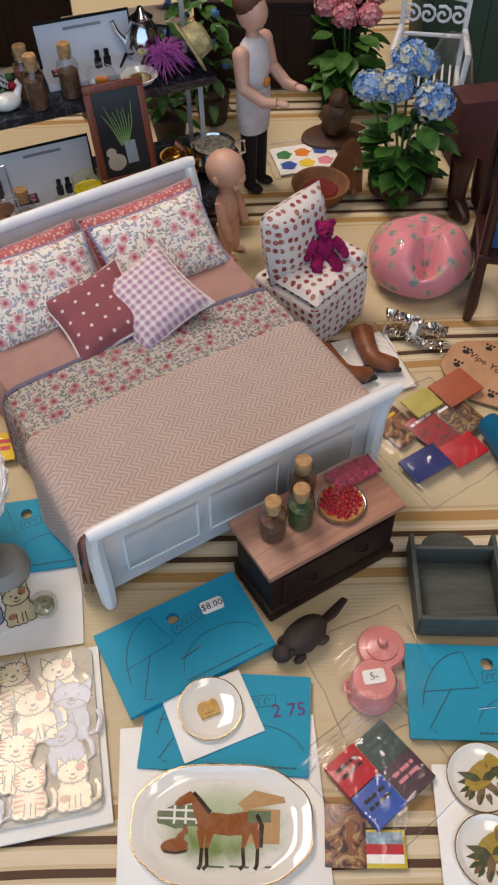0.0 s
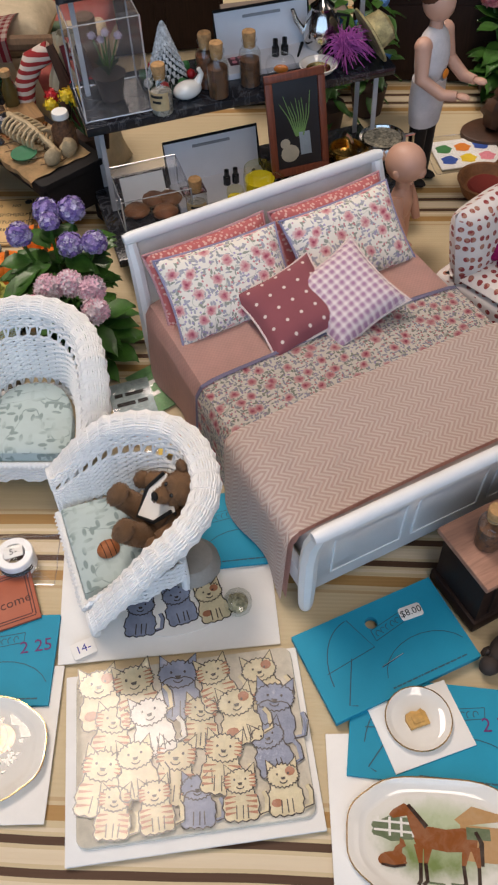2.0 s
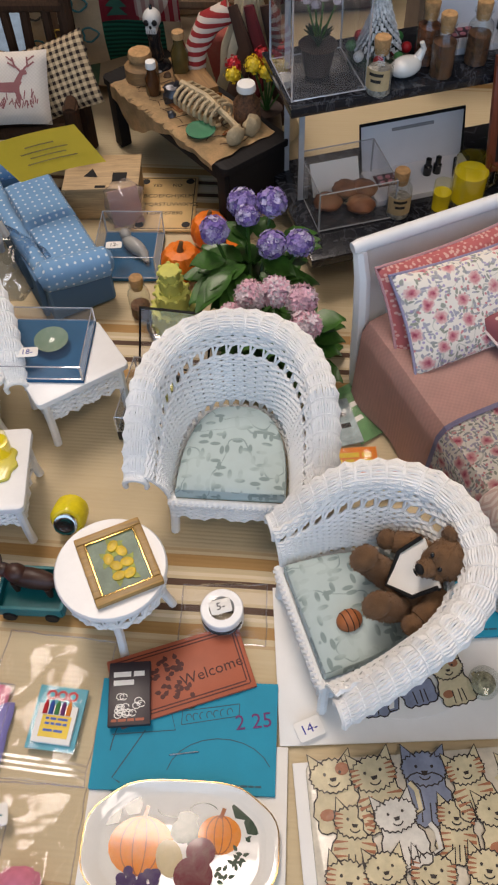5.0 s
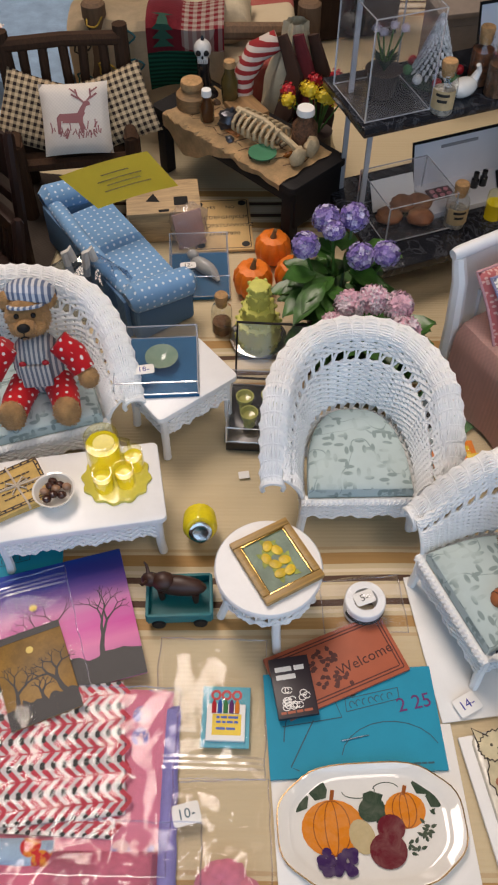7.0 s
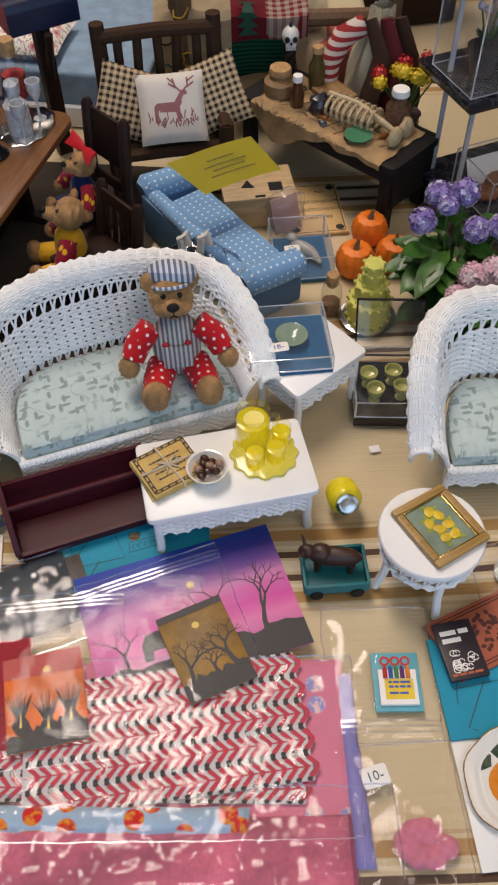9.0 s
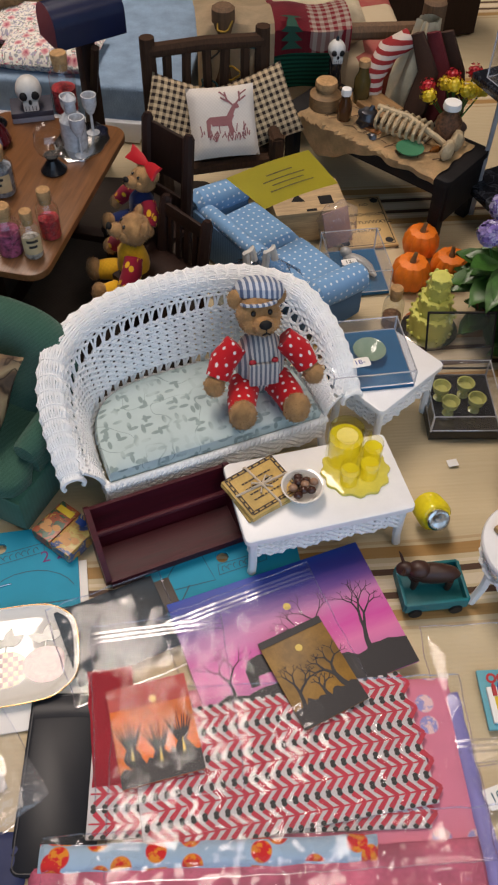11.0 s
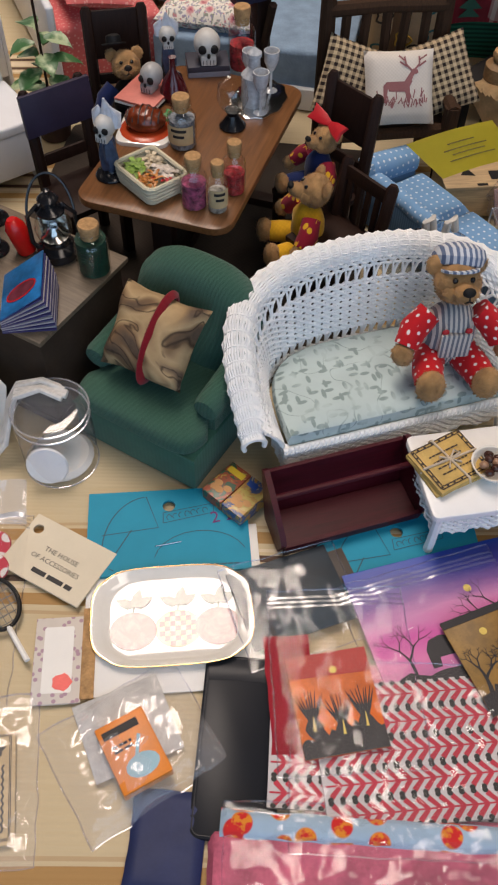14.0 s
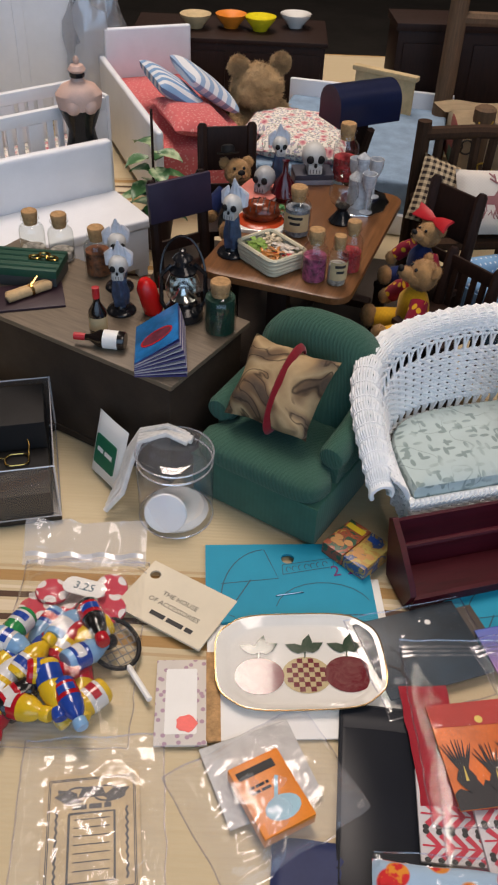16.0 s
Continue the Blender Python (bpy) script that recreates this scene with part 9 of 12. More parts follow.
for k, (m1, m2) in enumerate(((GREENP, YELLOW), (ORANGE, BLUEP))):
    bm = BM(); box(bm, -1.1 + k * 1.1, -0.04 + k * 1.1, -0.95, 0.95, 0, 0.75, 0.04)
    bx = part("carton", bm, cracker_art(k), th)
    bm = BM(); bars(bm, -1.0 + k * 1.1, -0.15 + k * 1.1, (0.45,), 0.756, 0.3, k); part("carton_print", bm, m2, bx)
    bm = BM()
    for j in range(4):
        flat(bm, ring(0.2, 0.16, 10, -0.8 + k * 1.1 + 0.25 * (j % 3), -0.5 + 0.25 * (j // 2)), 0.757 + 0.001 * j)
    part("cracker_picture", bm, plain("cracker_tan", (0.6, 0.3, 0.1), 0.5), bx)
th = thing("orange_box", "tiny orange game box in a clear bag", "game box", -28.35, -3.2, 0.25, 30)
bm = BM(); box(bm, -0.9, 0.9, -1.25, 1.25, 0, 0.55, 0.05); part("carton", bm, plain("orange_card", (0.75, 0.22, 0.01), 0.4), th)
bm = BM(); bars(bm, -0.75, 0.75, (0.7,), 0.556, 0.3, 2); bars(bm, -0.6, 0.1, (0.3, 0.12), 0.556, 0.1, 3); part("box_print", bm, INK, th)
bm = BM(); flat(bm, ring(0.6, 0.4, 14, 0.1, -0.6), 0.557); stroke(bm, [(0, -0.3), (0.4, 0.4)], 0.12, 0.558); part("box_picture", bm, [plain("pale_blue_paint", (0.3, 0.5, 0.6), 0.5)], th)
solo("paper_insert", card_mesh(3.2, 2.9, 0.04), plain("grey_white_paper", (0.56, 0.55, 0.53), 0.5, var=0.25, scale=1.2), "grey-white printed paper in the bag with the orange box", "paper", -28.7, -2.2, 0.1, 24)
th = thing("hang_tag", "cream folded tag with handwritten shop words", "tag", -32.1, 4.5, 0.12, -29)
part("tag_card", card_mesh(3.9, 2.7, 0.1, (-1.5, 0.75, 0.22)), plain("cream_card", (0.7, 0.62, 0.47), 0.6, var=0.05), th)
for k, tx in enumerate(("THE HOUSE", "OF ACCESSORIES")):
    letters("tag_writing", tx, 0.3, plain("pencil_grey", (0.09, 0.08, 0.07), 0.7), th, 0.1, 0.15 - 0.45 * k, 0.105, 0)
bm = BM(); bars(bm, -0.6, 1.3, (-0.95,), 0.108, 0.2, 5); part("tag_bars", bm, INK, th)
th = thing("notepad", "long floral notepad with a red price sticker", "notepad", -31.5, 0.3, 0.02, 4)
part("pad", card_mesh(1.8, 3.4, 0.1), dotted("floral_paper", (0.68, 0.62, 0.56), (0.45, 0.3, 0.36), 0.35, 0.2, 1.0), th)
bm = BM(); flat(bm, rrect(1.1, 2.6, 0.05, 1), 0.106); part("blank_panel", bm, CARDW, th)
bm = BM(); slab(bm, ring(0.36, 0.32, 14, 0.2, -0.9, wave=0.1, waves=5), 0.106, 0.13); part("red_sticker", bm, plain("fluorescent_red", (0.85, 0.12, 0.1), 0.5), th)
solo("cork_strip", card_mesh(0.5, 3.6, 0.12), CORK, "narrow strip of cork beside the notepad", "cork strip", -30.4, 0.6, 0.02, 4)
th = thing("certificate", "tiny cream certificate with a black border in a bag", "certificate", -33.8, -4.4, 0.06, 9)
part("paper_sheet", card_mesh(3.0, 3.8, 0.04), PAPER, th)
bm = BM()
for p in (rrect(2.7, 3.5, 0.05, 1), rrect(2.6, 3.4, 0.05, 1)):
    stroke(bm, p + p[:1], 0.03, 0.046)
for q in (-1, 1):
    stroke(bm, [(q * (1.05 + 0.06 * (k % 2)), -1.5 + 0.13 * k) for k in range(18)], 0.07, 0.047)
    flat(bm, ring(0.4, 0.22, 12, q * 0.75, 1.15, q * 0.4, 0.2, 5), 0.048)
    stroke(bm, arc(q * 0.45, 1.2, 0.4, 0.25, 0, 300, 12), 0.06, 0.049)
flat(bm, [(-0.45, 1.1), (0.45, 1.1), (0.3, 1.45), (-0.3, 1.45)], 0.05)
bars(bm, -0.6, 0.6, (0.72,), 0.048, 0.16, 9)
for k in range(7):
    stroke(bm, [(-0.55, 0.4 - 0.26 * k), (0.55, 0.4 - 0.26 * k)], 0.035, 0.048)
p = [(-0.7, 0.6), (0.7, 0.6), (0.7, -1.5), (-0.7, -1.5)]
stroke(bm, p + p[:1], 0.08, 0.047)
part("engraved_border", bm, plain("grey_ink", (0.05, 0.045, 0.04), 0.6), th)
th = thing("tennis_racket", "tiny dark tennis racket in a clear bag", "racket", -33.5, 1.5, 0.15, 35)
bm = BM(); tube(bm, [(x, y, 0.1) for x, y in ring(0.85, 1.2, 28, 0, 1.2)], 0.09, 7, closed=True); part("racket_hoop", bm, BLACKM, th)
bm = BM(); tube(bm, [(0, 0, 0.1), (0, -1.6, 0.1)], 0.11, 7); part("handle", bm, CARDW, th)
bm = BM()
for k in range(-3, 4):
    q = k * 0.24
    l = math.sqrt(max(0, 1 - (q / 0.85) ** 2))
    tube(bm, [(q, 1.2 - 1.2 * l, 0.1), (q, 1.2 + 1.2 * l, 0.1)], 0.02, 4)
    q2 = k * 0.34
    l2 = math.sqrt(max(0, 1 - (q2 / 1.2) ** 2))
    tube(bm, [(-0.85 * l2, 1.2 + q2, 0.1), (0.85 * l2, 1.2 + q2, 0.1)], 0.02, 4)
part("racket_net", bm, plain("grey_net", (0.2, 0.2, 0.2), 0.6), th)
def toy(name, col):
    return plain(name, col, 0.18, var=0.15, coat=0.3)


TOYY, TOYR, TOYB, TOYW, TOYK, TOYS, TOYG = toy("toy_yellow", (0.7, 0.45, 0.02)), toy("toy_red", (0.42, 0.01, 0.02)), toy("toy_blue", (0.02, 0.06, 0.32)), toy("toy_white", (0.7, 0.68, 0.66)), toy("toy_black", (0.014, 0.012, 0.012)), toy("toy_sky", (0.22, 0.4, 0.62)), toy("toy_green", (0.03, 0.25, 0.07))
DRINKS = [(TOYS, TOYK, TOYW), (TOYY, TOYY, TOYW), (TOYR, TOYR, TOYY), (TOYS, TOYK, TOYB), (TOYY, TOYB, TOYB), (TOYB, TOYS, TOYR), (TOYW, TOYB, TOYY), (TOYK, TOYR, TOYR), (TOYG, TOYW, TOYW), (TOYY, TOYY, TOYR)]
rng = random.Random(77)
for k in range(23):
    r, h = rng.uniform(0.41, 0.48), rng.uniform(1.6, 2.05)
    col, capm, band = DRINKS[k % 10]
    px, py = -36.0 + 1.75 * (((k * 0.7548) % 1) * 2 - 1), -0.9 + 4.0 * ((k * 0.5698 + 0.2) % 1)
    th = thing("toy_bottle", "tiny bright plastic drink bottle in a bag", "toy bottle", px, py, 0.42 + 0.5 * (k % 3 > 0) + 0.3 * (k % 3 > 1), rng.choice((20, 60, 120, 150, -40)) + rng.uniform(-18, 18), 90 + rng.uniform(-14, 14), group="tiny toy bottles")
    bm = BM(); lathe(bm, [(r * 0.86, -h * 0.5), (r, -h * 0.45), (r, -h * 0.05), (r * 0.94, 0), (r, h * 0.05), (r * 0.75, h * 0.24), (r * 0.45, h * 0.36), (r * 0.42, h * 0.42)], 14); part("bottle", bm, col, th)
    bm = BM(); lathe(bm, [(r * 0.56, h * 0.4), (r * 0.58, h * 0.42), (r * 0.58, h * 0.56), (r * 0.48, h * 0.6), (0, h * 0.6)], 12); part("cap", bm, capm, th)
    bm = BM(); lathe(bm, [(r * 1.02, -h * 0.38), (r * 1.03, -h * 0.36), (r * 1.03, -h * 0.08), (r * 1.02, -h * 0.06)], 14, cap=False); bd = part("label_band", bm, band, th)
    bm = BM(); surf(bm, lambda u, v: (r * 1.05 * math.sin(1.5 * (u - 0.5)), r * 1.05 * math.cos(1.5 * (u - 0.5)), -h * (0.31 - 0.16 * v)), 6, 1); part("label_mark", bm, (TOYR, TOYW, TOYB)[k % 3], bd)
RBADGE = dotted("red_white_badge", (0.55, 0.06, 0.09), (0.74, 0.7, 0.68), 0.7, 0.32, 0.8)
for k, (bx_, by_) in enumerate(((-34.7, 5.1), (-34.6, 4.0), (-35.9, 3.6), (-36.9, 4.7), (-37.4, 3.9))):
    bm = BM(); lathe(bm, [(0.62, 0), (0.66, 0.05), (0.62, 0.14), (0.4, 0.18), (0, 0.19)], 18)
    solo("red_badge", bm, RBADGE, "small red and white round badge in a bag", "badge", bx_, by_, 0.12 + 0.1 * (k % 2), 40 * k, 8, group="round badges")
solo("folded_leaflet", card_mesh(2.6, 1.5, 0.04), plain("pale_leaflet", (0.6, 0.55, 0.52), 0.5, var=0.4, scale=1.5), "printed leaflet in the bag of toys", "leaflet", -36.4, 4.3, 0.08, 14)
pt = thing("price_tag", "oval white price label in the bag of toys", "price tag", -35.6, 4.6, 0.75, -14)
part("tag_card", card_mesh(1.7, 0.8, 0.03, r=0.35), CARDW, pt)
letters("tag_price", "3.25", 0.5, PRINTINK, pt, 0, 0, 0.034)
# the upright plastic tub and its neighbours
th = thing("plastic_tub", "clear round plastic tub with white things inside", "tub", -32.6, 9.6, 0)
bm = BM(); lathe(bm, [(1.45, 0.02), (1.58, 0.12), (1.6, 2.9), (1.52, 3.1), (1.6, 3.2), (1.6, 3.5), (1.4, 3.62), (0.9, 3.6), (0, 3.6)], 36, cap=False)
part("tub_wall", bm, clear("tub_plastic", (0.95, 0.95, 0.97), 0.05, 0.05, haze=0.05), th).visible_shadow = False
for zz, rr in ((0.08, 1.58), (3.08, 1.56), (3.52, 1.6)):
    bm = BM(); tube(bm, [(x, y, zz) for x, y in ring(rr, rr, 40)], 0.04, 6, closed=True); part("tub_rim", bm, clear("tub_edge", (0.92, 0.92, 0.96), 0.1, 0.3, haze=0.25), th).visible_shadow = False
bm = BM(); lathe(bm, [(1.3, 0.1), (1.4, 0.3), (1.2, 0.5), (0, 0.55)], 20); part("white_pad", bm, plain("white_felt", (0.7, 0.69, 0.66), 0.9), th)
bm = BM(); lathe(bm, [(0.85, 0), (0.9, 0.08), (0.85, 0.16), (0, 0.17)], 22, m=Matrix.Translation((-0.3, -1.15, 1.15)) @ Matrix.Rotation(radians(70), 4, "X")); part("white_disc", bm, WHITE, th)
CORD = cloth("white_cord", (0.74, 0.72, 0.69), 20)
for k in range(5):
    q = 0.16 * (k - 2)
    bm = BM(); tube(bm, [(0.5 + 0.2 * math.sin(k), 0.6 + q, 3.75), (-0.4, 0.9 + q, 3.85 + 0.12 * math.cos(2 * k)), (-1.5, 0.9 + 1.2 * q, 3.5), (-2.0 - 0.3 * q, 0.8 + 1.5 * q, 2.4), (-2.4 - 0.4 * q, 0.6 + 2.0 * q, 1.1 + 0.2 * math.sin(k)), (-2.9 + 0.3 * q, 0.3 + 2.0 * q, 0.3)], 0.13, 8); part("white_cord", bm, CORD, th)
th = thing("seed_packet", "white paper packet with a green label", "packet", -36.0, 11.4, 0.0, -48, 76)
bm = BM(); cushion(bm, 2.2, 3.2, 0.4, 0.02, c=(0, 1.6, -0.2)); part("packet", bm, CARDW, th)
bm = BM(); slab(bm, rrect(1.5, 1.5, 0.1, 3), 0.2, 0.24)
bmesh.ops.translate(bm, verts=bm.verts, vec=(0, 1.5, 0)); gl = part("green_label", bm, plain("dark_green_label", (0.008, 0.14, 0.07), 0.5), th)
bm = BM(); bars(bm, -0.55, 0.55, (1.45,), 0.25, 0.22, 3); part("label_bars", bm, CARDW, gl)
th = clear_box("open clear box lined in black holding gold spectacles", -40.3, 11.35, 0, 14, 4.4, 6.2, 3.0, BLACK, 0.25, lid=False)
bm = BM(); box(bm, -2.1, 1.9, 0.1, 2.95, 0.26, 2.85, 0.05); part("black_liner", bm, BLACKM, th)
bm = BM(); box(bm, -2.1, 1.9, -2.95, 0.0, 0.26, 1.5, 0.05); part("black_drawer", bm, BLACKM, th)
sp = thing("spectacles", "tiny gold spectacles in a clear box", "spectacles", -40.2, 10.6, 1.55, 14)
for q in (-1, 1):
    bm = BM(); tube(bm, [(x, y, 0.06) for x, y in rrect(1.0, 0.75, 0.3, 4)], 0.045, 6, closed=True); bmesh.ops.translate(bm, verts=bm.verts, vec=(0.65 * q, 0, 0)); part("lens_rim", bm, GOLD, sp)
    bm = BM(); tube(bm, [(1.15 * q, 0.2, 0.06), (1.2 * q, 0.7, 0.3), (1.1 * q, 1.0, 0.5)], 0.04, 6); part("temple", bm, GOLD, sp)
bm = BM(); tube(bm, [(-0.16, 0.1, 0.06), (0, 0.16, 0.1), (0.16, 0.1, 0.06)], 0.045, 6); part("nose_bridge", bm, GOLD, sp)

# ---- on the black display stand ----
BONE = plain("bone", (0.5, 0.38, 0.22), 0.6, var=0.3, scale=2)
SKULLW = plain("white_skull", (0.62, 0.6, 0.56), 0.45)
WPLAST = plain("white_satin", (0.72, 0.72, 0.76), 0.4, var=0.04)
cb = clear_box("clear hinged box with small brown baked goods", 1.6, 26.0, 2.4, 20, 4.0, 3.6, 2.3, None, 0.1)
for k, (dx, dy) in enumerate(((-0.9, -0.5), (0.8, -0.6), (0.0, 0.6), (0.9, 0.7))):
    bm = BM(); ball(bm, (0, 0, 0.42), (0.75, 0.62, 0.4), 12, 8, wob=0.15)
    solo("bun", bm, plain("baked_brown", (0.3, 0.11, 0.04), 0.6, var=0.4, scale=2), "small brown baked bun in a clear box", "bun", 1.6 + dx, 26.0 + dy, 2.5, group="buns")
solo("paper_insert", card_mesh(2.6, 1.7, 0.04), CARDW, "white paper label inside the clear box", "paper", 1.0, 27.0, 3.35, 20, 62)


def kit(label, x, y, z, rz, w, d, lid):
    """An open white make-up box with a raised clear lid."""
    th = thing("makeup_box", label, "make-up box", x, y, z, rz, group="make-up boxes")
    bm = BM(); box(bm, -w / 2, w / 2, -d / 2, d / 2, 0, 0.35, 0.04); part("tray", bm, WPLAST, th)
    bm = BM(); box(bm, -w / 2, w / 2, 0, 0.12, 0, lid, 0.03, m=Matrix.Translation((0, d / 2, 0.3)) @ Matrix.Rotation(radians(-14), 4, "X"))
    ld = part("raised_lid", bm, WPLAST, th)
    bm = BM(); tube(bm, [(-w / 2, d / 2, 0.3), (-w / 2, d / 2 + lid * 0.24, lid * 0.97 + 0.3), (w / 2, d / 2 + lid * 0.24, lid * 0.97 + 0.3), (w / 2, d / 2, 0.3)], 0.1, 6)
    part("dark_edge", bm, BLACKM, ld)
    bm = BM(); box(bm, -w * 0.2, w * 0.2, -0.08, 0, lid * 0.78, lid * 0.84, m=Matrix.Translation((0, d / 2 - 0.01, 0.3)) @ Matrix.Rotation(radians(-14), 4, "X")); part("lid_bar", bm, plain("grey_print", (0.3, 0.3, 0.32), 0.5), ld)
    bm = BM(); box(bm, -w * 0.42, -w * 0.17, -d * 0.1, d * 0.25, 0.35, 0.45, 0.02); pal = part("palette", bm, plain("plum_palette", (0.08, 0.012, 0.02), 0.4), th)
    for i in range(6):
        bm = BM(); lathe(bm, [(0.15, 0), (0.15, 0.03), (0, 0.035)], 10, (-w * 0.37 + (i % 3) * 0.42 * w / 5.6, -d * 0.02 + (i // 3) * 0.42, 0.45)); part("colour_pan", bm, PINKP, pal)
    for k in range(2):
        bm = BM(); lathe(bm, [(0.22, 0), (0.22, 0.5), (0.15, 0.55), (0.15, 0.95), (0, 1.0)], 12, (0.4 + 0.55 * k, 0.1, 0.35)); part("lipstick", bm, BLACK, th)
    bm = BM(); tube(bm, [(w * 0.28, -0.5, 0.4), (w * 0.4, 0.8, 0.45)], [0.06, 0.1], 6); part("brush", bm, BLACKM, th)
    return th


kit("open white make-up box with a raised lid and lipsticks", 5.5, 28.1, 2.4, 20.5, 5.8, 2.6, 2.5)
kit("open white make-up box on the upper black board", 8.4, 32.0, 8.3, 18, 5.6, 2.2, 2.4)
bottle("corked bottle with a readable-looking aged label on the stand", 4.3, 25.4, 2.4, 0.62, 2.7, CLEARB, 0.5, True)
j = tumbler("glass pitcher of yellow juice on the black board", 7.9, 26.9, 2.4, 0.95, 2.4, 0.7, name="pitcher", cat_="pitcher", group="")
bm = BM(); tube(bm, [(0.85, 0.1, 2.0), (1.3, 0.15, 1.8), (1.3, 0.15, 0.9), (0.88, 0.1, 0.6)], 0.1, 7); part("handle", bm, YCLEAR, j)
tumbler("small glass of yellow juice on the black board", 6.5, 26.0, 2.4, 0.5, 1.6, 0.65, group="juice glasses")
th = thing("gold_basket", "small gold basket dish on the black board", "dish", 11.0, 28.8, 2.4)
bm = BM(); lathe(bm, [(0.7, 0), (1.2, 0.3), (1.35, 0.75), (1.25, 0.75), (1.05, 0.35), (0, 0.2)], 24); part("bowl", bm, GOLD, th)
bm = BM()
for k in range(24):
    a = TAU * k / 24
    ball(bm, (1.3 * math.cos(a), 1.3 * math.sin(a), 0.78), 0.14, 7, 5)
part("beaded_rim", bm, GOLD, th)
th = thing("gold_cup", "round gold cup lying on the black board", "cup", 13.0, 30.0, 2.4)
bm = BM(); lathe(bm, [(0.5, 0), (1.05, 0.3), (1.2, 1.0), (1.05, 1.7), (0.95, 1.7), (1.05, 1.0), (0, 0.4)], 24); part("bowl", bm, GOLD, th)
bm = BM(); tube(bm, [(1.0, 0, 1.4), (1.6, 0, 1.3), (1.6, 0, 0.7), (1.1, 0, 0.5)], 0.12, 7); part("handle", bm, GOLD, th)
th = thing("silver_teapot", "silver teapot without a lid on the black board", "teapot", 15.2, 31.0, 2.4, 20)
bm = BM(); lathe(bm, [(0.8, 0), (0.9, 0.15), (1.5, 0.6), (1.6, 1.1), (1.25, 1.6), (1.4, 1.75), (1.25, 1.78), (1.1, 1.5), (0, 1.4)], 28); part("bowl", bm, SILVER, th)
bm = BM(); tube(bm, [(-1.3, 0, 0.8), (-1.9, 0, 1.3), (-2.2, 0, 2.2), (-2.5, 0, 2.5)], [0.3, 0.22, 0.18, 0.2], 8); part("spout", bm, SILVER, th)
bm = BM(); tube(bm, [(1.35, 0, 1.5), (2.1, 0, 1.5), (2.1, 0, 0.7), (1.4, 0, 0.6)], 0.12, 7); part("handle", bm, SILVER, th)
bm = BM(); lathe(bm, [(1.15, 1.68), (0, 1.7)], 20); part("cream", bm, fill("cream_filling", (0.6, 0.54, 0.4)), th)
bm = BM(); box(bm, -1.2, 1.2, -0.4, 0.4, 0, 1.3, 0.05)
solo("display_block", bm, BLACK, "small black block under the framed picture", "block", 10.15, 28.7, 2.4, 20)
pf = frame_thing("red-brown wooden frame with a black botanical picture", 10.0, 28.6, 6.55, 20, 3.5, 5.7, 0.42, wood("mahogany_frame", (0.22, 0.055, 0.025), 0.4, 1), plain("black_picture_ground", (0.014, 0.014, 0.018), 0.3), 76)
bm = BM()
for k in range(9):
    stroke(bm, [(-0.1 + 0.05 * k, -0.7), (-0.5 + 0.15 * k, 0.4), (-0.9 + 0.22 * k + rnd.uniform(-.1, .1), 1.3 + rnd.uniform(-.3, .4))], (0.09, 0.03), 0.13, 0)
flat(bm, [(0.1, -1.8), (0.75, -1.8), (0.7, -0.5), (0.05, -0.5)], 0.128, 1)
flat(bm, ring(0.55, 0.5, 14, -0.55, -1.6), 0.128, 2)
flat(bm, ring(0.3, 0.28, 12, -0.8, -1.0), 0.129, 2)
part("painted_plant", bm, [plain("botanical_green", (0.18, 0.32, 0.1), 0.5), plain("grey_vase_paint", (0.3, 0.36, 0.42), 0.5), plain("cream_paint", (0.5, 0.46, 0.36), 0.5)], pf, smooth=False)
# upper board
bottle("corked bottle of pale spice with a paper label", 2.75, 26.9, 8.3, 0.62, 2.7, CLEARB, 0.55, True)
bottle("corked bottle of brown spice on the upper board", 5.7, 28.5, 8.3, 0.6, 3.0, SPICE, 0.68)
bottle("corked bottle of red seeds on the upper board", 5.0, 29.6, 8.3, 0.6, 3.0, SEEDS, 0.75)
bottle("corked bottle of brown seeds on the upper board", 7.4, 29.7, 8.3, 0.6, 3.0, SPICE, 0.6)
bm = BM(); ball(bm, (0, 0, 0.5), (0.85, 0.55, 0.5), 16, 10); tube(bm, [(0.6, 0, 0.7), (0.9, 0, 1.2), (0.75, 0, 1.5)], [0.25, 0.15, 0.12], 8)
solo("swan_dish", bm, CHINA, "small white china swan dish on the upper board", "dish", 4.0, 28.3, 8.3, 30)
th = thing("snowy_tree", "small snow-covered fir tree with coloured baubles", "fir tree", 2.7, 30.0, 8.3)
bm = BM(); lathe(bm, [(1.4, 0), (1.5, 0.15), (1.3, 0.3), (0, 0.35)], 20); part("base", bm, plain("dark_green_base", (0.02, 0.05, 0.03), 0.7), th)
bm = BM()
for k in range(190):
    f = (k + 0.5) / 190
    a = k * 2.4
    r = 1.0 * (1 - f)
    p = Vector((r * math.cos(a), r * math.sin(a), 0.5 + 2.9 * f))
    tube(bm, [p * 1.0, p + Vector((0.2 * math.cos(a), 0.2 * math.sin(a), -0.22))], [0.12, 0.05], 5)
tagged(part("snow_crust", bm, plain("frosted_fir", (0.75, 0.76, 0.75), 0.7, var=0.5, scale=4), th), kind="stuff")
bm = BM(); lathe(bm, [(1.0, 0.4), (0.0, 3.4)], 12); part("fir_core", bm, plain("dark_fir", (0.012, 0.02, 0.014), 0.8), th)
for k in range(8):
    a = TAU * k / 8
    bm = BM(); ball(bm, (1.35 * math.cos(a), 1.35 * math.sin(a), 0.5), 0.27, 10, 7); part("bauble", bm, (RED, GREENP, CARDW)[k % 3], th)
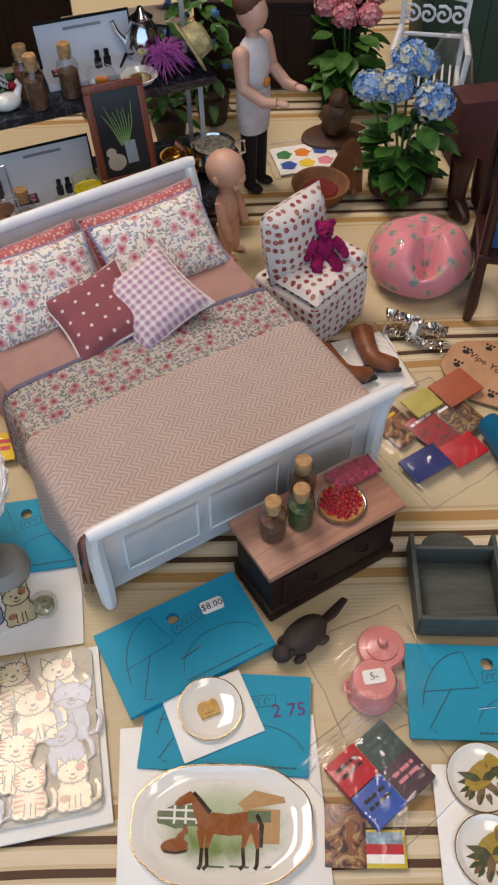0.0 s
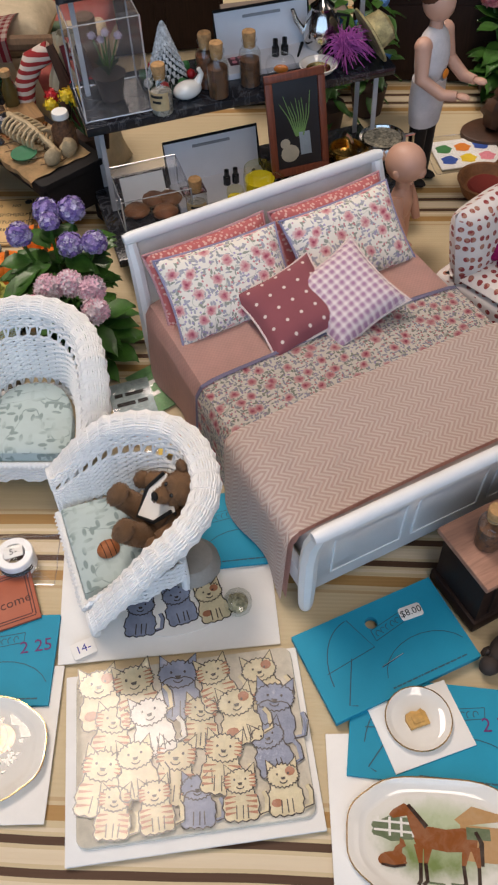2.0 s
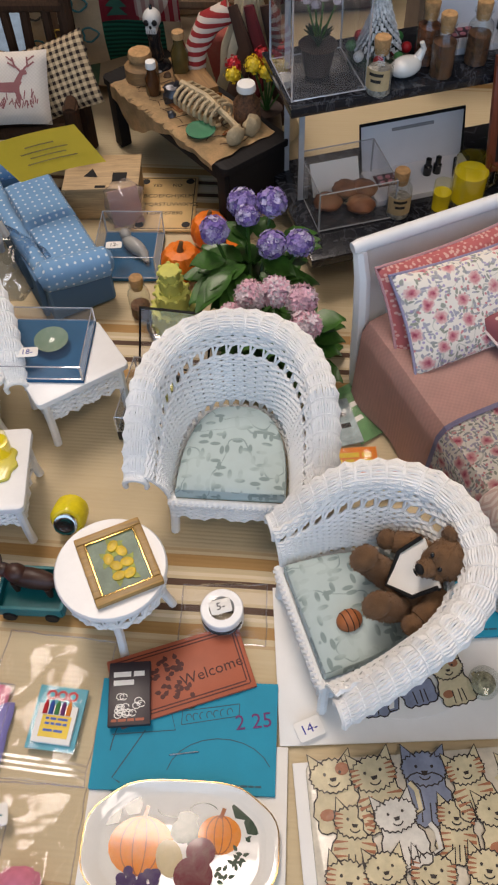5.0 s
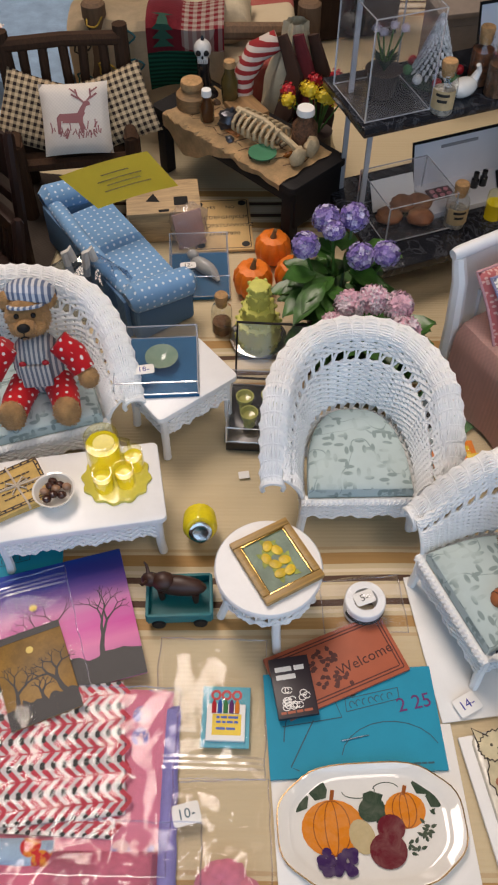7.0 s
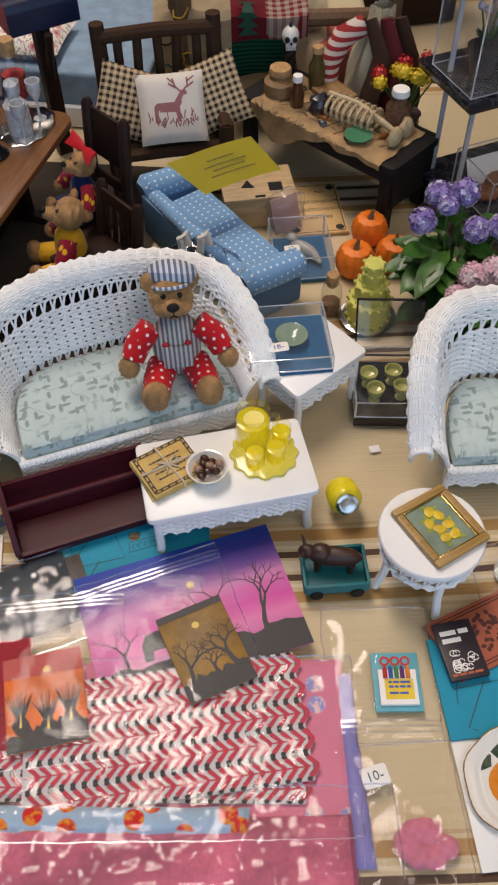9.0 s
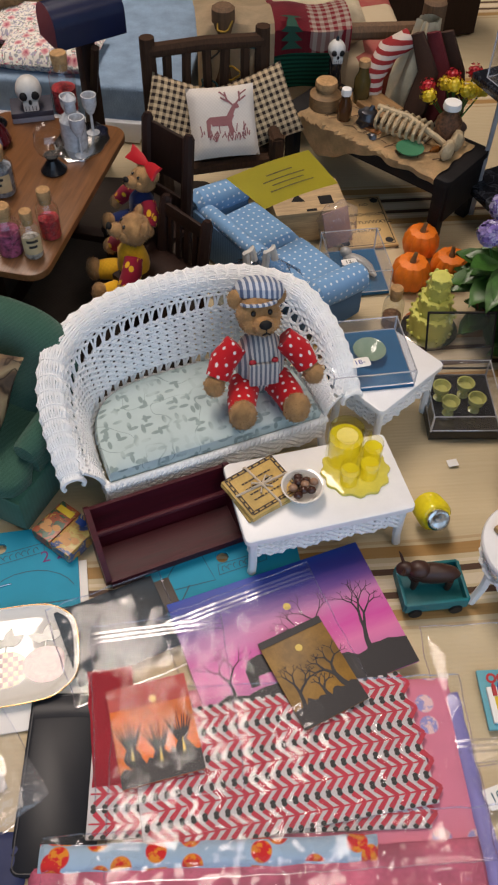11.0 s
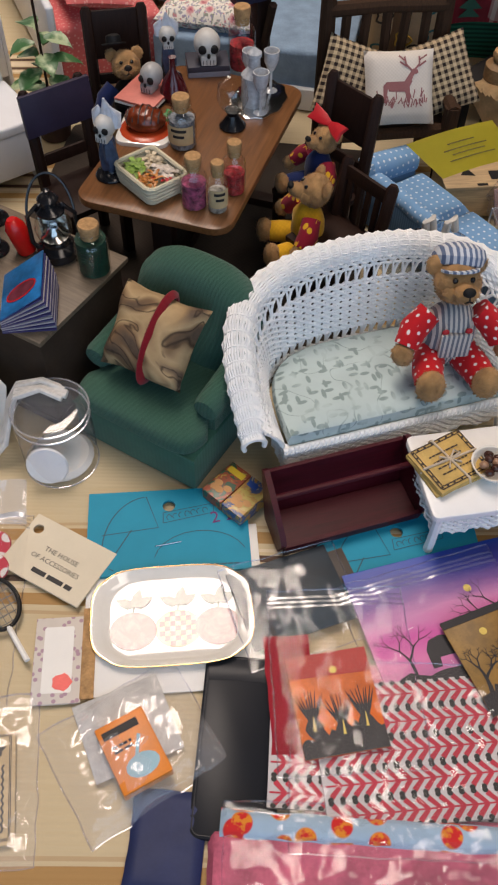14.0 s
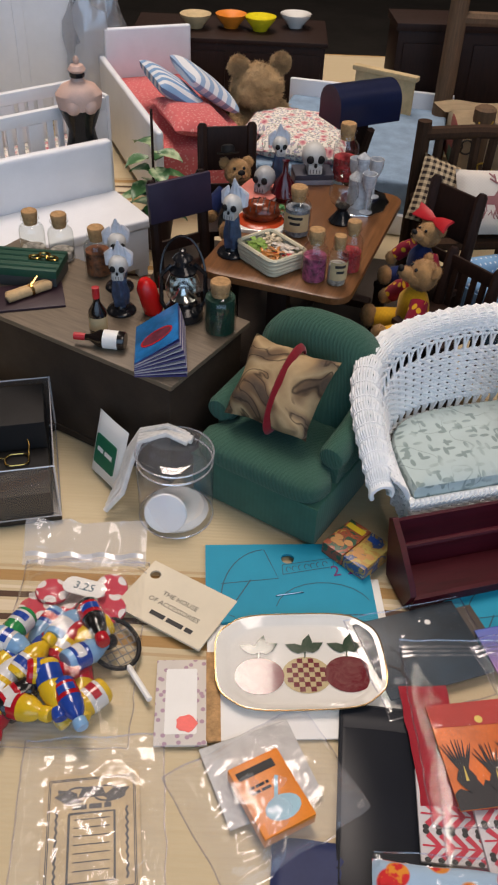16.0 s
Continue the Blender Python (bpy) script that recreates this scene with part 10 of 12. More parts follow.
tc = clear_box("tall clear case with a potted flower inside", -0.2, 28.0, 8.3, 20, 3.6, 3.8, 5.2, None, 0.15)
bm = BM(); lathe(bm, [(0.6, 0), (0.85, 1.3), (0.95, 1.4), (0.8, 1.4), (0, 1.3)], 18)
cp = thing("cased_plant", "dark pot of pale lilac flowers in a clear case", "potted plant", -0.2, 28.2, 8.45)
part("pot", bm, plain("smoky_pot", (0.06, 0.045, 0.04), 0.4), cp)
bm = BM()
for k in range(10):
    leaf_mesh(bm, (0, 0, 1.3), (math.cos(k * 2.4), math.sin(k * 2.4), 1.6), 1.3, 0.35, 0.2)
part("leaves", bm, plain("dusky_leaf", (0.025, 0.05, 0.025), 0.5), cp)
for k, (dx, dy, dz) in enumerate(((-0.6, 0.1, 3.4), (0.2, -0.2, 3.7), (0.8, 0.1, 3.4), (-0.2, 0.3, 3.1))):
    bm = BM(); tube(bm, [(0, 0, 1.3), (dx, dy, dz)], 0.05, 5); part("stem", bm, LEAF, cp)
    bloom(cp, (dx, dy, dz), 0.24, [petal("pale_lilac", (0.5, 0.44, 0.52))], 22, False, 40 + k)
th = thing("fish_bag", "small clear bag with an orange fish on the upper board", "fish bag", 9.1, 30.4, 8.3)
bm = BM(); ball(bm, (0, 0, 0.7), (0.9, 0.7, 0.7), 14, 9, wob=0.2); part("film", bm, BAGFILM, th).visible_shadow = False
bm = BM(); ball(bm, (0, 0, 0.5), (0.42, 0.18, 0.25), 10, 7); part("fish", bm, ORANGE, th)
th = thing("gilt_dish", "small white dish with a gilt centre and blue rim", "dish", 11.2, 30.9, 8.3)
bm = BM(); lathe(bm, [(0.6, 0), (0.95, 0.25), (1.1, 0.5), (1.0, 0.5), (0.7, 0.2), (0, 0.15)], 24); part("dish", bm, CHINA, th)
bm = BM(); lathe(bm, [(0.7, 0.26), (0, 0.27)], 20); part("gilt_centre", bm, GOLD, th)
th = thing("feather_hat", "purple feathered hat with yellow ribbon on its side", "hat", 13.6, 32.0, 8.3, 20)
bm = BM()
lathe(bm, [(1.6, 0), (1.65, 0.1), (1.0, 0.25), (0.9, 1.1), (0.5, 1.3), (0, 1.3)], 24, m=Matrix.Translation((0.5, 0, 1.4)) @ Matrix.Rotation(radians(62), 4, "Y")); part("crown", bm, plain("lime_pink_straw", (0.5, 0.42, 0.2), 0.7, var=0.6, scale=1.5), th)
bm = BM()
for k in range(420):
    a, b = rnd.uniform(0, TAU), rnd.uniform(-0.3, 1.3)
    d = Vector((math.cos(a) * math.cos(b), math.sin(a) * math.cos(b), math.sin(b)))
    ln = rnd.uniform(0.4, 1.5)
    o = Vector((-0.9 + rnd.uniform(-.4, .4), -0.2, 1.2 + rnd.uniform(-.3, .3)))
    tube(bm, [o, o + d * ln * 0.6, o + d * ln + Vector((0.1, 0, -0.35 * ln))], [0.035, 0.03, 0.015], 3)
part("feather_tuft", bm, plain("magenta_feather", (0.45, 0.09, 0.38), 0.8), th)
th = thing("coffee_pot", "tall silver coffee pot at the back of the upper board", "coffee pot", 11.4, 33.4, 8.3)
bm = BM(); lathe(bm, [(0.7, 0), (0.8, 0.2), (1.1, 0.9), (1.0, 1.8), (0.6, 2.4), (0.7, 2.6), (0.3, 2.9), (0.12, 3.2), (0, 3.25)], 24); part("pot", bm, SILVER, th)
bm = BM(); tube(bm, [(-0.9, 0, 1.0), (-1.5, 0, 1.8), (-1.7, 0, 2.4)], [0.2, 0.15, 0.12], 8); part("spout", bm, SILVER, th)
bm = BM(); tube(bm, [(0.8, 0, 2.1), (1.5, 0, 2.0), (1.4, 0, 1.1), (1.0, 0, 0.9)], 0.1, 7); part("handle", bm, BLACKM, th)
for k, (lx, m) in enumerate(((-6.5, BLACKM), (-5.3, SKULLW), (-4.0, BLACKM), (-2.4, CHINA))):
    q = Matrix.Rotation(radians(20.3), 3, "Z") @ Vector((lx, 4.0, 0))
    bm = BM(); lathe(bm, [(0.5, 0), (0.7, 0.4), (0.6, 1.2), (0.4, 1.5), (0, 1.55)], 16)
    solo("dark_ornament", bm, m, "small black and white ornament on the top board", "ornament", 7.2 + q.x, 28.35 + q.y, 14.2, group="top board ornaments")

# ---- on the black work table ----
def desk(x, y, z=4.4):
    """Place on the work table: along it, across it."""
    q = Matrix.Rotation(radians(-45.7), 3, "Z") @ Vector((x, y, 0))
    return -7.1 + q.x, 31.4 + q.y, z


PARCH = plain("brown_parchment", (0.68, 0.46, 0.23), 0.75, var=0.35, scale=0.8)
bm = BM()
def map_form(u, v):
    """The map lies flat and falls over the front edge, further at its left."""
    x = -4.6 + 9.6 * u + 0.25 * noise.noise(Vector((v * 5, 2, 0)))
    hang = 0.35 + 1.5 * math.exp(-((u - 0.22) / 0.2) ** 2) + 0.25 * noise.noise(Vector((u * 9, 0, 4)))
    run = -2.2 - hang + (4.0 + hang) * v
    n2 = 0.1 * noise.noise(Vector((x * 0.9, run * 0.9, 1)))
    if run > -2.15:
        return (x, run, 6.08 + max(-0.05, n2))
    return (x, -2.28 - 0.12 * noise.noise(Vector((x * 1.3, 0, 7))) - 0.1, 6.08 + (run + 2.15))
surf(bm, map_form, 60, 30)
bmesh.ops.solidify(bm, geom=bm.faces[:], thickness=0.03)
th = thing("map_sheet", "brown parchment map hanging over the black table's edge", "map", -7.1, 31.4, -1.6, -45.7)
part("parchment", bm, PARCH, th)
bm = BM()
for k in range(7):
    stroke(bm, arc(-3.4 + 1.05 * k, 0.4 + 0.5 * math.sin(2.1 * k), 0.5, 0.42, 20, 300, 14), 0.06, 6.125)
    stroke(bm, [(-3.9 + 1.05 * k, -1.6), (-3.4 + 1.05 * k, -1.2 + 0.3 * math.cos(k)), (-3.0 + 1.05 * k, -1.5)], 0.05, 6.13)
for k in range(9):
    stroke(bm, [(-3.2 + k * 0.9, -1.5 + 0.4 * math.sin(k)), (-2.6 + k * 0.9, 0.0), (-2.9 + k * 0.9 + 0.3 * math.cos(k), 1.2)], 0.08, 6.12)
part("ink_line", bm, plain("sepia_ink", (0.1, 0.05, 0.02), 0.7), th)
th = thing("rib_cage", "small bone rib cage and pelvis on the map", "skeleton", *desk(1.5, -0.1), -40)
for k in range(8):
    for s in (-1, 1):
        bm = BM(); r = 0.95 - 0.04 * abs(k - 3)
        tube(bm, [(-1.6 + 0.4 * k, s * r * math.sin(a), 0.15 + 0.75 * (1 - math.cos(a)) * 0.75) for a in (0.15, 0.7, 1.3, 1.9, 2.5, 3.0)], 0.1, 6)
        part("rib", bm, BONE, th)
bm = BM(); tube(bm, [(-1.9, 0, 1.25), (0, 0, 1.3), (1.9, 0, 0.7), (2.6, 0, 0.4)], 0.18, 8); part("spine", bm, BONE, th)
bm = BM()
for s in (-1, 1):
    ball(bm, (2.9, s * 0.6, 0.55), (0.35, 0.6, 0.55), 10, 8, wob=0.3)
part("pelvis", bm, BONE, th)


def skull(bm, s, c=(0, 0, 0), mi=0, dark=1):
    ball(bm, (c[0], c[1], c[2] + 0.75 * s), (0.62 * s, 0.72 * s, 0.65 * s), 16, 11, mi)
    box(bm, c[0] - 0.36 * s, c[0] + 0.36 * s, c[1] - 0.72 * s, c[1] + 0.1 * s, c[2] + 0.02 * s, c[2] + 0.5 * s, 0.08 * s, mi)
    for sx in (-1, 1):
        ball(bm, (c[0] + sx * 0.26 * s, c[1] - 0.62 * s, c[2] + 0.75 * s), (0.21 * s, 0.14 * s, 0.21 * s), 9, 6, dark)
    ball(bm, (c[0], c[1] - 0.74 * s, c[2] + 0.5 * s), (0.09 * s, 0.07 * s, 0.13 * s), 7, 5, dark)
    for k in range(4):
        box(bm, c[0] + (-0.27 + 0.16 * k) * s, c[0] + (-0.24 + 0.16 * k) * s, c[1] - 0.735 * s, c[1] - 0.7 * s, c[2] + 0.08 * s, c[2] + 0.3 * s, mi=dark)


GHOST = plain("pale_wisp", (0.66, 0.68, 0.74), 0.5, var=0.2, scale=2)
BLUEDR = plain("slate_blue_drapery", (0.045, 0.075, 0.14), 0.4, var=0.5, scale=3, bump=0.5)


def candle(label, x, y, z, rz=0, s=1.0, bare=False):
    th = thing("skull_candlestick", label, "candlestick", x, y, z, rz, group="skull candlesticks")
    bm = BM(); lathe(bm, [(0.72 * s, 0), (0.74 * s, 0.08 * s), (0.66 * s, 0.2 * s), (0.36 * s, 0.3 * s), (0.3 * s, 0.45 * s)], 20); part("foot", bm, BLACK, th)
    if bare:
        bm = BM(); lathe(bm, [(0.34 * s, 0.4 * s), (0.4 * s, 0.7 * s), (0.3 * s, 1.4 * s), (0.36 * s, 1.9 * s), (0.3 * s, 2.0 * s)], 16); part("stem", bm, BLACK, th)
        bm = BM(); skull(bm, 0.72 * s, (0, 0, 1.95 * s)); part("skull", bm, [SKULLW, BLACKM], th)
        bm = BM(); lathe(bm, [(0.1, 2.95 * s), (0.08, 3.1 * s), (0, 3.2 * s)], 10); part("candle_stub", bm, BLACK, th)
        return th
    bm = BM()
    surf(bm, lambda u, v: tuple(s * c for c in ((0.28 + 0.12 * math.sin(3 * v + 0.6) + 0.06 * math.sin(5 * TAU * u + 4 * v)) * math.cos(TAU * u), (0.28 + 0.12 * math.sin(3 * v + 0.6) + 0.06 * math.sin(5 * TAU * u + 4 * v)) * math.sin(TAU * u), 0.4 + 1.7 * v)), 22, 10, wrap=True)
    part("draped_stem", bm, BLUEDR, th, "slate blue draped stem")
    bm = BM(); skull(bm, 0.78 * s, (0, 0, 1.95 * s)); part("skull", bm, [SKULLW, BLACKM], th)
    bm = BM()
    for k, (dx, hh) in enumerate(((-0.38, 0.75), (0.0, 1.15), (0.36, 0.8), (0.12, 0.95))):
        tube(bm, [(dx * s, 0.2 * s, 2.5 * s), (dx * 1.25 * s, 0.25 * s, (2.6 + 0.5 * hh) * s), (dx * 0.8 * s, 0.1 * s, (2.6 + hh) * s)], [0.3 * s, 0.24 * s, 0.04 * s], 8)
    part("wispy_crest", bm, GHOST, th, "pale wispy crest")
    return th


candle("black candlestick with a small white skull on the work table", -9.6, 35.0, 4.4, 0, 1.15, True)
for lab, dx, dy, r, h, m, cork in (("round wooden pot with a carved lid on the map", -3.9, -0.6, 0.95, 1.3, wood("carved_wood", (0.3, 0.17, 0.07), 0.6, 0), False), ("dark glass vial on the work table", -2.2, -1.0, 0.42, 1.6, plain("amber_glass", (0.08, 0.03, 0.01), 0.1, coat=0.5), True), ("dark bottle with a rounded top", -2.6, 1.2, 0.5, 2.3, plain("olive_glass", (0.1, 0.07, 0.02), 0.1, coat=0.5), False), ("bottle of brown dust with a pale cap", 3.4, 1.2, 0.72, 2.0, SPICE, True)):
    th = thing("apothecary_jar", lab, "jar", *desk(dx, dy), group="jars on the work table")
    bm = BM(); lathe(bm, [(r * 0.85, 0), (r, 0.1), (r, h * 0.65), (r * 0.6, h * 0.85), (r * 0.6, h)], 18); part("jar_body", bm, m, th)
    bm = BM(); lathe(bm, [(r * 0.7, h), (r * 0.72, h + 0.1), (r * 0.65, h + 0.35), (0, h + 0.4)], 16); part("stopper", bm, CARDW if cork else CORK, th)
rng = random.Random(12)
for k, (dx, dy) in enumerate(((-0.2, 1.3), (0.5, 1.5), (-3.0, 0.5), (0.2, -1.5), (3.0, -0.9), (3.6, -0.2), (2.2, -1.75), (-1.6, 0.3), (1.2, 1.35), (4.1, 0.6))):
    bm = BM(); ball(bm, (0, 0, 0.16), (rng.uniform(0.18, 0.36), rng.uniform(0.15, 0.26), rng.uniform(0.14, 0.22)), 10, 7, wob=0.5)
    solo("curio", bm, (BONE, plain("amber_resin", (0.2, 0.07, 0.015), 0.2), plain("brown_nut", (0.09, 0.045, 0.02), 0.5), plain("dull_pewter", (0.1, 0.1, 0.11), 0.4, 0.7))[k % 4], "tiny carved curio lying on the map", "curio", *desk(dx, dy), 40 * k, group="curios on the map")
bm = BM(); box(bm, -0.6, 0.6, -0.16, 0.16, 0, 0.18, 0.03)
solo("wooden_stick", bm, wood("orange_stick", (0.45, 0.17, 0.05), 0.5, 0), "short orange wooden stick on the map", "wooden stick", *desk(-0.3, -0.9), -46)
bm = BM(); box(bm, -1.1, 1.1, -0.9, 0.9, 0, 0.45, 0.05)
solo("wooden_block", bm, wood("oak_block", (0.32, 0.18, 0.07), 0.6, 0), "small wooden box on the work table", "wooden box", *desk(-1.2, 1.2), -60)
bm = BM(); ball(bm, (0, 0, 0.5), (0.7, 0.6, 0.5), 12, 9, wob=0.5); tube(bm, [(0, 0, 0.7), (0.2, 0, 1.2)], [0.25, 0.12], 7)
solo("dark_figure", bm, plain("pewter", (0.09, 0.09, 0.1), 0.35, 0.8), "small dark pewter figure on the map", "figure", *desk(-0.8, -0.5), 20)
bm = BM(); lathe(bm, [(0.2, 0), (0.75, 0.3), (0.8, 0.4), (0, 0.35)], 16)
solo("green_bowl", bm, plain("green_shell", (0.05, 0.2, 0.1), 0.4), "small green shell bowl on the map", "bowl", *desk(2.6, -1.3), 0)
th = thing("flower_bunch", "bunch of red and yellow flowers behind the bones", "flowers", -3.0, 31.6, 0)
bm = BM(); lathe(bm, [(0.8, 0), (1.0, 1.5), (0.8, 4.0), (0.9, 4.2), (0, 4.1)], 16); part("vase", bm, DPOT, th)
for k in range(11):
    a = k * 2.4
    p = (0.3 * k % 1.4 * math.cos(a) + 0.6 * math.cos(a), 0.8 * math.sin(a), 6.2 + 0.3 * (k % 4))
    bm = BM(); tube(bm, [(0, 0, 4.0), p], 0.05, 5); part("stem", bm, LEAF, th)
    bloom(th, p, 0.45, [(RED, YELLOW, YELLOW)[k % 3]], 26, False, 60 + k)

# ---- round the blue sofa ----
th = thing("yellow_card", "folded yellow card with small printed lines", "card", -13.7, 25.35, 5.3, 8)
CORNERS = [Vector(p) for p in ((-1.3, -1.15, -0.8), (3.0, -0.05, -0.6), (1.55, 1.05, 0.9), (-3.1, 0.05, 0.5))]
def on_card(u, v, up=0.0):
    p = CORNERS[0].lerp(CORNERS[1], u).lerp(CORNERS[3].lerp(CORNERS[2], u), v)
    return (p.x, p.y, p.z + up + 0.12 * math.sin(math.pi * u))
bm = BM(); surf(bm, on_card, 10, 6)
bmesh.ops.solidify(bm, geom=bm.faces[:], thickness=0.05)
part("card", bm, plain("bright_yellow_card", (0.66, 0.54, 0.03), 0.55, var=0.06), th)
bm = BM()
for v0, w in ((0.66, 0.16), (0.52, 0.26), (0.4, 0.2), (0.27, 0.28)):
    surf(bm, lambda u, v: on_card(0.5 + (u - 0.5) * 2 * w, v0 + 0.03 * v, 0.06), 10, 1)
part("card_print", bm, plain("olive_ink", (0.15, 0.12, 0.02), 0.6), th)
PLY = wood("pale_plywood", (0.55, 0.38, 0.2), 0.6, 0)
th = thing("plywood_box", "small pale plywood box with cut-out holes in film", "plywood box", -11.9, 28.3, 0, 6)
bm = BM(); box(bm, -2.0, 2.0, -1.4, 1.4, 0, 1.95, 0.04); part("carcass", bm, PLY, th)
bm = BM(); box(bm, -2.1, 2.1, -1.5, 1.5, 1.95, 2.1, 0.03); tp_ = part("lid_board", bm, PLY, th)
bm = BM(); flat(bm, [(-1.0, -0.4), (-0.2, -0.5), (-0.55, 0.3)], 2.11); flat(bm, [(0.6, -0.9), (1.4, -0.9), (1.4, -0.1), (0.6, -0.1)], 2.11); flat(bm, [(-0.3, -1.42), (0.3, -1.42), (0.3, -1.2), (-0.3, -1.2)], 2.11); part("cut_out", bm, BLACKM, tp_)
bm = BM(); ball(bm, (0, 0, 1.4), (1.1, 1.0, 1.4), 18, 12, wob=0.25)
solo("clear_pouch", bm, BAGHAZE, "puffed clear plastic pouch with a pink insert", "plastic bag", -10.35, 26.3, 0.2).visible_shadow = False
solo("pink_insert", card_mesh(1.7, 2.0, 0.1), plain("dull_pink_card", (0.36, 0.2, 0.16), 0.6), "dull pink card inside a clear pouch", "card", -10.35, 26.4, 1.3, 25, 65)
th = thing("letter_board", "tan wooden board printed with rows of letters", "game board", -8.55, 28.3, 0.0, 4)
part("board", card_mesh(3.5, 4.7, 0.15), plain("tan_board", (0.68, 0.46, 0.2), 0.5, var=0.15), th)
for k, tx in enumerate(("ABCDEFGHIJKLM", "NOPQRSTUVWXYZ", "1234567890")):
    letters("board_letters", tx, 0.42, INK, th, 0, 0.6 - 0.75 * k, 0.156)
letters("board_word", "YES      NO", 0.36, INK, th, 0, 1.55, 0.156)
bm = BM()
p = rrect(3.2, 4.4, 0.05, 1); stroke(bm, p + p[:1], 0.05, 0.156)
for sx in (-1, 1):
    for sy in (-1, 1):
        flat(bm, ring(0.25, n=10, cx=sx * 1.3, cy=sy * 1.9), 0.158)
part("board_border", bm, INK, th)
th = thing("balloon_pouch", "grey-blue clear pouch with white cord loops", "plastic bag", -15.6, 20.6, 0)
bm = BM(); ball(bm, (0, 0, 2.0), (2.3, 1.6, 2.0), 20, 13, wob=0.25); part("film", bm, clear("blue_grey_film", (0.62, 0.68, 0.76), 0.1, 0.08, 0.5), th).visible_shadow = False
bm = BM()
for s in (-0.4, 0.4):
    tube(bm, [(s, -0.2, 3.2), (s * 1.3, -0.2, 4.6), (s * 1.3 + 0.25, -0.2, 4.9), (s * 1.3 + 0.4, -0.2, 4.2)], 0.2, 8)
part("cord_loop", bm, cloth("white_cotton_cord", (0.7, 0.68, 0.64), 20), th)

# ---- on the dining table ----
T = 6.5
th = thing("skull_on_books", "white skull with black eyes on a stack of books", "skull", -26.8, 30.5, T, 8)
for k in range(2):
    bm = BM(); box(bm, -1.1, 1.1, -0.8, 0.8, 0.3 * k, 0.3 * k + 0.28, 0.03); part("book", bm, (plain("grey_cover", (0.25, 0.24, 0.28), 0.5), plain("dark_cover", (0.04, 0.04, 0.06), 0.5))[k], th)
bm = BM(); skull(bm, 1.12, (0, 0, 0.58)); part("skull", bm, [SKULLW, BLACKM], th)
bottle("tall corked bottle of red liquid on the dining table", -25.0, 30.8, T, 0.7, 3.2, REDB, 0.5)
th = thing("drinks_tray", "silver tray with a cut-glass decanter and goblets", "tray", -24.1, 27.6, T, 70)
bm = BM(); slab(bm, ring(1.9, 1.35, 36, wave=0.04, waves=10), 0, 0.12, bev=0.04); part("tray", bm, SILVER, th)
FROST = plain("frosted_glass", (0.55, 0.56, 0.58), 0.15, var=0.25, scale=4, coat=0.4)
bm = BM(); lathe(bm, [(0.62, 0), (0.65, 0.1), (0.65, 1.5), (0.3, 1.9), (0.28, 2.4), (0.36, 2.45), (0.36, 2.6), (0, 2.9)], 18, (-0.5, 0.1, 0.12)); part("decanter", bm, FROST, th)
for k, (gx, gy) in enumerate(((0.9, -0.3), (0.5, 0.7), (-1.2, -0.5))):
    bm = BM(); lathe(bm, [(0.35, 0), (0.08, 0.12), (0.07, 1.0), (0.2, 1.15), (0.38, 1.6), (0.4, 2.1), (0.35, 2.1), (0.15, 1.3), (0, 1.25)], 14, (gx, gy, 0.12)); part("goblet", bm, FROST, th)
th = thing("crystal_ball", "clear glass bowl on a black stand", "glass bowl", -25.4, 25.2, T)
bm = BM(); lathe(bm, [(0.62, 0), (0.66, 0.1), (0.42, 0.4), (0.26, 0.65), (0.36, 0.85), (0.4, 0.9)], 18); part("stand", bm, BLACK, th)
bm = BM(); lathe(bm, [(0.26, 0.88), (0.6, 1.1), (0.78, 1.55), (0.7, 2.05), (0.62, 2.15), (0.72, 2.25)], 20, cap=False); part("glass", bm, GLASS, th)
bottle("corked bottle of grey dust with a dark label", -27.75, 23.6, T, 0.68, 2.5, DUST, 0.7, True)
th = thing("roast_platter", "white platter with a sliced roast and greens", "roast platter", -29.6, 24.6, T, -8)
bm = BM(); slab(bm, rrect(2.6, 2.6, 0.5), 0, 0.2, bev=0.06); part("platter", bm, CHINA, th)
bm = BM(); ball(bm, (0, 0, 0.7), (1.0, 0.78, 0.6), 22, 14, wob=0.12); rs = part("roast", bm, plain("glazed_roast", (0.2, 0.035, 0.01), 0.22, var=0.5, scale=3, coat=0.3), th)
for k in range(6):
    sx = -0.75 + 0.3 * k
    w0 = math.sqrt(max(0.05, 1 - sx * sx))
    bm = BM(); tube(bm, [(sx, 0.76 * w0 * math.cos(a), 0.72 + 0.6 * w0 * math.sin(a)) for a in [0.25 + 2.6 * i / 10 for i in range(11)]], 0.035, 5); part("scored_line", bm, plain("charred_crust", (0.02, 0.008, 0.005), 0.5), rs)
bm = BM(); lathe(bm, [(1.25, 0.2), (1.1, 0.3), (0, 0.3)], 20); part("sauce", bm, plain("tomato_sauce", (0.5, 0.06, 0.015), 0.25), th)
bm = BM()
for k in range(14):
    leaf_mesh(bm, (0.8 + 0.5 * math.cos(k), 0.7 + 0.3 * math.sin(k * 1.7), 0.4), (math.cos(k * 2.4), math.sin(k * 2.4), 0.8), 0.5, 0.3, 0.3)
part("greens", bm, GREENP, th)
th = thing("snack_tray", "pale basket tray of mixed green, white and orange food", "food tray", -29.0, 20.4, T, -50)
PALEB = plain("pale_basket", (0.62, 0.56, 0.4), 0.7, fine=5, bump=0.6)
bm = BM(); slab(bm, rrect(2.5, 1.9, 0.3), 0, 0.15); part("tray_floor", bm, PALEB, th)
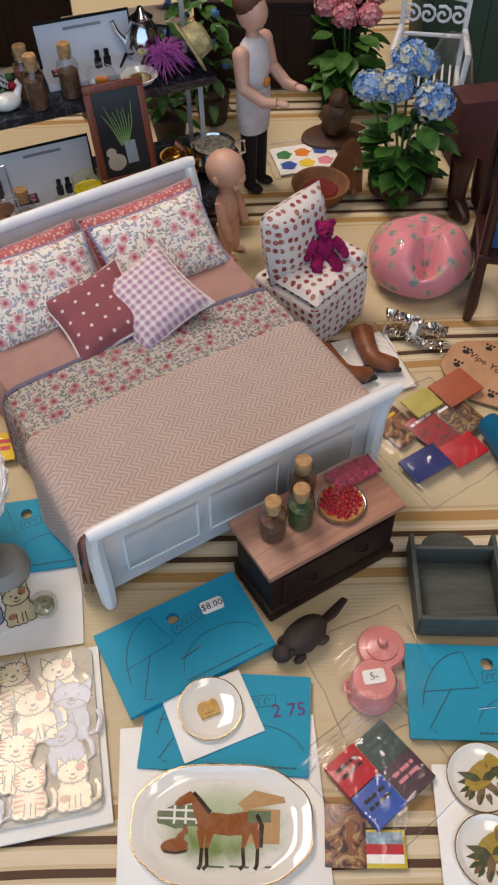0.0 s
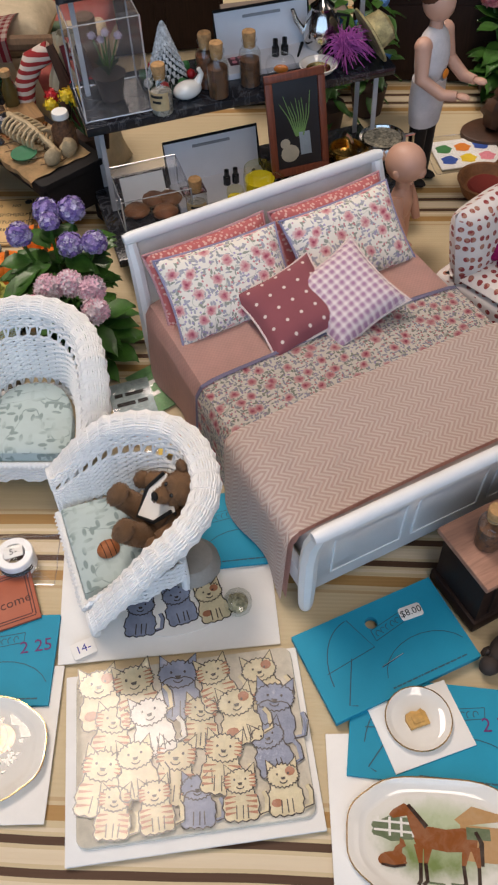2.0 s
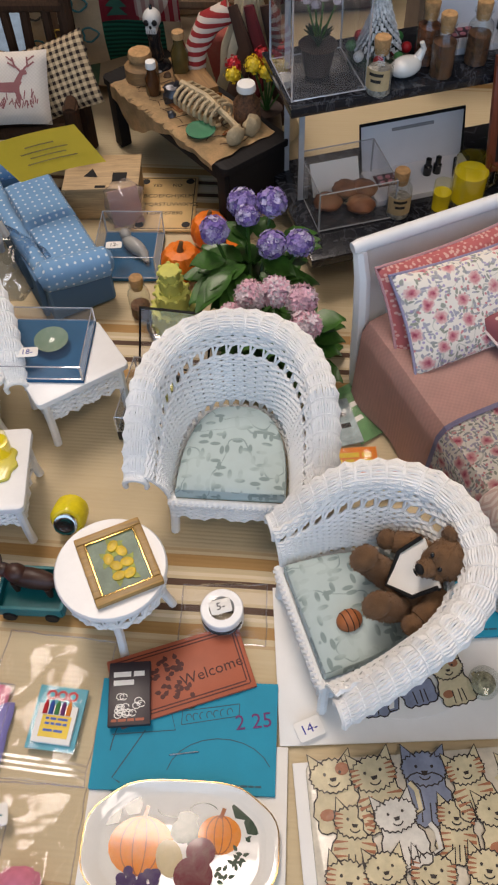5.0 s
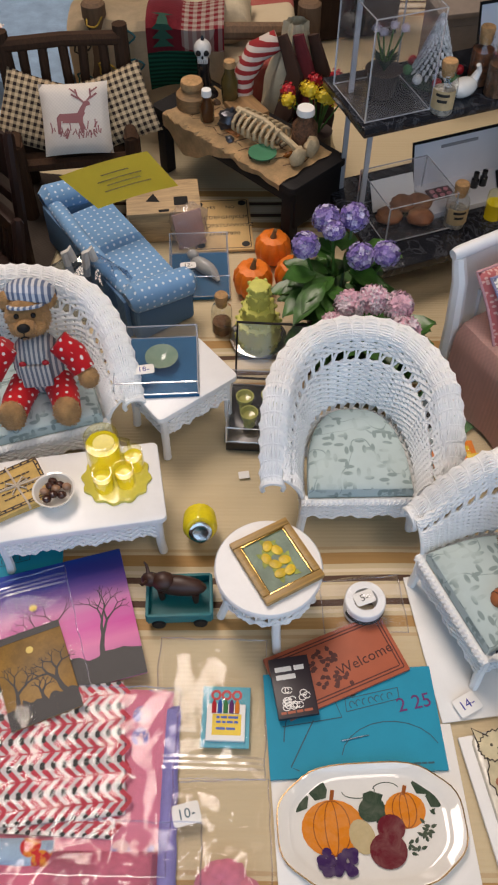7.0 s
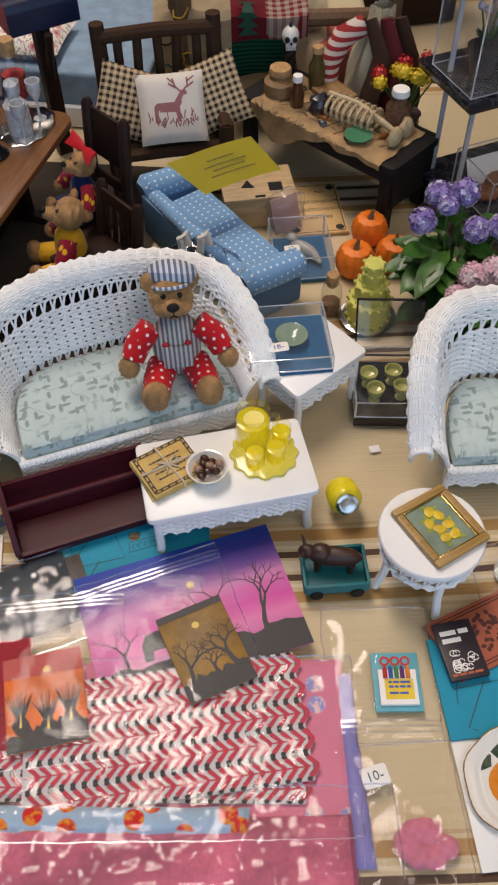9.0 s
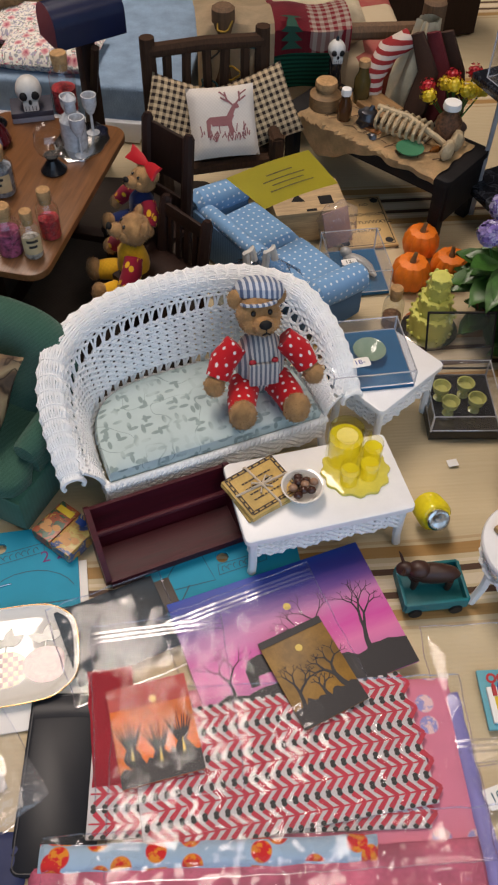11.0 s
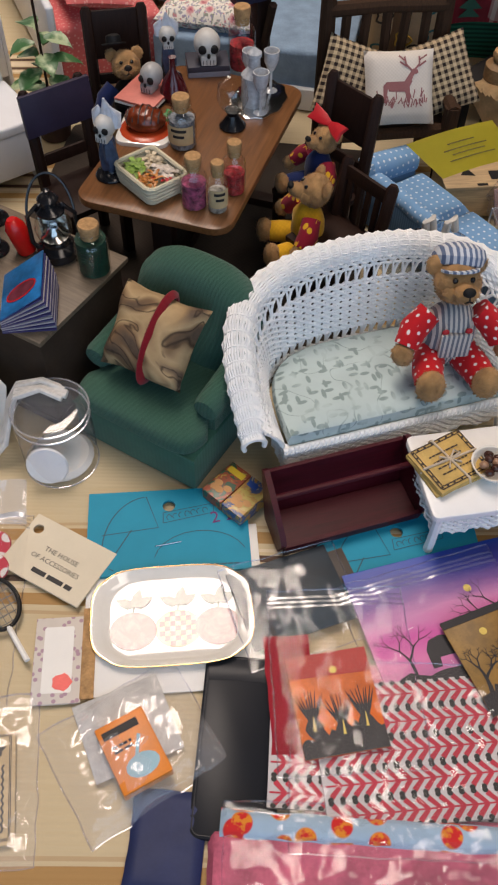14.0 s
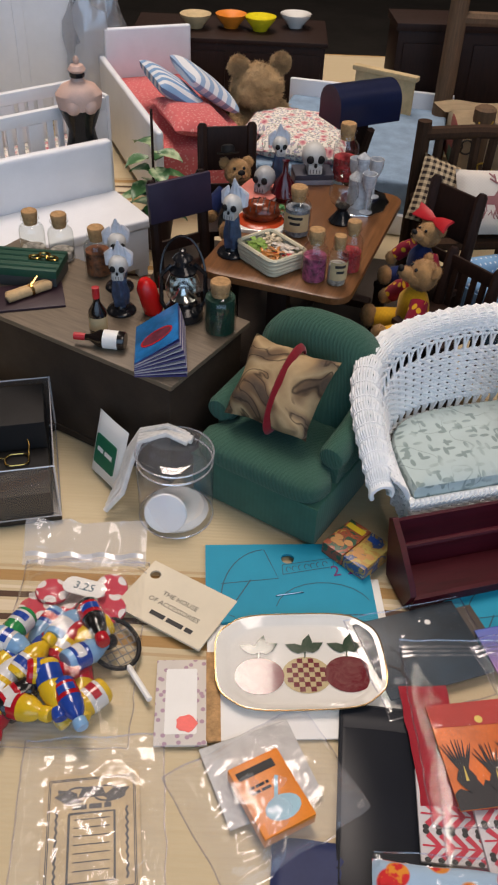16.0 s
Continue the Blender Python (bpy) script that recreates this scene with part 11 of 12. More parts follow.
for z0 in (0.12, 0.3, 0.48, 0.66, 0.84):
    f = 1 + 0.1 * z0
    bm = BM(); tube(bm, [(x * f, y * f, z0 + 0.03 * math.sin(6 * x + 9 * z0)) for x, y in rrect(2.55, 1.95, 0.3, 4)], 0.11, 6, closed=True); part("basket_strand", bm, PALEB, th)
rng = random.Random(41)
for nm, fx, fy, m, n0, long_, wide in (("salad", -0.6, -0.35, plain("lime_salad", (0.22, 0.36, 0.05), 0.6, var=0.6, scale=4), 34, 0.5, 0.3), ("blossom_rice", 0.5, 0.4, plain("white_flower_food", (0.68, 0.6, 0.52), 0.6, var=0.5, scale=4), 40, 0.42, 0.32), ("noodle_nest", 0.55, -0.45, plain("orange_noodles", (0.55, 0.2, 0.03), 0.4, var=0.5, scale=4), 34, 0.6, 0.14), ("pale_garnish", -0.55, 0.5, plain("cream_garnish", (0.62, 0.52, 0.36), 0.6, var=0.5, scale=4), 34, 0.45, 0.25), ("pepper_slice", 0.95, 0.1, RED, 8, 0.35, 0.2)):
    bm = BM()
    for i in range(n0):
        a, q = i * 2.4, 0.45 * math.sqrt(i / n0)
        leaf_mesh(bm, (fx + q * math.cos(a), fy + q * math.sin(a), 0.72 + 0.12 * rng.random()), (math.cos(a * 1.7), math.sin(a * 1.7), rng.uniform(0.1, 0.9)), long_ * rng.uniform(0.7, 1.1), wide, 0.5)
    part(nm, bm, m, th)
bottle("corked bottle of pink petals on the dining table", -27.0, 19.0, T, 0.6, 2.5, PINKB, 0.6)
bottle("corked bottle with a rolled paper label on the dining table", -25.95, 18.7, T, 0.46, 2.4, CLEARB, 0.5, True)
bottle("corked bottle of red petals on the dining table", -25.25, 20.05, T, 0.52, 2.5, REDB, 0.5)
candle("black-footed candlestick with a bone skull on the dining table", -30.9, 21.1, T, rz=-20)
candle("black-footed candlestick with a skull beside the bear", -28.75, 29.6, T, rz=10, s=0.9)
th = thing("skull_magazine", "grey skull resting on a pink magazine stack", "skull", -29.8, 27.7, T, -25)
for k in range(3):
    bm = BM(); box(bm, -1.1, 1.1, -1.3, 1.3, 0.14 * k, 0.14 * k + 0.12, 0.02); part("magazine", bm, (BLACKM, CARDW, plain("coral_cover", (0.65, 0.2, 0.16), 0.45))[k], th)
bm = BM(); skull(bm, 0.92, (0.2, 0.3, 0.42)); part("skull", bm, [plain("grey_skull", (0.4, 0.39, 0.38), 0.4), BLACKM], th)
th = thing("red_bottle", "small dark red glass bottle on the dining table", "bottle", -28.4, 27.7, T)
bm = BM(); lathe(bm, [(0.6, 0), (0.75, 0.3), (0.5, 1.0), (0.15, 1.5), (0.15, 2.1), (0.2, 2.15)], 18); part("glass", bm, plain("ruby_glass", (0.08, 0.006, 0.01), 0.08, coat=0.5), th)

# ---- on the grey cabinet table ----
C = 5.6
th = thing("lantern", "black hurricane lantern with a clear glass globe", "lantern", -32.85, 16.6, C, 10)
bm = BM(); lathe(bm, [(0.82, 0), (0.9, 0.1), (0.88, 0.45), (0.72, 0.62), (0.62, 0.7), (0.62, 0.86)], 26); part("oil_tank", bm, BLACK, th)
bm = BM(); lathe(bm, [(0.52, 0.86), (0.76, 1.2), (0.8, 1.55), (0.66, 2.0), (0.46, 2.3)], 24, cap=False); part("globe", bm, GLASS, th).visible_shadow = False
bm = BM(); lathe(bm, [(0.56, 0.86), (0.6, 1.0), (0.4, 1.15), (0.3, 1.3), (0.2, 1.5), (0, 1.55)], 18); part("burner", bm, SILVER, th, "bright reflector inside the globe")
bm = BM(); surf(bm, lambda u, v: (0.62 * math.sin(2.4 * (u - 0.5)), 0.62 * math.cos(2.4 * (u - 0.5)), 1.0 + 1.1 * v), 12, 4); part("reflector", bm, SILVER, th, "curved bright reflector behind the flame")
bm = BM(); lathe(bm, [(0.6, 2.26), (0.62, 2.36), (0.46, 2.5), (0.36, 2.62), (0.36, 2.85), (0.46, 2.9), (0.34, 3.05), (0.14, 3.15), (0.14, 3.3), (0, 3.34)], 20); part("chimney", bm, BLACK, th)
for q in (-1, 1):
    bm = BM(); tube(bm, [(q * 0.78, 0, 0.45), (q * 0.98, 0, 0.8), (q * 0.98, 0, 2.1), (q * 0.5, 0, 2.6)], 0.1, 8); part("side_tube", bm, BLACK, th)
bm = BM(); tube(bm, [(-0.98, 0, 2.0)] + [(-0.98 * math.cos(a), 0.9 * math.sin(a), 2.0 + 1.5 * math.sin(a)) for a in [0.2 + 2.74 * i / 14 for i in range(15)]] + [(0.98, 0, 2.0)], 0.06, 6); part("bail_handle", bm, BLACK, th)
bottle("corked bottle of dark green powder on the cabinet", -31.15, 15.6, C, 0.72, 2.45, DKGREEN, 0.85)
th = thing("magazine_stack", "stack of blue magazines fanned out on the cabinet", "magazines", -34.55, 13.0, C + 0.03, 6)
NAVYP, PAGEP = plain("navy_pages", (0.05, 0.045, 0.16), 0.4), plain("grey_pages", (0.4, 0.38, 0.42), 0.6)
COVERB = plain("cyan_cover", (0.02, 0.16, 0.42), 0.3, var=0.6, scale=0.7)
for k in range(14):
    bm = BM(); box(bm, 0.0, 2.15, -1.35, 1.35, 0, 0.055, 0.01)
    o = part("magazine", bm, COVERB if k == 13 else (NAVYP, PAGEP)[k % 2], th)
    o.matrix_basis = cmpose(0.004 * k, 0.02 * math.sin(k * 2.1), 0.05 * k, 0.5 * math.sin(k), 0, -2.6 * k)
bm = BM(); slab(bm, ring(0.75, 0.42, 24, 1.1, -0.35), 0.058, 0.064); stroke(bm, ring(0.75, 0.42, 24, 1.1, -0.35) + ring(0.75, 0.42, 24, 1.1, -0.35)[:1], 0.09, 0.068, 1)
o2 = part("oval_print", bm, [plain("dark_red_picture", (0.16, 0.03, 0.05), 0.35, var=0.5, scale=2), RED], th, "red oval picture"); o2.matrix_basis = o.matrix_basis
bm = BM(); lathe(bm, [(0.4, 0), (0.45, 0.1), (0.45, 1.3), (0.3, 1.6), (0.2, 1.7)], 16)
o = solo("red_candle", bm, plain("red_wax", (0.6, 0.01, 0.008), 0.25), "short bright red candle leaning on the cabinet", "candle", -34.2, 16.7, C + 0.1, 0, 0, -14)
WINE = plain("dark_wine_glass", (0.012, 0.008, 0.007), 0.12, coat=0.5)
for x, y, rx, rz, lab in ((-36.4, 14.9, 0, 0, "dark wine bottle standing on the cabinet"), (-35.05, 13.7, 90, -96, "dark wine bottle lying on the cabinet")):
    th = thing("wine_bottle", lab, "wine bottle", x, y, C + (0.42 if rx else 0), rz, rx, group="wine bottles")
    bm = BM(); lathe(bm, [(0.36, 0), (0.4, 0.06), (0.4, 1.1), (0.15, 1.55), (0.13, 1.9)], 16); part("glass", bm, WINE, th)
    bm = BM(); lathe(bm, [(0.15, 1.75), (0.16, 1.8), (0.16, 2.25), (0, 2.27)], 12); part("red_capsule", bm, RED, th)
    bm = BM(); lathe(bm, [(0.408, 0.3), (0.41, 0.33), (0.41, 0.9), (0.408, 0.93)], 16, cap=False); part("paper_label", bm, PAPER if not rx else CARDW, th)
candle("black-footed candlestick with a pale skull on the cabinet", -35.7, 16.8, C, s=0.92)
candle("black-footed candlestick with a white skull at the cabinet's back", -36.1, 18.9, C, rz=15, s=0.92)
bottle("corked bottle of orange spice on the cabinet", -37.3, 20.2, C, 0.64, 2.4, SEEDS, 0.62)
bottle("empty corked bottle on the cabinet", -39.3, 21.4, C, 0.62, 2.4, CLEARB, 0.25)
bottle("empty corked bottle beside the green case", -40.75, 21.6, C, 0.62, 2.4, CLEARB, 0.25)
th = thing("green_case", "dark green ribbed case with gold clasps on the cabinet", "case", -41.0, 19.55, C, -4)
GVELVET = plain("green_velvet", (0.006, 0.06, 0.032), 0.6)
bm = BM(); box(bm, -2.1, 2.1, -1.0, 1.0, 0, 0.55, 0.04); part("case_base", bm, plain("charcoal_case", (0.04, 0.042, 0.04), 0.5), th, "charcoal lower tray")
bm = BM(); box(bm, -2.15, 2.15, -1.05, 1.05, 0.55, 0.95, 0.06); part("case_lid", bm, GVELVET, th)
for k in range(4):
    bm = BM(); tube(bm, [(-2.1, -0.75 + 0.5 * k, 0.96), (2.1, -0.75 + 0.5 * k, 0.96)], 0.07, 6); part("lid_rib", bm, GVELVET, th)
for k in range(3):
    bm = BM(); tube(bm, [(x, y, 1.06 + 0.05 * (k % 2)) for x, y in ring(0.26, 0.18, 14, 0.85 + 0.42 * k, 0.2 * (k % 2))], 0.06, 6, closed=True); part("gold_clasp", bm, GOLD, th)
th = thing("scroll", "small tied parchment scroll on a dark tray", "scroll", -40.1, 17.5, C, 16)
bm = BM(); box(bm, -1.6, 1.6, -1.1, 1.1, 0, 0.12, 0.03); part("dark_tray", bm, plain("plum_tray", (0.03, 0.012, 0.02), 0.4), th)
bm = BM()
for q in (0, 1):
    tube(bm, [(-0.95, -0.45 + 0.3 * q, 0.32 - 0.06 * q), (-0.9, -0.42 + 0.3 * q, 0.34 - 0.06 * q), (1.0, 0.5 + 0.3 * q, 0.34 - 0.06 * q), (1.05, 0.53 + 0.3 * q, 0.32 - 0.06 * q)], [0.16, 0.22, 0.22, 0.16], 12)
part("parchment_roll", bm, PARCH, th)
bm = BM(); tube(bm, [(0.1, 0.07, 0.36), (0.22, 0.13, 0.36)], 0.27, 12); tube(bm, [(0.16, 0.1, 0.6), (0.5, 0.6, 0.75), (0.3, 0.75, 0.6), (0.16, 0.1, 0.6)], 0.05, 5); part("tie", bm, GOLD, th)

# ---- dolls and goods behind the bed's right side ----
SKIN = plain("doll_vinyl", (0.62, 0.36, 0.26), 0.45, var=0.05)
bm = BM()
ball(bm, (0, 0, 5.9), (1.05, 1.15, 1.1), 22, 15)
ball(bm, (0, -0.95, 5.55), (0.42, 0.3, 0.3), 10, 7)
for s in (-1, 1):
    ball(bm, (s * 1.02, 0.1, 5.7), (0.12, 0.2, 0.26), 8, 6)
lathe(bm, [(0.45, 4.3), (0.4, 4.8), (0.5, 5.1)], 12)
ball(bm, (0, 0, 3.4), (0.85, 0.65, 1.25), 16, 11)
for s in (-1, 1):
    tube(bm, [(s * 0.75, 0, 4.1), (s * 1.05, -0.3, 3.0), (s * 0.95, -0.7, 1.9)], [0.34, 0.32, 0.24], 10)
    tube(bm, [(s * 0.42, 0, 2.5), (s * 0.5, -0.1, 1.2), (s * 0.5, -0.15, 0.3)], [0.48, 0.38, 0.28], 10)
    ball(bm, (s * 0.5, -0.35, 0.18), (0.26, 0.5, 0.18), 9, 6)
solo("baby_doll", bm, SKIN, "bare bald baby doll standing beside the bed", "doll", 16.0, 25.6, 0, 62)
bm = BM()
ball(bm, (0, 0, 11.3), (0.85, 0.95, 1.05), 18, 12, 0)
ball(bm, (0, 0.25, 11.8), (0.95, 0.95, 0.85), 16, 10, 3)
lathe(bm, [(0.4, 9.6), (0.38, 10.6)], 12, mi=0)
ball(bm, (0, 0, 8.2), (1.35, 0.9, 1.9), 18, 12, 1)
lathe(bm, [(1.15, 4.2), (1.3, 5.5), (1.25, 7.0)], 18, mi=1, squash=0.75)
for s in (-1, 1):
    tube(bm, [(s * 1.25, 0, 9.3), (s * 1.6, -0.3, 7.6), (s * 1.3, -1.6, 6.9), (s * 1.1, -2.4, 7.0)], [0.5, 0.42, 0.36, 0.28], 10, 0)
    ball(bm, (s * 1.25, 0, 9.3), 0.52, 12, 9, 0)
    ball(bm, (s * 1.05, -2.75, 7.05), (0.3, 0.45, 0.2), 9, 6, 0)
    tube(bm, [(s * 0.55, 0, 4.6), (s * 0.6, 0, 2.0), (s * 0.6, 0, 0.3)], [0.58, 0.48, 0.4], 10, 2)
    ball(bm, (s * 0.6, -0.3, 0.25), (0.4, 0.75, 0.25), 9, 6, 2)
ball(bm, (0.1, -0.95, 7.4), (0.3, 0.12, 0.3), 9, 6, 4)
solo("standing_doll", bm, [SKIN, plain("white_apron_cloth", (0.66, 0.62, 0.62), 0.8), BLACKM, plain("brown_hair", (0.1, 0.035, 0.015), 0.7), ORANGE], "standing doll in a white printed apron and dark trousers", "doll", 17.8, 32.7, 0, 55)
WBASK = plain("brown_woven_basket", (0.22, 0.09, 0.03), 0.7, var=0.3, scale=1.5, fine=5, bump=0.7, bd=0.08)
th = thing("basket_chair", "brown woven basket chair with a red inside", "chair", 22.0, 30.9, 0, 25)
bm = BM(); lathe(bm, [(1.5, 0.3), (1.8, 1.0), (1.9, 1.2), (1.7, 1.2), (1.3, 0.7), (0, 0.6)], 28); part("seat", bm, WBASK, th)
bm = BM()
surf(bm, lambda u, v: (1.4 + 0.7 * v + 0.4 * math.cos(math.pi * (u - 0.5)), -1.7 + 3.4 * u, 0.9 + v * 2.7 * math.sin(math.pi * u) ** 0.6), 20, 8)
bmesh.ops.solidify(bm, geom=bm.faces[:], thickness=0.2)
part("curved_back", bm, [WBASK], th)
bm = BM(); lathe(bm, [(1.2, 0.7), (1.05, 0.85), (0, 0.9)], 24); part("red_pad", bm, plain("dark_red_pad", (0.2, 0.02, 0.012), 0.8), th)
th = thing("flower_cards", "bright flower pictures in a clear packet", "picture packet", 21.4, 35.6, 0.03, 12)
part("sheet", card_mesh(4.4, 3.2, 0.08), CARDW, th)
for k in range(6):
    bm = BM(); flat(bm, ring(0.55, 0.5, 12, -1.4 + 1.3 * (k % 3), -0.7 + 1.3 * (k // 3), wave=0.15, waves=5), 0.09); part("flower_picture", bm, (BLUEP, YELLOW, PINKP, GREENP, ORANGE, BLUEP)[k], th)
bag("clear packet over the flower pictures", 21.4, 35.6, 0.1, 12, 5.4, 4.2, 0.15, 31, zips=False)
bm = BM()
ball(bm, (0, 0, 1.6), (1.1, 0.9, 1.3), 14, 10, wob=0.35); ball(bm, (0.1, -0.1, 3.0), (0.7, 0.6, 0.7), 12, 8, wob=0.3); slab(bm, ring(2.4, 1.6, 24), 0, 0.35, bev=0.1)
solo("brown_figurine", bm, plain("carved_brown", (0.08, 0.035, 0.018), 0.5, var=0.4), "dark carved figurine on a wooden base", "figurine", 23.6, 38.0, 0, 10)
th = thing("lace_chair", "white wrought metal garden chair with scrolls", "garden chair", 29.6, 38.4, 0, -12)
WIRE = plain("white_wire", (0.75, 0.76, 0.8), 0.4)
for s in (-1, 1):
    bm = BM(); tube(bm, [(s * 2.1, -1.8, 0), (s * 2.0, -1.6, 4.2), (s * 2.0, 1.4, 4.3), (s * 2.1, 1.8, 0)], 0.17, 7); part("side_frame", bm, WIRE, th)
    bm = BM(); tube(bm, [(s * 2.0, 1.4, 4.3), (s * 2.1, 1.9, 8.4)], 0.17, 7); part("back_post", bm, WIRE, th)
    bm = BM(); tube(bm, [(s * 2.1, 1.7, 6.6), (s * 2.4, -1.4, 6.4), (s * 2.2, -1.7, 4.2)], 0.2, 7); part("arm_rail", bm, WIRE, th)
bm = BM(); tube(bm, [(-2.1, 1.9, 8.4), (0, 2.0, 8.7), (2.1, 1.9, 8.4)], 0.18, 7); tube(bm, [(-2.0, 1.6, 6.2), (2.0, 1.6, 6.2)], 0.14, 7); part("back_rail", bm, WIRE, th)
for k in range(4):
    bm = BM(); cx = -1.5 + k
    tube(bm, [(cx + (0.1 + 0.045 * i) * math.cos(i * 0.7), 1.78, 7.4 + (0.1 + 0.045 * i) * math.sin(i * 0.7)) for i in range(13)], 0.1, 6); part("scroll", bm, WIRE, th)
bm = BM()
for k in range(9):
    tube(bm, [(-2 + 0.5 * k, -1.6, 4.25), (-2 + 0.5 * k, 1.4, 4.3)], 0.08, 5)
part("seat_grid", bm, WIRE, th)
bag("crumpled clear bag over the garden chair", 30.8, 37.2, 0.1, -20, 4.0, 4.0, 7.5, 33, zips=False, amp=0.5)
th = thing("dark_chair", "dark turned wooden chair with blue jeans hanging over it", "chair", 31.6, 20.5, 0, 80)
for lx in (-1.8, 1.8):
    for ly, hh in ((-1.8, 4.2), (1.8, 11.4)):
        bm = BM(); tube(bm, [(lx, ly * 1.05, 0), (lx, ly, 1.0), (lx, ly, 3.0), (lx, ly, hh)], [0.25, 0.36, 0.3, 0.3], 9); part("leg", bm, plain("dark_mahogany", (0.04, 0.014, 0.01), 0.3), th)
bm = BM(); box(bm, -2.2, 2.2, -2.1, 2.1, 4.2, 4.7, 0.15); part("seat", bm, plain("dark_mahogany_seat", (0.04, 0.014, 0.01), 0.3), th)
for z0 in (1.4, 2.4):
    bm = BM(); tube(bm, [(-1.8, -1.8, z0), (1.8, -1.8, z0)], 0.2, 8); part("stretcher", bm, DARKWOOD, th)
bm = BM(); box(bm, -2.0, 2.0, 1.5, 1.8, 7.4, 11.0, 0.15); part("back_panel", bm, DARKWOOD, th)
bm = BM(); box(bm, -1.6, 1.2, -2.4, 1.6, 4.7, 6.2, 0.3); 
solo("blue_jeans", bm, cloth("denim", (0.03, 0.09, 0.2), 40), "small folded blue jeans on the dark chair", "jeans", 31.6, 20.5, 0.02, 80)
th = thing("dark_red_boots", "pair of dark red shiny boots beside the plant", "boots", 31.4, 29.2, 0, 10)
for s in (-0.8, 0.8):
    bm = BM(); tube(bm, [(s, 0.4, 3.6), (s, 0.4, 1.0), (s, 0.2, 0.55), (s, -0.9, 0.4), (s, -1.5, 0.3)], [0.75, 0.6, 0.6, 0.5, 0.3], 12); part("boot", bm, plain("oxblood_leather", (0.035, 0.008, 0.007), 0.4), th)
bm = BM(); box(bm, -1.6, 1.6, -1.2, 1.2, 0, 4.8, 0.2)
solo("red_box", bm, plain("dull_red_cloth", (0.07, 0.016, 0.016), 0.8), "dull red cloth-covered box behind the plant", "box", 32.5, 35.0, 0, 8)
th = thing("blue_sleeve_doll", "blue cloth doll lying at the magazine bag", "cloth doll", 29.6, 8.4, 0, 20)
bm = BM(); tube(bm, [(0, 2.4, 0.8), (0.1, 0.8, 0.9), (0.1, -1.0, 0.9)], [0.6, 0.8, 0.9], 12); part("sleeve", bm, cloth("teal_blue_cloth", (0.0, 0.1, 0.2), 30), th)
bm = BM(); box(bm, -0.6, 1.4, -2.4, -0.8, 0, 1.4, 0.3); part("white_apron", bm, CARDW, th)
bm = BM(); box(bm, -0.5, 1.4, -4.2, -2.4, 0, 1.0, 0.25); part("navy_skirt", bm, NAVY, th)

# ---- the far left and the back of the table ----
WFURN = plain("white_furniture_paint", (0.82, 0.83, 0.86), 0.4, var=0.04)
th = thing("white_bench", "plain white high-backed bench in the second row", "bench", -42.1, 29.1, 0, 36)
bm = BM(); box(bm, -5.6, 5.6, -2.7, 2.0, 3.2, 3.8, 0.18, seg=3); part("seat", bm, WFURN, th)
bm = BM(); box(bm, -5.6, 5.6, 2.0, 2.7, 3.0, 6.9, 0.32, seg=4); part("backrest", bm, WFURN, th)
bm = BM(); box(bm, -5.4, 5.4, -2.5, 2.4, 0.6, 3.2, 0.1); part("box_base", bm, WFURN, th)
for sx in (-5, 5):
    for sy in (-2.1, 2.0):
        bm = BM(); box(bm, sx - 0.3, sx + 0.3, sy - 0.3, sy + 0.3, 0, 0.6, 0.05); part("foot", bm, WFURN, th)
th = thing("potted_plant", "variegated green leafy plant in a dark pot", "potted plant", -36.4, 34.4, 0, group="potted plants")
bm = BM(); lathe(bm, [(0.9, 0), (1.2, 2.0), (1.05, 2.0), (0, 1.85)], 18); part("pot", bm, DPOT, th)
VAR = Nodes("variegated_leaf")
VARM = VAR.set(col=VAR.mix(VAR.ramp(VAR.noise(0.9, 3, 0.5), (0.5, 0.0), (0.62, 1.0)), (0.045, 0.14, 0.045), (0.42, 0.5, 0.3)), rough=0.4)
for k in range(15):
    a = k * 2.4
    bm = BM(); leaf_mesh(bm, (0.3 * math.cos(a), 0.3 * math.sin(a), 2.2 + 0.3 * k), (math.cos(a), math.sin(a), 0.35), 1.9 + 0.4 * math.sin(k * 1.9), 1.35, 0.55); part("leaf", bm, VARM, th)
bm = BM(); tube(bm, [(0, 0, 1.8), (0, 0, 8.7)], 0.09, 6); part("support_stick", bm, DARKWOOD, th)
th = thing("crib", "white wooden crib with a slatted window in its front", "crib", -45.3, 38.2, 0, 40)
for yy in (-2.0, 2.0):
    bm = BM(); box(bm, -5, 5, yy - 0.25, yy + 0.25, 6.7, 7.5, 0.15); part("top_rail", bm, WFURN, th)
    bm = BM(); box(bm, -5, 5, yy - 0.2, yy + 0.2, 0.8, 3.9, 0.1); part("lower_panel", bm, WFURN, th)
    for x0, x1 in ((-5, -3.2), (-0.6, 0.4), (3.3, 5)):
        bm = BM(); box(bm, x0, x1, yy - 0.2, yy + 0.2, 3.9, 6.7, 0.05); part("side_panel", bm, WFURN, th)
    for x0 in (-2.6, -1.9, -1.2, 0.9, 1.6, 2.3):
        bm = BM(); box(bm, x0 - 0.15, x0 + 0.25, yy - 0.12, yy + 0.12, 3.9, 6.7, 0.04); part("bar", bm, WFURN, th)
for sx in (-5.15, 5.15):
    bm = BM(); box(bm, sx - 0.15, sx + 0.15, -2.2, 2.2, 0, 7.6, 0.12); part("end_board", bm, WFURN, th)
bm = BM(); box(bm, -4.8, 4.8, -1.75, 1.75, 2.6, 4.2, 0.3); part("mattress", bm, FLORAL, th)
bm = BM()
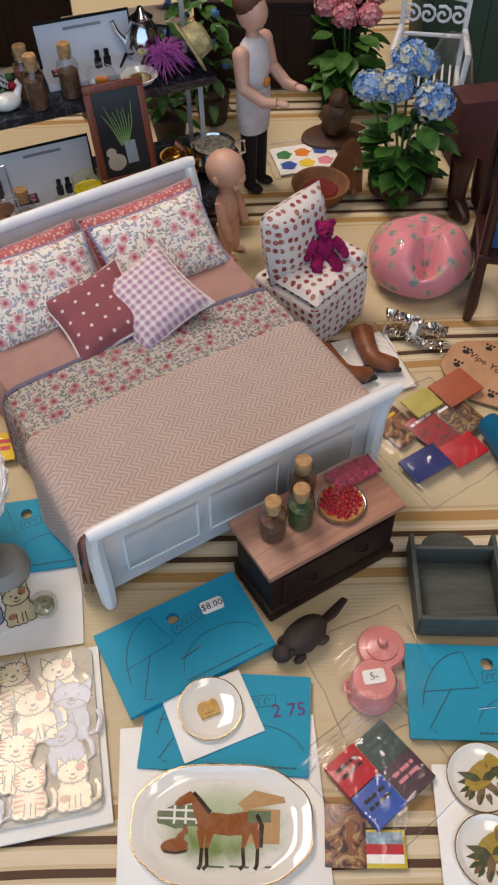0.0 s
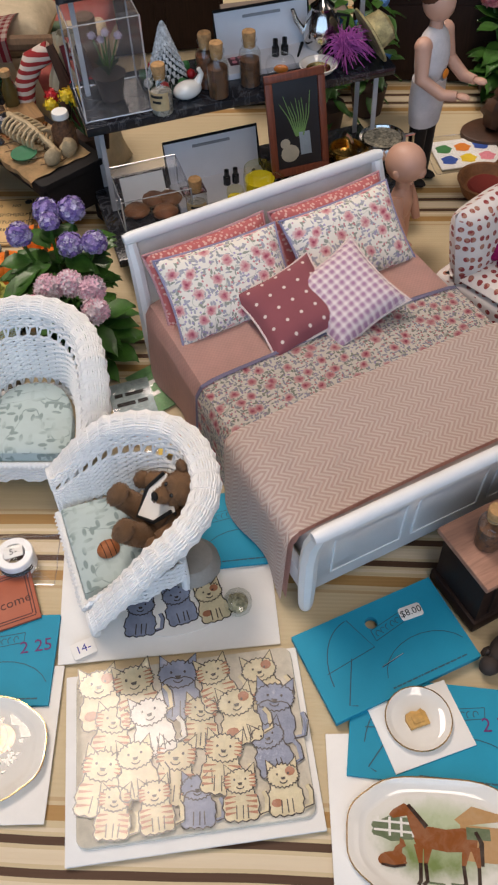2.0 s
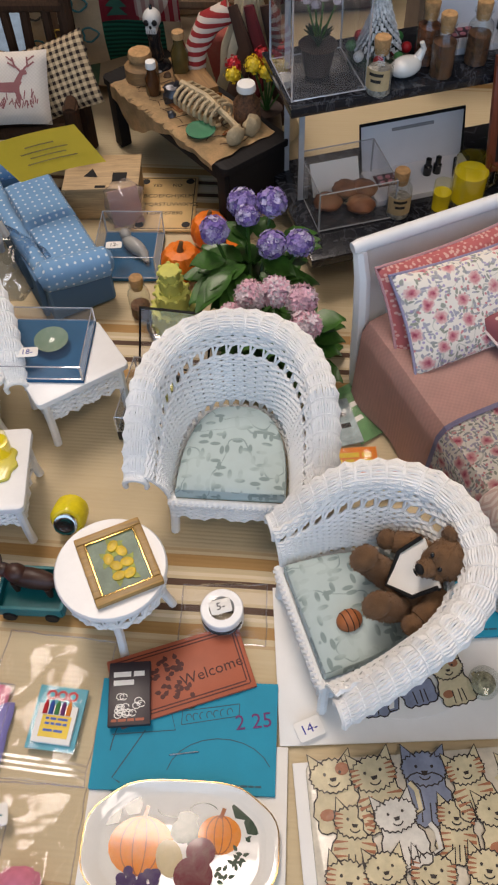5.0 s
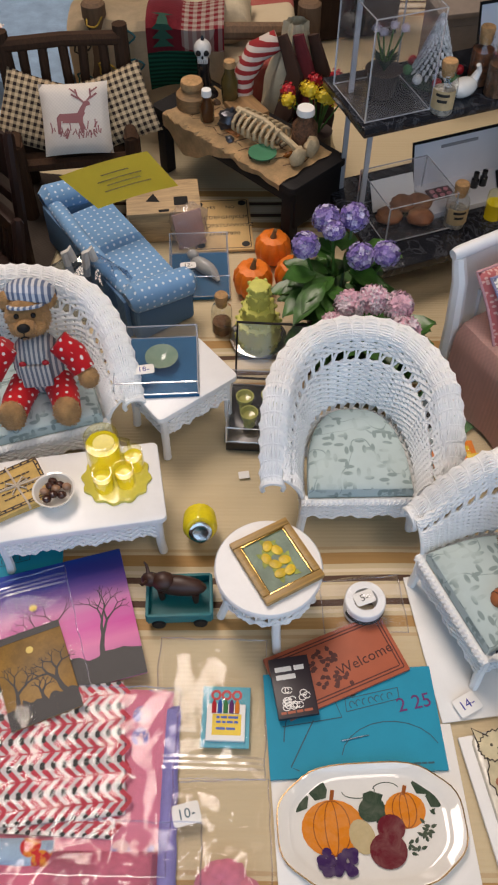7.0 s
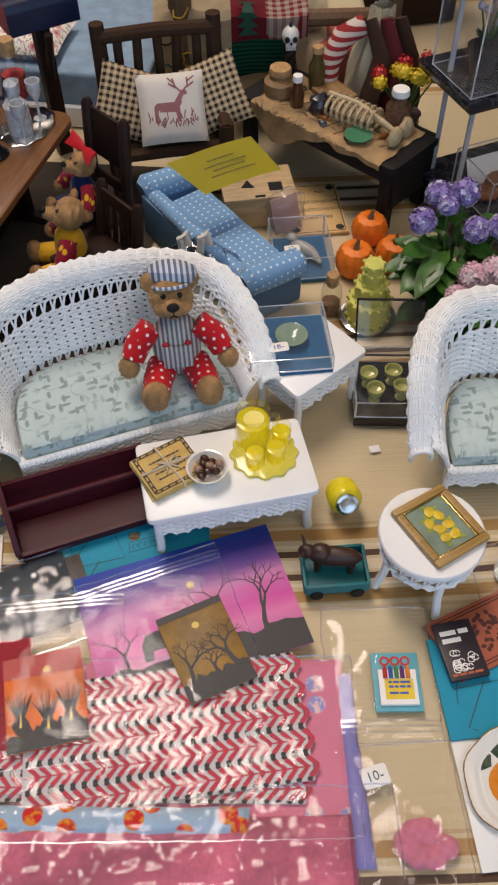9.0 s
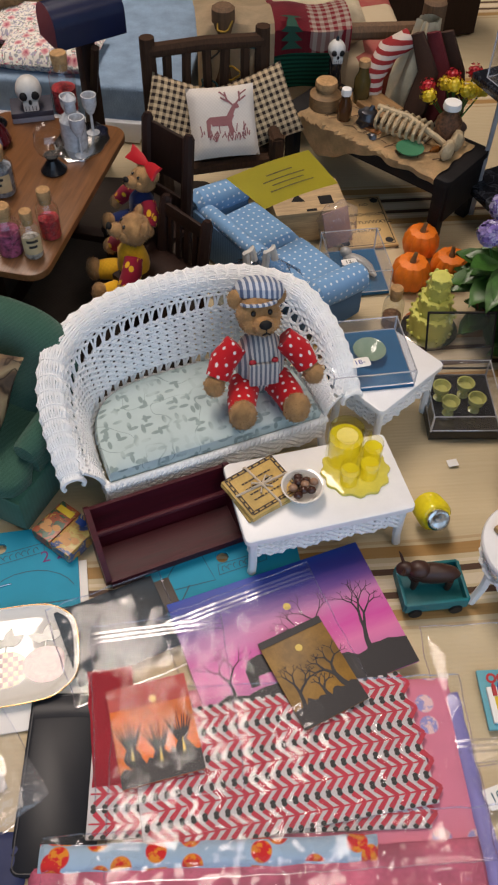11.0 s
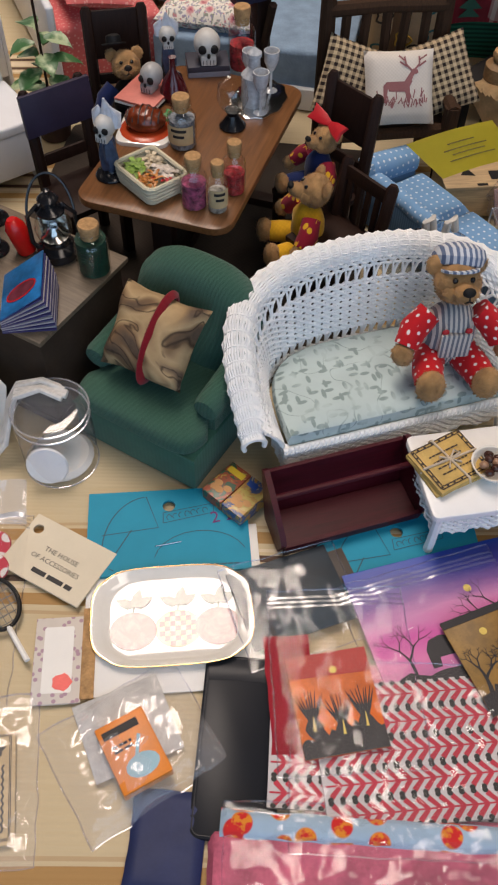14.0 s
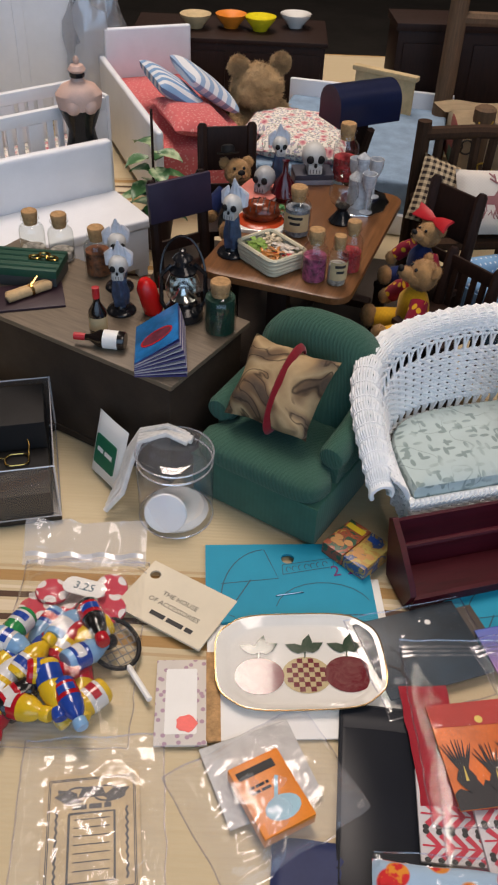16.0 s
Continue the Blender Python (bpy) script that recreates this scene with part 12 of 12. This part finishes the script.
lathe(bm, [(0.9, 0), (0.95, 0.15), (0.25, 0.4), (0.22, 3.5), (0.9, 3.8), (1.25, 4.6), (0.9, 5.9), (0.82, 6.4), (1.1, 7.1), (1.3, 7.7)], 24, mi=1, squash=0.8)
lathe(bm, [(1.3, 7.7), (1.42, 8.2), (1.45, 8.55), (1.05, 9.05), (0.45, 9.3), (0.36, 9.5)], 24, mi=0, squash=0.8)
lathe(bm, [(0.4, 9.5), (0.46, 9.55), (0.46, 9.72), (0.4, 9.78)], 18, mi=1)
lathe(bm, [(0.4, 9.78), (0.55, 9.95), (0.4, 10.2), (0.14, 10.3), (0.2, 10.5), (0.1, 10.7), (0, 10.72)], 18, mi=0)
for q in (-1, 1):
    ball(bm, (q * 0.5, -0.72, 7.95), (0.52, 0.5, 0.5), 14, 10, 0)
solo("dress_form", bm, [plain("pale_pink_form", (0.68, 0.46, 0.38), 0.5), BLACK], "dressmaker's form in a black corset", "mannequin", -41.2, 37.1, 0, 20)


def far_bed(label, x, y, rz, w, l, quilt, frame, head=8.0, pillows=(), foot=0.6):
    th = thing("far_bed", label, "bed", x, y, 0, rz, group="beds at the back")
    bm = BM(); box(bm, -w / 2, w / 2, -l / 2, l / 2, 0.8, 3.6, 0.3, seg=3); part("quilted_mattress", bm, quilt, th)
    for yy, hh in ((l / 2 + 0.2, head), (-l / 2 - 0.2, head * foot)):
        bm = BM(); box(bm, -w / 2 - 0.3, w / 2 + 0.3, yy - 0.25, yy + 0.25, 0, hh, 0.2); part("end_board", bm, frame, th)
    for k, (px, py, m) in enumerate(pillows):
        bm = BM(); cushion(bm, 6.6, 4.8, 1.6, 0.04, c=(px, py, 3.4), m=None); part("pillow", bm, m, th)
    return th


DENIMQ = plain("pale_blue_chenille", (0.25, 0.36, 0.5), 0.9, var=0.2, scale=0.8, fine=8, bump=0.8, bd=0.08)
far_bed("white bed with a pale blue chenille quilt", -23.0, 46.0, -12, 12.5, 15.0, DENIMQ, WFURN, 4.8, [(-3.0, -4.5, FLORAL), (-4.5, -1.5, FLORAL)], 0.3)
th = thing("daybed", "white daybed with coral bedding and blue striped pillows", "daybed", -36.2, 47.4, 0, 22)
CORAL = dotted("coral_cotton", (0.62, 0.14, 0.14), (0.68, 0.3, 0.28), 0.3, 0.18, 1.0)
bm = BM(); box(bm, -3.4, 3.4, -8.2, 8.2, 1.0, 4.4, 0.4, seg=3); part("coral_mattress", bm, CORAL, th)
bm = BM(); box(bm, -3.9, -3.4, -8.6, 8.6, 0.3, 6.0, 0.2, seg=3); part("side_board", bm, WFURN, th)
bm = BM(); box(bm, -3.4, 3.6, 8.2, 8.7, 0.3, 8.0, 0.2, seg=3); part("head_board", bm, WFURN, th)
for sx in (-3.6, 3.3):
    for sy in (-8.2, 8.4):
        bm = BM(); box(bm, sx - 0.25, sx + 0.25, sy - 0.25, sy + 0.25, 0, 1.2, 0.05); part("leg", bm, WFURN, th)
BLUEWH = striped("blue_white_stripe", (0.68, 0.7, 0.74), (0.2, 0.34, 0.55), 1.1, 1)
for px, py, tilt, m in ((-0.9, -1.2, 34, BLUEWH), (1.5, -0.6, 36, striped("pale_blue_pillow_stripe", (0.7, 0.72, 0.76), (0.3, 0.42, 0.6), 0.8, 0)), (-0.5, -5.2, 10, CORAL)):
    cu = thing("throw_cushion", "square blue and white striped cushion leaning on the daybed" if m is not CORAL else "square coral cushion lying on the daybed", "cushion", -36.2 + 0.927 * px - 0.375 * py, 47.4 + 0.375 * px + 0.927 * py, 5.7 if tilt > 20 else 4.9, 22, 0, tilt, group="daybed cushions")
    bm = BM(); cushion(bm, 4.4, 6.4, 1.3, 0.06, 18); part("cover", bm, m, cu)
bm = BM(); ball(bm, (0, 0, 5.6), (2.3, 1.8, 5.6), 26, 18, wob=0.35)
solo("plastic_cover", bm, clear("grey_dust_sheet", (0.8, 0.82, 0.85), 0.12, 0.1, 0.5, haze=0.2), "crumpled grey plastic sheet standing behind the daybed", "plastic sheet", -43.4, 55.5, 0, 10)
QUILT = Nodes("patchwork_quilt")
_p = QUILT.vor(0.28, out="Color", rand=0.4)
_h = QUILT.axis(0, _p)
QUILTM = QUILT.set(col=QUILT.mix(QUILT.m("MULTIPLY", QUILT.noise(1.5, 3), 0.4), QUILT.ramp(_h, (0.0, (0.3, 0.02, 0.03)), (0.25, (0.52, 0.42, 0.28)), (0.5, (0.02, 0.12, 0.07)), (0.65, (0.55, 0.45, 0.3)), (0.85, (0.3, 0.03, 0.04)), hard=True), (0.4, 0.3, 0.18)), rough=0.9)
LOGW = wood("peeled_log", (0.16, 0.09, 0.045), 0.8, 2)
th = thing("log_bed", "rustic log bed under a patchwork quilt", "bed", -9.4, 43.0, 0, 0)
bm = BM(); box(bm, -6.2, 5.6, -5.0, 8.0, 1.0, 4.8, 0.6, seg=3); part("patchwork_cover", bm, QUILTM, th)
for px in (-6.6, 6.0):
    for py, hh in ((-5.4, 8.6), (8.4, 12.0)):
        bm = BM(); tube(bm, [(px, py, 0), (px, py, hh), (px, py, hh + 0.15)], [0.75, 0.7, 0.5], 10); part("log_post", bm, LOGW, th)
for py, hh in ((-5.4, 7.0), (8.4, 10.5)):
    bm = BM(); tube(bm, [(-6.6, py, hh), (6.0, py, hh)], 0.5, 9); part("log_rail", bm, LOGW, th)
bm = BM(); cushion(bm, 6.5, 5.5, 3.0, 0.05, c=(-0.5, -1.0, 4.6)); part("applique_pillow", bm, plain("cream_print_pillow", (0.55, 0.45, 0.3), 0.9, var=0.3, scale=0.5), th)
th = thing("pumpkin_gown_doll", "cream-robed figure with red striped sleeves beside the log bed", "cloth figure", -4.2, 35.6, 0, -10)
FLEECE = plain("cream_fleece", (0.62, 0.52, 0.34), 0.95, var=0.2, scale=0.8, fine=8, bump=0.6)
def robe_form(u, v):
    a = TAU * u
    r = (2.7 - 1.6 * v - 0.5 * v * v) * (1 + 0.09 * math.sin(6 * a + 3 * v) * (1 - 0.5 * v)) + 0.35 * noise.noise(Vector((3 * math.cos(a), 3 * math.sin(a), v * 4)))
    return (r * math.cos(a), r * math.sin(a) * 0.85, 8.6 * v)
bm = BM(); surf(bm, robe_form, 40, 22, wrap=True); part("robe", bm, FLEECE, th)
STRIPES = striped("red_white_stripe", (0.6, 0.5, 0.42), (0.3, 0.03, 0.03), 0.5, 2)
bm = BM(); tube(bm, [(-1.0, -0.4, 7.6), (-2.2, -0.8, 7.0), (-2.9, -1.2, 5.6), (-2.8, -1.6, 4.4)], [0.6, 0.7, 0.65, 0.5], 12); part("sleeve", bm, STRIPES, th, "red and white striped sleeve")
BROWNC = plain("dark_brown_cloth", (0.06, 0.026, 0.014), 0.9)
WINEC = plain("wine_cloth", (0.14, 0.014, 0.018), 0.9)
for pts, m in (([(-0.7, -1.0, 8.2), (0.2, -1.7, 6.3), (-0.2, -2.2, 4.4), (-0.9, -2.5, 3.0)], BROWNC), ([(0.2, -1.0, 8.3), (0.9, -1.6, 6.4), (0.9, -2.1, 4.6), (0.5, -2.4, 3.4)], WINEC), ([(1.0, -0.6, 8.2), (1.8, -1.2, 6.2), (2.1, -1.6, 4.0), (2.2, -2.0, 2.2)], BROWNC)):
    bm = BM(); tube(bm, pts, [0.5, 0.75, 0.8, 0.4], 10, flat=0.45); part("draped_cloth", bm, m, th)
th = thing("draped_quilt", "cream, red and green patchwork quilt over the log bed's rail", "quilt", -13.0, 37.3, 0, 0)
def quilt_form(x, s):
    """The quilt hangs in front of the rail (s below 0.5) and lies back over the bed."""
    w = 0.25 * noise.noise(Vector((x * 0.35, s * 3, 2))) + 0.12 * math.sin(x * 1.6)
    if s < 0.5:
        k = s / 0.5
        return (x, -0.5 * math.sin(1.5 * k) + w, 3.4 + 4.3 * k + 0.4 * math.sin(x * 0.7) * (1 - k))
    k = (s - 0.5) / 0.5
    return (x, -0.45 + 0.4 + 9.5 * k, 7.7 + 0.7 * math.sin(math.pi * min(1.0, k * 2.2)) * 0.6 - 1.6 * k + w * 0.8)
CREAMQ = plain("cream_homespun", (0.6, 0.47, 0.3), 0.9, var=0.2, scale=0.6, fine=8, bump=0.5)
REDQ = cloth("wine_red_homespun", (0.24, 0.02, 0.03), 20)
KNIT = striped("green_knit", (0.02, 0.13, 0.075), (0.008, 0.05, 0.03), 0.28, 2)
CHECKQ = checked("red_check_homespun", (0.6, 0.5, 0.42), (0.3, 0.03, 0.04), 0.5)
for nm, x0, x1, s0, s1, m in (("cream_panel", -4.6, 0.0, 0.0, 1.0, CREAMQ), ("red_panel", 0.0, 2.1, 0.3, 1.0, REDQ), ("green_panel", 0.0, 3.6, 0.0, 0.3, KNIT), ("check_panel", 2.1, 4.6, 0.3, 1.0, CHECKQ), ("cream_panel", 3.6, 4.6, 0.0, 0.3, CREAMQ)):
    bm = BM(); surf(bm, lambda u, v: quilt_form(x0 + (x1 - x0) * u, s0 + (s1 - s0) * v), 14, 24)
    bmesh.ops.solidify(bm, geom=bm.faces[:], thickness=0.22)
    part(nm, bm, m, th)
def on_quilt(x, s):
    p = quilt_form(x, s)
    return (p[0], p[1] - 0.16, p[2] + 0.12)
for k, (x0, s0, m) in enumerate(((-3.9, 0.35, 0), (-2.6, 0.2, 1), (-1.2, 0.42, 2), (-3.0, 0.52, 1), (-1.8, 0.12, 0), (-0.8, 0.22, 2), (-4.0, 0.1, 2))):
    bm = BM()
    tube(bm, [on_quilt(x0 + 0.45 * math.cos(a) * (1 + 0.3 * math.cos(3 * a)), s0 + 0.05 * math.sin(a)) for a in [TAU * i / 16 for i in range(16)]], 0.06, 5, closed=True)
    part("stitched_motif", bm, (plain("dark_thread", (0.05, 0.04, 0.03), 0.9), plain("mustard_thread", (0.5, 0.3, 0.04), 0.9), plain("teal_thread", (0.03, 0.12, 0.13), 0.9))[m], th)
bm = BM()
surf(bm, lambda u, v: on_quilt(1.0 + (u - 0.5) * 1.3 * (1 - 0.9 * abs((v * 3) % 1.0)) + 0.0, 0.33 + 0.2 * v), 4, 18)
part("fir_applique", bm, plain("dark_green_felt", (0.012, 0.06, 0.035), 0.9), th)
th = thing("mailbox", "dark blue toy mailbox on a wooden post", "mailbox", -24.0, 35.4, 0, 28)
bm = BM(); box(bm, -0.45, 0.45, -0.45, 0.45, 0, 8.4, 0.08); part("post", bm, DARKWOOD, th)
bm = BM()
prof = [(-1.2, 0)] + [(1.2 * math.cos(a), 1.1 + 1.05 * math.sin(a)) for a in [math.pi * (1 - k / 10) for k in range(11)]] + [(1.2, 0)]
rows = [[bm.verts.new((x0, y, 8.4 + z)) for y, z in prof] for x0 in (-2.1, -2.0, 2.0, 2.1)]
for a, b in zip(rows, rows[1:]):
    for k in range(len(prof)):
        bm.faces.new((a[k], a[(k + 1) % len(prof)], b[(k + 1) % len(prof)], b[k]))
bm.faces.new(rows[0]); bm.faces.new(rows[-1])
part("mail_case", bm, plain("navy_tin", (0.01, 0.014, 0.045), 0.3), th)
bm = BM(); tube(bm, [(0, -0.4, 5.2), (0, -1.4, 8.2)], 0.25, 6); part("brace", bm, DARKWOOD, th)
th = thing("plush_bear", "large shaggy tan bear seated at the back", "plush bear", -29.9, 49.5, 0, 20, group="plush bears")
SHAG = plain("shaggy_tan_plush", (0.6, 0.4, 0.2), 0.95, var=0.3, scale=1.0, fine=7, bump=1.0, bd=0.2)
for nm, c, r in (("ear", (-2.6, -0.2, 9.0), (0.9, 0.6, 0.9)), ("ear", (1.5, -0.2, 9.1), (0.9, 0.6, 0.9)), ("muzzle", (-0.8, -2.5, 6.6), (1.2, 1.2, 1.0)), ("body", (0, 0, 3.2), (3.4, 2.8, 3.0)), ("head", (-0.6, -0.3, 7.0), (2.6, 2.4, 2.4)), ("arm", (2.6, -1.5, 3.6), (1.7, 2.0, 1.5)), ("arm", (-3.0, -1.2, 3.6), (1.5, 1.9, 1.5)), ("leg", (2.0, -2.6, 1.4), (1.6, 2.0, 1.4)), ("leg", (-2.0, -2.6, 1.4), (1.6, 2.0, 1.4))):
    bm = BM(); ball(bm, tuple(0.8 * q for q in c), tuple(0.74 * q for q in r), 26, 18, wob=0.2); fuzz(bm, 2200, 0.28, 0.04); part(nm, bm, SHAG, th)
for x, y, rz, w, d, h, m, lab in ((-20.6, 52.0, 60, 0.3, 5.0, 6.5, PAPER, "framed aged picture leaning at the back"), (-33.0, 62.0, 0, 16, 7, 6.5, DARKWOOD, "dark side table in the back row"), (-14.5, 56.0, 4, 11, 4, 9.5, DARKWOOD, "dark wooden cupboard in the back row"), (-1.0, 52.0, 10, 10, 4, 11.0, DARKWOOD, "dark wooden bedstead board in the back row"), (-50.0, 58.0, 10, 14, 5, 13.0, WFURN, "tall white cupboard in the back row"), (9.0, 44.0, 12, 8, 3, 6.0, plain("grey_brown_card", (0.2, 0.16, 0.13), 0.7), "grey-brown carton behind the display stand"), (20.0, 47.0, -4, 12, 4, 6.5, DARKWOOD, "dark wooden chest in the back row"), (34.0, 46.0, 0, 8, 5, 10.0, plain("deep_green_box", (0.02, 0.05, 0.03), 0.7), "dark green box in the back row")):
    th = thing("back_row_furniture", lab, "furniture", x, y, 0, rz, group="furniture in the back row")
    bm = BM(); box(bm, -w / 2, w / 2, -d / 2, d / 2, 0, h * 0.94, 0.15); part("carcass", bm, m, th)
    bm = BM(); box(bm, -w / 2 - 0.2, w / 2 + 0.2, -d / 2 - 0.2, d / 2 + 0.2, h * 0.94, h, 0.1); part("top_board", bm, m, th)
    if w > 5:
        for k in range(2):
            bm = BM(); box(bm, -w / 2 + 0.5 + k * w / 2, -0.3 + k * w / 2, -d / 2 - 0.12, -d / 2 + 0.1, 0.8, h * 0.85, 0.08); part("door_panel", bm, m, th)
for k, (x, y, z, m) in enumerate(((-36, 61.5, 6.5, PAPER), (-33.0, 62, 6.5, ORANGE), (-30.5, 61.5, 6.5, LEMON), (-27.5, 63, 6.5, CHINA))):
    bm = BM(); lathe(bm, [(0.6, 0), (0.7, 0.2), (1.3, 0.9), (1.35, 1.1), (1.1, 1.0), (0, 0.6)], 16)
    solo("far_bowl", bm, m, "small bright bowl on the back row table", "bowl", x, y, z, group="bowls on the back row")
solo("teal_cloth", card_mesh(7.0, 4.0, 0.2), TEAL, "turquoise folded cloth in the back row", "cloth", -22.6, 58.5, 0.05, 12)
for k, (x, y) in enumerate(((12, 38.5), (15.0, 41.0), (13.0, 45.5))):
    th = thing("ivy_plant", "dark trailing leafy plant with tiny blue flowers", "plant", x, y, 0, group="trailing plants")
    bm = BM(); lathe(bm, [(1.0, 0), (1.3, 2.0), (0, 1.9)], 14); part("pot", bm, DPOT, th)
    for i in range(40):
        a = i * 2.4
        bm = BM(); leaf_mesh(bm, (1.2 * math.cos(a) * rnd.random(), 1.2 * math.sin(a) * rnd.random(), 1.5 + 0.18 * i), (math.cos(a), math.sin(a), rnd.uniform(-.5, .6)), 1.4, 0.8, 0.4); part("leaf", bm, LEAF, th)
    for i in range(5):
        bloom(th, (1.1 * math.cos(i * 1.3), 1.1 * math.sin(i * 1.3), 4 + i), 0.32, [BLUH[0]], 20, False, 80 + i)
